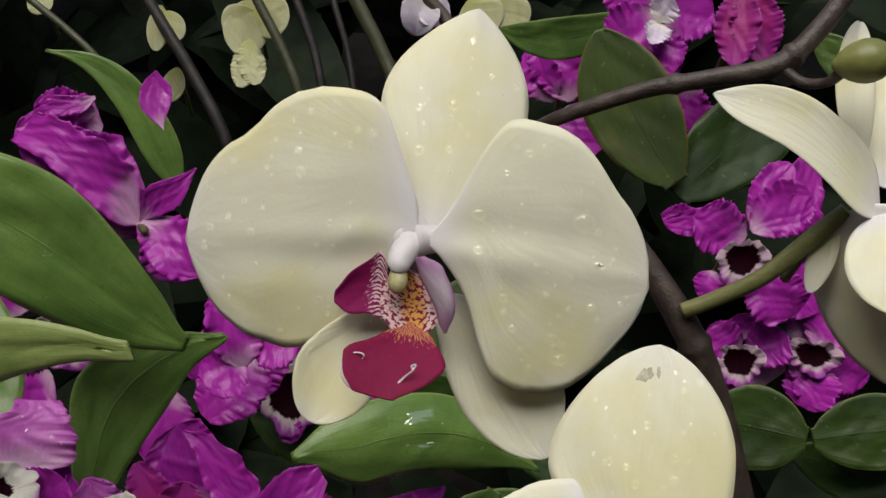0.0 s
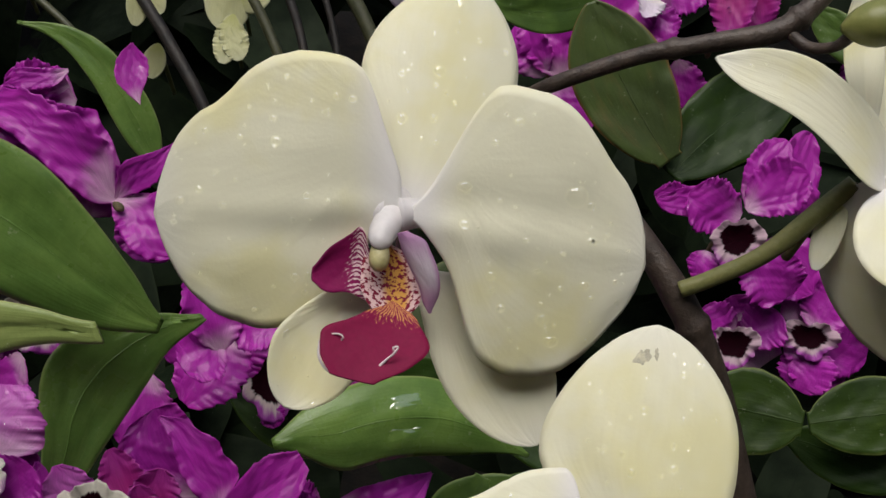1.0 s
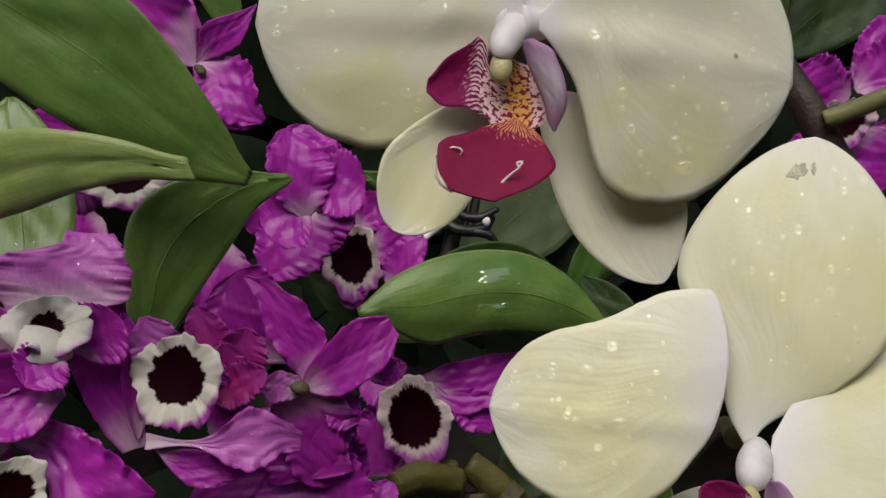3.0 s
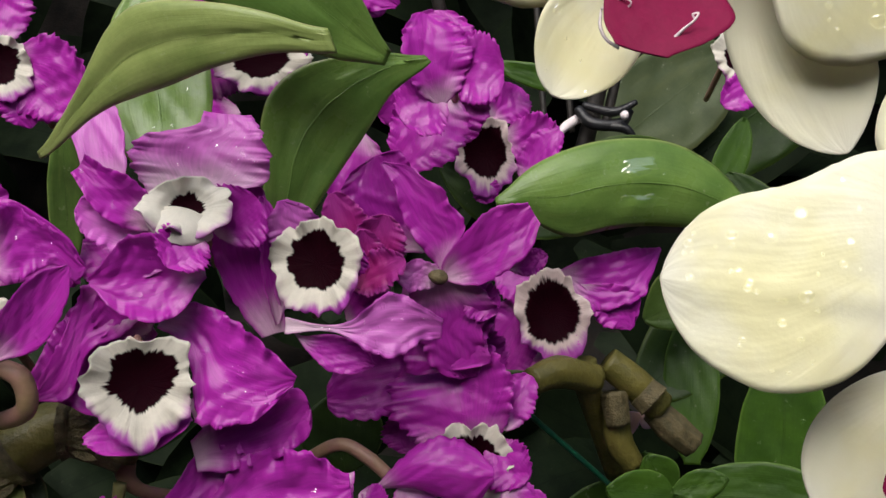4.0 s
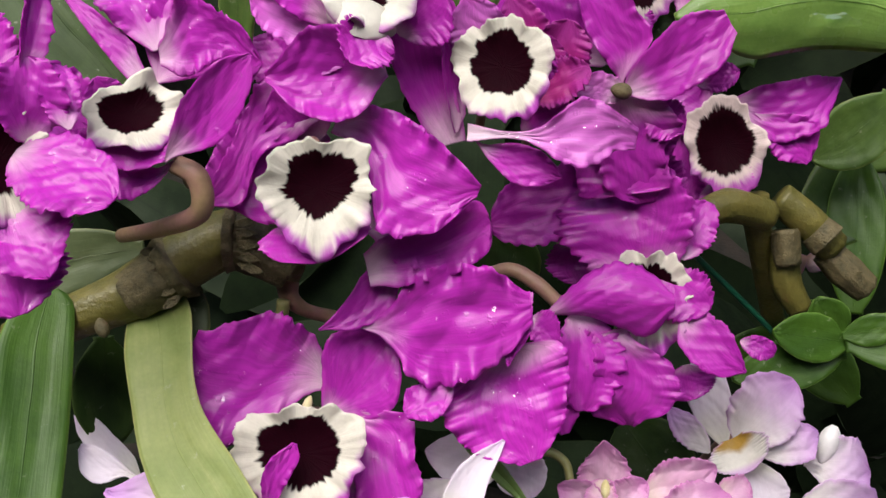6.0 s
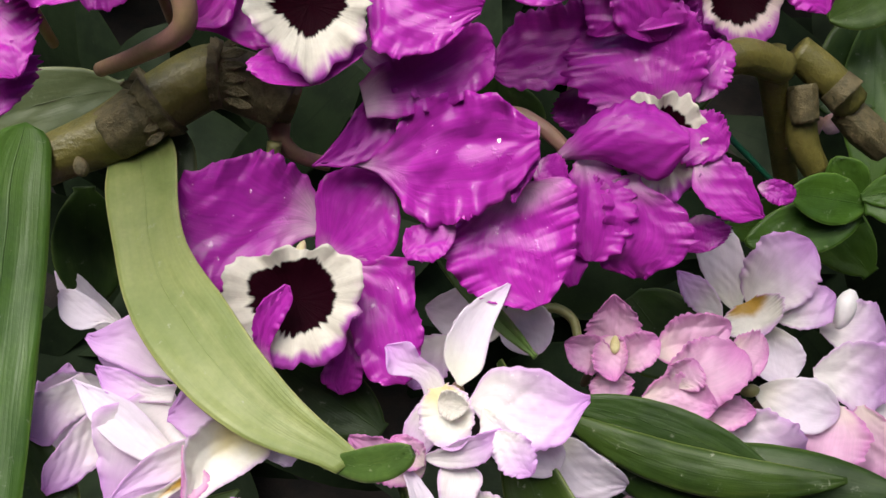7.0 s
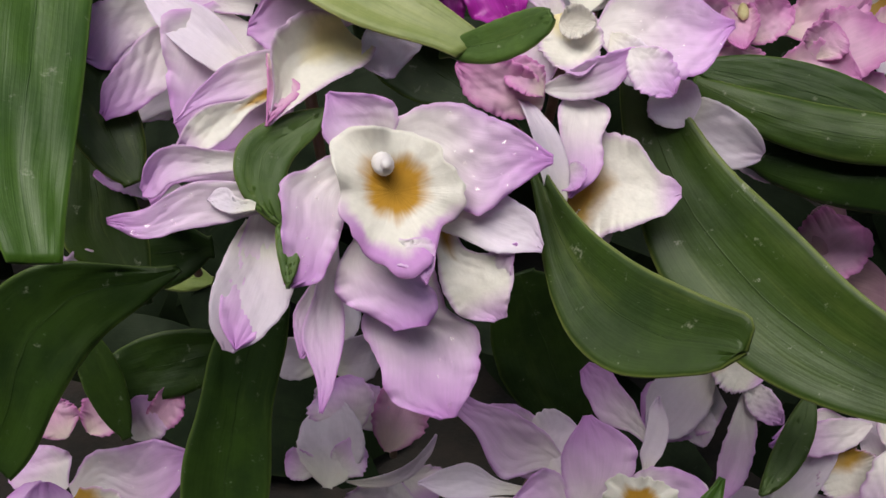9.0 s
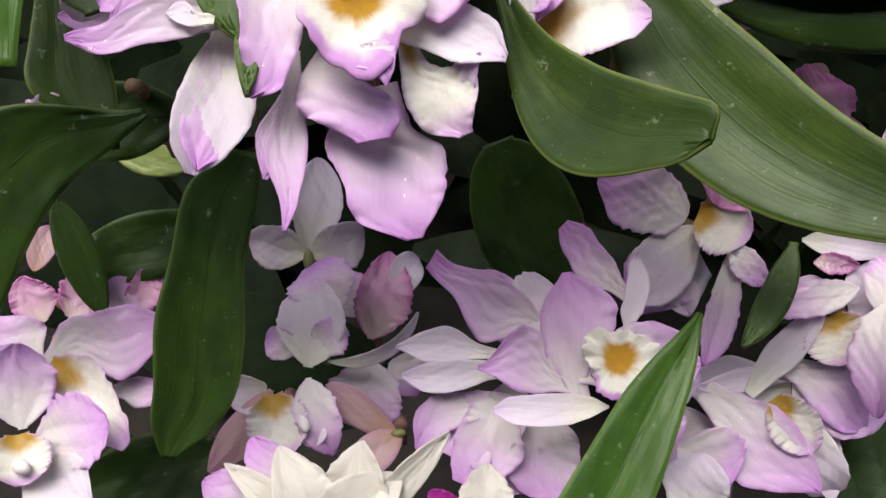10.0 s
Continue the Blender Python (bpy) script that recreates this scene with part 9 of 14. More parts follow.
blade(flower, 'petal', (-0.0995, 0.6381, 0.763), (-0.0997, 0.6291, 0.7319), 0.0248, (0.2859, -0.9214, 0.2631), 'yellowish')
blade(flower, 'petal', (-0.0964, 0.6381, 0.7632), (-0.0883, 0.6404, 0.7823), 0.0280, (0.0303, -0.9934, 0.1103), 'yellowish')

flower = thing('yellow_orchid_flower', (-0.0973, 0.624, 0.7318), 'pale yellow orchid flower hanging among dim foliage', 'orchid flower', 'background yellow flowers')
tube(flower, 'pedicel', [(-0.0972, 0.6359, 0.7303), (-0.0972, 0.6459, 0.729), (-0.0971, 0.6687, 0.7142)], (0.0018, 0.0013, 0.0012), 'green_stem')
blade(flower, 'petal', (-0.0948, 0.6252, 0.741), (-0.0985, 0.6179, 0.7149), 0.0152, (0.0849, -0.9627, 0.2571), 'yellowish', ruffle=0.08)
blade(flower, 'petal', (-0.0977, 0.625, 0.7393), (-0.0895, 0.6181, 0.717), 0.0152, (0.0608, -0.9474, 0.3141), 'yellowish', ruffle=0.08)

flower = thing('yellow_orchid_flower', (-0.1453, 0.6364, 0.7478), 'pale yellow orchid flower hanging among dim foliage', 'orchid flower', 'background yellow flowers')
tube(flower, 'pedicel', [(-0.1452, 0.6483, 0.7463), (-0.1452, 0.6582, 0.7451), (-0.1451, 0.681, 0.7302)], (0.0018, 0.0013, 0.0012), 'green_stem')
blade(flower, 'petal', (-0.1474, 0.6375, 0.757), (-0.149, 0.6344, 0.7321), 0.0124, (0.4502, -0.889, 0.0836), 'yellowish')
blade(flower, 'petal', (-0.1441, 0.6371, 0.7541), (-0.1354, 0.6352, 0.7392), 0.0124, (-0.0738, -0.9937, 0.0847), 'yellowish')

flower = thing('yellow_orchid_flower', (0.0023, 0.5357, 0.7541), 'pale yellow orchid flower hanging among dim foliage', 'orchid flower', 'background yellow flowers')
tube(flower, 'pedicel', [(0.0023, 0.5476, 0.7526), (0.0024, 0.5575, 0.7513), (0.0025, 0.5803, 0.7364)], (0.0018, 0.0013, 0.0012), 'green_stem')
blade(flower, 'petal', (0.0018, 0.5367, 0.7618), (-0.0036, 0.5344, 0.7434), 0.0181, (0.0435, -0.9929, 0.1112), 'white', ruffle=0.02, waves=4, jag=0.03, full=0.7, cup=0.25, point=0.746, crumple=0.018, bend=0.035, curl=-0.249, twist=-1.627, side=0.05, peak=0.457, fold=0.12)
blade(flower, 'petal', (-0.0006, 0.5363, 0.759), (0.0105, 0.5347, 0.7469), 0.0155, (-0.0081, -0.9925, 0.1217), 'white', ruffle=0.02, waves=4, jag=0.03, full=0.7, cup=0.25, point=0.883, crumple=0.018, bend=-0.069, curl=0.08, twist=14.018, side=-0.003, peak=0.421, fold=0.089)

flower = thing('yellow_orchid_flower', (0.0314, 0.5562, 0.7577), 'pale yellow orchid flower hanging among dim foliage', 'orchid flower', 'background yellow flowers')
tube(flower, 'pedicel', [(0.0315, 0.5681, 0.7562), (0.0315, 0.578, 0.755), (0.0316, 0.6008, 0.7401)], (0.0018, 0.0013, 0.0012), 'green_stem')
blade(flower, 'petal', (0.0203, 0.5568, 0.7624), (0.0321, 0.5548, 0.747), 0.0242, (-0.0443, -0.9945, 0.0948), 'yellowish')
blade(flower, 'petal', (0.0363, 0.5572, 0.766), (0.0454, 0.555, 0.7492), 0.0189, (-0.1214, -0.9907, 0.0612), 'yellowish')

flower = thing('yellow_orchid_flower', (-0.1419, 0.6523, 0.7145), 'pale yellow orchid flower hanging among dim foliage', 'orchid flower', 'background yellow flowers')
tube(flower, 'pedicel', [(-0.1419, 0.6642, 0.713), (-0.1418, 0.6741, 0.7118), (-0.1417, 0.697, 0.6969)], (0.0018, 0.0013, 0.0012), 'green_stem')
blade(flower, 'petal', (-0.1409, 0.6535, 0.7242), (-0.1445, 0.6511, 0.7048), 0.0128, (0.3485, -0.9359, 0.0522), 'yellowish')

flower = thing('yellow_orchid_flower', (-0.2326, 0.6782, 0.7571), 'pale yellow orchid flower hanging among dim foliage', 'orchid flower', 'background yellow flowers')
tube(flower, 'pedicel', [(-0.2326, 0.6902, 0.7556), (-0.2325, 0.7001, 0.7544), (-0.2324, 0.7229, 0.7395)], (0.0018, 0.0013, 0.0012), 'green_stem')
blade(flower, 'petal', (-0.2363, 0.6789, 0.7619), (-0.2225, 0.6779, 0.7545), 0.0166, (0.0424, -0.9767, 0.2104), 'yellowish')

# ---- lilac-white dendrobium flowers ----

flower = thing('dendrobium_flower', (-0.0882, 0.2291, 0.4682), 'lilac-white dendrobium orchid flower with a golden-eyed lip', 'orchid flower', 'lilac-white dendrobium flowers')
tube(flower, 'pedicel', [(-0.0901, 0.2397, 0.463), (-0.0918, 0.2485, 0.4586), (-0.0955, 0.2689, 0.4366)], (0.0018, 0.0013, 0.0012), 'rose_stem')
blade(flower, 'sepal', (-0.0898, 0.2280, 0.4712), (-0.0996, 0.2266, 0.4834), 0.0126, (0.3304, -0.9307, 0.1572), 'pale', ruffle=0.02, waves=5, jag=0.025, full=0.7, cup=0.4, point=0.75, crumple=0.022, bend=0.021, curl=-0.006, twist=-8.346, side=0, peak=0.52, fold=0.01, lean=0, nu=21, nv=62, edges=((-0.00, -0.00, 0.33, 0.70, 0.86, 0.89, 0.49, 0.11), (0.00, 0.00, 0.88, 1.12, 1.14, 0.83, 0.44, -0.05)))
petal_ob = blade(flower, 'petal', (-0.0896, 0.2304, 0.4711), (-0.0622, 0.2299, 0.4749), 0.0182, (-0.0609, -0.9446, 0.3225), 'pale', ruffle=0.04, waves=5, jag=0.025, full=0.7, cup=0.15, point=0.75, crumple=0.022, bend=0.001, curl=0.003, twist=-3.888, side=0, peak=0.52, fold=-0.038, lean=0, nu=21, nv=62, edges=((0.76, 0.89, 1.04, 1.08, 1.11, 1.01, 0.84, 0.73, 0.60, 0.37, 0.08), (-0.04, 0.04, 0.15, 0.29, 0.78, 0.99, 0.98, 0.66, 0.46, 0.23, -0.00)))
drops(petal_ob, 16, 0.00015, 0.0005, 50)
petal_ob = blade(flower, 'petal', (-0.0931, 0.2280, 0.4730), (-0.1000, 0.2127, 0.4531), 0.0122, (0.3039, -0.8025, 0.5135), 'pale', ruffle=0.06, waves=5, jag=0.025, full=0.7, cup=0.2, point=0.75, crumple=0.022, bend=-0.005, curl=-0.066, twist=2.222, side=0, peak=0.52, fold=0.007, lean=0, nu=21, nv=62, edges=((-0.00, 0.10, 0.11, 0.03, 0.08, 0.25, 0.35, 0.35, 0.36, 0.45, -0.36), (0.00, 0.86, 1.16, 1.40, 1.86, 1.75, 1.32, 1.20, 0.98, 0.59, 0.47)))
drops(petal_ob, 16, 0.00015, 0.0005, 52)
blade(flower, 'sepal', (-0.0808, 0.2292, 0.4635), (-0.0622, 0.2279, 0.4607), 0.0099, (-0.0006, -0.9003, 0.4353), 'white', ruffle=0.02, waves=4, jag=0.025, full=0.7, cup=0.2, point=0.75, crumple=0.018, bend=-0.002, curl=-0.062, twist=4.51, side=0, peak=0.52, fold=-0.011, lean=0, nu=21, nv=62, edges=((0.48, 0.65, 0.84, 1.04, 1.23, 1.17, 1.04, 0.9, -0.12), (0.61, 0.62, 0.63, 0.69, 0.77, 0.8, 0.62, 0.44, 0.28)))
lip(flower, (-0.0868, 0.222, 0.4696), (0.2686, -0.7937, 0.5458), (-0.136, 0.411, 0.9015), 0.0110, 0.0106, 'gold_lip', depth=0.55, ruffle=0.11, waves=5, notch=0.1, label='white frilled lip with a golden eye')
knob(flower, 'column', (-0.0915, 0.2282, 0.4727), (-0.0880, 0.2200, 0.4736), 0.00185, 'column', blunt=0.45)
knob(flower, 'anther_cap', (-0.0887, 0.2219, 0.4747), (-0.0876, 0.2187, 0.4747), 0.00101, 'column')
blade(flower, 'lip_tip', (-0.0854, 0.2185, 0.4631), (-0.0791, 0.2137, 0.4574), 0.0082, (0.0378, -0.7431, 0.6681), 'pale', waves=5, jag=0.025, full=0.7, cup=0.2, point=0.75, crumple=0.022, bend=0.037, curl=-0.01, twist=-2.1, side=0, peak=0.52, fold=-0.024, lean=0, nu=21, nv=62, edges=((-0.00, 0.02, 0.89, 1.09, 1.08, 0.82, 0.56, -0.00), (0.00, 1.27, 1.11, 0.85, 0.45, 0.18, 0.07, 0.00)), ruffle=0.02)

flower = thing('dendrobium_flower', (-0.0876, 0.2272, 0.4574), 'pale lilac dendrobium orchid flower with soft wavy petals', 'orchid flower', 'lilac-white dendrobium flowers')
tube(flower, 'pedicel', [(-0.0895, 0.2379, 0.4521), (-0.0912, 0.2467, 0.4478), (-0.0949, 0.2671, 0.4258)], (0.0018, 0.0013, 0.0012), 'rose_stem')
blade(flower, 'lip', (-0.0916, 0.2272, 0.4608), (-0.0847, 0.2164, 0.4461), 0.0163, (0.1676, -0.7559, 0.6329), 'pale', ruffle=0.06, waves=5, jag=0.025, full=0.7, cup=-0.15, point=0.75, crumple=0.022, bend=0.053, curl=0.02, twist=-4.14, side=0, peak=0.52, fold=0.036, lean=0, nu=21, nv=62, edges=((0.22, 0.17, 0.12, 0.06, 0.16, 0.55, 0.79, 1.01, 1.02, 0.95, 0.69), (0.22, 0.43, 0.64, 0.85, 0.98, 1.06, 1.02, 0.95, 0.52, 0.20, -0.05)))
blade(flower, 'lip', (-0.0813, 0.2333, 0.4612), (-0.0700, 0.2238, 0.4462), 0.0142, (0.0687, -0.8191, 0.5695), 'tongue', ruffle=0.07, waves=8, jag=0.025, full=0.45, cup=0.3, foot=0.4, fold=-0.005, twist=-7.096, curl=-0.07, bend=0.046, side=0, lean=0, point=0.75, peak=0.52, nu=21, nv=62, edges=((0.15, 0.16, 0.17, 0.19, 0.24, 0.75, 1.25, 1.08, 0.90, 0.68, 0.48), (0.15, 0.25, 0.35, 0.45, 0.52, 0.63, 0.66, 0.65, 0.60, 0.49, -0.31)))
blade(flower, 'lip_rim', (-0.0716, 0.2289, 0.4525), (-0.0667, 0.2269, 0.4604), 0.0058, (-0.2648, -0.9609, -0.0814), 'pale', ruffle=0.04, waves=5, jag=0.025, full=0.7, cup=0.2, point=0.75, crumple=0.022, bend=-0.002, curl=-0.066, twist=7.754, side=0, peak=0.52, fold=-0.033, lean=0, nu=21, nv=62, edges=((-0.43, 0.36, 0.81, 0.83, 0.85, 0.87, 0.69, 0.34, 0.04), (0.61, 0.78, 0.98, 1.17, 0.98, 0.73, 0.49, 0.24, 0.03)))
petal_ob = blade(flower, 'petal', (-0.0854, 0.2320, 0.4514), (-0.0769, 0.2176, 0.4289), 0.0202, (0.1510, -0.8042, 0.5748), 'pale', ruffle=0.03, waves=5, jag=0.025, full=0.7, cup=0.15, point=0.75, crumple=0.022, bend=0.046, curl=0.005, twist=8.677, side=0, peak=0.52, fold=0.027, lean=0, nu=21, nv=62, edges=((0.35, 0.38, 0.41, 0.45, 0.46, 1.00, 0.97, 0.95, 0.88, 0.75, 0.57, 0.33), (0.35, 0.55, 0.74, 0.94, 1.07, 0.99, 0.88, 0.81, 0.82, 0.77, 0.54, -0.21)))
drops(petal_ob, 16, 0.00015, 0.0005, 64)
blade(flower, 'sepal', (-0.0996, 0.2286, 0.4573), (-0.0954, 0.2117, 0.4306), 0.0078, (0.2489, -0.7994, 0.5468), 'pale', ruffle=0.01, waves=5, jag=0.025, full=0.7, cup=0.3, point=0.75, crumple=0.022, bend=-0.004, curl=0.032, twist=-4.237, side=0, peak=0.52, fold=-0.019, lean=0, nu=21, nv=62, edges=((0.27, 0.36, 0.46, 0.55, 0.64, 0.78, 0.79, 0.67, 0.49, 0.38, -0.13), (0.27, 0.37, 0.48, 0.58, 0.71, 1.05, 1.17, 0.84, 0.42, 0.27, 0.18)))
blade(flower, 'sepal', (-0.1, 0.2249, 0.4502), (-0.1008, 0.2164, 0.4379), 0.0053, (0.2693, -0.8021, 0.533), 'pale', ruffle=0.01, waves=5, jag=0.025, full=0.7, cup=0.3, point=0.75, crumple=0.022, bend=-0.006, curl=-0.052, twist=7.429, side=0, peak=0.52, fold=-0.038, lean=0, nu=21, nv=62, edges=((0.25, 0.5, 0.78, 0.74, 0.7, 0.65, 0.61, 0.57, 0.03), (0.36, 0.6, 0.87, 1.14, 1.3, 1.14, 0.97, 0.57, 0.15)))
blade(flower, 'sepal', (-0.112, 0.2272, 0.4571), (-0.1139, 0.2143, 0.4383), 0.0134, (0.3332, -0.792, 0.5115), 'white', ruffle=0.015, waves=4, jag=0.025, full=0.7, cup=0.25, point=0.75, crumple=0.018, bend=0.048, curl=-0.076, twist=-7.593, side=0, peak=0.52, fold=-0.001, lean=0, nu=21, nv=62, edges=((0.49, 0.76, 1.07, 1.24, 1.21, 1.18, 0.94, 0.68, 0.11), (0.41, 0.59, 0.65, 0.72, 0.79, 0.8, 0.68, 0.54, 0.05)))

flower = thing('dendrobium_flower', (-0.1106, 0.2404, 0.4812), 'pale lilac dendrobium orchid flower with soft wavy petals', 'orchid flower', 'lilac-white dendrobium flowers')
tube(flower, 'pedicel', [(-0.1125, 0.2511, 0.476), (-0.1141, 0.2599, 0.4717), (-0.1178, 0.2803, 0.4497)], (0.0018, 0.0013, 0.0012), 'rose_stem')
blade(flower, 'petal', (-0.1007, 0.2497, 0.4897), (-0.1196, 0.2445, 0.4929), 0.0174, (0.298, -0.9245, 0.2376), 'pale', ruffle=0.03, waves=5, jag=0.025, full=0.7, cup=0.2, point=0.75, crumple=0.022, bend=-0.005, curl=0.0, twist=-0.551, side=0, peak=0.52, fold=-0.004, lean=0, nu=21, nv=62, edges=((0.02, 0.17, 0.35, 0.58, 0.83, 1.07, 1.03, 0.88, 0.74), (0.91, 1.19, 1.23, 1.13, 1.03, 0.93, 0.82, 0.34, -0.59)))
blade(flower, 'lip', (-0.1018, 0.2437, 0.4892), (-0.1113, 0.2284, 0.4755), 0.0137, (0.4502, -0.7366, 0.5046), 'cream_tongue', ruffle=0.05, waves=8, jag=0.025, full=0.45, cup=0.7, foot=0.4, fold=0.039, twist=-7.707, curl=0.021, bend=-0.006, side=0, lean=0, point=0.75, peak=0.52, nu=21, nv=62, edges=((0.78, 0.97, 0.82, 0.67, 0.53, 0.39, 0.27, 0.16, 0.07), (0.43, 1.0, 1.18, 1.24, 1.3, 1.0, 0.45, 0.2, -0.02)))
blade(flower, 'lip_rim', (-0.1111, 0.2383, 0.4841), (-0.1109, 0.2274, 0.4755), 0.0062, (0.3712, -0.57, 0.7331), 'pink', ruffle=0.05, waves=7, jag=0.025, full=0.7, cup=0.4, point=0.75, crumple=0.03, bend=0.044, curl=0.004, twist=-0.97, side=0, peak=0.52, fold=0.02, lean=0, nu=21, nv=62, edges=((-1.05, -0.46, 0.29, 1.2, 1.27, 0.92, 0.57, 0.26, -0.02), (1.23, 1.1, 0.95, 0.8, 0.65, 0.5, 0.35, 0.2, 0.07)))
blade(flower, 'sepal', (-0.0956, 0.2476, 0.4926), (-0.0932, 0.2397, 0.4826), 0.0106, (0.1717, -0.7542, 0.6338), 'white', ruffle=0.02, waves=4, jag=0.025, full=0.7, cup=0.3, point=0.75, crumple=0.018, bend=-0.017, curl=0.0, twist=-5.784, side=0, peak=0.52, fold=-0.038, lean=0, nu=21, nv=62, edges=((0.02, 0.53, 1.01, 1.12, 1.16, 1.11, 0.8, 0.48, 0.21), (0.02, 0.13, 0.52, 0.84, 0.84, 0.84, 0.84, 0.84, -0.04)))
blade(flower, 'petal', (-0.1077, 0.2449, 0.4842), (-0.1266, 0.2256, 0.4742), 0.0081, (0.5344, -0.7372, 0.4135), 'pale', ruffle=0.03, waves=5, jag=0.025, full=0.7, cup=0.3, point=0.75, crumple=0.022, bend=-0.01, curl=-0.018, twist=-5.661, side=0, peak=0.52, fold=0.038, lean=0, nu=21, nv=62, edges=((0.45, 0.56, 0.67, 0.79, 0.74, 0.52, 0.23, -0.02, -0.26, -0.20, -0.05), (0.45, 0.67, 0.90, 1.13, 1.25, 1.40, 1.32, 1.11, 0.89, 0.56, 0.09)))
blade(flower, 'lip', (-0.1116, 0.2361, 0.4799), (-0.1258, 0.2229, 0.4710), 0.0065, (0.4812, -0.7827, 0.3946), 'tongue', ruffle=0.05, waves=8, jag=0.025, full=0.45, cup=0.3, foot=0.4, fold=0.028, twist=-1.097, curl=-0.027, bend=0.034, side=0, lean=0, point=0.75, peak=0.52, nu=21, nv=62, edges=((0.21, 0.28, 0.34, 0.28, 0.59, 0.82, 0.91, 0.94, 0.70, -0.00), (0.21, 0.33, 0.44, 0.38, 0.74, 1.03, 1.08, 0.93, 0.54, 0.00)))
blade(flower, 'petal', (-0.1189, 0.2471, 0.4865), (-0.1253, 0.2321, 0.4652), 0.0276, (0.4029, -0.8007, 0.4434), 'pale', ruffle=0.04, waves=5, jag=0.025, full=0.7, cup=0.2, point=0.75, crumple=0.022, bend=0.041, curl=-0.053, twist=-3.638, side=0, peak=0.52, fold=0.016, lean=0, nu=21, nv=62, edges=((0.6, 0.74, 0.76, 0.79, 0.82, 0.74, 0.65, 0.56, 0.07), (0.69, 0.95, 1.24, 1.1, 0.94, 0.79, 0.61, 0.4, 0.21)))

flower = thing('dendrobium_flower', (-0.1149, 0.2259, 0.4625), 'pale lilac dendrobium orchid flower with soft wavy petals', 'orchid flower', 'lilac-white dendrobium flowers')
tube(flower, 'pedicel', [(-0.1168, 0.2365, 0.4572), (-0.1184, 0.2454, 0.4529), (-0.1221, 0.2658, 0.4309)], (0.0018, 0.0013, 0.0012), 'rose_stem')
blade(flower, 'petal', (-0.1097, 0.2368, 0.4698), (-0.1321, 0.2248, 0.4597), 0.0060, (0.3073, -0.8774, 0.3683), 'pale', ruffle=0.04, waves=5, jag=0.025, full=0.7, cup=0.2, point=0.75, crumple=0.022, bend=0.056, curl=-0.049, twist=2.015, side=0, peak=0.52, fold=-0.012, lean=0, nu=21, nv=62, edges=((0.38, 0.50, 0.62, 0.75, 0.87, 0.81, 0.36, -0.14, -0.45, 0.05, 0.38), (0.38, 0.54, 0.70, 0.87, 0.97, 1.10, 1.44, 1.96, 2.07, 1.35, 0.03)))
blade(flower, 'petal', (-0.1157, 0.2255, 0.4689), (-0.1292, 0.2168, 0.4652), 0.0062, (0.425, -0.8173, 0.389), 'pale', ruffle=0.05, waves=5, jag=0.025, full=0.7, cup=0.5, point=0.75, crumple=0.022, bend=0.019, curl=-0.09, twist=6.975, side=0, peak=0.52, fold=-0.016, lean=0, nu=21, nv=62, edges=((0.44, 0.33, 0.21, 0.09, -0.01, -0.05, 0.02, 0.62, 0.25), (0.64, 0.9, 1.2, 1.54, 1.89, 1.95, 1.89, 1.38, 0.07)))
petal_ob = blade(flower, 'petal', (-0.1040, 0.2278, 0.4636), (-0.1346, 0.2138, 0.4605), 0.0080, (0.3450, -0.8489, 0.4004), 'pale', ruffle=0.04, waves=5, jag=0.025, full=0.7, cup=0.2, point=0.75, crumple=0.022, bend=0.033, curl=-0.059, twist=1.311, side=0, peak=0.52, fold=-0.004, lean=0, nu=21, nv=62, edges=((0.34, 0.41, 0.48, 0.55, 0.65, 0.82, 0.77, 0.80, 1.00, 1.09, 0.84, 0.07), (0.34, 0.51, 0.68, 0.85, 0.98, 1.13, 1.17, 0.97, 0.55, 0.11, 0.25, 0.03)))
drops(petal_ob, 16, 0.00015, 0.0005, 82)
blade(flower, 'lip', (-0.1108, 0.2212, 0.4634), (-0.1187, 0.2195, 0.4640), 0.0043, (0.2024, -0.6988, 0.6861), 'white', waves=4, jag=0.025, full=0.7, cup=0.25, point=0.75, crumple=0.018, bend=0.022, curl=0.02, twist=-0.071, side=0, peak=0.52, fold=0.007, lean=0, nu=21, nv=62, edges=((0.39, 0.58, 0.78, 0.98, 0.92, 0.80, 0.49, -0.00), (0.26, 0.48, 0.31, 0.45, 1.08, 1.13, 1.02, 0.00)), ruffle=0.02)
blade(flower, 'sepal', (-0.1121, 0.2311, 0.4654), (-0.1122, 0.2137, 0.4391), 0.0113, (0.4008, -0.7647, 0.5046), 'pale', ruffle=0.04, waves=5, jag=0.025, full=0.7, cup=0.2, point=0.75, crumple=0.022, bend=-0.015, curl=-0.011, twist=4.214, side=0, peak=0.52, fold=-0.021, lean=0, nu=21, nv=62, edges=((0.23, 0.37, 0.51, 0.64, 0.81, 1.04, 1.23, 1.27, 1.10, 0.75, -0.00), (0.23, 0.27, 0.31, 0.34, 0.47, 0.63, 0.70, 0.72, 0.71, 0.57, 0.00)), cap=0.08)

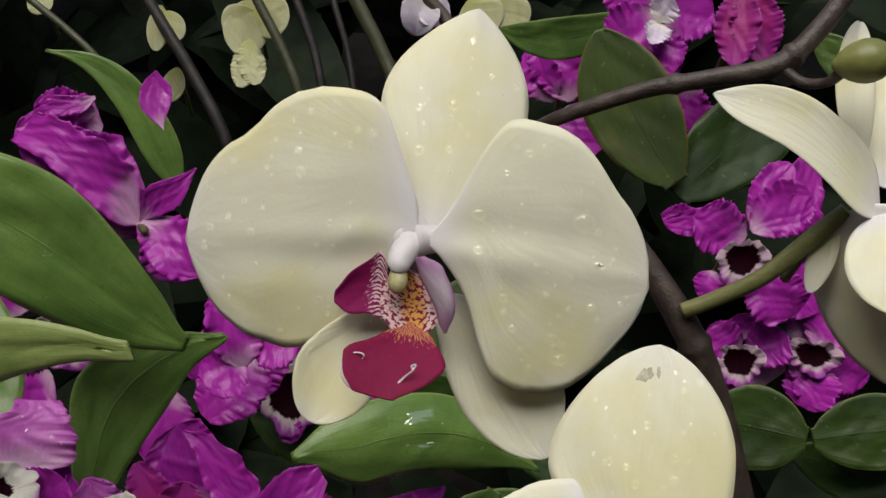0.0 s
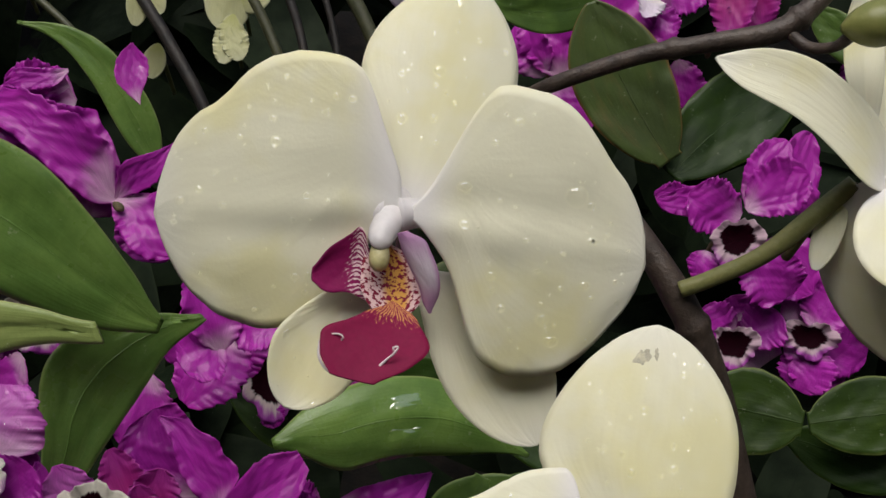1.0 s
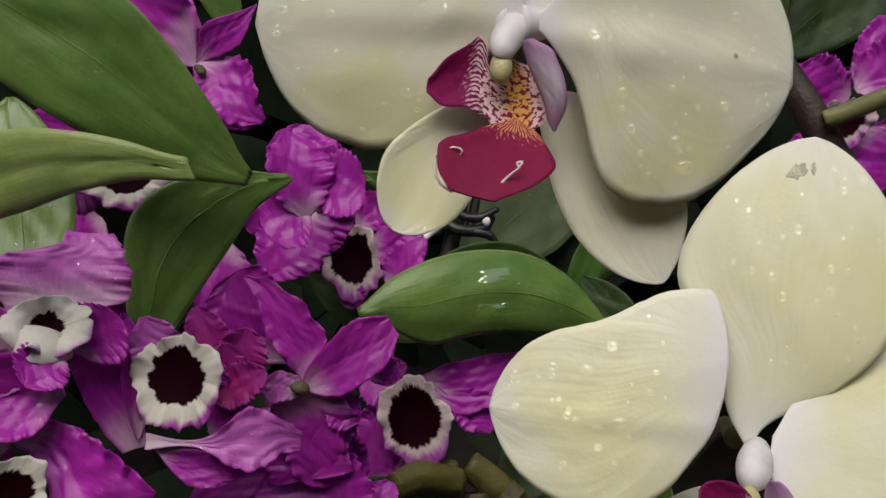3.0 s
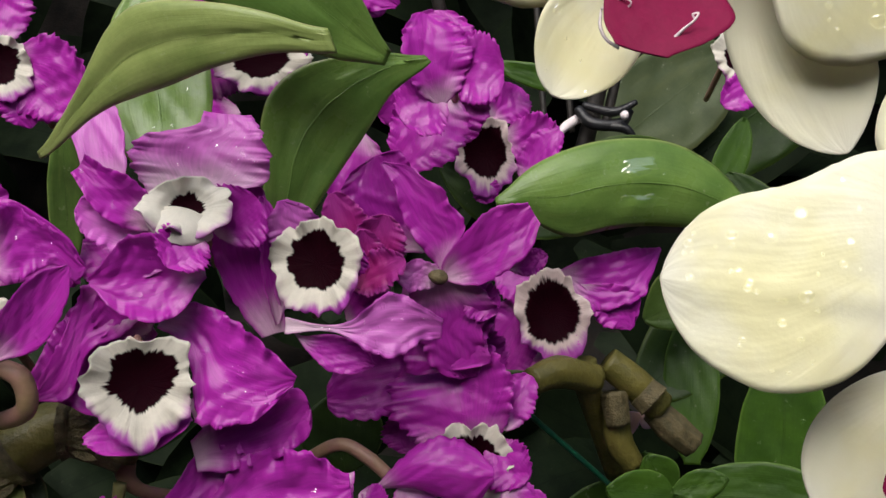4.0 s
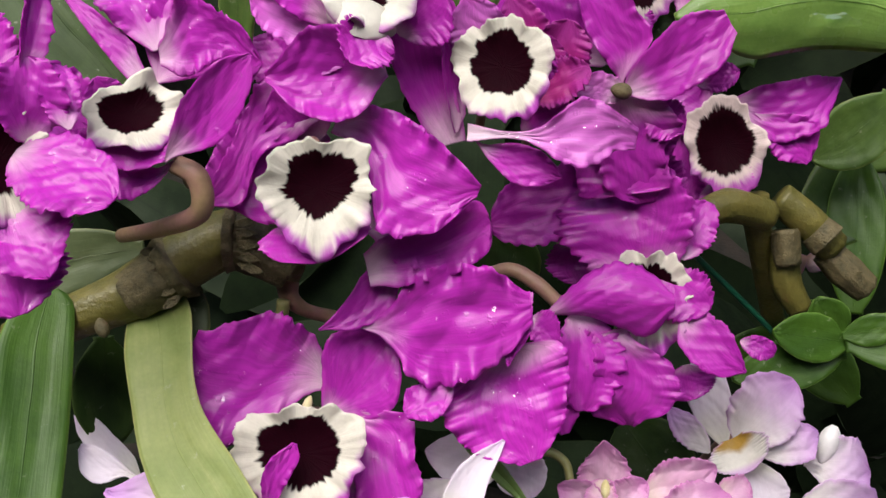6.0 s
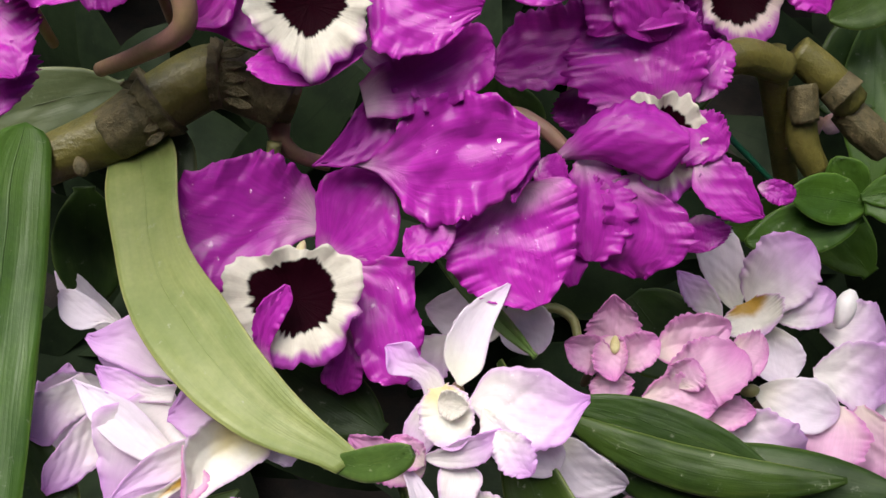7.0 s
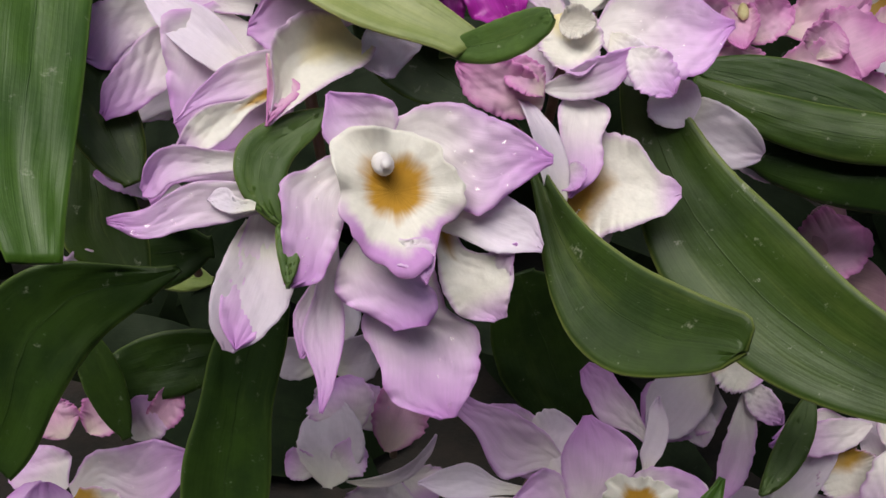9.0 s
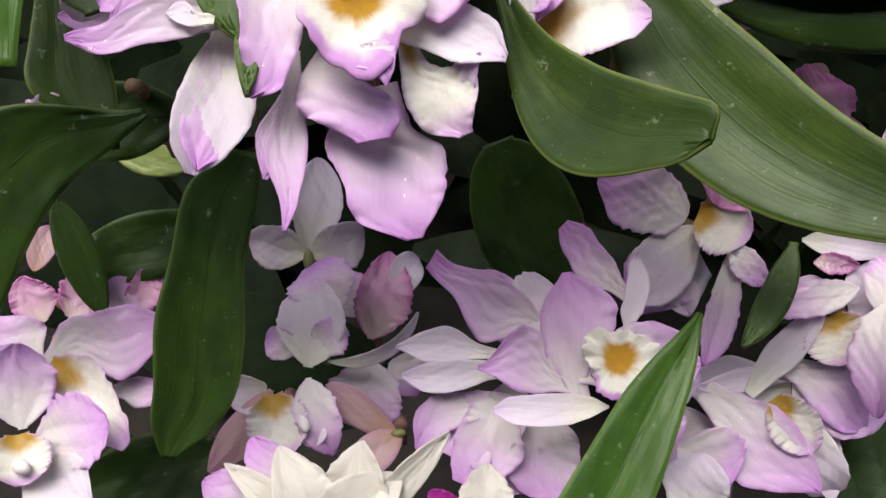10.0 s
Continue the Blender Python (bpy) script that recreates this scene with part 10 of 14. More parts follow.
flower = thing('dendrobium_flower', (-0.1451, 0.2489, 0.4424), 'pale lilac dendrobium orchid flower with soft wavy petals', 'orchid flower', 'lilac-white dendrobium flowers')
tube(flower, 'pedicel', [(-0.1471, 0.2596, 0.4372), (-0.1487, 0.2684, 0.4328), (-0.1524, 0.2888, 0.4108)], (0.0018, 0.0013, 0.0012), 'rose_stem')
blade(flower, 'sepal', (-0.1366, 0.2693, 0.4641), (-0.1589, 0.2563, 0.4602), 0.0131, (0.3990, -0.8087, 0.4322), 'white', ruffle=0.01, waves=4, jag=0.03, full=0.7, cup=0.25, point=0.85, crumple=0.018, bend=0.047, curl=0.029, twist=-8.842, side=0, peak=0.52, fold=0.016, lean=0, edges=((0.23, 0.17, 0.10, 0.04, 0.08, 0.15, 0.29, 0.44, 0.39, -0.00), (0.23, 0.49, 0.75, 0.73, 1.47, 1.80, 1.70, 1.41, 0.93, 0.00)))
blade(flower, 'petal', (-0.1343, 0.2463, 0.4514), (-0.1515, 0.2409, 0.4561), 0.0069, (0.3758, -0.5656, 0.7341), 'pale', ruffle=0.06, waves=5, jag=0.07, full=0.7, cup=0.4, point=0.75, crumple=0.022, bend=0.035, curl=0.006, twist=7.552, side=0, peak=0.52, fold=-0.008, lean=0)
blade(flower, 'petal', (-0.1449, 0.2648, 0.4776), (-0.1589, 0.2527, 0.4699), 0.0086, (0.4434, -0.7876, 0.4278), 'pale', ruffle=0.04, waves=5, jag=0.07, full=0.5, cup=0.2, point=0.75, crumple=0.022, bend=0.01, curl=0.014, twist=4.971, side=0, peak=0.52, fold=0.001, lean=0, edges=((0.41, 0.20, -0.00, -0.19, -0.18, -0.18, -0.05, 0.28, 0.36, -0.12), (0.41, 0.96, 1.51, 1.89, 2.13, 2.16, 2.05, 1.62, 0.90, 0.22)))
blade(flower, 'petal', (-0.1459, 0.2399, 0.4381), (-0.1586, 0.2295, 0.433), 0.0128, (0.5307, -0.7924, 0.3008), 'pale', ruffle=0.04, waves=5, jag=0.07, full=0.6, cup=0.2, point=0.75, crumple=0.022, bend=0.051, curl=0.022, twist=1.732, side=0, peak=0.52, fold=0.031, lean=0)
blade(flower, 'petal', (-0.1398, 0.2478, 0.4888), (-0.1501, 0.2373, 0.4804), 0.0104, (0.5338, -0.782, 0.3217), 'pale', ruffle=0.04, waves=5, jag=0.025, full=0.7, cup=0.2, point=0.75, crumple=0.022, bend=0.052, curl=-0.058, twist=-2.87, side=0, peak=0.52, fold=0.026, lean=0, nu=21, nv=62, edges=((0.92, 0.86, 0.78, 0.7, 0.63, 0.72, 0.84, 0.96, -0.06), (0.71, 0.81, 0.93, 1.05, 1.17, 1.28, 0.94, 0.58, 0.27)))
blade(flower, 'petal', (-0.1306, 0.2444, 0.483), (-0.144, 0.2313, 0.4728), 0.0102, (0.5024, -0.7894, 0.3528), 'pale', ruffle=0.03, waves=5, jag=0.025, full=0.7, cup=0.25, point=0.75, crumple=0.022, bend=0.032, curl=0.015, twist=4.621, side=0, peak=0.52, fold=-0.024, lean=0, nu=21, nv=62, edges=((0.58, 0.6, 0.63, 0.65, 0.68, 0.7, 0.73, 0.55, 0.39), (1.1, 1.23, 1.37, 1.31, 1.15, 1.0, 0.84, 0.68, -0.17)))
blade(flower, 'sepal', (-0.1126, 0.2387, 0.4768), (-0.1403, 0.2419, 0.4937), 0.0091, (0.2917, -0.7341, 0.6132), 'white', ruffle=0.01, waves=4, jag=0.025, full=0.7, cup=0.3, point=0.75, crumple=0.018, bend=0.048, curl=-0.019, twist=3.14, side=0, peak=0.52, fold=0.036, lean=0, nu=21, nv=62, edges=((0.32, 0.51, 0.70, 0.89, 1.01, 1.13, 1.10, 0.97, 0.74, 0.41, -0.00), (0.32, 0.38, 0.43, 0.49, 0.65, 0.82, 0.82, 0.70, 0.48, 0.25, 0.00)))
blade(flower, 'sepal', (-0.1350, 0.2576, 0.4965), (-0.1513, 0.2568, 0.5043), 0.0075, (0.3127, -0.7667, 0.5607), 'white', ruffle=0.01, waves=4, jag=0.025, full=0.7, cup=0.3, point=0.75, crumple=0.018, bend=0.022, curl=-0.046, twist=5.1, side=0, peak=0.52, fold=-0.002, lean=0, nu=21, nv=62, edges=((0.11, 0.05, -0.01, -0.05, 0.86, 1.19, 1.23, 1.09, 0.76, -0.16), (0.11, 0.27, 0.43, 0.40, 0.65, 0.73, 0.77, 0.79, 0.69, 0.40)))
blade(flower, 'petal', (-0.1165, 0.2540, 0.4885), (-0.1412, 0.2499, 0.4994), 0.0124, (0.3565, -0.7807, 0.5133), 'pale', ruffle=0.03, waves=5, jag=0.025, full=0.7, cup=0.2, point=0.75, crumple=0.022, bend=0.045, curl=-0.056, twist=2.485, side=0, peak=0.52, fold=0.031, lean=0, nu=21, nv=62, edges=((0.18, 0.23, 0.28, 0.20, 0.47, 0.47, 0.44, 0.44, 0.42, 0.04), (0.18, 0.28, 0.38, 0.35, 0.79, 1.17, 1.51, 1.24, 0.55, 0.04)))
blade(flower, 'petal', (-0.1204, 0.2474, 0.4906), (-0.1363, 0.2434, 0.4952), 0.0061, (0.346, -0.801, 0.4886), 'pale', ruffle=0.06, waves=5, jag=0.025, full=0.7, cup=0.3, point=0.75, crumple=0.022, bend=0.046, curl=0.006, twist=-3.037, side=0, peak=0.52, fold=0.007, lean=0, nu=21, nv=62, edges=((0.66, 0.83, 1.03, 1.22, 1.34, 1.27, 1.21, 0.8, -0.38), (0.66, 0.42, 0.15, 0.31, 0.52, 0.73, 0.67, 0.6, 0.55)))
blade(flower, 'petal', (-0.144, 0.242, 0.4652), (-0.1456, 0.2375, 0.4566), 0.0094, (0.4097, -0.8388, 0.3586), 'white', ruffle=0.02, waves=4, jag=0.03, full=0.7, cup=0.25, point=0.75, crumple=0.018, bend=0.058, curl=-0.076, twist=5.318, side=0, peak=0.52, fold=-0.026, lean=0)
blade(flower, 'petal', (-0.1303, 0.2715, 0.4668), (-0.1532, 0.2731, 0.4788), 0.0106, (0.1988, -0.8447, 0.4969), 'pale', ruffle=0.05, waves=5, jag=0.025, cup=0.2, crumple=0.02, cap=0.05, edges=((0.13, 0.42, 0.75, 0.69, 0.57, 0.40, 0.18, 0.09, -0.09), (0.02, 0.51, 0.89, 1.01, 1.12, 1.42, 1.82, 1.32, 0.50)))
blade(flower, 'petal', (-0.1455, 0.2674, 0.4618), (-0.1638, 0.2692, 0.4722), 0.0162, (0.1988, -0.8447, 0.4969), 'pale', ruffle=0.05, waves=5, jag=0.025, cup=0.2, crumple=0.02, cap=0.05, edges=((0.36, 0.73, 1.02, 1.21, 1.40, 1.22, 1.02, 0.60, 0.17), (-0.00, 0.24, 0.36, 0.48, 0.60, 0.68, 0.74, 0.80, 0.86)))
blade(flower, 'sepal', (-0.1472, 0.2786, 0.4816), (-0.1673, 0.2821, 0.4957), 0.0075, (0.1988, -0.8447, 0.4969), 'white', ruffle=0.05, waves=5, jag=0.025, cup=0.2, crumple=0.02, cap=0.05, edges=((-0.00, 0.29, 0.81, 0.92, 1.03, 0.99, 0.84, 0.54, -0.00), (0.00, 0.53, 0.91, 0.94, 0.97, 1.00, 1.02, 0.85, 0.00)))

flower = thing('dendrobium_flower', (-0.0633, 0.2691, 0.4858), 'lilac-white dendrobium orchid flower with a golden-eyed lip', 'orchid flower', 'lilac-white dendrobium flowers')
tube(flower, 'pedicel', [(-0.0653, 0.2797, 0.4807), (-0.0669, 0.2886, 0.4764), (-0.0707, 0.309, 0.4545)], (0.0018, 0.0013, 0.0012), 'rose_stem')
blade(flower, 'sepal', (-0.0630, 0.2688, 0.4898), (-0.0553, 0.2802, 0.5106), 0.0099, (0.1176, -0.8885, 0.4435), 'white', ruffle=0.01, waves=4, jag=0.025, full=0.7, cup=0.3, point=0.75, crumple=0.018, bend=-0.013, curl=-0.038, twist=-6.059, side=0, peak=0.52, fold=0.027, lean=0, nu=21, nv=62, edges=((-0.00, 1.10, 1.34, 1.55, 1.51, 1.46, 1.28, 1.00, 0.61, 0.05), (0.00, 0.40, 0.59, 0.45, 0.29, 0.19, 0.11, 0.12, 0.10, 0.04)))
petal_ob = blade(flower, 'petal', (-0.0603, 0.2656, 0.4877), (-0.0347, 0.2671, 0.4927), 0.0183, (-0.0432, -0.8775, 0.4776), 'pale', ruffle=0.03, waves=5, jag=0.025, full=0.7, cup=0.2, point=0.75, crumple=0.022, bend=-0.006, curl=-0.09, twist=-2.916, side=0, peak=0.52, fold=0.026, lean=0, nu=21, nv=62, edges=((-0.00, 0.61, 0.83, 0.83, 0.83, 0.80, 0.71, 0.43, 0.19, 0.05), (0.00, 0.49, 0.80, 1.02, 1.17, 1.16, 1.09, 1.02, 0.52, 0.03)))
drops(petal_ob, 16, 0.00015, 0.0005, 5)
blade(flower, 'petal', (-0.0655, 0.2648, 0.4860), (-0.0789, 0.2639, 0.4994), 0.0088, (0.3532, -0.8899, 0.2886), 'pale', ruffle=0.05, waves=5, jag=0.025, full=0.7, cup=0.4, point=0.75, crumple=0.022, bend=-0.0, curl=-0.087, twist=-9.513, side=0, peak=0.52, fold=-0.006, lean=0, nu=21, nv=62, edges=((1.09, 0.80, 0.48, 0.16, -0.01, 0.07, 0.43, 0.94, 0.42, -0.00), (0.27, 0.54, 0.84, 1.07, 1.10, 1.01, 0.82, 1.06, 1.10, 0.00)))
blade(flower, 'sepal', (-0.0672, 0.2641, 0.4886), (-0.0706, 0.2553, 0.4763), 0.0081, (0.1663, -0.8236, 0.5423), 'pale', ruffle=0.03, waves=5, jag=0.025, full=0.7, cup=0.2, point=0.75, crumple=0.022, bend=0.028, curl=-0.043, twist=5.97, side=0, peak=0.52, fold=0.031, lean=0, nu=21, nv=62, edges=((0.23, 0.37, 0.53, 0.69, 0.85, 0.73, 0.56, 0.38, 0.23), (0.44, 0.81, 0.93, 1.04, 1.15, 1.06, 0.64, 0.22, -0.16)))
blade(flower, 'lip', (-0.0671, 0.2652, 0.4908), (-0.0605, 0.2546, 0.4827), 0.0119, (-0.077, -0.6358, 0.768), 'cream_tongue', ruffle=0.07, waves=8, jag=0.05, full=0.45, cup=0.5, foot=0.4)
blade(flower, 'lip', (-0.0662, 0.2606, 0.4903), (-0.0595, 0.258, 0.4918), 0.0063, (-0.4031, -0.8441, 0.3535), 'ivory', fold=-0.031, twist=-5.31, curl=-0.041, bend=0.04, side=0, lean=0, point=0.75, peak=0.52, ruffle=0.08, cup=0.5)
blade(flower, 'lip_lobe', (-0.0566, 0.2628, 0.4889), (-0.0474, 0.2534, 0.4822), 0.0074, (-0.4477, -0.767, 0.4595), 'white', ruffle=0.06, waves=4, jag=0.03, full=0.7, cup=0.25, point=0.75, crumple=0.018, bend=0.051, curl=-0.085, twist=6.657, side=0, peak=0.52, fold=-0.017, lean=0)
blade(flower, 'sepal', (-0.0679, 0.255, 0.4794), (-0.0517, 0.2565, 0.4881), 0.0070, (0.075, -0.9965, 0.0371), 'pale', ruffle=0.04, waves=5, jag=0.07, full=0.7, cup=0.3, point=0.75, crumple=0.022, bend=0.0, curl=-0.046, twist=4.294, side=0.1, peak=0.52, fold=0.026, lean=0)
blade(flower, 'sepal', (-0.0527, 0.2563, 0.488), (-0.0441, 0.2516, 0.482), 0.0086, (-0.0708, -0.8322, 0.5499), 'pale', ruffle=0.08, waves=5, jag=0.07, full=0.7, cup=0.2, point=0.75, crumple=0.022, bend=0.057, curl=-0.046, twist=9.301, side=0, peak=0.52, fold=0.014, lean=0)
blade(flower, 'petal', (-0.0467, 0.2708, 0.4784), (-0.0403, 0.2667, 0.4721), 0.0107, (-0.0711, -0.8668, 0.4935), 'white', ruffle=0.02, waves=4, jag=0.03, full=0.7, cup=0.25, point=0.75, crumple=0.018, bend=0.036, curl=-0.08, twist=6.245, side=0, peak=0.52, fold=0.024, lean=0)

flower = thing('dendrobium_flower', (-0.0619, 0.2564, 0.4636), 'lilac-white dendrobium orchid flower with a golden-eyed lip', 'orchid flower', 'lilac-white dendrobium flowers')
tube(flower, 'pedicel', [(-0.0638, 0.267, 0.4584), (-0.0654, 0.2759, 0.4541), (-0.0692, 0.2963, 0.4321)], (0.0018, 0.0013, 0.0012), 'rose_stem')
blade(flower, 'lip', (-0.0615, 0.2529, 0.4598), (-0.0401, 0.2514, 0.4637), 0.0200, (-0.1495, -0.8481, 0.5083), 'tongue', ruffle=0.05, waves=8, jag=0.025, full=0.45, cup=0.25, foot=0.4, fold=0.01, twist=8.767, curl=-0.1, bend=-0.006, side=0, lean=0, point=0.75, peak=0.52, nu=21, nv=62, label='white frilled lip with a golden throat', edges=((0.25, 0.59, 0.88, 1.04, 1.18, 1.13, 1.01, 0.84, 0.33, 0.40, 0.12), (0.88, 1.05, 1.04, 0.93, 0.82, 0.72, 0.71, 0.55, 0.46, 0.40, -0.02)))
blade(flower, 'petal', (-0.0624, 0.2585, 0.4779), (-0.0589, 0.2465, 0.4621), 0.0102, (0.1057, -0.7789, 0.6181), 'pale', ruffle=0.05, waves=5, jag=0.025, full=0.7, cup=0.2, point=0.75, crumple=0.022, bend=0.05, curl=0.004, twist=2.093, side=0, peak=0.52, fold=0.017, lean=0, nu=21, nv=62, edges=((0.03, 1.11, 1.41, 1.23, 0.99, 1.03, 1.04, 0.92, 0.59, -0.25), (0.00, 0.50, 0.59, 0.54, 0.49, 0.47, 0.51, 0.55, 0.52, 0.26)))
blade(flower, 'petal', (-0.0615, 0.2498, 0.4662), (-0.0582, 0.2451, 0.4645), 0.0062, (-0.6392, -0.6029, 0.4774), 'pale', ruffle=0.04, waves=5, jag=0.07, full=0.7, cup=0.2, point=0.639, crumple=0.022, bend=0.084, curl=0.052, twist=29.304, side=-0.024, peak=0.522, fold=-0.065, lean=-0.122)
blade(flower, 'sepal', (-0.0612, 0.2446, 0.4576), (-0.0708, 0.2514, 0.4797), 0.0060, (0.4732, -0.7625, 0.4412), 'white', ruffle=0.02, waves=4, jag=0.03, full=0.7, cup=0.25, point=0.898, crumple=0.018, bend=0.101, curl=-0.179, twist=-34.106, side=0.021, peak=0.486, fold=0.02)
blade(flower, 'sepal', (-0.0576, 0.2512, 0.4582), (-0.0542, 0.2485, 0.4493), 0.0096, (0.2154, -0.9115, 0.3504), 'white', ruffle=0.02, waves=4, jag=0.03, full=0.7, cup=0.25, point=0.853, crumple=0.018, bend=-0.079, curl=-0.235, twist=36.847, side=0.011, peak=0.503, fold=0.068)
blade(flower, 'petal', (-0.0673, 0.2549, 0.4764), (-0.0836, 0.2529, 0.4829), 0.0104, (0.22, -0.9409, 0.2574), 'pink', ruffle=0.08, waves=7, jag=0.06, full=0.45, cup=0.4, point=0.871, crumple=0.03, bend=0.138, curl=-0.026, twist=23.435, side=-0.032, peak=0.502, fold=-0.035, lean=0.046)
blade(flower, 'petal', (-0.0674, 0.2536, 0.4784), (-0.074, 0.253, 0.4842), 0.0072, (0.5146, -0.6812, 0.5207), 'pink', ruffle=0.06, waves=7, jag=0.06, full=0.7, cup=0.4, point=0.796, crumple=0.03, bend=0.084, curl=-0.214, twist=38.279, side=0.015, peak=0.549, fold=0.06, lean=-0.167)

flower = thing('dendrobium_flower', (-0.0413, 0.2815, 0.4658), 'pale lilac dendrobium orchid flower with soft wavy petals', 'orchid flower', 'lilac-white dendrobium flowers')
tube(flower, 'pedicel', [(-0.0432, 0.2922, 0.4606), (-0.0449, 0.301, 0.4563), (-0.0486, 0.3214, 0.4343)], (0.0018, 0.0013, 0.0012), 'rose_stem')
blade(flower, 'petal', (-0.0431, 0.2833, 0.47), (-0.0255, 0.275, 0.4651), 0.0121, (-0.2995, -0.8724, 0.3863), 'white', ruffle=0.02, waves=4, jag=0.03, full=0.5, cup=0.25, point=0.628, crumple=0.018, bend=0.115, curl=-0.297, twist=-15.811, side=0.032, peak=0.548, fold=0.031)
blade(flower, 'petal', (-0.0334, 0.2931, 0.4681), (-0.0082, 0.2904, 0.4624), 0.0090, (-0.0386, -0.9575, 0.286), 'pale', ruffle=0.04, waves=5, jag=0.07, full=0.7, cup=0.2, point=0.903, crumple=0.022, bend=-0.053, curl=-0.269, twist=28.7, side=-0.01, peak=0.454, fold=-0.097, lean=-0.091)
blade(flower, 'petal', (-0.0304, 0.2916, 0.4639), (-0.0179, 0.2876, 0.4557), 0.0084, (-0.0422, -0.9214, 0.3863), 'white', ruffle=0.02, waves=4, jag=0.03, full=0.7, cup=0.25, point=0.79, crumple=0.018, bend=-0.04, curl=-0.198, twist=26.902, side=0.045, peak=0.495, fold=0.087)

flower = thing('dendrobium_flower', (-0.0597, 0.3022, 0.4925), 'pale lilac dendrobium orchid flower with soft wavy petals', 'orchid flower', 'lilac-white dendrobium flowers')
tube(flower, 'pedicel', [(-0.0616, 0.3128, 0.4874), (-0.0632, 0.3217, 0.4831), (-0.0669, 0.3422, 0.4613)], (0.0018, 0.0013, 0.0012), 'rose_stem')
blade(flower, 'petal', (-0.0566, 0.3016, 0.4902), (-0.0777, 0.2984, 0.4916), 0.0150, (0.1619, -0.9278, 0.336), 'white', ruffle=0.02, waves=4, jag=0.03, full=0.7, cup=0.25, point=0.949, crumple=0.018, bend=-0.039, curl=-0.156, twist=-21.927, side=-0.017, peak=0.442, fold=-0.014)
blade(flower, 'petal', (-0.056, 0.3041, 0.4952), (-0.0487, 0.2978, 0.484), 0.0136, (-0.1307, -0.8979, 0.4203), 'white', ruffle=0.02, waves=4, jag=0.03, full=0.7, cup=0.25, point=0.759, crumple=0.018, bend=0.126, curl=0.045, twist=5.115, side=0.002, peak=0.531, fold=-0.074)
blade(flower, 'petal', (-0.0692, 0.2954, 0.4867), (-0.0778, 0.2864, 0.476), 0.0122, (0.3068, -0.8366, 0.4539), 'pale', ruffle=0.04, waves=5, jag=0.07, full=0.7, cup=0.2, point=0.829, crumple=0.022, bend=-0.044, curl=0.111, twist=-12.509, side=0.013, peak=0.603, fold=-0.094, lean=0.176)
tube(flower, 'pedicel', [(-0.0516, 0.3045, 0.4919), (-0.0464, 0.3068, 0.4924), (-0.042, 0.3065, 0.4901), (-0.04, 0.3039, 0.4863)], (0.00110, 0.00124, 0.00124, 0.00110), 'green_stem')

flower = thing('dendrobium_flower', (-0.0311, 0.3067, 0.4793), 'half-open pink-white dendrobium flower', 'orchid flower', 'lilac-white dendrobium flowers')
tube(flower, 'pedicel', [(-0.033, 0.3173, 0.4742), (-0.0346, 0.3262, 0.4699), (-0.0384, 0.3467, 0.4481)], (0.0018, 0.0013, 0.0012), 'rose_stem')
blade(flower, 'sepal', (-0.031, 0.3055, 0.4792), (-0.0329, 0.3094, 0.4974), 0.0138, (0.0226, -0.9768, 0.2131), 'pink', ruffle=0.06, waves=7, jag=0.06, full=0.7, cup=0.3, point=0.975, crumple=0.03, bend=-0.069, curl=0.091, twist=-3.667, side=0.035, peak=0.508, fold=0.069, lean=-0.06)
blade(flower, 'petal', (-0.0313, 0.3045, 0.4796), (-0.0421, 0.301, 0.4858), 0.0096, (0.4279, -0.865, 0.2621), 'pink', ruffle=0.06, waves=7, jag=0.06, full=0.7, cup=0.4, point=0.943, crumple=0.03, bend=0.078, curl=-0.218, twist=6.286, side=0.05, peak=0.608, fold=0.05, lean=-0.006)
blade(flower, 'petal', (-0.03, 0.3051, 0.4803), (-0.0211, 0.3062, 0.4885), 0.0096, (-0.1706, -0.9353, 0.31), 'pink', ruffle=0.06, waves=7, jag=0.06, full=0.7, cup=0.4, point=0.642, crumple=0.03, bend=0.075, curl=-0.085, twist=-12.865, side=0.041, peak=0.501, fold=0.114, lean=-0.126)
blade(flower, 'sepal', (-0.031, 0.3037, 0.4801), (-0.0289, 0.2962, 0.4731), 0.0109, (-0.0757, -0.6907, 0.7192), 'pink', ruffle=0.06, waves=7, jag=0.06, full=0.7, cup=0.4, point=0.881, crumple=0.03, bend=-0.05, curl=-0.114, twist=-28.12, side=0.041, peak=0.487, fold=-0.077, lean=-0.049)
blade(flower, 'lip', (-0.0317, 0.3059, 0.4874), (-0.0298, 0.297, 0.4798), 0.0084, (-0.0751, -0.6542, 0.7526), 'pink', ruffle=0.06, waves=7, jag=0.06, full=0.4, cup=0.8, point=0.632, crumple=0.03, bend=0.052, curl=0.059, twist=-19.544, side=-0.018, peak=0.618, fold=-0.02, lean=0.179)
knob(flower, 'column', (-0.0312, 0.3052, 0.4881), (-0.0307, 0.3007, 0.4855), 0.00123, 'anther')

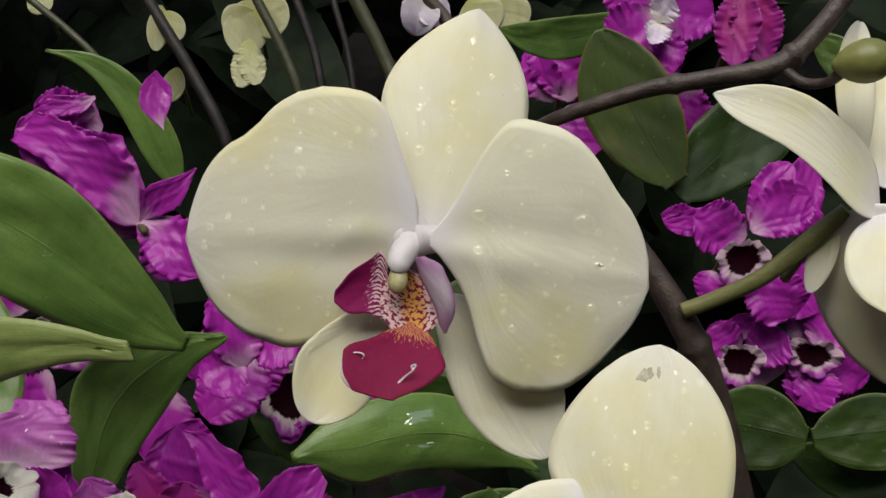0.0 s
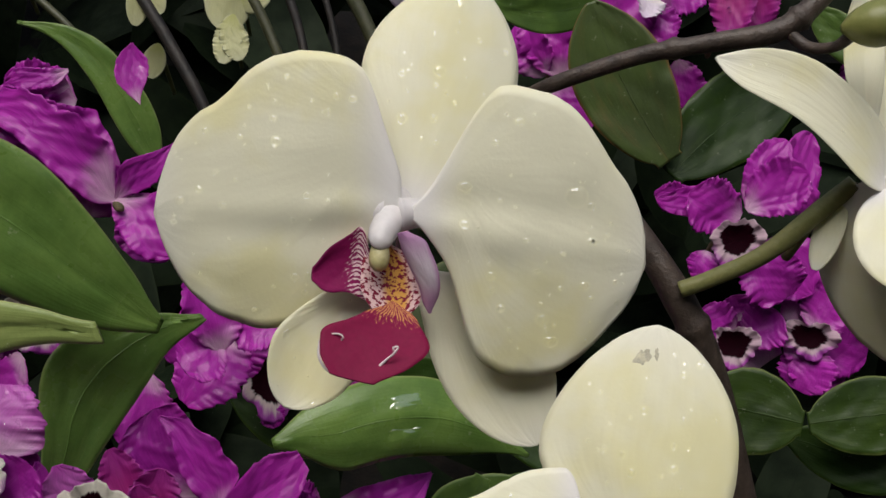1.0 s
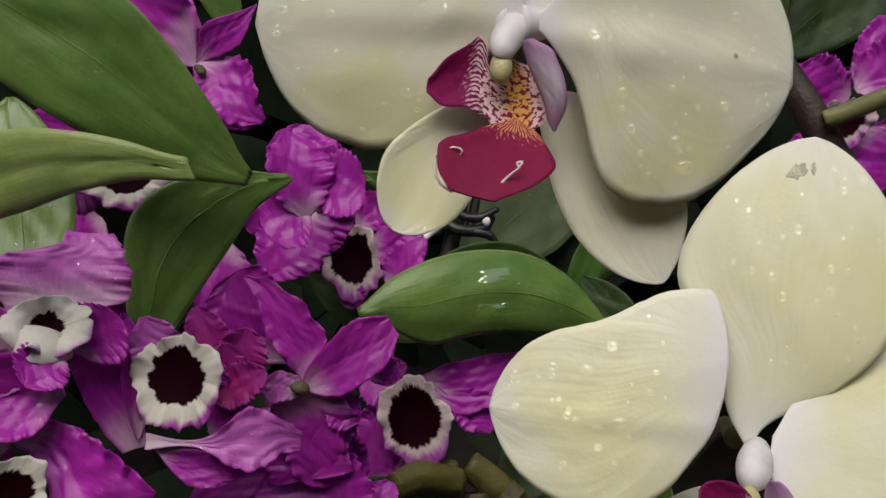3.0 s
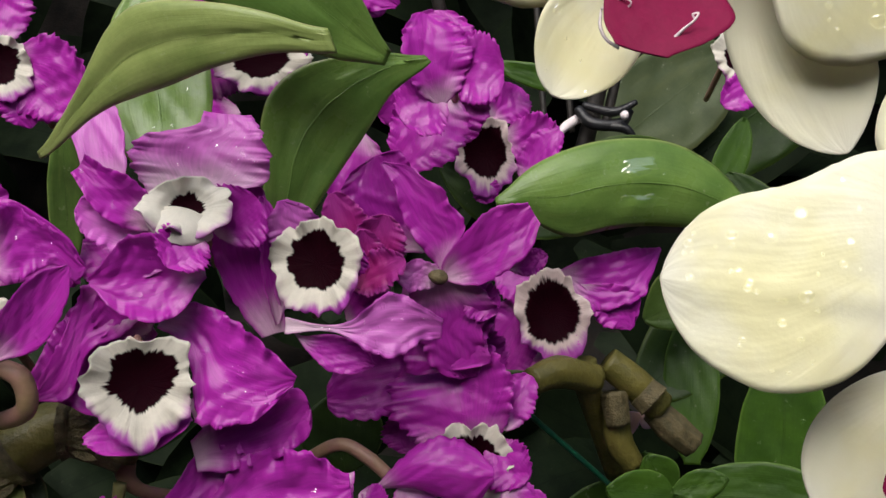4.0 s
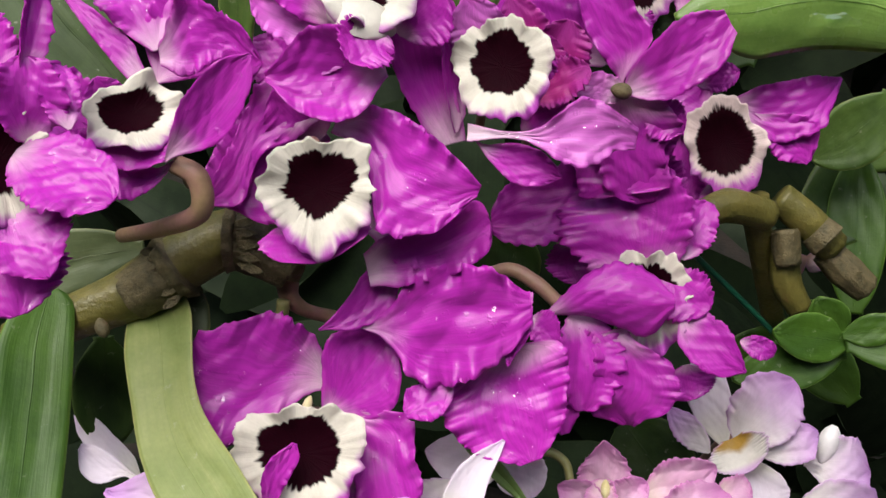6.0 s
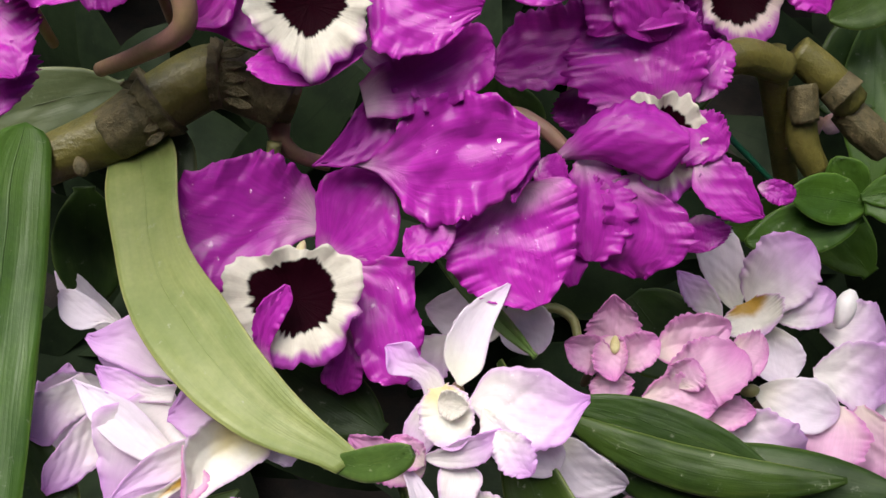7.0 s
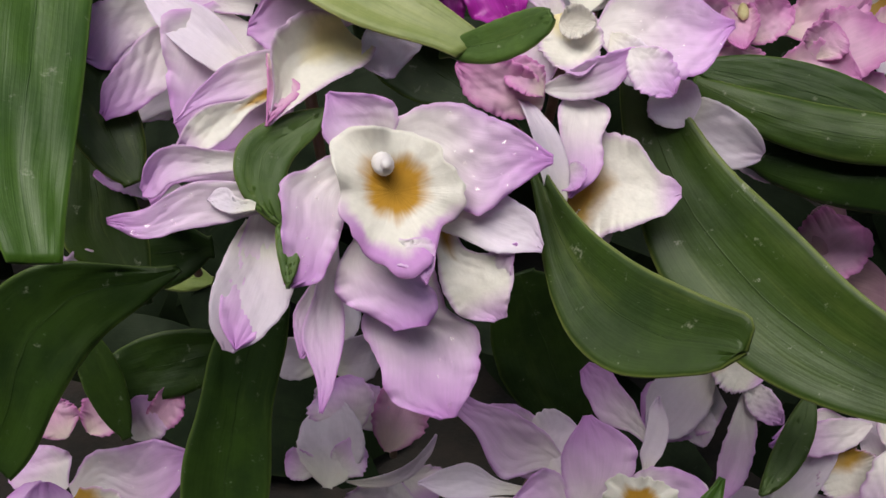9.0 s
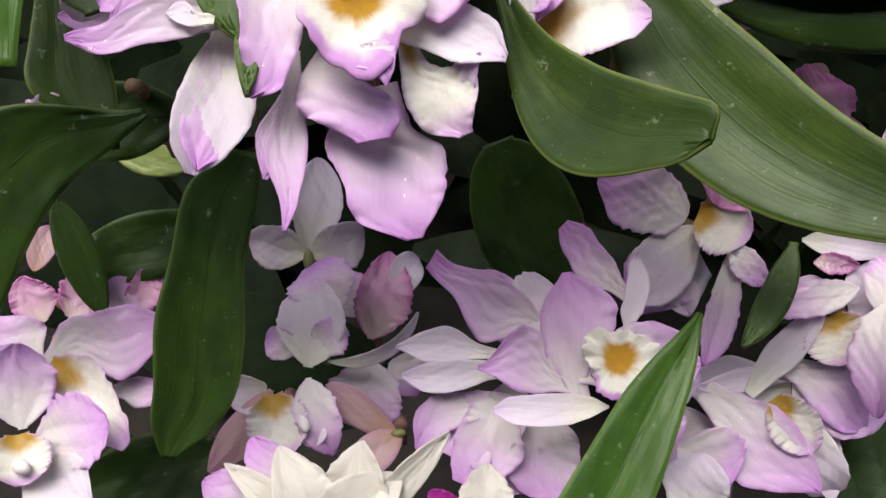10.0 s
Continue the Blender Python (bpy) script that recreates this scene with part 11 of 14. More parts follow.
flower = thing('dendrobium_flower', (0.0069, 0.348, 0.4785), 'pale lilac dendrobium orchid flower with soft wavy petals', 'orchid flower', 'lilac-white dendrobium flowers')
tube(flower, 'pedicel', [(0.0049, 0.3587, 0.4734), (0.0033, 0.3676, 0.4691), (-0.0004, 0.3881, 0.4473)], (0.0018, 0.0013, 0.0012), 'rose_stem')
blade(flower, 'sepal', (0.0013, 0.345, 0.479), (-0.0109, 0.3533, 0.5033), 0.0126, (-0.0566, -0.953, 0.2976), 'white', ruffle=0.02, waves=4, jag=0.03, full=0.7, cup=0.25, point=0.916, crumple=0.018, bend=-0.062, curl=0.035, twist=-38.612, side=-0.006, peak=0.609, fold=-0.051)
blade(flower, 'petal', (0.004, 0.3454, 0.481), (0.0179, 0.3524, 0.4997), 0.0206, (-0.0997, -0.9048, 0.414), 'pale', ruffle=0.04, waves=5, jag=0.07, full=0.5, cup=0.2, point=0.781, crumple=0.022, bend=0.081, curl=-0.038, twist=-35.447, side=0.01, peak=0.607, fold=-0.054, lean=-0.094)
blade(flower, 'petal', (-0.003, 0.3435, 0.4774), (-0.0164, 0.3443, 0.489), 0.0085, (0.131, -0.9656, 0.2245), 'pale', ruffle=0.04, waves=5, jag=0.07, full=0.7, cup=0.2, point=0.962, crumple=0.022, bend=-0.062, curl=-0.207, twist=-29.874, side=0.016, peak=0.476, fold=-0.036, lean=-0.102)
blade(flower, 'lip', (0.0028, 0.3439, 0.4832), (0.0081, 0.3366, 0.4776), 0.0182, (-0.3212, -0.7085, 0.6284), 'tongue', ruffle=0.07, waves=8, jag=0.05, full=0.45, cup=0.5, foot=0.4)
blade(flower, 'petal', (0.0111, 0.3445, 0.479), (0.0258, 0.3469, 0.4877), 0.0122, (-0.1014, -0.9024, 0.4189), 'pale', ruffle=0.04, waves=5, jag=0.07, full=0.7, cup=0.2, point=0.906, crumple=0.022, bend=0.036, curl=-0.163, twist=-19.351, side=0.046, peak=0.633, fold=-0.062, lean=-0.055)
blade(flower, 'petal', (0.0096, 0.3427, 0.478), (0.0151, 0.3338, 0.4644), 0.0152, (-0.1708, -0.8542, 0.4911), 'white', ruffle=0.02, waves=4, jag=0.03, full=0.7, cup=0.25, point=0.789, crumple=0.018, bend=-0.075, curl=-0.012, twist=27.469, side=0.01, peak=0.518, fold=0.027)
knob(flower, 'flower_bud', (0.0288, 0.3506, 0.4754), (0.0318, 0.3561, 0.4858), 0.00311, 'column')

flower = thing('dendrobium_flower', (-0.01, 0.3101, 0.4762), 'half-open pink-white dendrobium flowers in a cluster', 'orchid flower', 'lilac-white dendrobium flowers')
tube(flower, 'pedicel', [(-0.012, 0.3208, 0.471), (-0.0136, 0.3297, 0.4668), (-0.0173, 0.3501, 0.4449)], (0.0018, 0.0013, 0.0012), 'rose_stem')
blade(flower, 'sepal', (-0.0211, 0.3106, 0.4813), (-0.0032, 0.3159, 0.4903), 0.0139, (0.0252, -0.8812, 0.472), 'pink', ruffle=0.06, waves=7, jag=0.06, full=0.7, cup=0.4, point=0.894, crumple=0.03, bend=0.006, curl=-0.115, twist=-32.179, side=0.026, peak=0.497, fold=-0.015, lean=-0.088)
blade(flower, 'petal', (-0.0182, 0.3042, 0.4764), (-0.001, 0.3093, 0.4874), 0.0171, (-0.04, -0.8827, 0.4682), 'pink', ruffle=0.06, waves=7, jag=0.06, full=0.7, cup=0.4, point=0.634, crumple=0.03, bend=0.019, curl=-0.278, twist=32.699, side=0.033, peak=0.518, fold=-0.053, lean=0.159)
blade(flower, 'sepal', (-0.0226, 0.3002, 0.4743), (-0.005, 0.2977, 0.4766), 0.0135, (-0.1792, -0.8696, 0.4602), 'pink', ruffle=0.06, waves=7, jag=0.06, full=0.7, cup=0.5, point=0.957, crumple=0.03, bend=0.018, curl=-0.094, twist=12.902, side=-0.03, peak=0.502, fold=-0.115, lean=-0.037)
blade(flower, 'petal', (-0.0106, 0.3028, 0.4705), (0.0051, 0.3037, 0.4735), 0.0096, (-0.0417, -0.8726, 0.4866), 'pink', ruffle=0.06, waves=7, jag=0.06, full=0.7, cup=0.4, point=0.806, crumple=0.03, bend=-0.023, curl=-0.223, twist=25.933, side=0.014, peak=0.432, fold=0.001, lean=-0.054)
blade(flower, 'petal', (-0.0145, 0.3005, 0.4789), (-0.0117, 0.3013, 0.4866), 0.0094, (-0.1841, -0.9677, 0.172), 'pink', ruffle=0.06, waves=7, jag=0.06, full=0.7, cup=0.4, point=0.729, crumple=0.03, bend=0.058, curl=-0.088, twist=-32.873, side=-0.01, peak=0.497, fold=-0.068, lean=0.033)
blade(flower, 'petal', (-0.0027, 0.3147, 0.4829), (0.0067, 0.3142, 0.4831), 0.0125, (-0.0498, -0.903, 0.4268), 'pink', ruffle=0.06, waves=7, jag=0.06, full=0.7, cup=0.4, point=0.738, crumple=0.03, bend=0.129, curl=0.068, twist=22.938, side=-0.037, peak=0.573, fold=-0.093, lean=0.049)

flower = thing('dendrobium_flower', (0.0173, 0.3216, 0.4663), 'pale lilac dendrobium orchid flower with soft wavy petals', 'orchid flower', 'lilac-white dendrobium flowers')
tube(flower, 'pedicel', [(0.0153, 0.3323, 0.4612), (0.0137, 0.3412, 0.4569), (0.01, 0.3616, 0.4351)], (0.0018, 0.0013, 0.0012), 'rose_stem')
blade(flower, 'sepal', (0.0058, 0.3192, 0.4704), (0.0271, 0.3159, 0.4695), 0.0142, (-0.1185, -0.8838, 0.4526), 'white', ruffle=0.02, waves=4, jag=0.03, full=0.7, cup=0.25, point=0.838, crumple=0.018, bend=0.046, curl=-0.213, twist=7.177, side=0.015, peak=0.609, fold=-0.047)
blade(flower, 'petal', (-0.0029, 0.3099, 0.4661), (0.0185, 0.3048, 0.4591), 0.0168, (-0.0578, -0.8833, 0.4652), 'pale', ruffle=0.04, waves=5, jag=0.07, full=0.7, cup=0.2, point=0.678, crumple=0.022, bend=0.128, curl=-0.247, twist=10.044, side=0.004, peak=0.573, fold=0.074, lean=-0.08)
blade(flower, 'petal', (0.0282, 0.3221, 0.4679), (0.0245, 0.308, 0.454), 0.0185, (-0.1494, -0.6739, 0.7236), 'pink', ruffle=0.06, waves=7, jag=0.06, full=0.7, cup=0.4, point=0.95, crumple=0.03, bend=0.09, curl=-0.115, twist=8.505, side=0.02, peak=0.442, fold=-0.017, lean=-0.02)
blade(flower, 'petal', (0.0341, 0.3269, 0.4662), (0.0386, 0.3154, 0.4501), 0.0174, (-0.2373, -0.8231, 0.5159), 'pink', ruffle=0.06, waves=7, jag=0.06, full=0.7, cup=0.4, point=0.648, crumple=0.03, bend=0.006, curl=0.056, twist=2.391, side=-0.024, peak=0.602, fold=-0.099, lean=0.031)
blade(flower, 'petal', (0.0227, 0.337, 0.4683), (0.0442, 0.3369, 0.4692), 0.0195, (-0.0254, -0.8958, 0.4438), 'pale', ruffle=0.04, waves=5, jag=0.07, full=0.7, cup=0.2, point=0.724, crumple=0.022, bend=0.092, curl=-0.172, twist=-9.897, side=-0.05, peak=0.606, fold=0.03, lean=0.037)
blade(flower, 'petal', (0.0246, 0.3515, 0.4743), (0.0444, 0.3524, 0.4734), 0.0171, (0.0609, -0.915, 0.3987), 'pale', ruffle=0.04, waves=5, jag=0.07, full=0.7, cup=0.2, point=0.977, crumple=0.022, bend=0.134, curl=-0.22, twist=37.035, side=-0.03, peak=0.586, fold=-0.063, lean=-0.133)
blade(flower, 'petal', (0.0138, 0.31, 0.4575), (-0.0013, 0.3082, 0.4642), 0.0127, (0.3059, -0.8288, 0.4685), 'white', ruffle=0.02, waves=4, jag=0.03, full=0.7, cup=0.25, point=0.803, crumple=0.018, bend=0.07, curl=-0.248, twist=16.034, side=-0.02, peak=0.593, fold=-0.007)
blade(flower, 'petal', (0.038, 0.337, 0.4577), (0.0505, 0.3391, 0.4622), 0.0197, (-0.0788, -0.7921, 0.6053), 'white', ruffle=0.02, waves=4, jag=0.03, full=0.7, cup=0.25, point=0.958, crumple=0.018, bend=0.009, curl=-0.244, twist=35.996, side=0.05, peak=0.584, fold=0.06)
knob(flower, 'stalk', (0.0021, 0.3165, 0.4707), (0.0066, 0.316, 0.4729), 0.00172, 'green_stem')

flower = thing('dendrobium_flower', (-0.0157, 0.302, 0.4382), 'salmon pink dendrobium buds in the shade', 'orchid flower', 'lilac-white dendrobium flowers')
tube(flower, 'pedicel', [(-0.0177, 0.3127, 0.4331), (-0.0193, 0.3216, 0.4288), (-0.023, 0.3421, 0.4069)], (0.0018, 0.0013, 0.0012), 'rose_stem')
blade(flower, 'petal', (-0.0123, 0.3009, 0.4344), (-0.0246, 0.3015, 0.4404), 0.0131, (0.2506, -0.7614, 0.5979), 'salmon', bend=-0.077, curl=-0.169, twist=-18.186, side=0.026, peak=0.621, point=0.772, fold=-0.112)
blade(flower, 'petal', (-0.0123, 0.3009, 0.4344), (-0.0044, 0.3, 0.4296), 0.0131, (0.1529, -0.8972, 0.4143), 'salmon', bend=-0.021, curl=-0.27, twist=-33.85, side=-0.014, peak=0.534, point=0.836, fold=0.106)
blade(flower, 'petal', (-0.0176, 0.2985, 0.4315), (-0.0243, 0.2958, 0.4285), 0.0116, (-0.0766, -0.654, 0.7526), 'pink', ruffle=0.06, waves=7, jag=0.06, full=0.7, cup=0.4, point=0.733, crumple=0.03, bend=0.092, curl=-0.13, twist=-15.848, side=-0.05, peak=0.619, fold=0.031, lean=-0.08)
blade(flower, 'petal', (0.0006, 0.3105, 0.4355), (-0.006, 0.3117, 0.4406), 0.0104, (0.0572, -0.9505, 0.3055), 'salmon', bend=0.067, curl=0.054, twist=24.105, side=-0.014, peak=0.545, point=0.749, fold=0.022)

flower = thing('dendrobium_flower', (-0.009, 0.3028, 0.4278), 'rose pink dendrobium flowers in the shade', 'orchid flower', 'lilac-white dendrobium flowers')
tube(flower, 'pedicel', [(-0.011, 0.3135, 0.4226), (-0.0126, 0.3223, 0.4183), (-0.0164, 0.3428, 0.3965)], (0.0018, 0.0013, 0.0012), 'rose_stem')
blade(flower, 'petal', (-0.0105, 0.3008, 0.4288), (-0.0286, 0.3002, 0.4391), 0.0197, (0.2043, -0.9304, 0.3043), 'pink', ruffle=0.06, waves=7, jag=0.06, full=0.7, cup=0.4, point=0.903, crumple=0.03, bend=0.037, curl=0.004, twist=3.218, side=-0.048, peak=0.439, fold=0.088, lean=-0.138)
blade(flower, 'petal', (-0.01, 0.3012, 0.4295), (0.0044, 0.3065, 0.4397), 0.0168, (-0.0408, -0.8613, 0.5065), 'pink', ruffle=0.06, waves=7, jag=0.06, full=0.7, cup=0.4, point=0.74, crumple=0.03, bend=0.133, curl=0.008, twist=30.219, side=0.035, peak=0.563, fold=-0.063, lean=-0.036)
blade(flower, 'petal', (-0.0091, 0.2996, 0.4282), (0.0137, 0.3005, 0.4236), 0.0182, (0.1146, -0.9089, 0.4009), 'salmon', bend=-0.07, curl=0.016, twist=-35.038, side=-0.011, peak=0.464, point=0.6, fold=0.054)
blade(flower, 'petal', (-0.0111, 0.2992, 0.4281), (-0.0207, 0.2895, 0.4141), 0.0182, (0.0335, -0.8328, 0.5526), 'pink', ruffle=0.06, waves=7, jag=0.06, full=0.7, cup=0.4, point=0.74, crumple=0.03, bend=0.038, curl=-0.116, twist=13.294, side=0.008, peak=0.541, fold=0.085, lean=-0.034)
blade(flower, 'petal', (-0.0084, 0.2986, 0.4282), (-0.0003, 0.2916, 0.4152), 0.0153, (0.0972, -0.8481, 0.5209), 'pale', ruffle=0.04, waves=5, jag=0.07, full=0.7, cup=0.2, point=0.718, crumple=0.022, bend=0.127, curl=-0.071, twist=-32.092, side=-0.0, peak=0.556, fold=-0.103, lean=0.173)

flower = thing('dendrobium_flower', (0.0268, 0.2986, 0.4242), 'pale lilac dendrobium orchid flower with soft wavy petals', 'orchid flower', 'lilac-white dendrobium flowers')
tube(flower, 'pedicel', [(0.0248, 0.3093, 0.419), (0.0232, 0.3182, 0.4147), (0.0194, 0.3386, 0.3929)], (0.0018, 0.0013, 0.0012), 'rose_stem')
blade(flower, 'petal', (0.0266, 0.2978, 0.4248), (0.0142, 0.2977, 0.434), 0.0178, (0.1806, -0.9553, 0.234), 'white', ruffle=0.02, waves=4, jag=0.03, full=0.7, cup=0.25, point=0.992, crumple=0.018, bend=0.045, curl=-0.055, twist=22.582, side=-0.029, peak=0.615, fold=0.073)
blade(flower, 'petal', (0.0272, 0.2982, 0.4254), (0.0366, 0.303, 0.4364), 0.0178, (-0.0862, -0.8834, 0.4607), 'pale', ruffle=0.04, waves=5, jag=0.07, full=0.7, cup=0.2, point=0.604, crumple=0.022, bend=0.018, curl=-0.027, twist=33.42, side=0.045, peak=0.546, fold=-0.075, lean=0.051)
blade(flower, 'petal', (0.0264, 0.2966, 0.4247), (0.0136, 0.2895, 0.4197), 0.0150, (0.0506, -0.6406, 0.7662), 'pale', ruffle=0.04, waves=5, jag=0.07, full=0.7, cup=0.2, point=0.706, crumple=0.022, bend=-0.059, curl=0.111, twist=-34.342, side=0.042, peak=0.618, fold=0.0, lean=-0.115)
blade(flower, 'petal', (0.0269, 0.2959, 0.4254), (0.0349, 0.292, 0.419), 0.0163, (-0.1555, -0.9194, 0.3614), 'white', ruffle=0.02, waves=4, jag=0.03, full=0.7, cup=0.25, point=0.875, crumple=0.018, bend=0.119, curl=-0.005, twist=25.414, side=0.031, peak=0.429, fold=0.072)

# ---- leaves among the lilac-white flowers ----
leaf('orchid_leaf', 'yellow-green curving leaf over lilac flowers', (-0.144, 0.289, 0.5345), (-0.0756, 0.2332, 0.4932), 0.0195, (-0.0727, -0.6499, 0.7565), 'leaf_dull', group='orchid leaves', edges=((0.0, 0.46, -0.04, -0.56, -0.71, -0.55, -0.58, -0.48, -0.32, 0.07), (0.8, 1.54, 1.84, 2.16, 2.44, 2.48, 2.34, 2.05, 1.49, 0.43)), cup=0.15, thick=0.0012, bend=0.05, crumple=0.01)
leaf('orchid_leaf', 'green recurved tip of a yellow-green leaf', (-0.0827, 0.2331, 0.4908), (-0.0648, 0.2291, 0.4992), 0.0069, (-0.356, -0.866, 0.3513), 'leaf', group='orchid leaves', side=0.08, foot=0.5, point=0.42, cup=0.1, peak=0.6)
leaf('orchid_leaf', 'grey-green rolled base of a leaf', (-0.1356, 0.2797, 0.5167), (-0.1423, 0.2924, 0.5362), 0.0154, (0.3415, -0.7309, 0.5909), 'leaf_grey', group='orchid leaves', full=0.4)
leaf('orchid_leaf', 'long hanging fresh green strap leaf', (-0.1660, 0.2727, 0.5369), (-0.1362, 0.2009, 0.4580), 0.0184, (0.4577, -0.5652, 0.6864), 'leaf_fresh', group='orchid leaves', thick=0.0012, cup=0.1, heel=0.06, edges=((0.75, 0.75, 0.75, 0.75, 0.70, 0.63, 0.56, 0.48, 0.41, 0.33, 0.21, 0.11, 0.06), (0.31, 1.02, 1.09, 1.15, 1.25, 1.35, 1.44, 1.51, 1.53, 1.55, 1.50, 1.38, 0.69)))
leaf('orchid_leaf', 'hanging green strap leaf by lilac flowers', (-0.1374, 0.2298, 0.4603), (-0.1532, 0.239, 0.4808), 0.0129, (0.4088, -0.6722, 0.6172), 'leaf_mid', group='orchid leaves', full=0.5)
leaf('orchid_leaf', 'dark green leaf behind flowers', (-0.0822, 0.2773, 0.4681), (-0.1108, 0.2801, 0.4824), 0.0173, (0.1821, -0.8307, 0.5262), 'leaf_dark', group='orchid leaves')
leaf('orchid_leaf', 'thin leaf seen on edge', (-0.0484, 0.2843, 0.4908), (-0.0777, 0.3054, 0.5036), 0.0048, (-0.2526, -0.7351, 0.6292), 'leaf', group='orchid leaves', fold=0.2)
leaf('orchid_leaf', 'dark green upper side of a leaf with a pale rim', (-0.0397, 0.2885, 0.4774), (0.0107, 0.283, 0.4678), 0.0115, (-0.0189, -0.9074, 0.4198), 'leaf_dark', group='orchid leaves', side=-0.05, full=0.5, cup=0)
leaf('orchid_leaf', 'green leaf folded along its pale rim', (-0.0399, 0.2852, 0.4754), (0.0236, 0.2804, 0.4738), 0.0108, (-0.0583, -0.9028, 0.4261), 'leaf_mid', group='orchid leaves', side=0.09, full=0.5, cup=-0.2)
leaf('orchid_leaf', 'large dark green leaf with a pale rim', (-0.0268, 0.2864, 0.4611), (0.0384, 0.2824, 0.47), 0.0217, (-0.1157, -0.8824, 0.456), 'leaf_dark', group='orchid leaves', side=0.02, full=0.5, cup=-0.3)
leaf('orchid_leaf', 'dark green leaf in the shade, shade also in its colour', (-0.1619, 0.2902, 0.5157), (-0.1577, 0.2827, 0.4869), 0.0177, (0.4759, -0.8321, 0.2849), 'leaf_dark', group='orchid leaves')
leaf('orchid_leaf', 'fresh green shoot leaf', (0.0428, 0.3877, 0.4772), (0.0204, 0.3983, 0.4961), 0.0189, (-0.1724, -0.9319, 0.3191), 'leaf_fresh', group='orchid leaves')
leaf('orchid_leaf', 'small fresh green shoot leaf', (0.0218, 0.3975, 0.5056), (0.0303, 0.3933, 0.4936), 0.0154, (-0.1318, -0.9607, 0.2442), 'leaf_fresh', group='orchid leaves')
leaf('orchid_leaf', 'fresh green leaf behind flowers', (-0.0025, 0.3843, 0.4872), (0.0277, 0.3966, 0.4921), 0.0155, (0.2835, -0.8601, 0.424), 'leaf_fresh', group='orchid leaves')
leaf('orchid_leaf', 'dark green leaf in the shade, shade also in its colour', (-0.0281, 0.37, 0.4672), (-0.0073, 0.3549, 0.4513), 0.0269, (-0.1804, -0.8202, 0.5429), 'leaf_dark', group='orchid leaves', full=0.45)
leaf('orchid_leaf', 'grey-green leaf under the cane', (-0.1507, 0.2932, 0.5405), (-0.1868, 0.277, 0.5294), 0.0160, (0.3104, -0.9014, 0.3019), 'leaf_grey', group='orchid leaves', side=0.05)
leaf('orchid_leaf', 'green leaf with a folded edge among flowers', (-0.1011, 0.2366, 0.4767), (-0.1045, 0.2217, 0.4590), 0.0095, (0.3512, -0.7487, 0.5622), 'leaf', group='orchid leaves', full=0.5, side=0.06, edges=((-0.18, -0.17, -0.16, -0.42, -0.64, -0.63, -0.62, -0.38, -0.00), (0.25, 1.01, 1.69, 2.28, 2.64, 2.63, 2.29, 1.59, 0.00)))
leaf('orchid_leaf', 'green leaf tip among lilac flowers', (-0.1045, 0.2200, 0.4628), (-0.1018, 0.2118, 0.4539), 0.0052, (0.2777, -0.6592, 0.6988), 'leaf', group='orchid leaves', foot=0.6, edges=((-0.00, 0.15, 1.17, 1.01, 0.82, 0.61, 0.41, -0.00), (0.00, 0.88, 0.83, 0.78, 0.68, 0.52, 0.37, 0.00)))
leaf('orchid_leaf', 'glossy green leaf with a pale rim and curled tip', (-0.0750, 0.2581, 0.4746), (-0.0252, 0.2148, 0.4593), 0.0186, (-0.4536, -0.7107, 0.5377), 'leaf_mid', group='orchid leaves', cup=0.2, thick=0.0014, crumple=0.008, cap=0.05, edges=((-0.07, -0.11, -0.29, -0.48, -0.63, -0.74, -0.80, -0.75, -0.70, -0.55, -0.40, -0.22, -0.02), (0.15, 0.34, 0.56, 0.82, 1.31, 1.75, 2.16, 2.42, 2.57, 2.55, 2.33, 1.74, 1.10)))
leaf('orchid_leaf', 'broad glossy dark green leaf with a pale rim', (-0.0557, 0.2824, 0.4905), (0.0233, 0.2320, 0.4348), 0.0259, (-0.2372, -0.8635, 0.4450), 'leaf_mid', group='orchid leaves', cup=0.2, thick=0.0014, crumple=0.008, edges=((-0.00, -0.15, -0.31, -0.41, -0.51, -0.47, -0.38, -0.38, -0.33, -0.18, 0.00, 0.08, 0.01), (0.00, 0.70, 1.23, 1.64, 2.00, 2.29, 2.38, 2.34, 2.16, 1.88, 1.37, 0.77, 0.15)))
leaf('orchid_leaf', 'hanging green strap leaf by lilac flowers', (-0.1599, 0.2564, 0.4764), (-0.1386, 0.2358, 0.4323), 0.0171, (0.3868, -0.7501, 0.5364), 'leaf_mid', group='orchid leaves', cup=0.15, edges=((-0.00, 0.06, -0.03, -0.01, 0.03, 0.16, 0.26, 0.33, 0.31, 0.15, 0.02), (0.00, 0.28, 0.47, 0.70, 0.94, 1.17, 1.42, 1.67, 1.30, 0.67, 0.01)))
leaf('orchid_leaf', 'broad green leaf with a worn edge', (-0.1691, 0.2189, 0.4018), (-0.1329, 0.2388, 0.4386), 0.0228, (0.3394, -0.9258, 0.1663), 'leaf_dark', group='orchid leaves', cup=0.15, edges=((0.38, 0.72, 1.10, 1.48, 1.86, 1.94, 1.88, 1.70, 1.20, 0.62, 0.09), (0.73, 0.70, 0.53, 0.30, 0.14, -0.01, -0.10, -0.12, -0.05, -0.03, -0.02)))
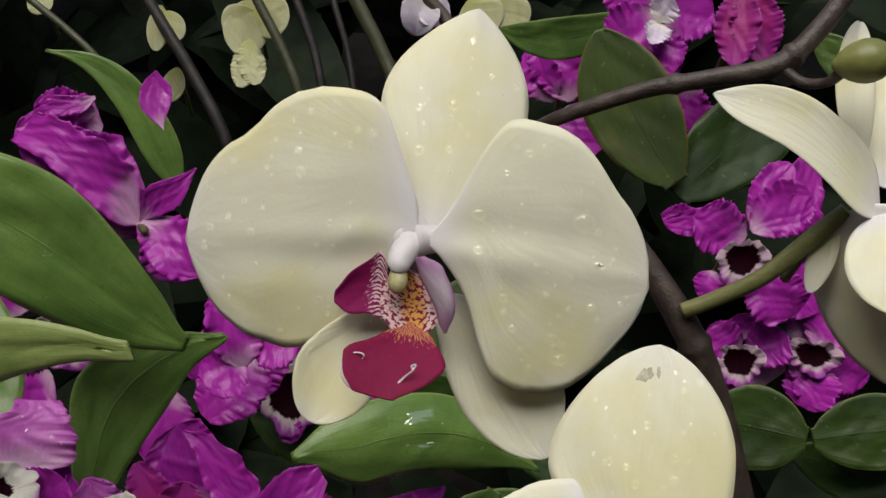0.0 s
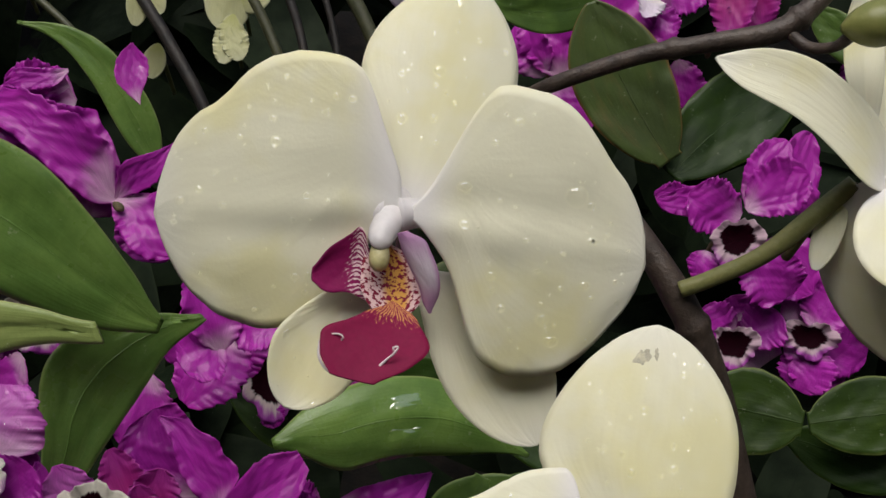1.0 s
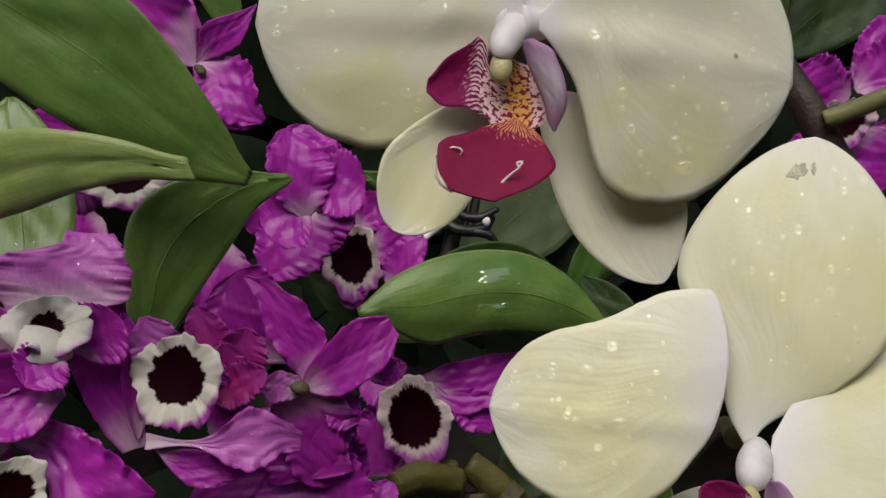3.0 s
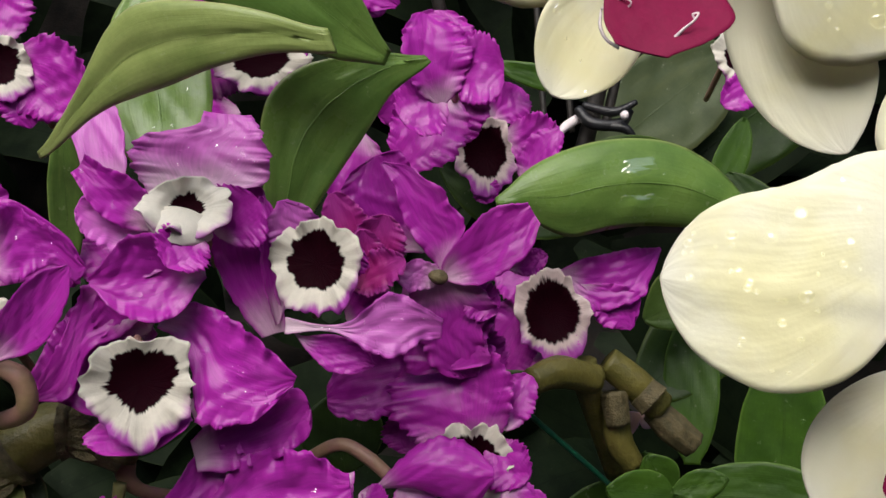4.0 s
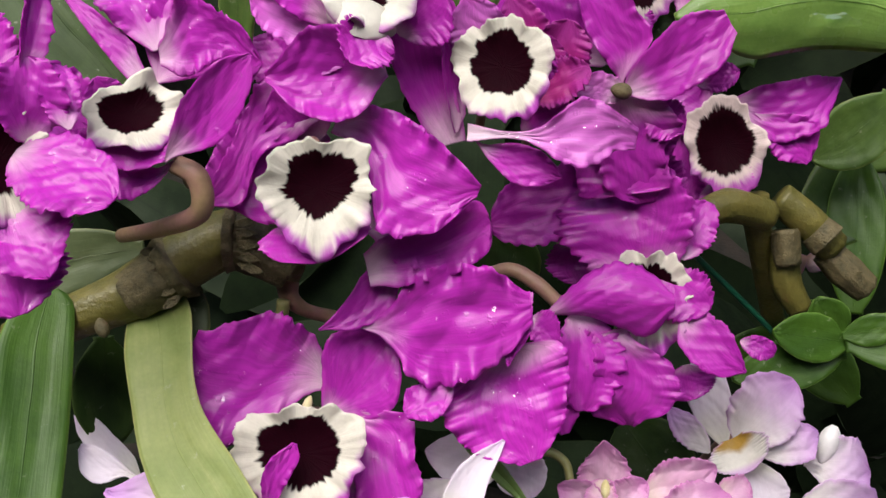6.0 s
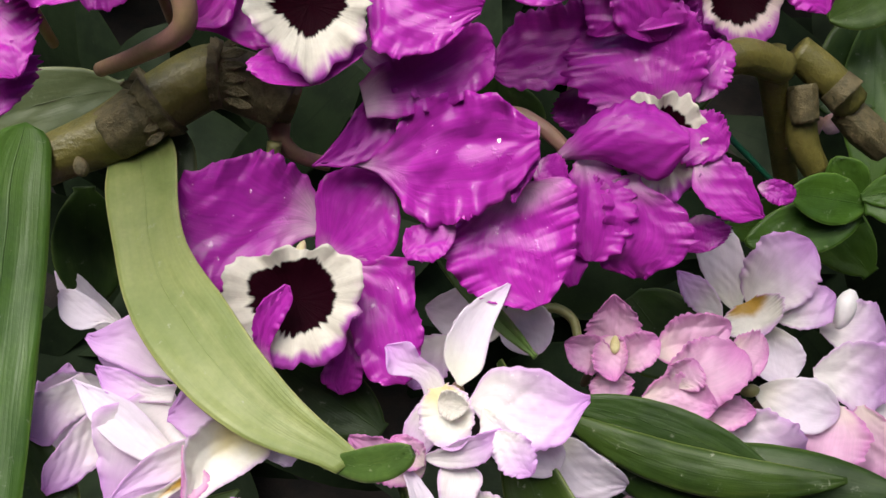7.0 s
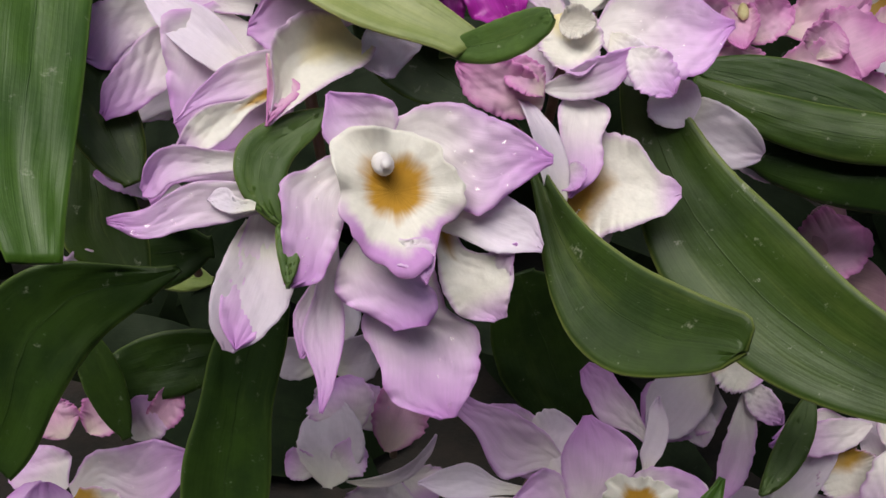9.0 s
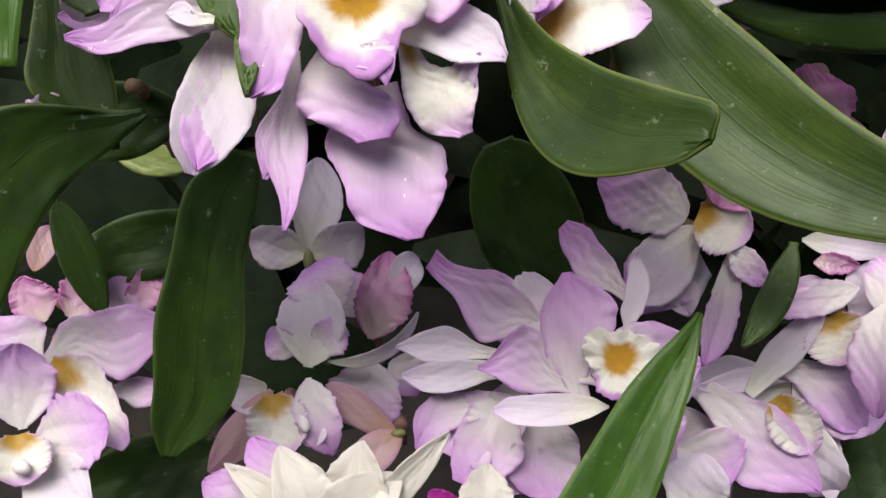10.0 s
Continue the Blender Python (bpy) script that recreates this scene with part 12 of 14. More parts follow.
leaf('orchid_leaf', 'wavy hanging green leaf', (-0.1205, 0.2488, 0.4301), (-0.1318, 0.2271, 0.3669), 0.0191, (0.3583, -0.9011, 0.2442), 'leaf_dark', group='orchid leaves', cup=0.2, crumple=0.02, edges=((0.60, 0.79, 0.81, 0.83, 0.88, 1.08, 1.24, 1.36, 1.39, 1.32, 0.93, 0.33), (-0.19, 0.65, 0.79, 0.74, 0.69, 0.71, 0.76, 0.63, 0.46, 0.32, 0.35, -0.23)))
leaf('orchid_leaf', 'dark narrow leaf in the shade, shade also in its colour', (-0.1591, 0.2592, 0.3794), (-0.1724, 0.2649, 0.4061), 0.0094, (0.4825, -0.7762, 0.4058), 'leaf_dark', group='orchid leaves')
leaf('orchid_leaf', 'yellow-green leaf in the shade', (-0.1514, 0.2956, 0.4052), (-0.1717, 0.2928, 0.4076), 0.0087, (0.1727, -0.902, 0.3958), 'leaf_lime', group='orchid leaves')
leaf('orchid_leaf', 'folded green leaf blade pointing up', (-0.0419, 0.2105, 0.3728), (-0.0240, 0.2401, 0.4111), 0.0158, (0.0016, -0.7917, 0.6109), 'leaf_fresh', group='orchid leaves', full=0.7, peak=0.3, point=0.9, foot=0.5, side=0.02, edges=((0.89, 0.95, 0.97, 0.94, 0.92, 0.89, 0.86, 0.72, 0.53, 0.29, 0.03), (0.14, 1.05, 1.00, 0.95, 0.86, 0.75, 0.65, 0.54, 0.43, 0.27, 0.03)), fold=0.22)
leaf('orchid_leaf', 'dark green leaf in the shade, shade also in its colour', (-0.0724, 0.2923, 0.4222), (-0.054, 0.2885, 0.3833), 0.0257, (0.2081, -0.9591, 0.192), 'leaf_dark', group='orchid leaves', full=0.4)
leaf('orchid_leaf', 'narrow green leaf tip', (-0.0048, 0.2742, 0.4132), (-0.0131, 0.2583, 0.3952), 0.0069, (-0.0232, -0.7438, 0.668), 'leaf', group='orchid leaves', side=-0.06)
leaf('orchid_leaf', 'dark green leaf in the shade, shade also in its colour', (0.0298, 0.298, 0.3595), (0.0221, 0.2853, 0.3363), 0.0168, (-0.2199, -0.8231, 0.5236), 'leaf_dark', group='orchid leaves')
leaf('orchid_leaf', 'dark green leaf in the shade, shade also in its colour', (-0.1398, 0.2698, 0.4289), (-0.1703, 0.2616, 0.4242), 0.0178, (0.2086, -0.9348, 0.2876), 'leaf_dark', group='orchid leaves')
leaf('orchid_leaf', 'dark green leaf in the shade, shade also in its colour', (-0.1373, 0.2826, 0.3959), (-0.1743, 0.2704, 0.3855), 0.0168, (0.1987, -0.9092, 0.3659), 'leaf_dark', group='orchid leaves')
leaf('orchid_leaf', 'dark green leaf in the shade, shade also in its colour', (-0.169, 0.2434, 0.3273), (-0.1339, 0.268, 0.3406), 0.0242, (0.3149, -0.759, 0.5699), 'leaf_dark', group='orchid leaves', full=0.45)
leaf('orchid_leaf', 'dark green leaf in the shade, shade also in its colour', (-0.1518, 0.2572, 0.3254), (-0.1699, 0.2621, 0.3431), 0.0189, (0.3983, -0.6929, 0.601), 'leaf_dark', group='orchid leaves', full=0.45)

# ---- lilac-white flowers lower down ----

flower = thing('dendrobium_flower', (-0.0398, 0.2609, 0.3858), 'lilac-white dendrobium orchid flower with a golden-eyed lip', 'orchid flower', 'lilac-white dendrobium flowers')
tube(flower, 'pedicel', [(-0.0419, 0.2715, 0.3806), (-0.0437, 0.2804, 0.3764), (-0.0477, 0.3008, 0.3546)], (0.0018, 0.0013, 0.0012), 'rose_stem')
blade(flower, 'petal', (-0.0432, 0.2537, 0.3764), (-0.0511, 0.2622, 0.4049), 0.0171, (0.1324, -0.9390, 0.3175), 'pale', ruffle=0.04, waves=5, jag=0.025, full=0.7, cup=0.15, point=0.75, crumple=0.022, bend=-0.004, curl=-0.089, twist=0.157, side=0, peak=0.52, fold=-0.002, lean=0, nu=21, nv=62, edges=((0.16, 0.31, 0.47, 0.50, 0.75, 0.82, 0.88, 0.88, 0.86, 0.70, 0.43, 0.05), (0.16, 0.14, 0.12, 0.08, 0.34, 0.63, 0.94, 1.08, 1.14, 0.98, 0.53, 0.01)))
blade(flower, 'petal', (-0.0447, 0.2558, 0.3805), (-0.0670, 0.2492, 0.3859), 0.0144, (0.3510, -0.8194, 0.4533), 'pale', ruffle=0.05, waves=5, jag=0.025, full=0.7, cup=0.2, point=0.75, crumple=0.022, bend=0.006, curl=-0.038, twist=6.584, side=0, peak=0.52, fold=-0.011, lean=0, nu=21, nv=62, edges=((0.14, 0.15, 0.17, 0.18, 0.38, 0.38, 0.39, 0.29, 0.14, 0.05, -0.02), (0.14, 0.24, 0.35, 0.42, 0.95, 1.40, 1.61, 1.61, 1.31, 0.44, 0.07)))
blade(flower, 'sepal', (-0.0388, 0.2499, 0.3812), (-0.0623, 0.2414, 0.3820), 0.0068, (0.2977, -0.7693, 0.5653), 'white', ruffle=0.01, waves=4, jag=0.025, full=0.7, cup=0.3, point=0.75, crumple=0.018, bend=-0.006, curl=0.006, twist=-4.615, side=0, peak=0.52, fold=-0.03, lean=0, nu=21, nv=62, edges=((-0.00, 0.56, 0.85, 1.08, 1.15, 1.19, 1.08, 0.92, 0.21), (0.00, 0.61, 0.78, 0.89, 0.85, 0.81, 0.76, 0.71, 0.01)))
blade(flower, 'sepal', (-0.0382, 0.2618, 0.3877), (-0.0378, 0.2692, 0.4088), 0.0051, (0.0025, -0.9450, 0.3270), 'white', ruffle=0.01, waves=4, jag=0.025, full=0.7, cup=0.3, point=0.75, crumple=0.018, bend=0.028, curl=-0.029, twist=-6.524, side=0, peak=0.52, fold=-0.017, lean=0, nu=21, nv=62, edges=((0.16, 0.06, -0.03, -0.09, 0.54, 0.26, 0.22, 0.21, 0.21, 0.21, -0.44), (0.16, 0.40, 0.64, 0.79, 1.41, 1.63, 1.76, 1.79, 1.48, 0.99, 0.45)))
blade(flower, 'sepal', (-0.0351, 0.2685, 0.3956), (-0.0546, 0.2715, 0.4108), 0.0091, (0.1127, -0.9372, 0.3301), 'pale', ruffle=0.03, waves=5, jag=0.025, full=0.7, cup=0.2, point=0.75, crumple=0.022, bend=-0.013, curl=0.033, twist=-2.561, side=0, peak=0.52, fold=-0.023, lean=0, nu=21, nv=62, edges=((0.18, 0.26, 0.33, 0.38, 0.77, 0.99, 1.11, 0.78, 0.64, 0.55, -0.10), (0.18, 0.27, 0.36, 0.42, 0.74, 0.89, 0.89, 0.91, 1.18, 1.00, 0.60)))
blade(flower, 'petal', (-0.0462, 0.2566, 0.3848), (-0.0211, 0.2570, 0.3908), 0.0181, (-0.1021, -0.8675, 0.4868), 'pale', ruffle=0.04, waves=5, jag=0.025, full=0.7, cup=0.2, point=0.75, crumple=0.022, bend=-0.008, curl=-0.057, twist=-6.413, side=0, peak=0.52, fold=-0.015, lean=0, nu=21, nv=62, edges=((0.29, 0.49, 0.70, 0.83, 0.98, 1.07, 1.07, 1.03, 0.88, 0.64, -0.00), (0.29, 0.35, 0.42, 0.46, 0.62, 0.79, 0.90, 0.97, 0.87, 0.62, 0.00)))
lip(flower, (-0.0374, 0.2535, 0.3905), (0.2353, -0.7165, 0.6567), (-0.125, 0.4097, 0.9036), 0.0085, 0.0074, 'gold_lip', ruffle=0.12, depth=0.4)
blade(flower, 'sepal', (-0.0329, 0.2565, 0.3809), (-0.0256, 0.2511, 0.3714), 0.0145, (0.0611, -0.8484, 0.5259), 'pale', ruffle=0.04, waves=5, jag=0.07, full=0.7, cup=0.2, point=0.878, crumple=0.022, bend=0.101, curl=-0.072, twist=-15.715, side=0.035, peak=0.599, fold=-0.012, lean=0.018)
blade(flower, 'petal', (-0.0529, 0.2609, 0.3685), (-0.0625, 0.2504, 0.3527), 0.0191, (0.1009, -0.8575, 0.5044), 'pale', ruffle=0.04, waves=5, jag=0.02, cup=0.15, crumple=0.02, cap=0.05, edges=((0.39, 0.85, 1.01, 1.05, 1.09, 0.96, 0.69, 0.36, -0.15), (-0.05, 0.30, 0.61, 0.76, 0.91, 0.98, 0.95, 0.93, 0.63)))
blade(flower, 'petal', (-0.0335, 0.2612, 0.3837), (-0.0202, 0.2622, 0.3840), 0.0151, (0.0506, -0.8608, 0.5064), 'white', ruffle=0.05, waves=4, jag=0.02, cup=0.2, crumple=0.02, cap=0.05, edges=((-0.00, 0.11, 0.71, 1.20, 1.16, 1.12, 1.04, 0.66, -0.00), (0.00, 0.58, 0.69, 0.80, 0.83, 0.84, 0.85, 0.56, 0.00)))
blade(flower, 'petal', (-0.0559, 0.2582, 0.3729), (-0.0792, 0.2509, 0.3628), 0.0185, (0.0506, -0.8608, 0.5064), 'pale', ruffle=0.05, waves=4, jag=0.02, cup=0.2, crumple=0.02, cap=0.05, edges=((-0.00, 0.58, 0.75, 0.87, 0.95, 1.03, 0.54, 0.21, 0.03), (0.00, 0.46, 0.64, 0.81, 0.89, 0.97, 1.02, 0.83, 0.43)))
blade(flower, 'petal', (-0.0508, 0.2595, 0.3707), (-0.0534, 0.2499, 0.3546), 0.0189, (0.0506, -0.8608, 0.5064), 'pale', ruffle=0.05, waves=4, jag=0.02, cup=0.2, crumple=0.02, cap=0.05, edges=((0.08, 0.65, 0.75, 0.86, 0.96, 0.95, 0.92, 0.90, 0.10), (0.30, 0.83, 1.25, 1.13, 1.02, 0.91, 0.79, 0.58, 0.23)))
blade(flower, 'petal', (-0.0555, 0.2669, 0.3856), (-0.0761, 0.2711, 0.3948), 0.0142, (0.0506, -0.8608, 0.5064), 'pale', ruffle=0.05, waves=4, jag=0.02, cup=0.2, crumple=0.02, cap=0.05, edges=((-0.00, 0.70, 0.78, 0.86, 0.94, 0.86, 0.70, 0.51, 0.06), (0.00, 0.67, 0.98, 1.08, 1.06, 1.04, 1.02, 0.74, 0.48)))

flower = thing('dendrobium_flower', (-0.0584, 0.2621, 0.3819), 'pale lilac dendrobium orchid flower with soft wavy petals', 'orchid flower', 'lilac-white dendrobium flowers')
tube(flower, 'pedicel', [(-0.0605, 0.2728, 0.3768), (-0.0623, 0.2817, 0.3726), (-0.0663, 0.3021, 0.3507)], (0.0018, 0.0013, 0.0012), 'rose_stem')
blade(flower, 'petal', (-0.0492, 0.2662, 0.3830), (-0.0823, 0.2655, 0.4007), 0.0160, (0.2348, -0.8854, 0.4012), 'pale', ruffle=0.05, waves=5, jag=0.025, full=0.7, cup=0.2, point=0.75, crumple=0.022, bend=0.04, curl=-0.046, twist=1.736, side=0, peak=0.52, fold=-0.004, lean=0, nu=21, nv=62, edges=((0.14, 0.12, 0.09, 0.07, 0.23, 1.04, 1.03, 0.76, 0.40, 0.24, 0.26, 0.02), (0.14, 0.29, 0.44, 0.47, 0.70, 0.83, 0.80, 0.76, 0.71, 0.50, 0.38, 0.57)))
blade(flower, 'sepal', (-0.0609, 0.2613, 0.3835), (-0.0865, 0.2548, 0.3851), 0.0083, (0.2427, -0.8259, 0.5088), 'white', ruffle=0.01, waves=4, jag=0.025, full=0.7, cup=0.3, point=0.75, crumple=0.018, bend=0.005, curl=0.025, twist=-0.754, side=0, peak=0.52, fold=0.017, lean=0, nu=21, nv=62, edges=((0.16, 0.21, 0.26, 0.31, 0.49, 0.62, 0.66, 0.63, 0.31, 0.02), (0.16, 0.27, 0.38, 0.51, 1.01, 1.38, 1.24, 1.00, 0.61, 0.04)))
blade(flower, 'sepal', (-0.0592, 0.2597, 0.3811), (-0.0841, 0.2515, 0.3795), 0.0072, (0.2349, -0.8120, 0.5344), 'white', ruffle=0.01, waves=4, jag=0.025, full=0.7, cup=0.3, point=0.75, crumple=0.018, bend=0.02, curl=-0.034, twist=8.2, side=0, peak=0.52, fold=-0.022, lean=0, nu=21, nv=62, edges=((0.28, 0.37, 0.47, 0.56, 0.89, 0.99, 1.09, 1.01, 0.73, -0.13), (0.28, 0.47, 0.67, 0.75, 0.83, 0.91, 0.90, 0.88, 0.68, 0.20)))
blade(flower, 'sepal', (-0.0662, 0.2573, 0.3727), (-0.0804, 0.2492, 0.3639), 0.0090, (0.1291, -0.8228, 0.5534), 'pale', ruffle=0.05, waves=5, jag=0.025, full=0.7, cup=0.2, point=0.75, crumple=0.022, bend=0.039, curl=-0.004, twist=-2.495, side=0, peak=0.52, fold=0.035, lean=0, nu=21, nv=62, edges=((-0.3, 0.62, 0.5, 0.38, 0.33, 0.32, 0.32, 0.36, 0.42), (0.6, 0.84, 1.12, 1.4, 1.67, 1.57, 1.44, 1.06, -0.25)))
blade(flower, 'petal', (-0.0631, 0.2576, 0.3744), (-0.068, 0.2464, 0.3577), 0.0164, (0.1035, -0.8387, 0.5346), 'pale', ruffle=0.05, waves=5, jag=0.025, full=0.7, cup=0.2, point=0.75, crumple=0.022, bend=-0.009, curl=0.009, twist=3.824, side=0, peak=0.52, fold=-0.031, lean=0, nu=21, nv=62, edges=((0.02, 0.66, 0.89, 1.12, 1.24, 1.1, 0.96, 0.67, 0.21), (0.02, 0.63, 0.68, 0.72, 0.76, 0.73, 0.64, 0.56, 0.31)))
blade(flower, 'petal', (-0.0607, 0.2614, 0.3750), (-0.0690, 0.2488, 0.3558), 0.0124, (0.0592, -0.8452, 0.5312), 'pale', ruffle=0.06, waves=5, jag=0.025, full=0.7, cup=0.2, point=0.75, crumple=0.022, bend=-0.006, curl=-0.053, twist=2.983, side=0, peak=0.52, fold=0.032, lean=0, nu=21, nv=62, edges=((0.35, 0.46, 0.58, 0.68, 0.96, 0.98, 0.96, 0.58, 0.20, 0.10), (0.35, 0.59, 0.84, 0.94, 0.98, 1.01, 0.94, 0.83, 0.71, 0.10)))
blade(flower, 'petal', (-0.0635, 0.2664, 0.3904), (-0.053, 0.2717, 0.395), 0.0153, (0.1837, -0.8191, 0.5435), 'white', ruffle=0.02, waves=4, jag=0.03, full=0.7, cup=0.25, point=0.669, crumple=0.018, bend=0.073, curl=-0.001, twist=11.272, side=0.014, peak=0.477, fold=-0.0)
blade(flower, 'petal', (-0.0548, 0.2618, 0.3728), (-0.0805, 0.2529, 0.3628), 0.0098, (0.1009, -0.8575, 0.5044), 'pale', ruffle=0.04, waves=5, jag=0.02, cup=0.15, crumple=0.02, cap=0.05, edges=((-0.00, 0.69, 0.64, 0.60, 0.64, 0.78, 0.90, 0.66, 0.44), (0.00, 0.72, 0.80, 0.91, 1.07, 1.22, 1.05, 0.88, 0.04)))

flower = thing('dendrobium_flower', (-0.0233, 0.2942, 0.4061), 'lilac-white dendrobium orchid flower with a golden-eyed lip', 'orchid flower', 'lilac-white dendrobium flowers')
tube(flower, 'pedicel', [(-0.0254, 0.3048, 0.401), (-0.0271, 0.3137, 0.3967), (-0.0312, 0.3341, 0.3749)], (0.0018, 0.0013, 0.0012), 'rose_stem')
blade(flower, 'lip', (-0.0244, 0.2923, 0.4097), (-0.0123, 0.2873, 0.4084), 0.0149, (-0.3073, -0.8544, 0.419), 'tongue', ruffle=0.07, waves=8, jag=0.05, full=0.45, cup=0.5, foot=0.4)
blade(flower, 'petal', (-0.0268, 0.2943, 0.4078), (-0.0477, 0.2927, 0.4154), 0.0165, (0.1839, -0.9324, 0.3113), 'pale', ruffle=0.04, waves=5, jag=0.07, full=0.45, cup=0.2, point=0.736, crumple=0.022, bend=0.085, curl=-0.141, twist=20.06, side=0.025, peak=0.566, fold=-0.08, lean=-0.071)
blade(flower, 'petal', (-0.024, 0.2931, 0.4065), (-0.0376, 0.2806, 0.3907), 0.0151, (0.0931, -0.8179, 0.5678), 'white', ruffle=0.02, waves=4, jag=0.03, full=0.7, cup=0.25, point=0.944, crumple=0.018, bend=-0.041, curl=0.105, twist=37.112, side=-0.005, peak=0.589, fold=-0.107)
blade(flower, 'sepal', (-0.016, 0.2879, 0.4041), (-0.0191, 0.2728, 0.3811), 0.0075, (-0.0633, -0.8317, 0.5517), 'pale', ruffle=0.04, waves=5, jag=0.07, full=0.7, cup=0.2, point=0.839, crumple=0.022, bend=0.003, curl=0.039, twist=21.924, side=-0.035, peak=0.62, fold=0.112, lean=-0.061)
blade(flower, 'petal', (-0.0169, 0.2873, 0.4057), (-0.0076, 0.2815, 0.399), 0.0070, (-0.1935, -0.8534, 0.4839), 'pale', ruffle=0.04, waves=5, jag=0.07, full=0.7, cup=0.2, point=0.918, crumple=0.022, bend=0.048, curl=-0.123, twist=-3.134, side=0.006, peak=0.545, fold=-0.007, lean=0.083)
blade(flower, 'petal', (-0.0272, 0.2911, 0.3967), (-0.0231, 0.2868, 0.3859), 0.0080, (0.1631, -0.8911, 0.4236), 'white', ruffle=0.02, waves=4, jag=0.03, full=0.7, cup=0.25, point=0.855, crumple=0.018, bend=-0.013, curl=0.045, twist=-22.228, side=0.035, peak=0.552, fold=0.105)
blade(flower, 'petal', (-0.0207, 0.2934, 0.3965), (-0.0378, 0.2866, 0.3868), 0.0169, (0.0506, -0.8608, 0.5064), 'pale', ruffle=0.05, waves=4, jag=0.02, cup=0.2, crumple=0.02, cap=0.05, edges=((0.29, 0.53, 0.77, 0.72, 0.68, 0.64, 0.54, 0.45, 0.36), (0.40, 0.77, 1.03, 1.28, 1.28, 1.28, 1.23, 0.91, 0.06)))

flower = thing('dendrobium_flower', (-0.0022, 0.2785, 0.3742), 'lilac-white dendrobium orchid flower with a golden-eyed lip', 'orchid flower', 'lilac-white dendrobium flowers')
tube(flower, 'pedicel', [(-0.0043, 0.2891, 0.3691), (-0.006, 0.298, 0.3648), (-0.0101, 0.3184, 0.343)], (0.0018, 0.0013, 0.0012), 'rose_stem')
petal_ob = blade(flower, 'petal', (-0.0181, 0.2734, 0.3744), (0.0099, 0.2641, 0.3583), 0.0187, (0.0049, -0.8632, 0.5049), 'pale', ruffle=0.04, waves=5, jag=0.025, full=0.7, cup=0.15, point=0.75, crumple=0.022, bend=0.019, curl=-0.025, twist=7.778, side=0, peak=0.52, fold=0.009, lean=0, nu=21, nv=62, edges=((0.27, 0.40, 0.54, 0.62, 0.85, 0.86, 0.78, 0.65, 0.52, 0.35, -0.00), (0.27, 0.39, 0.50, 0.58, 0.90, 1.14, 1.17, 0.93, 0.68, 0.37, 0.00)))
drops(petal_ob, 16, 0.00015, 0.0005, 57)
blade(flower, 'sepal', (-0.0080, 0.2751, 0.3737), (0.0066, 0.2862, 0.3933), 0.0079, (-0.0892, -0.8382, 0.5381), 'white', ruffle=0.01, waves=4, jag=0.025, full=0.7, cup=0.3, point=0.75, crumple=0.018, bend=-0.002, curl=-0.005, twist=3.127, side=0, peak=0.52, fold=-0.017, lean=0, nu=21, nv=62, edges=((0.35, 0.57, 0.80, 0.94, 1.11, 1.06, 1.01, 0.91, 0.73, 0.54, -0.00), (0.35, 0.45, 0.55, 0.62, 0.89, 0.92, 0.89, 0.80, 0.65, 0.50, 0.00)))
blade(flower, 'sepal', (0.0080, 0.2819, 0.3766), (-0.0214, 0.2709, 0.3755), 0.0061, (0.2663, -0.7742, 0.5742), 'white', ruffle=0.02, waves=4, jag=0.03, full=0.7, cup=0.25, point=0.948, crumple=0.018, bend=-0.06, curl=-0.051, twist=-5.615, side=0.03, peak=0.565, fold=0.019, edges=((0.20, 0.22, 0.25, 0.32, 0.66, 0.84, 0.88, 0.79, 0.34, -0.07), (0.20, 0.37, 0.54, 0.66, 0.95, 1.14, 0.89, 0.58, 0.31, 0.10)))
blade(flower, 'lip', (-0.0027, 0.2732, 0.3751), (0.0071, 0.2675, 0.3662), 0.0114, (-0.0877, -0.8778, 0.471), 'tongue', ruffle=0.07, waves=8, jag=0.05, full=0.45, cup=0.5, foot=0.4)
blade(flower, 'petal', (-0.0048, 0.2813, 0.3801), (0.0193, 0.2757, 0.3681), 0.0137, (0.0491, -0.8655, 0.4985), 'pale', ruffle=0.05, waves=5, jag=0.025, full=0.7, cup=0.2, point=0.75, crumple=0.022, bend=0.003, curl=-0.08, twist=-3.885, side=0, peak=0.52, fold=-0.02, lean=0, nu=21, nv=62, edges=((0.21, 0.47, 0.73, 0.90, 1.27, 1.43, 1.46, 1.18, 0.80, -0.00), (0.21, 0.16, 0.11, 0.13, 0.33, 0.45, 0.53, 0.57, 0.40, 0.00)))
blade(flower, 'petal', (0.0063, 0.2775, 0.3686), (0.0136, 0.2711, 0.3523), 0.0117, (-0.0769, -0.9397, 0.3331), 'white', ruffle=0.02, waves=4, jag=0.03, full=0.7, cup=0.25, point=0.643, crumple=0.018, bend=0.135, curl=-0.199, twist=-0.333, side=0.022, peak=0.63, fold=0.039)
blade(flower, 'lip', (-0.0171, 0.254, 0.3527), (-0.0172, 0.2573, 0.3668), 0.0149, (-0.082, -0.9695, 0.2311), 'white', ruffle=0.02, waves=4, jag=0.03, full=0.7, cup=0.25, point=0.928, crumple=0.018, bend=-0.074, curl=-0.29, twist=24.082, side=-0.04, peak=0.598, fold=-0.016)
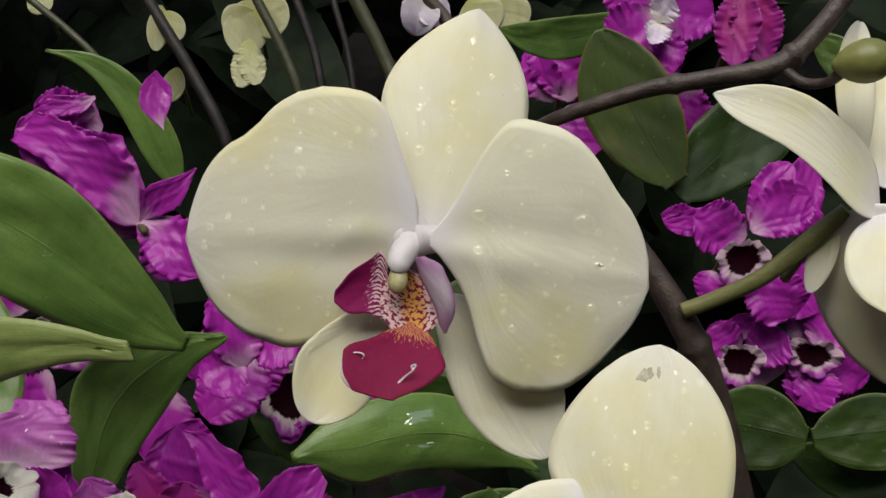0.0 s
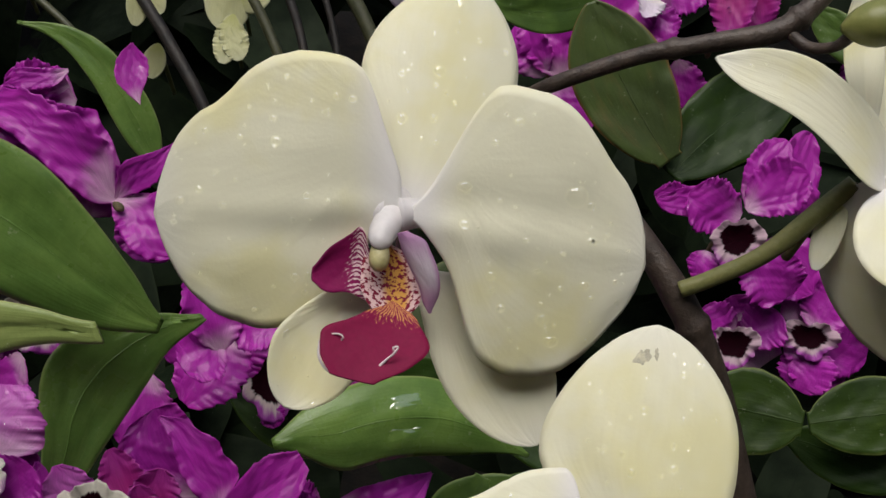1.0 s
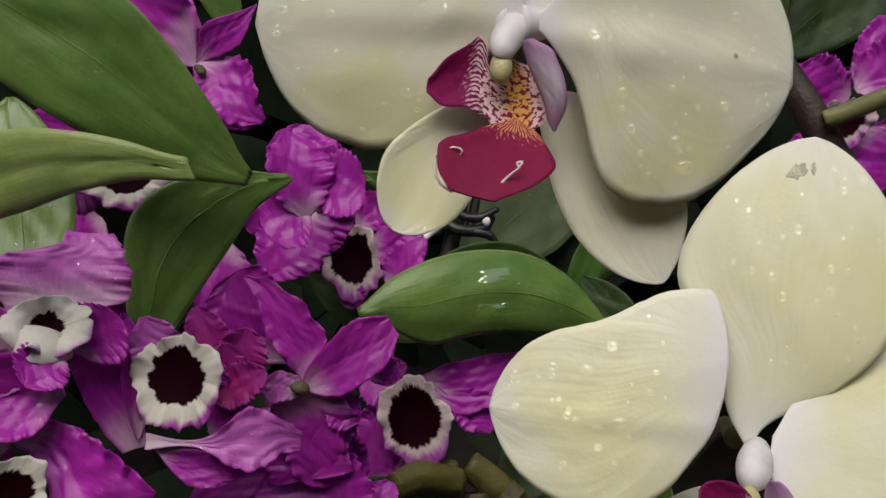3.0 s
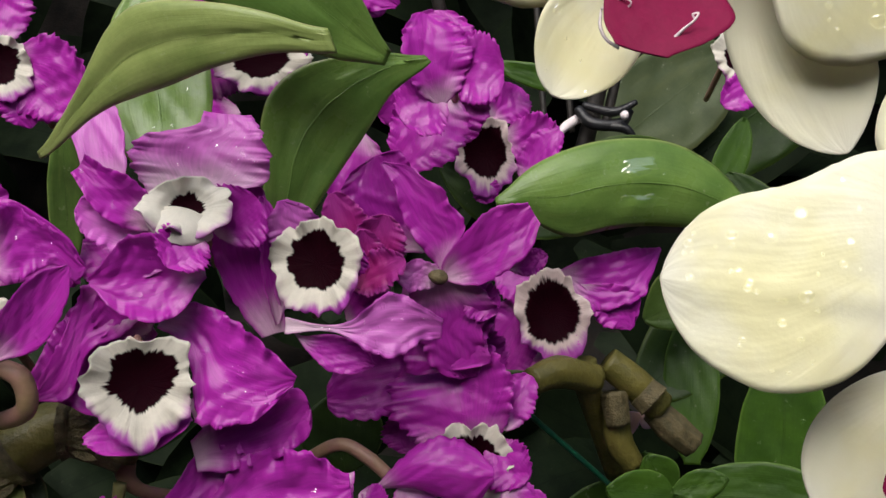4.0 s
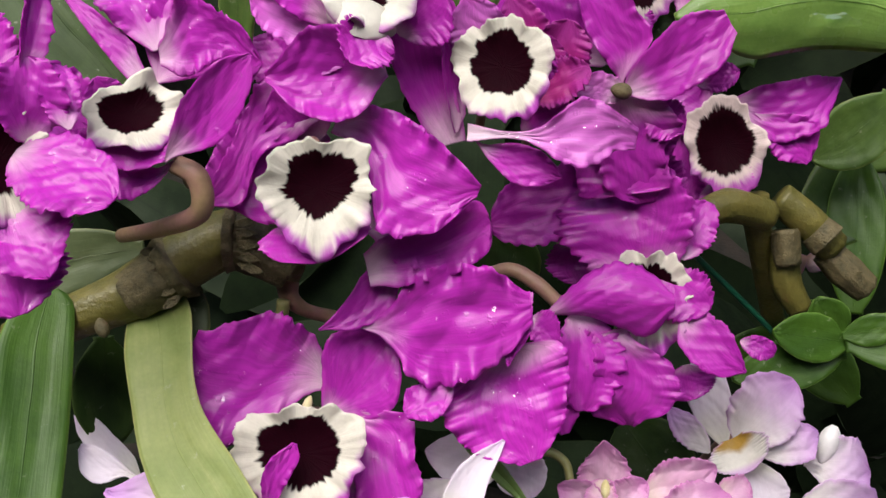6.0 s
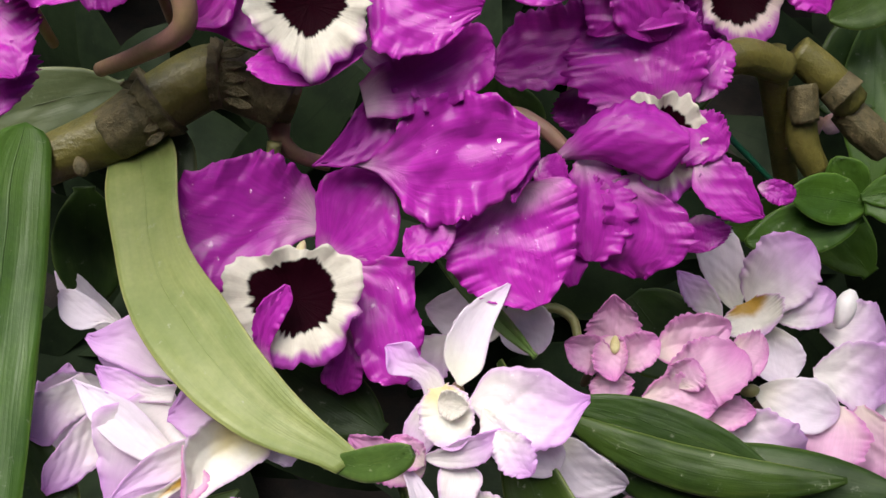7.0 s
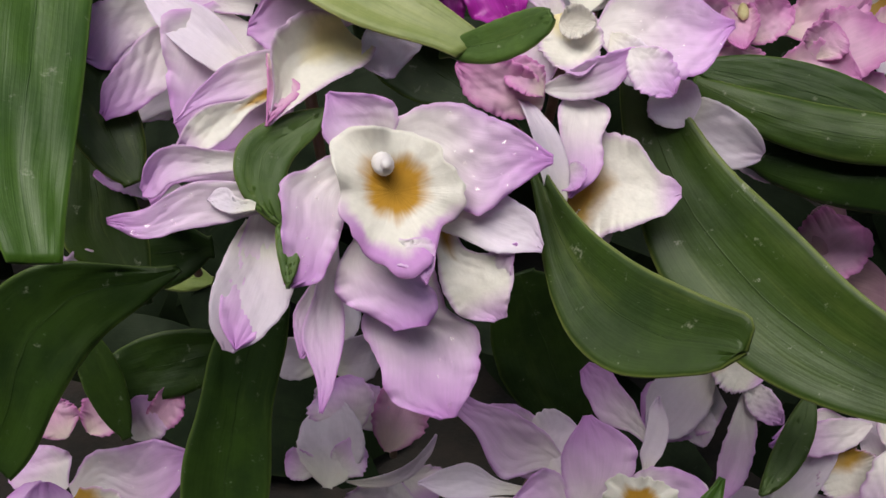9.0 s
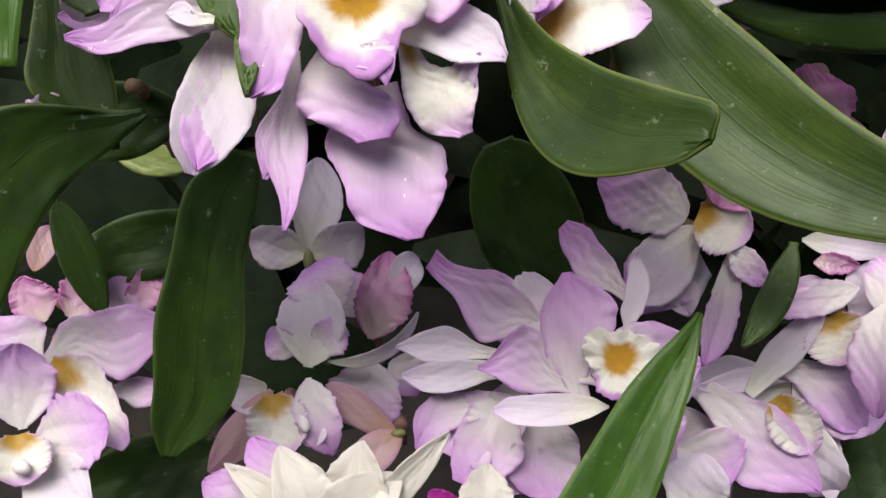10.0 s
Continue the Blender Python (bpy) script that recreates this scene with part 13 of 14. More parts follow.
blade(flower, 'petal', (-0.0226, 0.2633, 0.365), (-0.0105, 0.2603, 0.3586), 0.0178, (0.0089, -0.9016, 0.4324), 'pale', ruffle=0.04, waves=5, jag=0.07, full=0.7, cup=0.2, point=0.991, crumple=0.022, bend=0.021, curl=0.071, twist=8.522, side=-0.049, peak=0.584, fold=0.089, lean=-0.139)
blade(flower, 'petal', (0.0048, 0.2825, 0.3691), (0.0156, 0.2726, 0.3524), 0.0098, (0.0000, -0.8619, 0.5070), 'white', ruffle=0.04, waves=5, jag=0.02, cup=0.15, crumple=0.02, cap=0.05, edges=((-0.01, 0.77, 0.93, 1.09, 1.00, 0.91, 0.66, 0.38, -0.00), (0.35, 0.56, 0.80, 0.91, 0.91, 0.91, 0.82, 0.71, 0.00)))
blade(flower, 'petal', (0.0022, 0.2821, 0.3719), (-0.0212, 0.2797, 0.3701), 0.0127, (0.0506, -0.8608, 0.5064), 'white', cup=0.2, crumple=0.015, cap=0.06, edges=((0.15, 0.53, 0.58, 0.62, 0.67, 0.64, 0.58, 0.51, 0.11), (0.31, 0.64, 0.96, 1.11, 1.27, 1.36, 1.13, 0.90, 0.22)))
blade(flower, 'petal', (-0.0121, 0.2760, 0.3630), (-0.0265, 0.2695, 0.3535), 0.0164, (0.0506, -0.8608, 0.5064), 'pale', ruffle=0.05, waves=4, jag=0.02, cup=0.2, crumple=0.02, cap=0.05, edges=((-0.00, 0.59, 0.77, 0.81, 0.64, 0.48, 0.32, 0.30, 0.29), (0.00, 0.71, 1.14, 1.19, 1.21, 1.23, 1.01, 0.68, 0.26)))
blade(flower, 'petal', (-0.0089, 0.2733, 0.3542), (-0.0228, 0.2676, 0.3458), 0.0108, (0.0506, -0.8608, 0.5064), 'white', cup=0.2, crumple=0.015, cap=0.06, edges=((-0.00, 0.83, 1.14, 1.11, 1.09, 0.88, 0.68, 0.48, 0.29), (0.00, 0.38, 0.63, 0.88, 0.91, 0.89, 0.87, 0.72, 0.07)))
blade(flower, 'petal', (0.0021, 0.2794, 0.3713), (0.0248, 0.2807, 0.3714), 0.0178, (0.0506, -0.8608, 0.5064), 'pale', ruffle=0.05, waves=4, jag=0.02, cup=0.2, crumple=0.02, cap=0.05, edges=((0.52, 0.87, 1.00, 1.09, 1.14, 1.03, 0.93, 0.79, 0.19), (-0.28, 0.40, 0.58, 0.75, 0.86, 0.78, 0.69, 0.50, -0.10)))
blade(flower, 'sepal', (0.0085, 0.2786, 0.3635), (0.0146, 0.2714, 0.3506), 0.0063, (0.0506, -0.8608, 0.5064), 'white', cup=0.2, crumple=0.015, cap=0.06, edges=((0.25, 1.02, 1.09, 1.16, 1.23, 1.14, 0.89, 0.64, -0.00), (0.42, 0.50, 0.59, 0.68, 0.77, 0.76, 0.70, 0.63, 0.00)))

flower = thing('dendrobium_flower', (0.0148, 0.2896, 0.3903), 'lilac-white dendrobium orchid flower with a golden-eyed lip', 'orchid flower', 'lilac-white dendrobium flowers')
tube(flower, 'pedicel', [(0.0127, 0.3002, 0.3852), (0.011, 0.3091, 0.3809), (0.0069, 0.3295, 0.3591)], (0.0018, 0.0013, 0.0012), 'rose_stem')
blade(flower, 'lip', (0.0082, 0.2872, 0.3905), (0.0132, 0.28, 0.3827), 0.0155, (-0.2507, -0.783, 0.5693), 'tongue', ruffle=0.07, waves=8, jag=0.05, full=0.45, cup=0.5, foot=0.4)
blade(flower, 'petal', (0.0184, 0.2842, 0.3965), (0.0176, 0.2682, 0.3774), 0.0137, (-0.5309, -0.6374, 0.5585), 'pale', ruffle=0.04, waves=5, jag=0.07, full=0.7, cup=0.2, point=0.761, crumple=0.022, bend=0.119, curl=-0.102, twist=-25.022, side=-0.045, peak=0.459, fold=0.101, lean=-0.089)
blade(flower, 'sepal', (0.0136, 0.2903, 0.3971), (-0.0101, 0.2814, 0.3929), 0.0085, (0.2156, -0.8202, 0.5299), 'pale', ruffle=0.04, waves=5, jag=0.07, full=0.7, cup=0.2, point=0.857, crumple=0.022, bend=0.08, curl=0.069, twist=26.575, side=-0.013, peak=0.49, fold=-0.013, lean=-0.038)
blade(flower, 'petal', (0.0001, 0.2959, 0.4049), (0.023, 0.2982, 0.4048), 0.0079, (0.0888, -0.9046, 0.417), 'white', ruffle=0.02, waves=4, jag=0.03, full=0.7, cup=0.25, point=0.943, crumple=0.018, bend=-0.041, curl=-0.127, twist=-2.34, side=-0.001, peak=0.436, fold=0.026)
blade(flower, 'petal', (0.0034, 0.2943, 0.4002), (0.0135, 0.2953, 0.4005), 0.0053, (0.0839, -0.9425, 0.3236), 'pink', ruffle=0.06, waves=7, jag=0.06, full=0.7, cup=0.4, point=0.625, crumple=0.03, bend=0.008, curl=-0.002, twist=-38.733, side=-0.0, peak=0.422, fold=-0.03, lean=-0.092)
blade(flower, 'petal', (0.0185, 0.285, 0.3933), (0.0267, 0.2894, 0.4037), 0.0190, (-0.2827, -0.7862, 0.5494), 'pale', ruffle=0.04, waves=5, jag=0.07, full=0.7, cup=0.2, point=0.608, crumple=0.022, bend=0.1, curl=-0.083, twist=13.497, side=-0.021, peak=0.46, fold=-0.002, lean=0.015)
blade(flower, 'petal', (0.0208, 0.2894, 0.3853), (0.0116, 0.2964, 0.3982), 0.0132, (0.0506, -0.8608, 0.5064), 'white', ruffle=0.05, waves=4, jag=0.02, cup=0.2, crumple=0.02, cap=0.05, edges=((0.64, 0.66, 0.68, 0.69, 0.66, 0.57, 0.47, 0.37, -0.01), (0.83, 1.01, 1.13, 1.23, 1.33, 1.43, 1.53, 1.63, 1.72)))
blade(flower, 'petal', (0.0100, 0.2950, 0.3920), (-0.0074, 0.2916, 0.3880), 0.0077, (0.0506, -0.8608, 0.5064), 'pale', cup=0.2, crumple=0.015, cap=0.06, edges=((-0.09, 0.47, 0.44, 0.41, 0.39, 0.38, 0.38, 0.16, -0.00), (0.65, 1.13, 1.56, 1.50, 1.44, 1.38, 1.05, 0.55, 0.00)))

flower = thing('dendrobium_flower', (-0.1567, 0.2393, 0.3745), 'lilac-white dendrobium orchid flower with a golden-eyed lip', 'orchid flower', 'lilac-white dendrobium flowers')
tube(flower, 'pedicel', [(-0.1588, 0.2499, 0.3694), (-0.1605, 0.2588, 0.3651), (-0.1645, 0.2792, 0.3433)], (0.0018, 0.0013, 0.0012), 'rose_stem')
petal_ob = blade(flower, 'petal', (-0.1623, 0.2389, 0.3770), (-0.1350, 0.2444, 0.3898), 0.0163, (0.0360, -0.9422, 0.3331), 'pale', ruffle=0.04, waves=5, jag=0.025, full=0.7, cup=0.15, point=0.75, crumple=0.022, bend=0.04, curl=-0.066, twist=-7.605, side=0, peak=0.52, fold=0.017, lean=0, nu=21, nv=62, edges=((0.27, 0.57, 0.88, 1.07, 1.01, 0.96, 0.92, 0.88, 0.80, 0.42, 0.03), (0.27, 0.22, 0.16, 0.13, 0.59, 1.04, 1.08, 0.89, 0.66, 0.38, 0.02)))
drops(petal_ob, 16, 0.00015, 0.0005, 76)
blade(flower, 'petal', (-0.1646, 0.2392, 0.3776), (-0.1774, 0.2406, 0.3859), 0.0126, (0.3229, -0.7116, 0.624), 'pale', ruffle=0.04, waves=5, jag=0.025, full=0.7, cup=0.2, point=0.75, crumple=0.022, bend=-0.01, curl=-0.071, twist=-7.399, side=0, peak=0.52, fold=-0.026, lean=0, nu=21, nv=62, edges=((-0.02, 0.72, 0.86, 0.91, 0.96, 1.01, 0.84, 0.36, -0.07), (0.18, 0.62, 1.12, 1.09, 1.02, 0.87, 0.62, 0.37, 0.15)))
blade(flower, 'sepal', (-0.1503, 0.2397, 0.3709), (-0.1342, 0.2419, 0.3731), 0.0072, (0.0409, -0.8253, 0.5633), 'pale', ruffle=0.02, waves=5, jag=0.025, full=0.7, cup=0.2, point=0.75, crumple=0.022, bend=0.009, curl=0.018, twist=-1.57, side=0, peak=0.52, fold=-0.026, lean=0, nu=21, nv=62, edges=((0.23, 0.49, 0.75, 0.87, 1.00, 1.10, 0.98, 0.85, 0.51, -0.00), (0.23, 0.22, 0.20, 0.30, 0.87, 0.89, 0.84, 0.71, 0.52, 0.00)))
blade(flower, 'lip', (-0.1625, 0.2347, 0.3759), (-0.1383, 0.2270, 0.3678), 0.0118, (0.0134, -0.7039, 0.7102), 'tongue', ruffle=0.07, waves=8, jag=0.05, full=0.45, cup=0.5, foot=0.4, edges=((0.98, 1.45, 1.62, 1.81, 1.74, 1.61, 1.32, 0.90, 0.90, 0.19), (-0.23, 0.13, 0.21, 0.19, 0.14, 0.12, 0.13, 0.31, 0.36, 0.16)))
blade(flower, 'lip_rim', (-0.1577, 0.2279, 0.3637), (-0.1478, 0.2328, 0.3638), 0.0133, (0.2600, -0.5321, 0.8058), 'pale', ruffle=0.04, waves=5, jag=0.07, full=0.7, cup=0.2, point=0.927, crumple=0.022, bend=0.018, curl=-0.297, twist=-4.41, side=-0.017, peak=0.5, fold=-0.099, lean=-0.139, edges=((0.48, 0.69, 0.92, 1.01, 1.02, 0.83, 0.58, 0.09), (0.24, 0.63, 0.77, 0.89, 0.98, 0.96, 0.68, 0.06)))
knob(flower, 'column', (-0.1622, 0.2351, 0.3775), (-0.158, 0.2315, 0.3776), 0.00199, 'column')

flower = thing('dendrobium_flower', (-0.1585, 0.2204, 0.3688), 'lilac-white dendrobium orchid flower with a golden-eyed lip', 'orchid flower', 'lilac-white dendrobium flowers')
tube(flower, 'pedicel', [(-0.1606, 0.231, 0.3637), (-0.1623, 0.2399, 0.3595), (-0.1664, 0.2603, 0.3376)], (0.0018, 0.0013, 0.0012), 'rose_stem')
blade(flower, 'petal', (-0.1557, 0.2202, 0.3695), (-0.1399, 0.2216, 0.3778), 0.0164, (-0.0944, -0.9346, 0.3431), 'pale', ruffle=0.04, waves=5, jag=0.07, full=0.7, cup=0.2, point=0.63, crumple=0.022, bend=-0.074, curl=-0.112, twist=22.45, side=0.042, peak=0.595, fold=-0.032, lean=-0.08)
blade(flower, 'petal', (-0.1584, 0.2211, 0.3727), (-0.1615, 0.2273, 0.3892), 0.0142, (0.5292, -0.7572, 0.3829), 'pale', ruffle=0.04, waves=5, jag=0.07, full=0.7, cup=0.2, point=0.678, crumple=0.022, bend=-0.028, curl=-0.123, twist=-19.635, side=-0.016, peak=0.519, fold=-0.117, lean=0.103)
blade(flower, 'sepal', (-0.1558, 0.2177, 0.3669), (-0.1396, 0.2141, 0.362), 0.0140, (0.0849, -0.6396, 0.764), 'white', ruffle=0.02, waves=4, jag=0.03, full=0.7, cup=0.25, point=0.972, crumple=0.018, bend=-0.021, curl=0.08, twist=3.601, side=0.026, peak=0.478, fold=0.061)
blade(flower, 'lip', (-0.1578, 0.2182, 0.3733), (-0.1533, 0.2112, 0.3664), 0.0128, (0.3861, -0.5121, 0.7673), 'tongue', ruffle=0.07, waves=8, jag=0.05, full=0.45, cup=0.5, foot=0.4)
blade(flower, 'petal', (-0.1633, 0.224, 0.3784), (-0.17, 0.2257, 0.3846), 0.0143, (0.4134, -0.6633, 0.6238), 'pale', ruffle=0.04, waves=5, jag=0.07, full=0.7, cup=0.2, point=0.673, crumple=0.022, bend=0.092, curl=-0.219, twist=-9.884, side=0.039, peak=0.599, fold=0.035, lean=0.071)
knob(flower, 'column', (-0.1561, 0.2135, 0.3699), (-0.1517, 0.2113, 0.3706), 0.00162, 'column')

flower = thing('dendrobium_flower', (-0.1785, 0.2652, 0.3765), 'rose pink dendrobium flowers in the shade', 'orchid flower', 'lilac-white dendrobium flowers')
tube(flower, 'pedicel', [(-0.1806, 0.2758, 0.3713), (-0.1824, 0.2847, 0.3671), (-0.1864, 0.3051, 0.3453)], (0.0018, 0.0013, 0.0012), 'rose_stem')
blade(flower, 'petal', (-0.178, 0.2635, 0.3727), (-0.1849, 0.2669, 0.3825), 0.0112, (0.4505, -0.7004, 0.5536), 'pink', ruffle=0.06, waves=7, jag=0.06, full=0.7, cup=0.4, point=0.708, crumple=0.03, bend=0.023, curl=0.11, twist=28.718, side=-0.045, peak=0.428, fold=0.053, lean=0.076)
blade(flower, 'petal', (-0.1727, 0.2652, 0.3741), (-0.1669, 0.2701, 0.382), 0.0112, (0.2647, -0.8931, 0.3637), 'pink', ruffle=0.06, waves=7, jag=0.06, full=0.7, cup=0.4, point=0.659, crumple=0.03, bend=0.051, curl=-0.082, twist=15.405, side=0.001, peak=0.579, fold=-0.01, lean=-0.082)
blade(flower, 'petal', (-0.1591, 0.2682, 0.3747), (-0.1538, 0.2748, 0.3863), 0.0084, (0.3604, -0.8712, 0.3333), 'pink', ruffle=0.06, waves=7, jag=0.06, full=0.7, cup=0.4, point=0.764, crumple=0.03, bend=0.005, curl=-0.11, twist=-18.274, side=0.046, peak=0.543, fold=-0.031, lean=0.161)
blade(flower, 'petal', (-0.1616, 0.267, 0.3733), (-0.1574, 0.2722, 0.3824), 0.0126, (0.3175, -0.8793, 0.355), 'pale', ruffle=0.04, waves=5, jag=0.07, full=0.7, cup=0.2, point=0.928, crumple=0.022, bend=0.143, curl=-0.278, twist=-39.076, side=-0.015, peak=0.543, fold=-0.047, lean=-0.029)
blade(flower, 'petal', (-0.1823, 0.268, 0.3839), (-0.1817, 0.2768, 0.3925), 0.0070, (0.5302, -0.6118, 0.5871), 'salmon', bend=0.089, curl=-0.084, twist=-17.877, side=-0.021, peak=0.503, point=0.658, fold=0.096)

flower = thing('dendrobium_flower', (-0.1157, 0.2591, 0.3616), 'lilac-white dendrobium orchid flower with a golden-eyed lip', 'orchid flower', 'lilac-white dendrobium flowers')
tube(flower, 'pedicel', [(-0.1178, 0.2698, 0.3565), (-0.1195, 0.2787, 0.3522), (-0.1235, 0.2991, 0.3304)], (0.0018, 0.0013, 0.0012), 'rose_stem')
blade(flower, 'lip', (-0.1177, 0.259, 0.3645), (-0.1111, 0.2499, 0.3546), 0.0146, (0.2024, -0.6514, 0.7312), 'tongue', ruffle=0.07, waves=8, jag=0.05, full=0.45, cup=0.5, foot=0.4)
blade(flower, 'petal', (-0.1099, 0.2633, 0.368), (-0.101, 0.2548, 0.3536), 0.0107, (0.2359, -0.7644, 0.6001), 'pale', ruffle=0.04, waves=5, jag=0.07, full=0.7, cup=0.2, point=0.887, crumple=0.022, bend=0.134, curl=-0.105, twist=-8.361, side=0.046, peak=0.483, fold=0.106, lean=-0.023)
blade(flower, 'sepal', (-0.1185, 0.2612, 0.3646), (-0.1295, 0.2477, 0.3482), 0.0094, (0.2747, -0.8262, 0.4918), 'salmon', bend=-0.005, curl=0.042, twist=32.319, side=-0.035, peak=0.538, point=0.842, fold=-0.106)
blade(flower, 'petal', (-0.12, 0.2614, 0.3658), (-0.1269, 0.2567, 0.3612), 0.0108, (0.34, -0.8638, 0.3718), 'white', ruffle=0.02, waves=4, jag=0.03, full=0.7, cup=0.25, point=0.811, crumple=0.018, bend=-0.078, curl=-0.148, twist=-38.529, side=0.006, peak=0.475, fold=-0.057)
blade(flower, 'lip', (-0.1064, 0.2588, 0.3619), (-0.1066, 0.2528, 0.3563), 0.0066, (0.0655, -0.6735, 0.7363), 'white', ruffle=0.02, waves=4, jag=0.03, full=0.7, cup=0.25, point=0.845, crumple=0.018, bend=0.02, curl=-0.12, twist=25.268, side=-0.046, peak=0.602, fold=0.053)
knob(flower, 'column', (-0.1088, 0.2537, 0.364), (-0.1059, 0.251, 0.3617), 0.00131, 'column')

flower = thing('dendrobium_flower', (-0.1134, 0.2738, 0.3724), 'lilac-white dendrobium orchid flower with a golden-eyed lip', 'orchid flower', 'lilac-white dendrobium flowers')
tube(flower, 'pedicel', [(-0.1155, 0.2845, 0.3673), (-0.1172, 0.2933, 0.3631), (-0.1213, 0.3137, 0.3413)], (0.0018, 0.0013, 0.0012), 'rose_stem')
blade(flower, 'lip', (-0.112, 0.2693, 0.3672), (-0.1157, 0.2812, 0.3841), 0.0167, (0.2636, -0.76, 0.5941), 'white', ruffle=0.02, waves=4, jag=0.03, full=0.7, cup=0.25, point=0.625, crumple=0.018, bend=0.018, curl=-0.246, twist=21.88, side=0.042, peak=0.481, fold=0.016)
blade(flower, 'petal', (-0.111, 0.2731, 0.37), (-0.1066, 0.2777, 0.3778), 0.0097, (0.0989, -0.8799, 0.4648), 'pale', ruffle=0.04, waves=5, jag=0.07, full=0.7, cup=0.2, point=0.989, crumple=0.022, bend=0.147, curl=-0.237, twist=-30.164, side=0.037, peak=0.428, fold=0.014, lean=0.175)
blade(flower, 'petal', (-0.1151, 0.2722, 0.3699), (-0.1236, 0.2716, 0.372), 0.0083, (0.1545, -0.9287, 0.3372), 'pale', ruffle=0.04, waves=5, jag=0.07, full=0.7, cup=0.2, point=0.643, crumple=0.022, bend=0.14, curl=-0.165, twist=10.066, side=0.009, peak=0.6, fold=0.054, lean=0.068)
blade(flower, 'sepal', (-0.108, 0.2726, 0.3676), (-0.087, 0.2801, 0.3795), 0.0044, (0.3487, -0.9371, -0.0171), 'white', ruffle=0.02, waves=4, jag=0.03, full=0.7, cup=0.25, point=0.78, crumple=0.018, bend=0.059, curl=-0.102, twist=-20.234, side=0.15, peak=0.513, fold=-0.043)
blade(flower, 'petal', (-0.1091, 0.2808, 0.3758), (-0.1155, 0.2874, 0.3874), 0.0170, (0.1784, -0.8113, 0.5568), 'pale', ruffle=0.04, waves=5, jag=0.07, full=0.7, cup=0.2, point=0.881, crumple=0.022, bend=0.147, curl=-0.282, twist=16.763, side=0.016, peak=0.604, fold=-0.076, lean=-0.082)

flower = thing('dendrobium_flower', (-0.1236, 0.307, 0.3823), 'pale lilac dendrobium orchid flower with soft wavy petals', 'orchid flower', 'lilac-white dendrobium flowers')
tube(flower, 'pedicel', [(-0.1257, 0.3176, 0.3772), (-0.1274, 0.3265, 0.3729), (-0.1315, 0.3469, 0.3511)], (0.0018, 0.0013, 0.0012), 'rose_stem')
blade(flower, 'sepal', (-0.1235, 0.3041, 0.3811), (-0.1245, 0.3177, 0.4027), 0.0137, (0.4008, -0.7674, 0.5005), 'white', ruffle=0.02, waves=4, jag=0.03, full=0.7, cup=0.25, point=0.769, crumple=0.018, bend=0.118, curl=0.009, twist=-16.679, side=0.017, peak=0.504, fold=-0.042)
blade(flower, 'petal', (-0.1234, 0.3038, 0.3804), (-0.1397, 0.3026, 0.3821), 0.0122, (0.1084, -0.9311, 0.3482), 'white', ruffle=0.02, waves=4, jag=0.03, full=0.7, cup=0.25, point=0.627, crumple=0.018, bend=0.115, curl=-0.087, twist=26.787, side=0.034, peak=0.516, fold=0.059)
blade(flower, 'petal', (-0.1226, 0.304, 0.3804), (-0.1094, 0.3098, 0.3847), 0.0137, (0.3076, -0.9101, 0.2776), 'white', ruffle=0.02, waves=4, jag=0.03, full=0.7, cup=0.25, point=0.687, crumple=0.018, bend=0.118, curl=-0.269, twist=-25.73, side=-0.0, peak=0.563, fold=0.03)
blade(flower, 'petal', (-0.1223, 0.3027, 0.3777), (-0.1197, 0.2996, 0.3676), 0.0091, (0.28, -0.8921, 0.3547), 'pale', ruffle=0.04, waves=5, jag=0.07, full=0.7, cup=0.2, point=0.994, crumple=0.022, bend=0.014, curl=0.063, twist=-4.712, side=-0.007, peak=0.435, fold=-0.047, lean=0.015)
knob(flower, 'column', (-0.1227, 0.3019, 0.383), (-0.1209, 0.2978, 0.3785), 0.00150, 'green_stem')

flower = thing('dendrobium_flower', (-0.1019, 0.2923, 0.364), 'rose pink dendrobium flowers in the shade', 'orchid flower', 'lilac-white dendrobium flowers')
tube(flower, 'pedicel', [(-0.104, 0.3029, 0.3589), (-0.1057, 0.3118, 0.3546), (-0.1098, 0.3322, 0.3328)], (0.0018, 0.0013, 0.0012), 'rose_stem')
blade(flower, 'petal', (-0.1026, 0.2921, 0.364), (-0.1009, 0.3044, 0.3841), 0.0149, (0.249, -0.8364, 0.4884), 'pink', ruffle=0.06, waves=7, jag=0.06, full=0.7, cup=0.4, point=0.942, crumple=0.03, bend=0.056, curl=-0.147, twist=-12.65, side=0.003, peak=0.441, fold=-0.078, lean=0.142)
blade(flower, 'petal', (-0.1007, 0.2882, 0.3597), (-0.0995, 0.2791, 0.3449), 0.0205, (0.0813, -0.8455, 0.5277), 'pale', ruffle=0.04, waves=5, jag=0.07, full=0.7, cup=0.2, point=0.735, crumple=0.022, bend=0.127, curl=-0.051, twist=-11.888, side=0.001, peak=0.56, fold=0.017, lean=0.108)
blade(flower, 'petal', (-0.1055, 0.2941, 0.3693), (-0.1133, 0.2994, 0.3788), 0.0134, (0.053, -0.8539, 0.5177), 'pale', ruffle=0.04, waves=5, jag=0.07, full=0.7, cup=0.2, point=0.787, crumple=0.022, bend=-0.052, curl=-0.022, twist=-8.76, side=-0.04, peak=0.483, fold=0.05, lean=0.079)
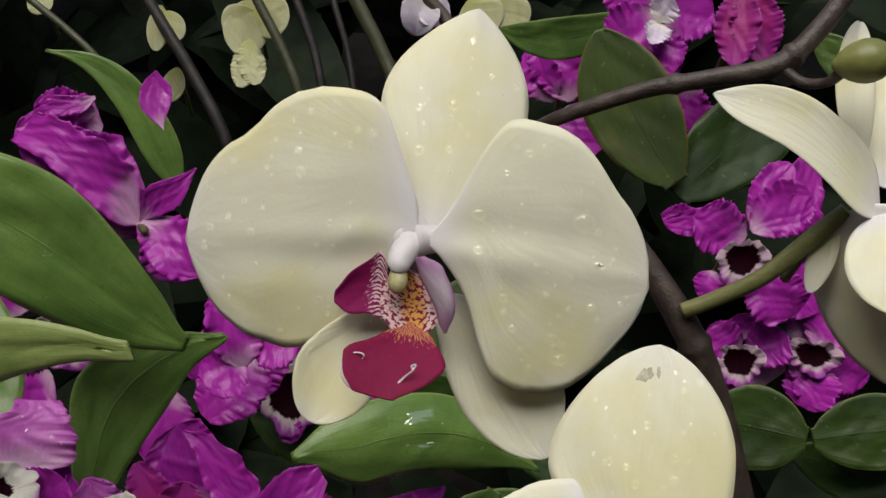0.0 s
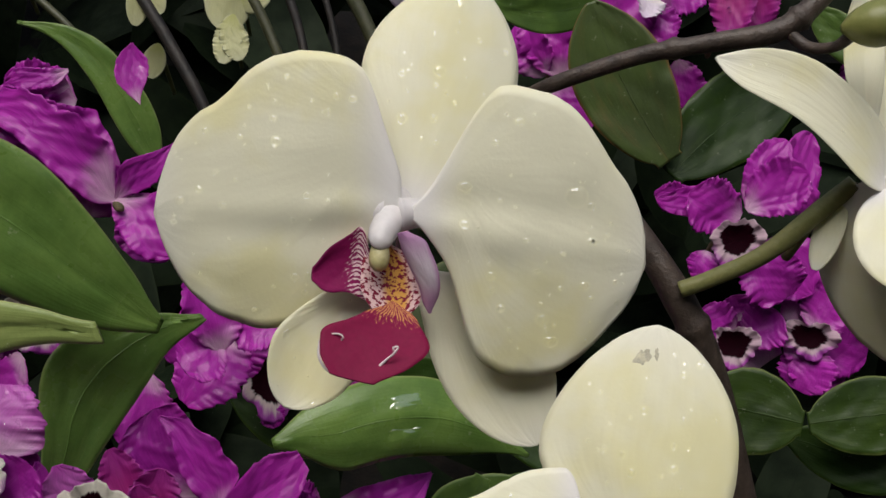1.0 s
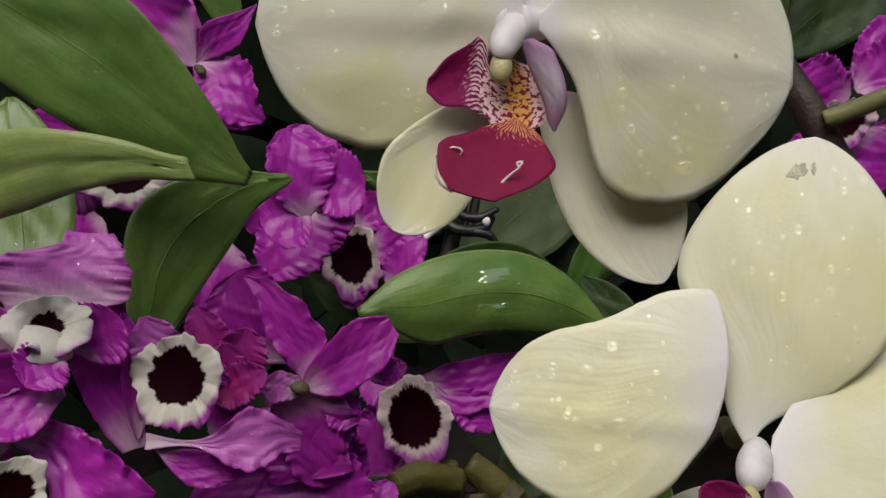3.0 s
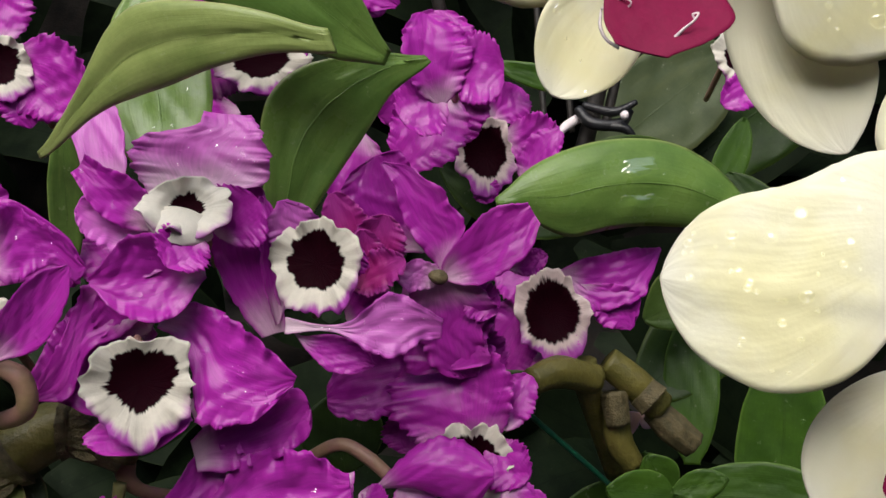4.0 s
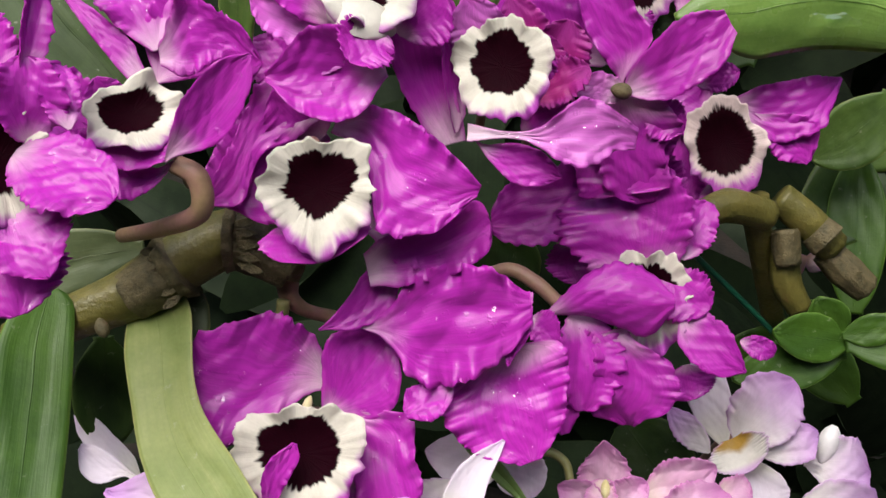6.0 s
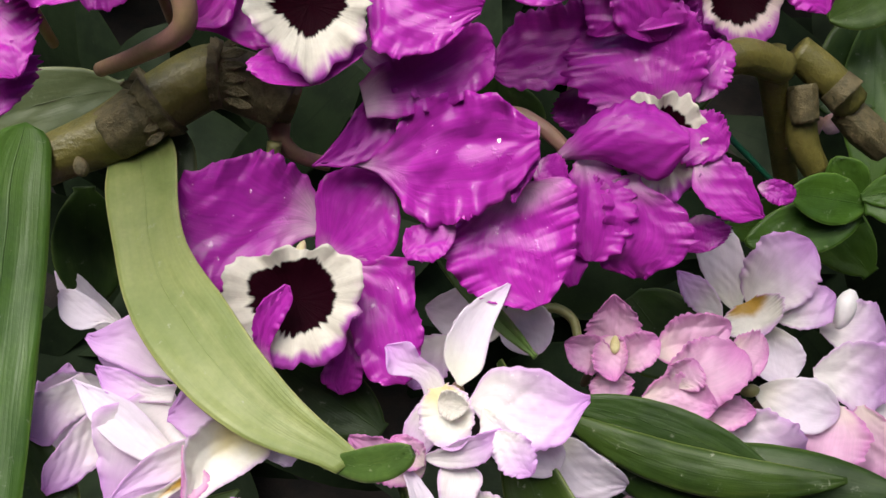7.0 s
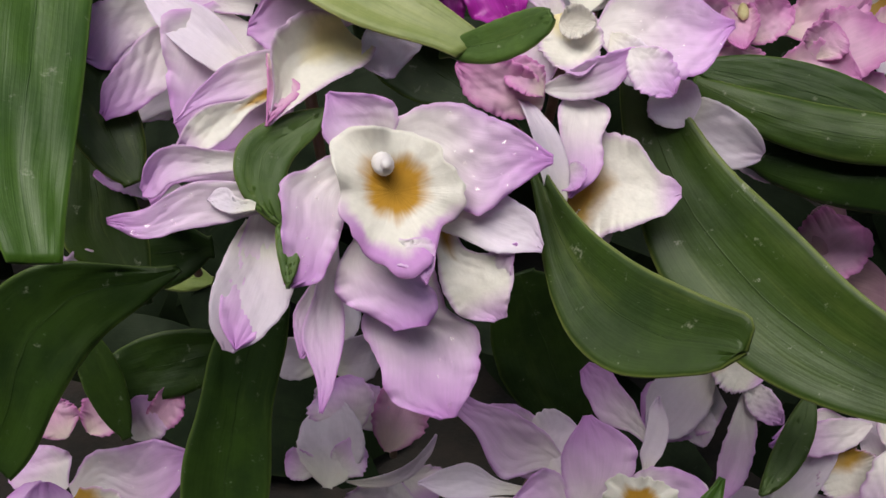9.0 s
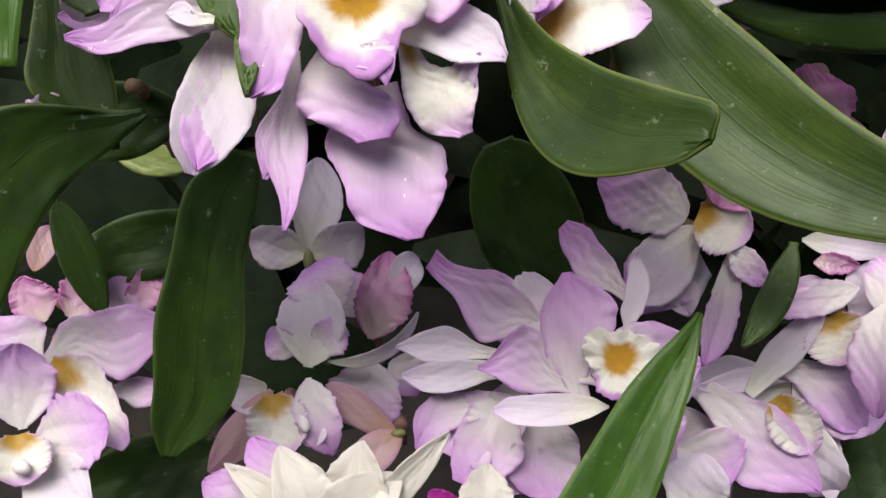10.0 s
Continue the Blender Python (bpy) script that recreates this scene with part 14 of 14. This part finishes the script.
blade(flower, 'petal', (-0.0968, 0.2908, 0.3588), (-0.0885, 0.2887, 0.3511), 0.0133, (0.3514, -0.7373, 0.5769), 'pale', ruffle=0.04, waves=5, jag=0.07, full=0.7, cup=0.2, point=0.934, crumple=0.022, bend=0.044, curl=-0.12, twist=31.294, side=-0.042, peak=0.461, fold=-0.036, lean=-0.165)
blade(flower, 'petal', (-0.0978, 0.2995, 0.3727), (-0.0946, 0.3073, 0.3828), 0.0090, (0.0914, -0.8045, 0.5868), 'white', ruffle=0.02, waves=4, jag=0.03, full=0.7, cup=0.25, point=0.626, crumple=0.018, bend=0.129, curl=-0.274, twist=-39.11, side=-0.006, peak=0.545, fold=-0.04)

flower = thing('dendrobium_flower', (-0.088, 0.2657, 0.3546), 'withering salmon dendrobium bud in the shade', 'orchid flower', 'lilac-white dendrobium flowers')
tube(flower, 'pedicel', [(-0.0901, 0.2764, 0.3495), (-0.0919, 0.2852, 0.3452), (-0.0959, 0.3056, 0.3234)], (0.0018, 0.0013, 0.0012), 'rose_stem')
blade(flower, 'petal', (-0.0884, 0.2655, 0.3543), (-0.1056, 0.2651, 0.3652), 0.0084, (0.2571, -0.8913, 0.3735), 'salmon', bend=0.031, curl=-0.224, twist=21.868, side=-0.016, peak=0.638, point=0.827, fold=-0.035)
blade(flower, 'petal', (-0.0874, 0.266, 0.355), (-0.0978, 0.2579, 0.3471), 0.0095, (0.1119, -0.7641, 0.6353), 'salmon', bend=0.103, curl=-0.101, twist=21.684, side=-0.01, peak=0.54, point=0.982, fold=0.07)
knob(flower, 'stalk', (-0.0898, 0.2645, 0.3551), (-0.0859, 0.2654, 0.3555), 0.00109, 'green_stem')

flower = thing('white_orchid_flower', (-0.0874, 0.2228, 0.3611), 'white frilled orchid flower at the bed edge', 'orchid flower', 'white frilled orchid flowers')
tube(flower, 'pedicel', [(-0.0894, 0.2334, 0.356), (-0.0912, 0.2423, 0.3517), (-0.0952, 0.2627, 0.3299)], (0.0018, 0.0013, 0.0012), 'green_stem')
blade(flower, 'petal', (-0.0902, 0.2202, 0.3568), (-0.1018, 0.2229, 0.3767), 0.0126, (0.4364, -0.8202, 0.3699), 'ivory', ruffle=0.05, waves=4, jag=0.03, full=0.8, cup=0.25, point=0.815, crumple=0.018, bend=0.147, curl=-0.19, twist=-20.101, side=-0.013, peak=0.497, fold=-0.102)
blade(flower, 'petal', (-0.0868, 0.2209, 0.3569), (-0.0862, 0.2267, 0.3782), 0.0149, (0.2267, -0.9409, 0.2515), 'ivory', ruffle=0.05, waves=4, jag=0.03, full=0.8, cup=0.25, point=0.977, crumple=0.018, bend=-0.048, curl=-0.175, twist=33.628, side=0.002, peak=0.489, fold=0.11)
blade(flower, 'petal', (-0.0844, 0.2209, 0.356), (-0.0688, 0.2319, 0.3795), 0.0069, (0.3178, -0.9221, 0.2206), 'ivory', ruffle=0.02, waves=4, jag=0.03, full=0.7, cup=0.25, point=0.874, crumple=0.018, bend=-0.017, curl=-0.16, twist=-10.311, side=-0.08, peak=0.572, fold=-0.008)
blade(flower, 'petal', (-0.0934, 0.2191, 0.3584), (-0.0785, 0.2246, 0.3729), 0.0137, (-0.0553, -0.9159, 0.3975), 'ivory', ruffle=0.02, waves=4, jag=0.03, full=0.7, cup=0.25, point=0.864, crumple=0.018, bend=0.098, curl=-0.223, twist=11.698, side=-0.016, peak=0.469, fold=0.105)
blade(flower, 'petal', (-0.0939, 0.2206, 0.357), (-0.1139, 0.2214, 0.3713), 0.0069, (0.3158, -0.8185, 0.48), 'ivory', ruffle=0.02, waves=4, jag=0.03, full=0.7, cup=0.25, point=0.926, crumple=0.018, bend=-0.015, curl=-0.3, twist=1.515, side=0.05, peak=0.44, fold=-0.029)

flower = thing('white_orchid_flower', (-0.0614, 0.2298, 0.3581), 'white frilled orchid flower at the bed edge', 'orchid flower', 'white frilled orchid flowers')
tube(flower, 'pedicel', [(-0.0635, 0.2404, 0.353), (-0.0653, 0.2493, 0.3487), (-0.0693, 0.2697, 0.3269)], (0.0018, 0.0013, 0.0012), 'green_stem')
blade(flower, 'petal', (-0.0613, 0.2293, 0.357), (-0.0613, 0.2324, 0.3727), 0.0128, (0.1196, -0.9747, 0.1888), 'ivory', ruffle=0.1, waves=4, jag=0.03, full=0.7, cup=0.25, point=0.727, crumple=0.018, bend=0.06, curl=-0.291, twist=-18.077, side=0.02, peak=0.48, fold=-0.059)
blade(flower, 'petal', (-0.0613, 0.2293, 0.357), (-0.0726, 0.2298, 0.3674), 0.0070, (0.4146, -0.7673, 0.4892), 'crimson', ruffle=0.09, waves=9, jag=0.05, full=0.55, cup=0.4)

flower = thing('dendrobium_flower', (-0.1042, 0.2291, 0.36), 'pale lilac dendrobium orchid flower with soft wavy petals', 'orchid flower', 'lilac-white dendrobium flowers')
tube(flower, 'pedicel', [(-0.1063, 0.2397, 0.3549), (-0.1081, 0.2486, 0.3507), (-0.1121, 0.269, 0.3288)], (0.0018, 0.0013, 0.0012), 'rose_stem')
blade(flower, 'petal', (-0.1002, 0.2284, 0.3569), (-0.1109, 0.2304, 0.3724), 0.0101, (0.4452, -0.7977, 0.4067), 'pale', ruffle=0.04, waves=5, jag=0.07, full=0.7, cup=0.2, point=0.619, crumple=0.022, bend=-0.054, curl=-0.169, twist=26.71, side=-0.013, peak=0.525, fold=-0.026, lean=0.071)
blade(flower, 'petal', (-0.106, 0.2266, 0.3556), (-0.1204, 0.2255, 0.3639), 0.0108, (0.3869, -0.7192, 0.577), 'pale', ruffle=0.04, waves=5, jag=0.07, full=0.7, cup=0.2, point=0.859, crumple=0.022, bend=0.056, curl=0.016, twist=-11.648, side=-0.012, peak=0.614, fold=-0.062, lean=0.106)
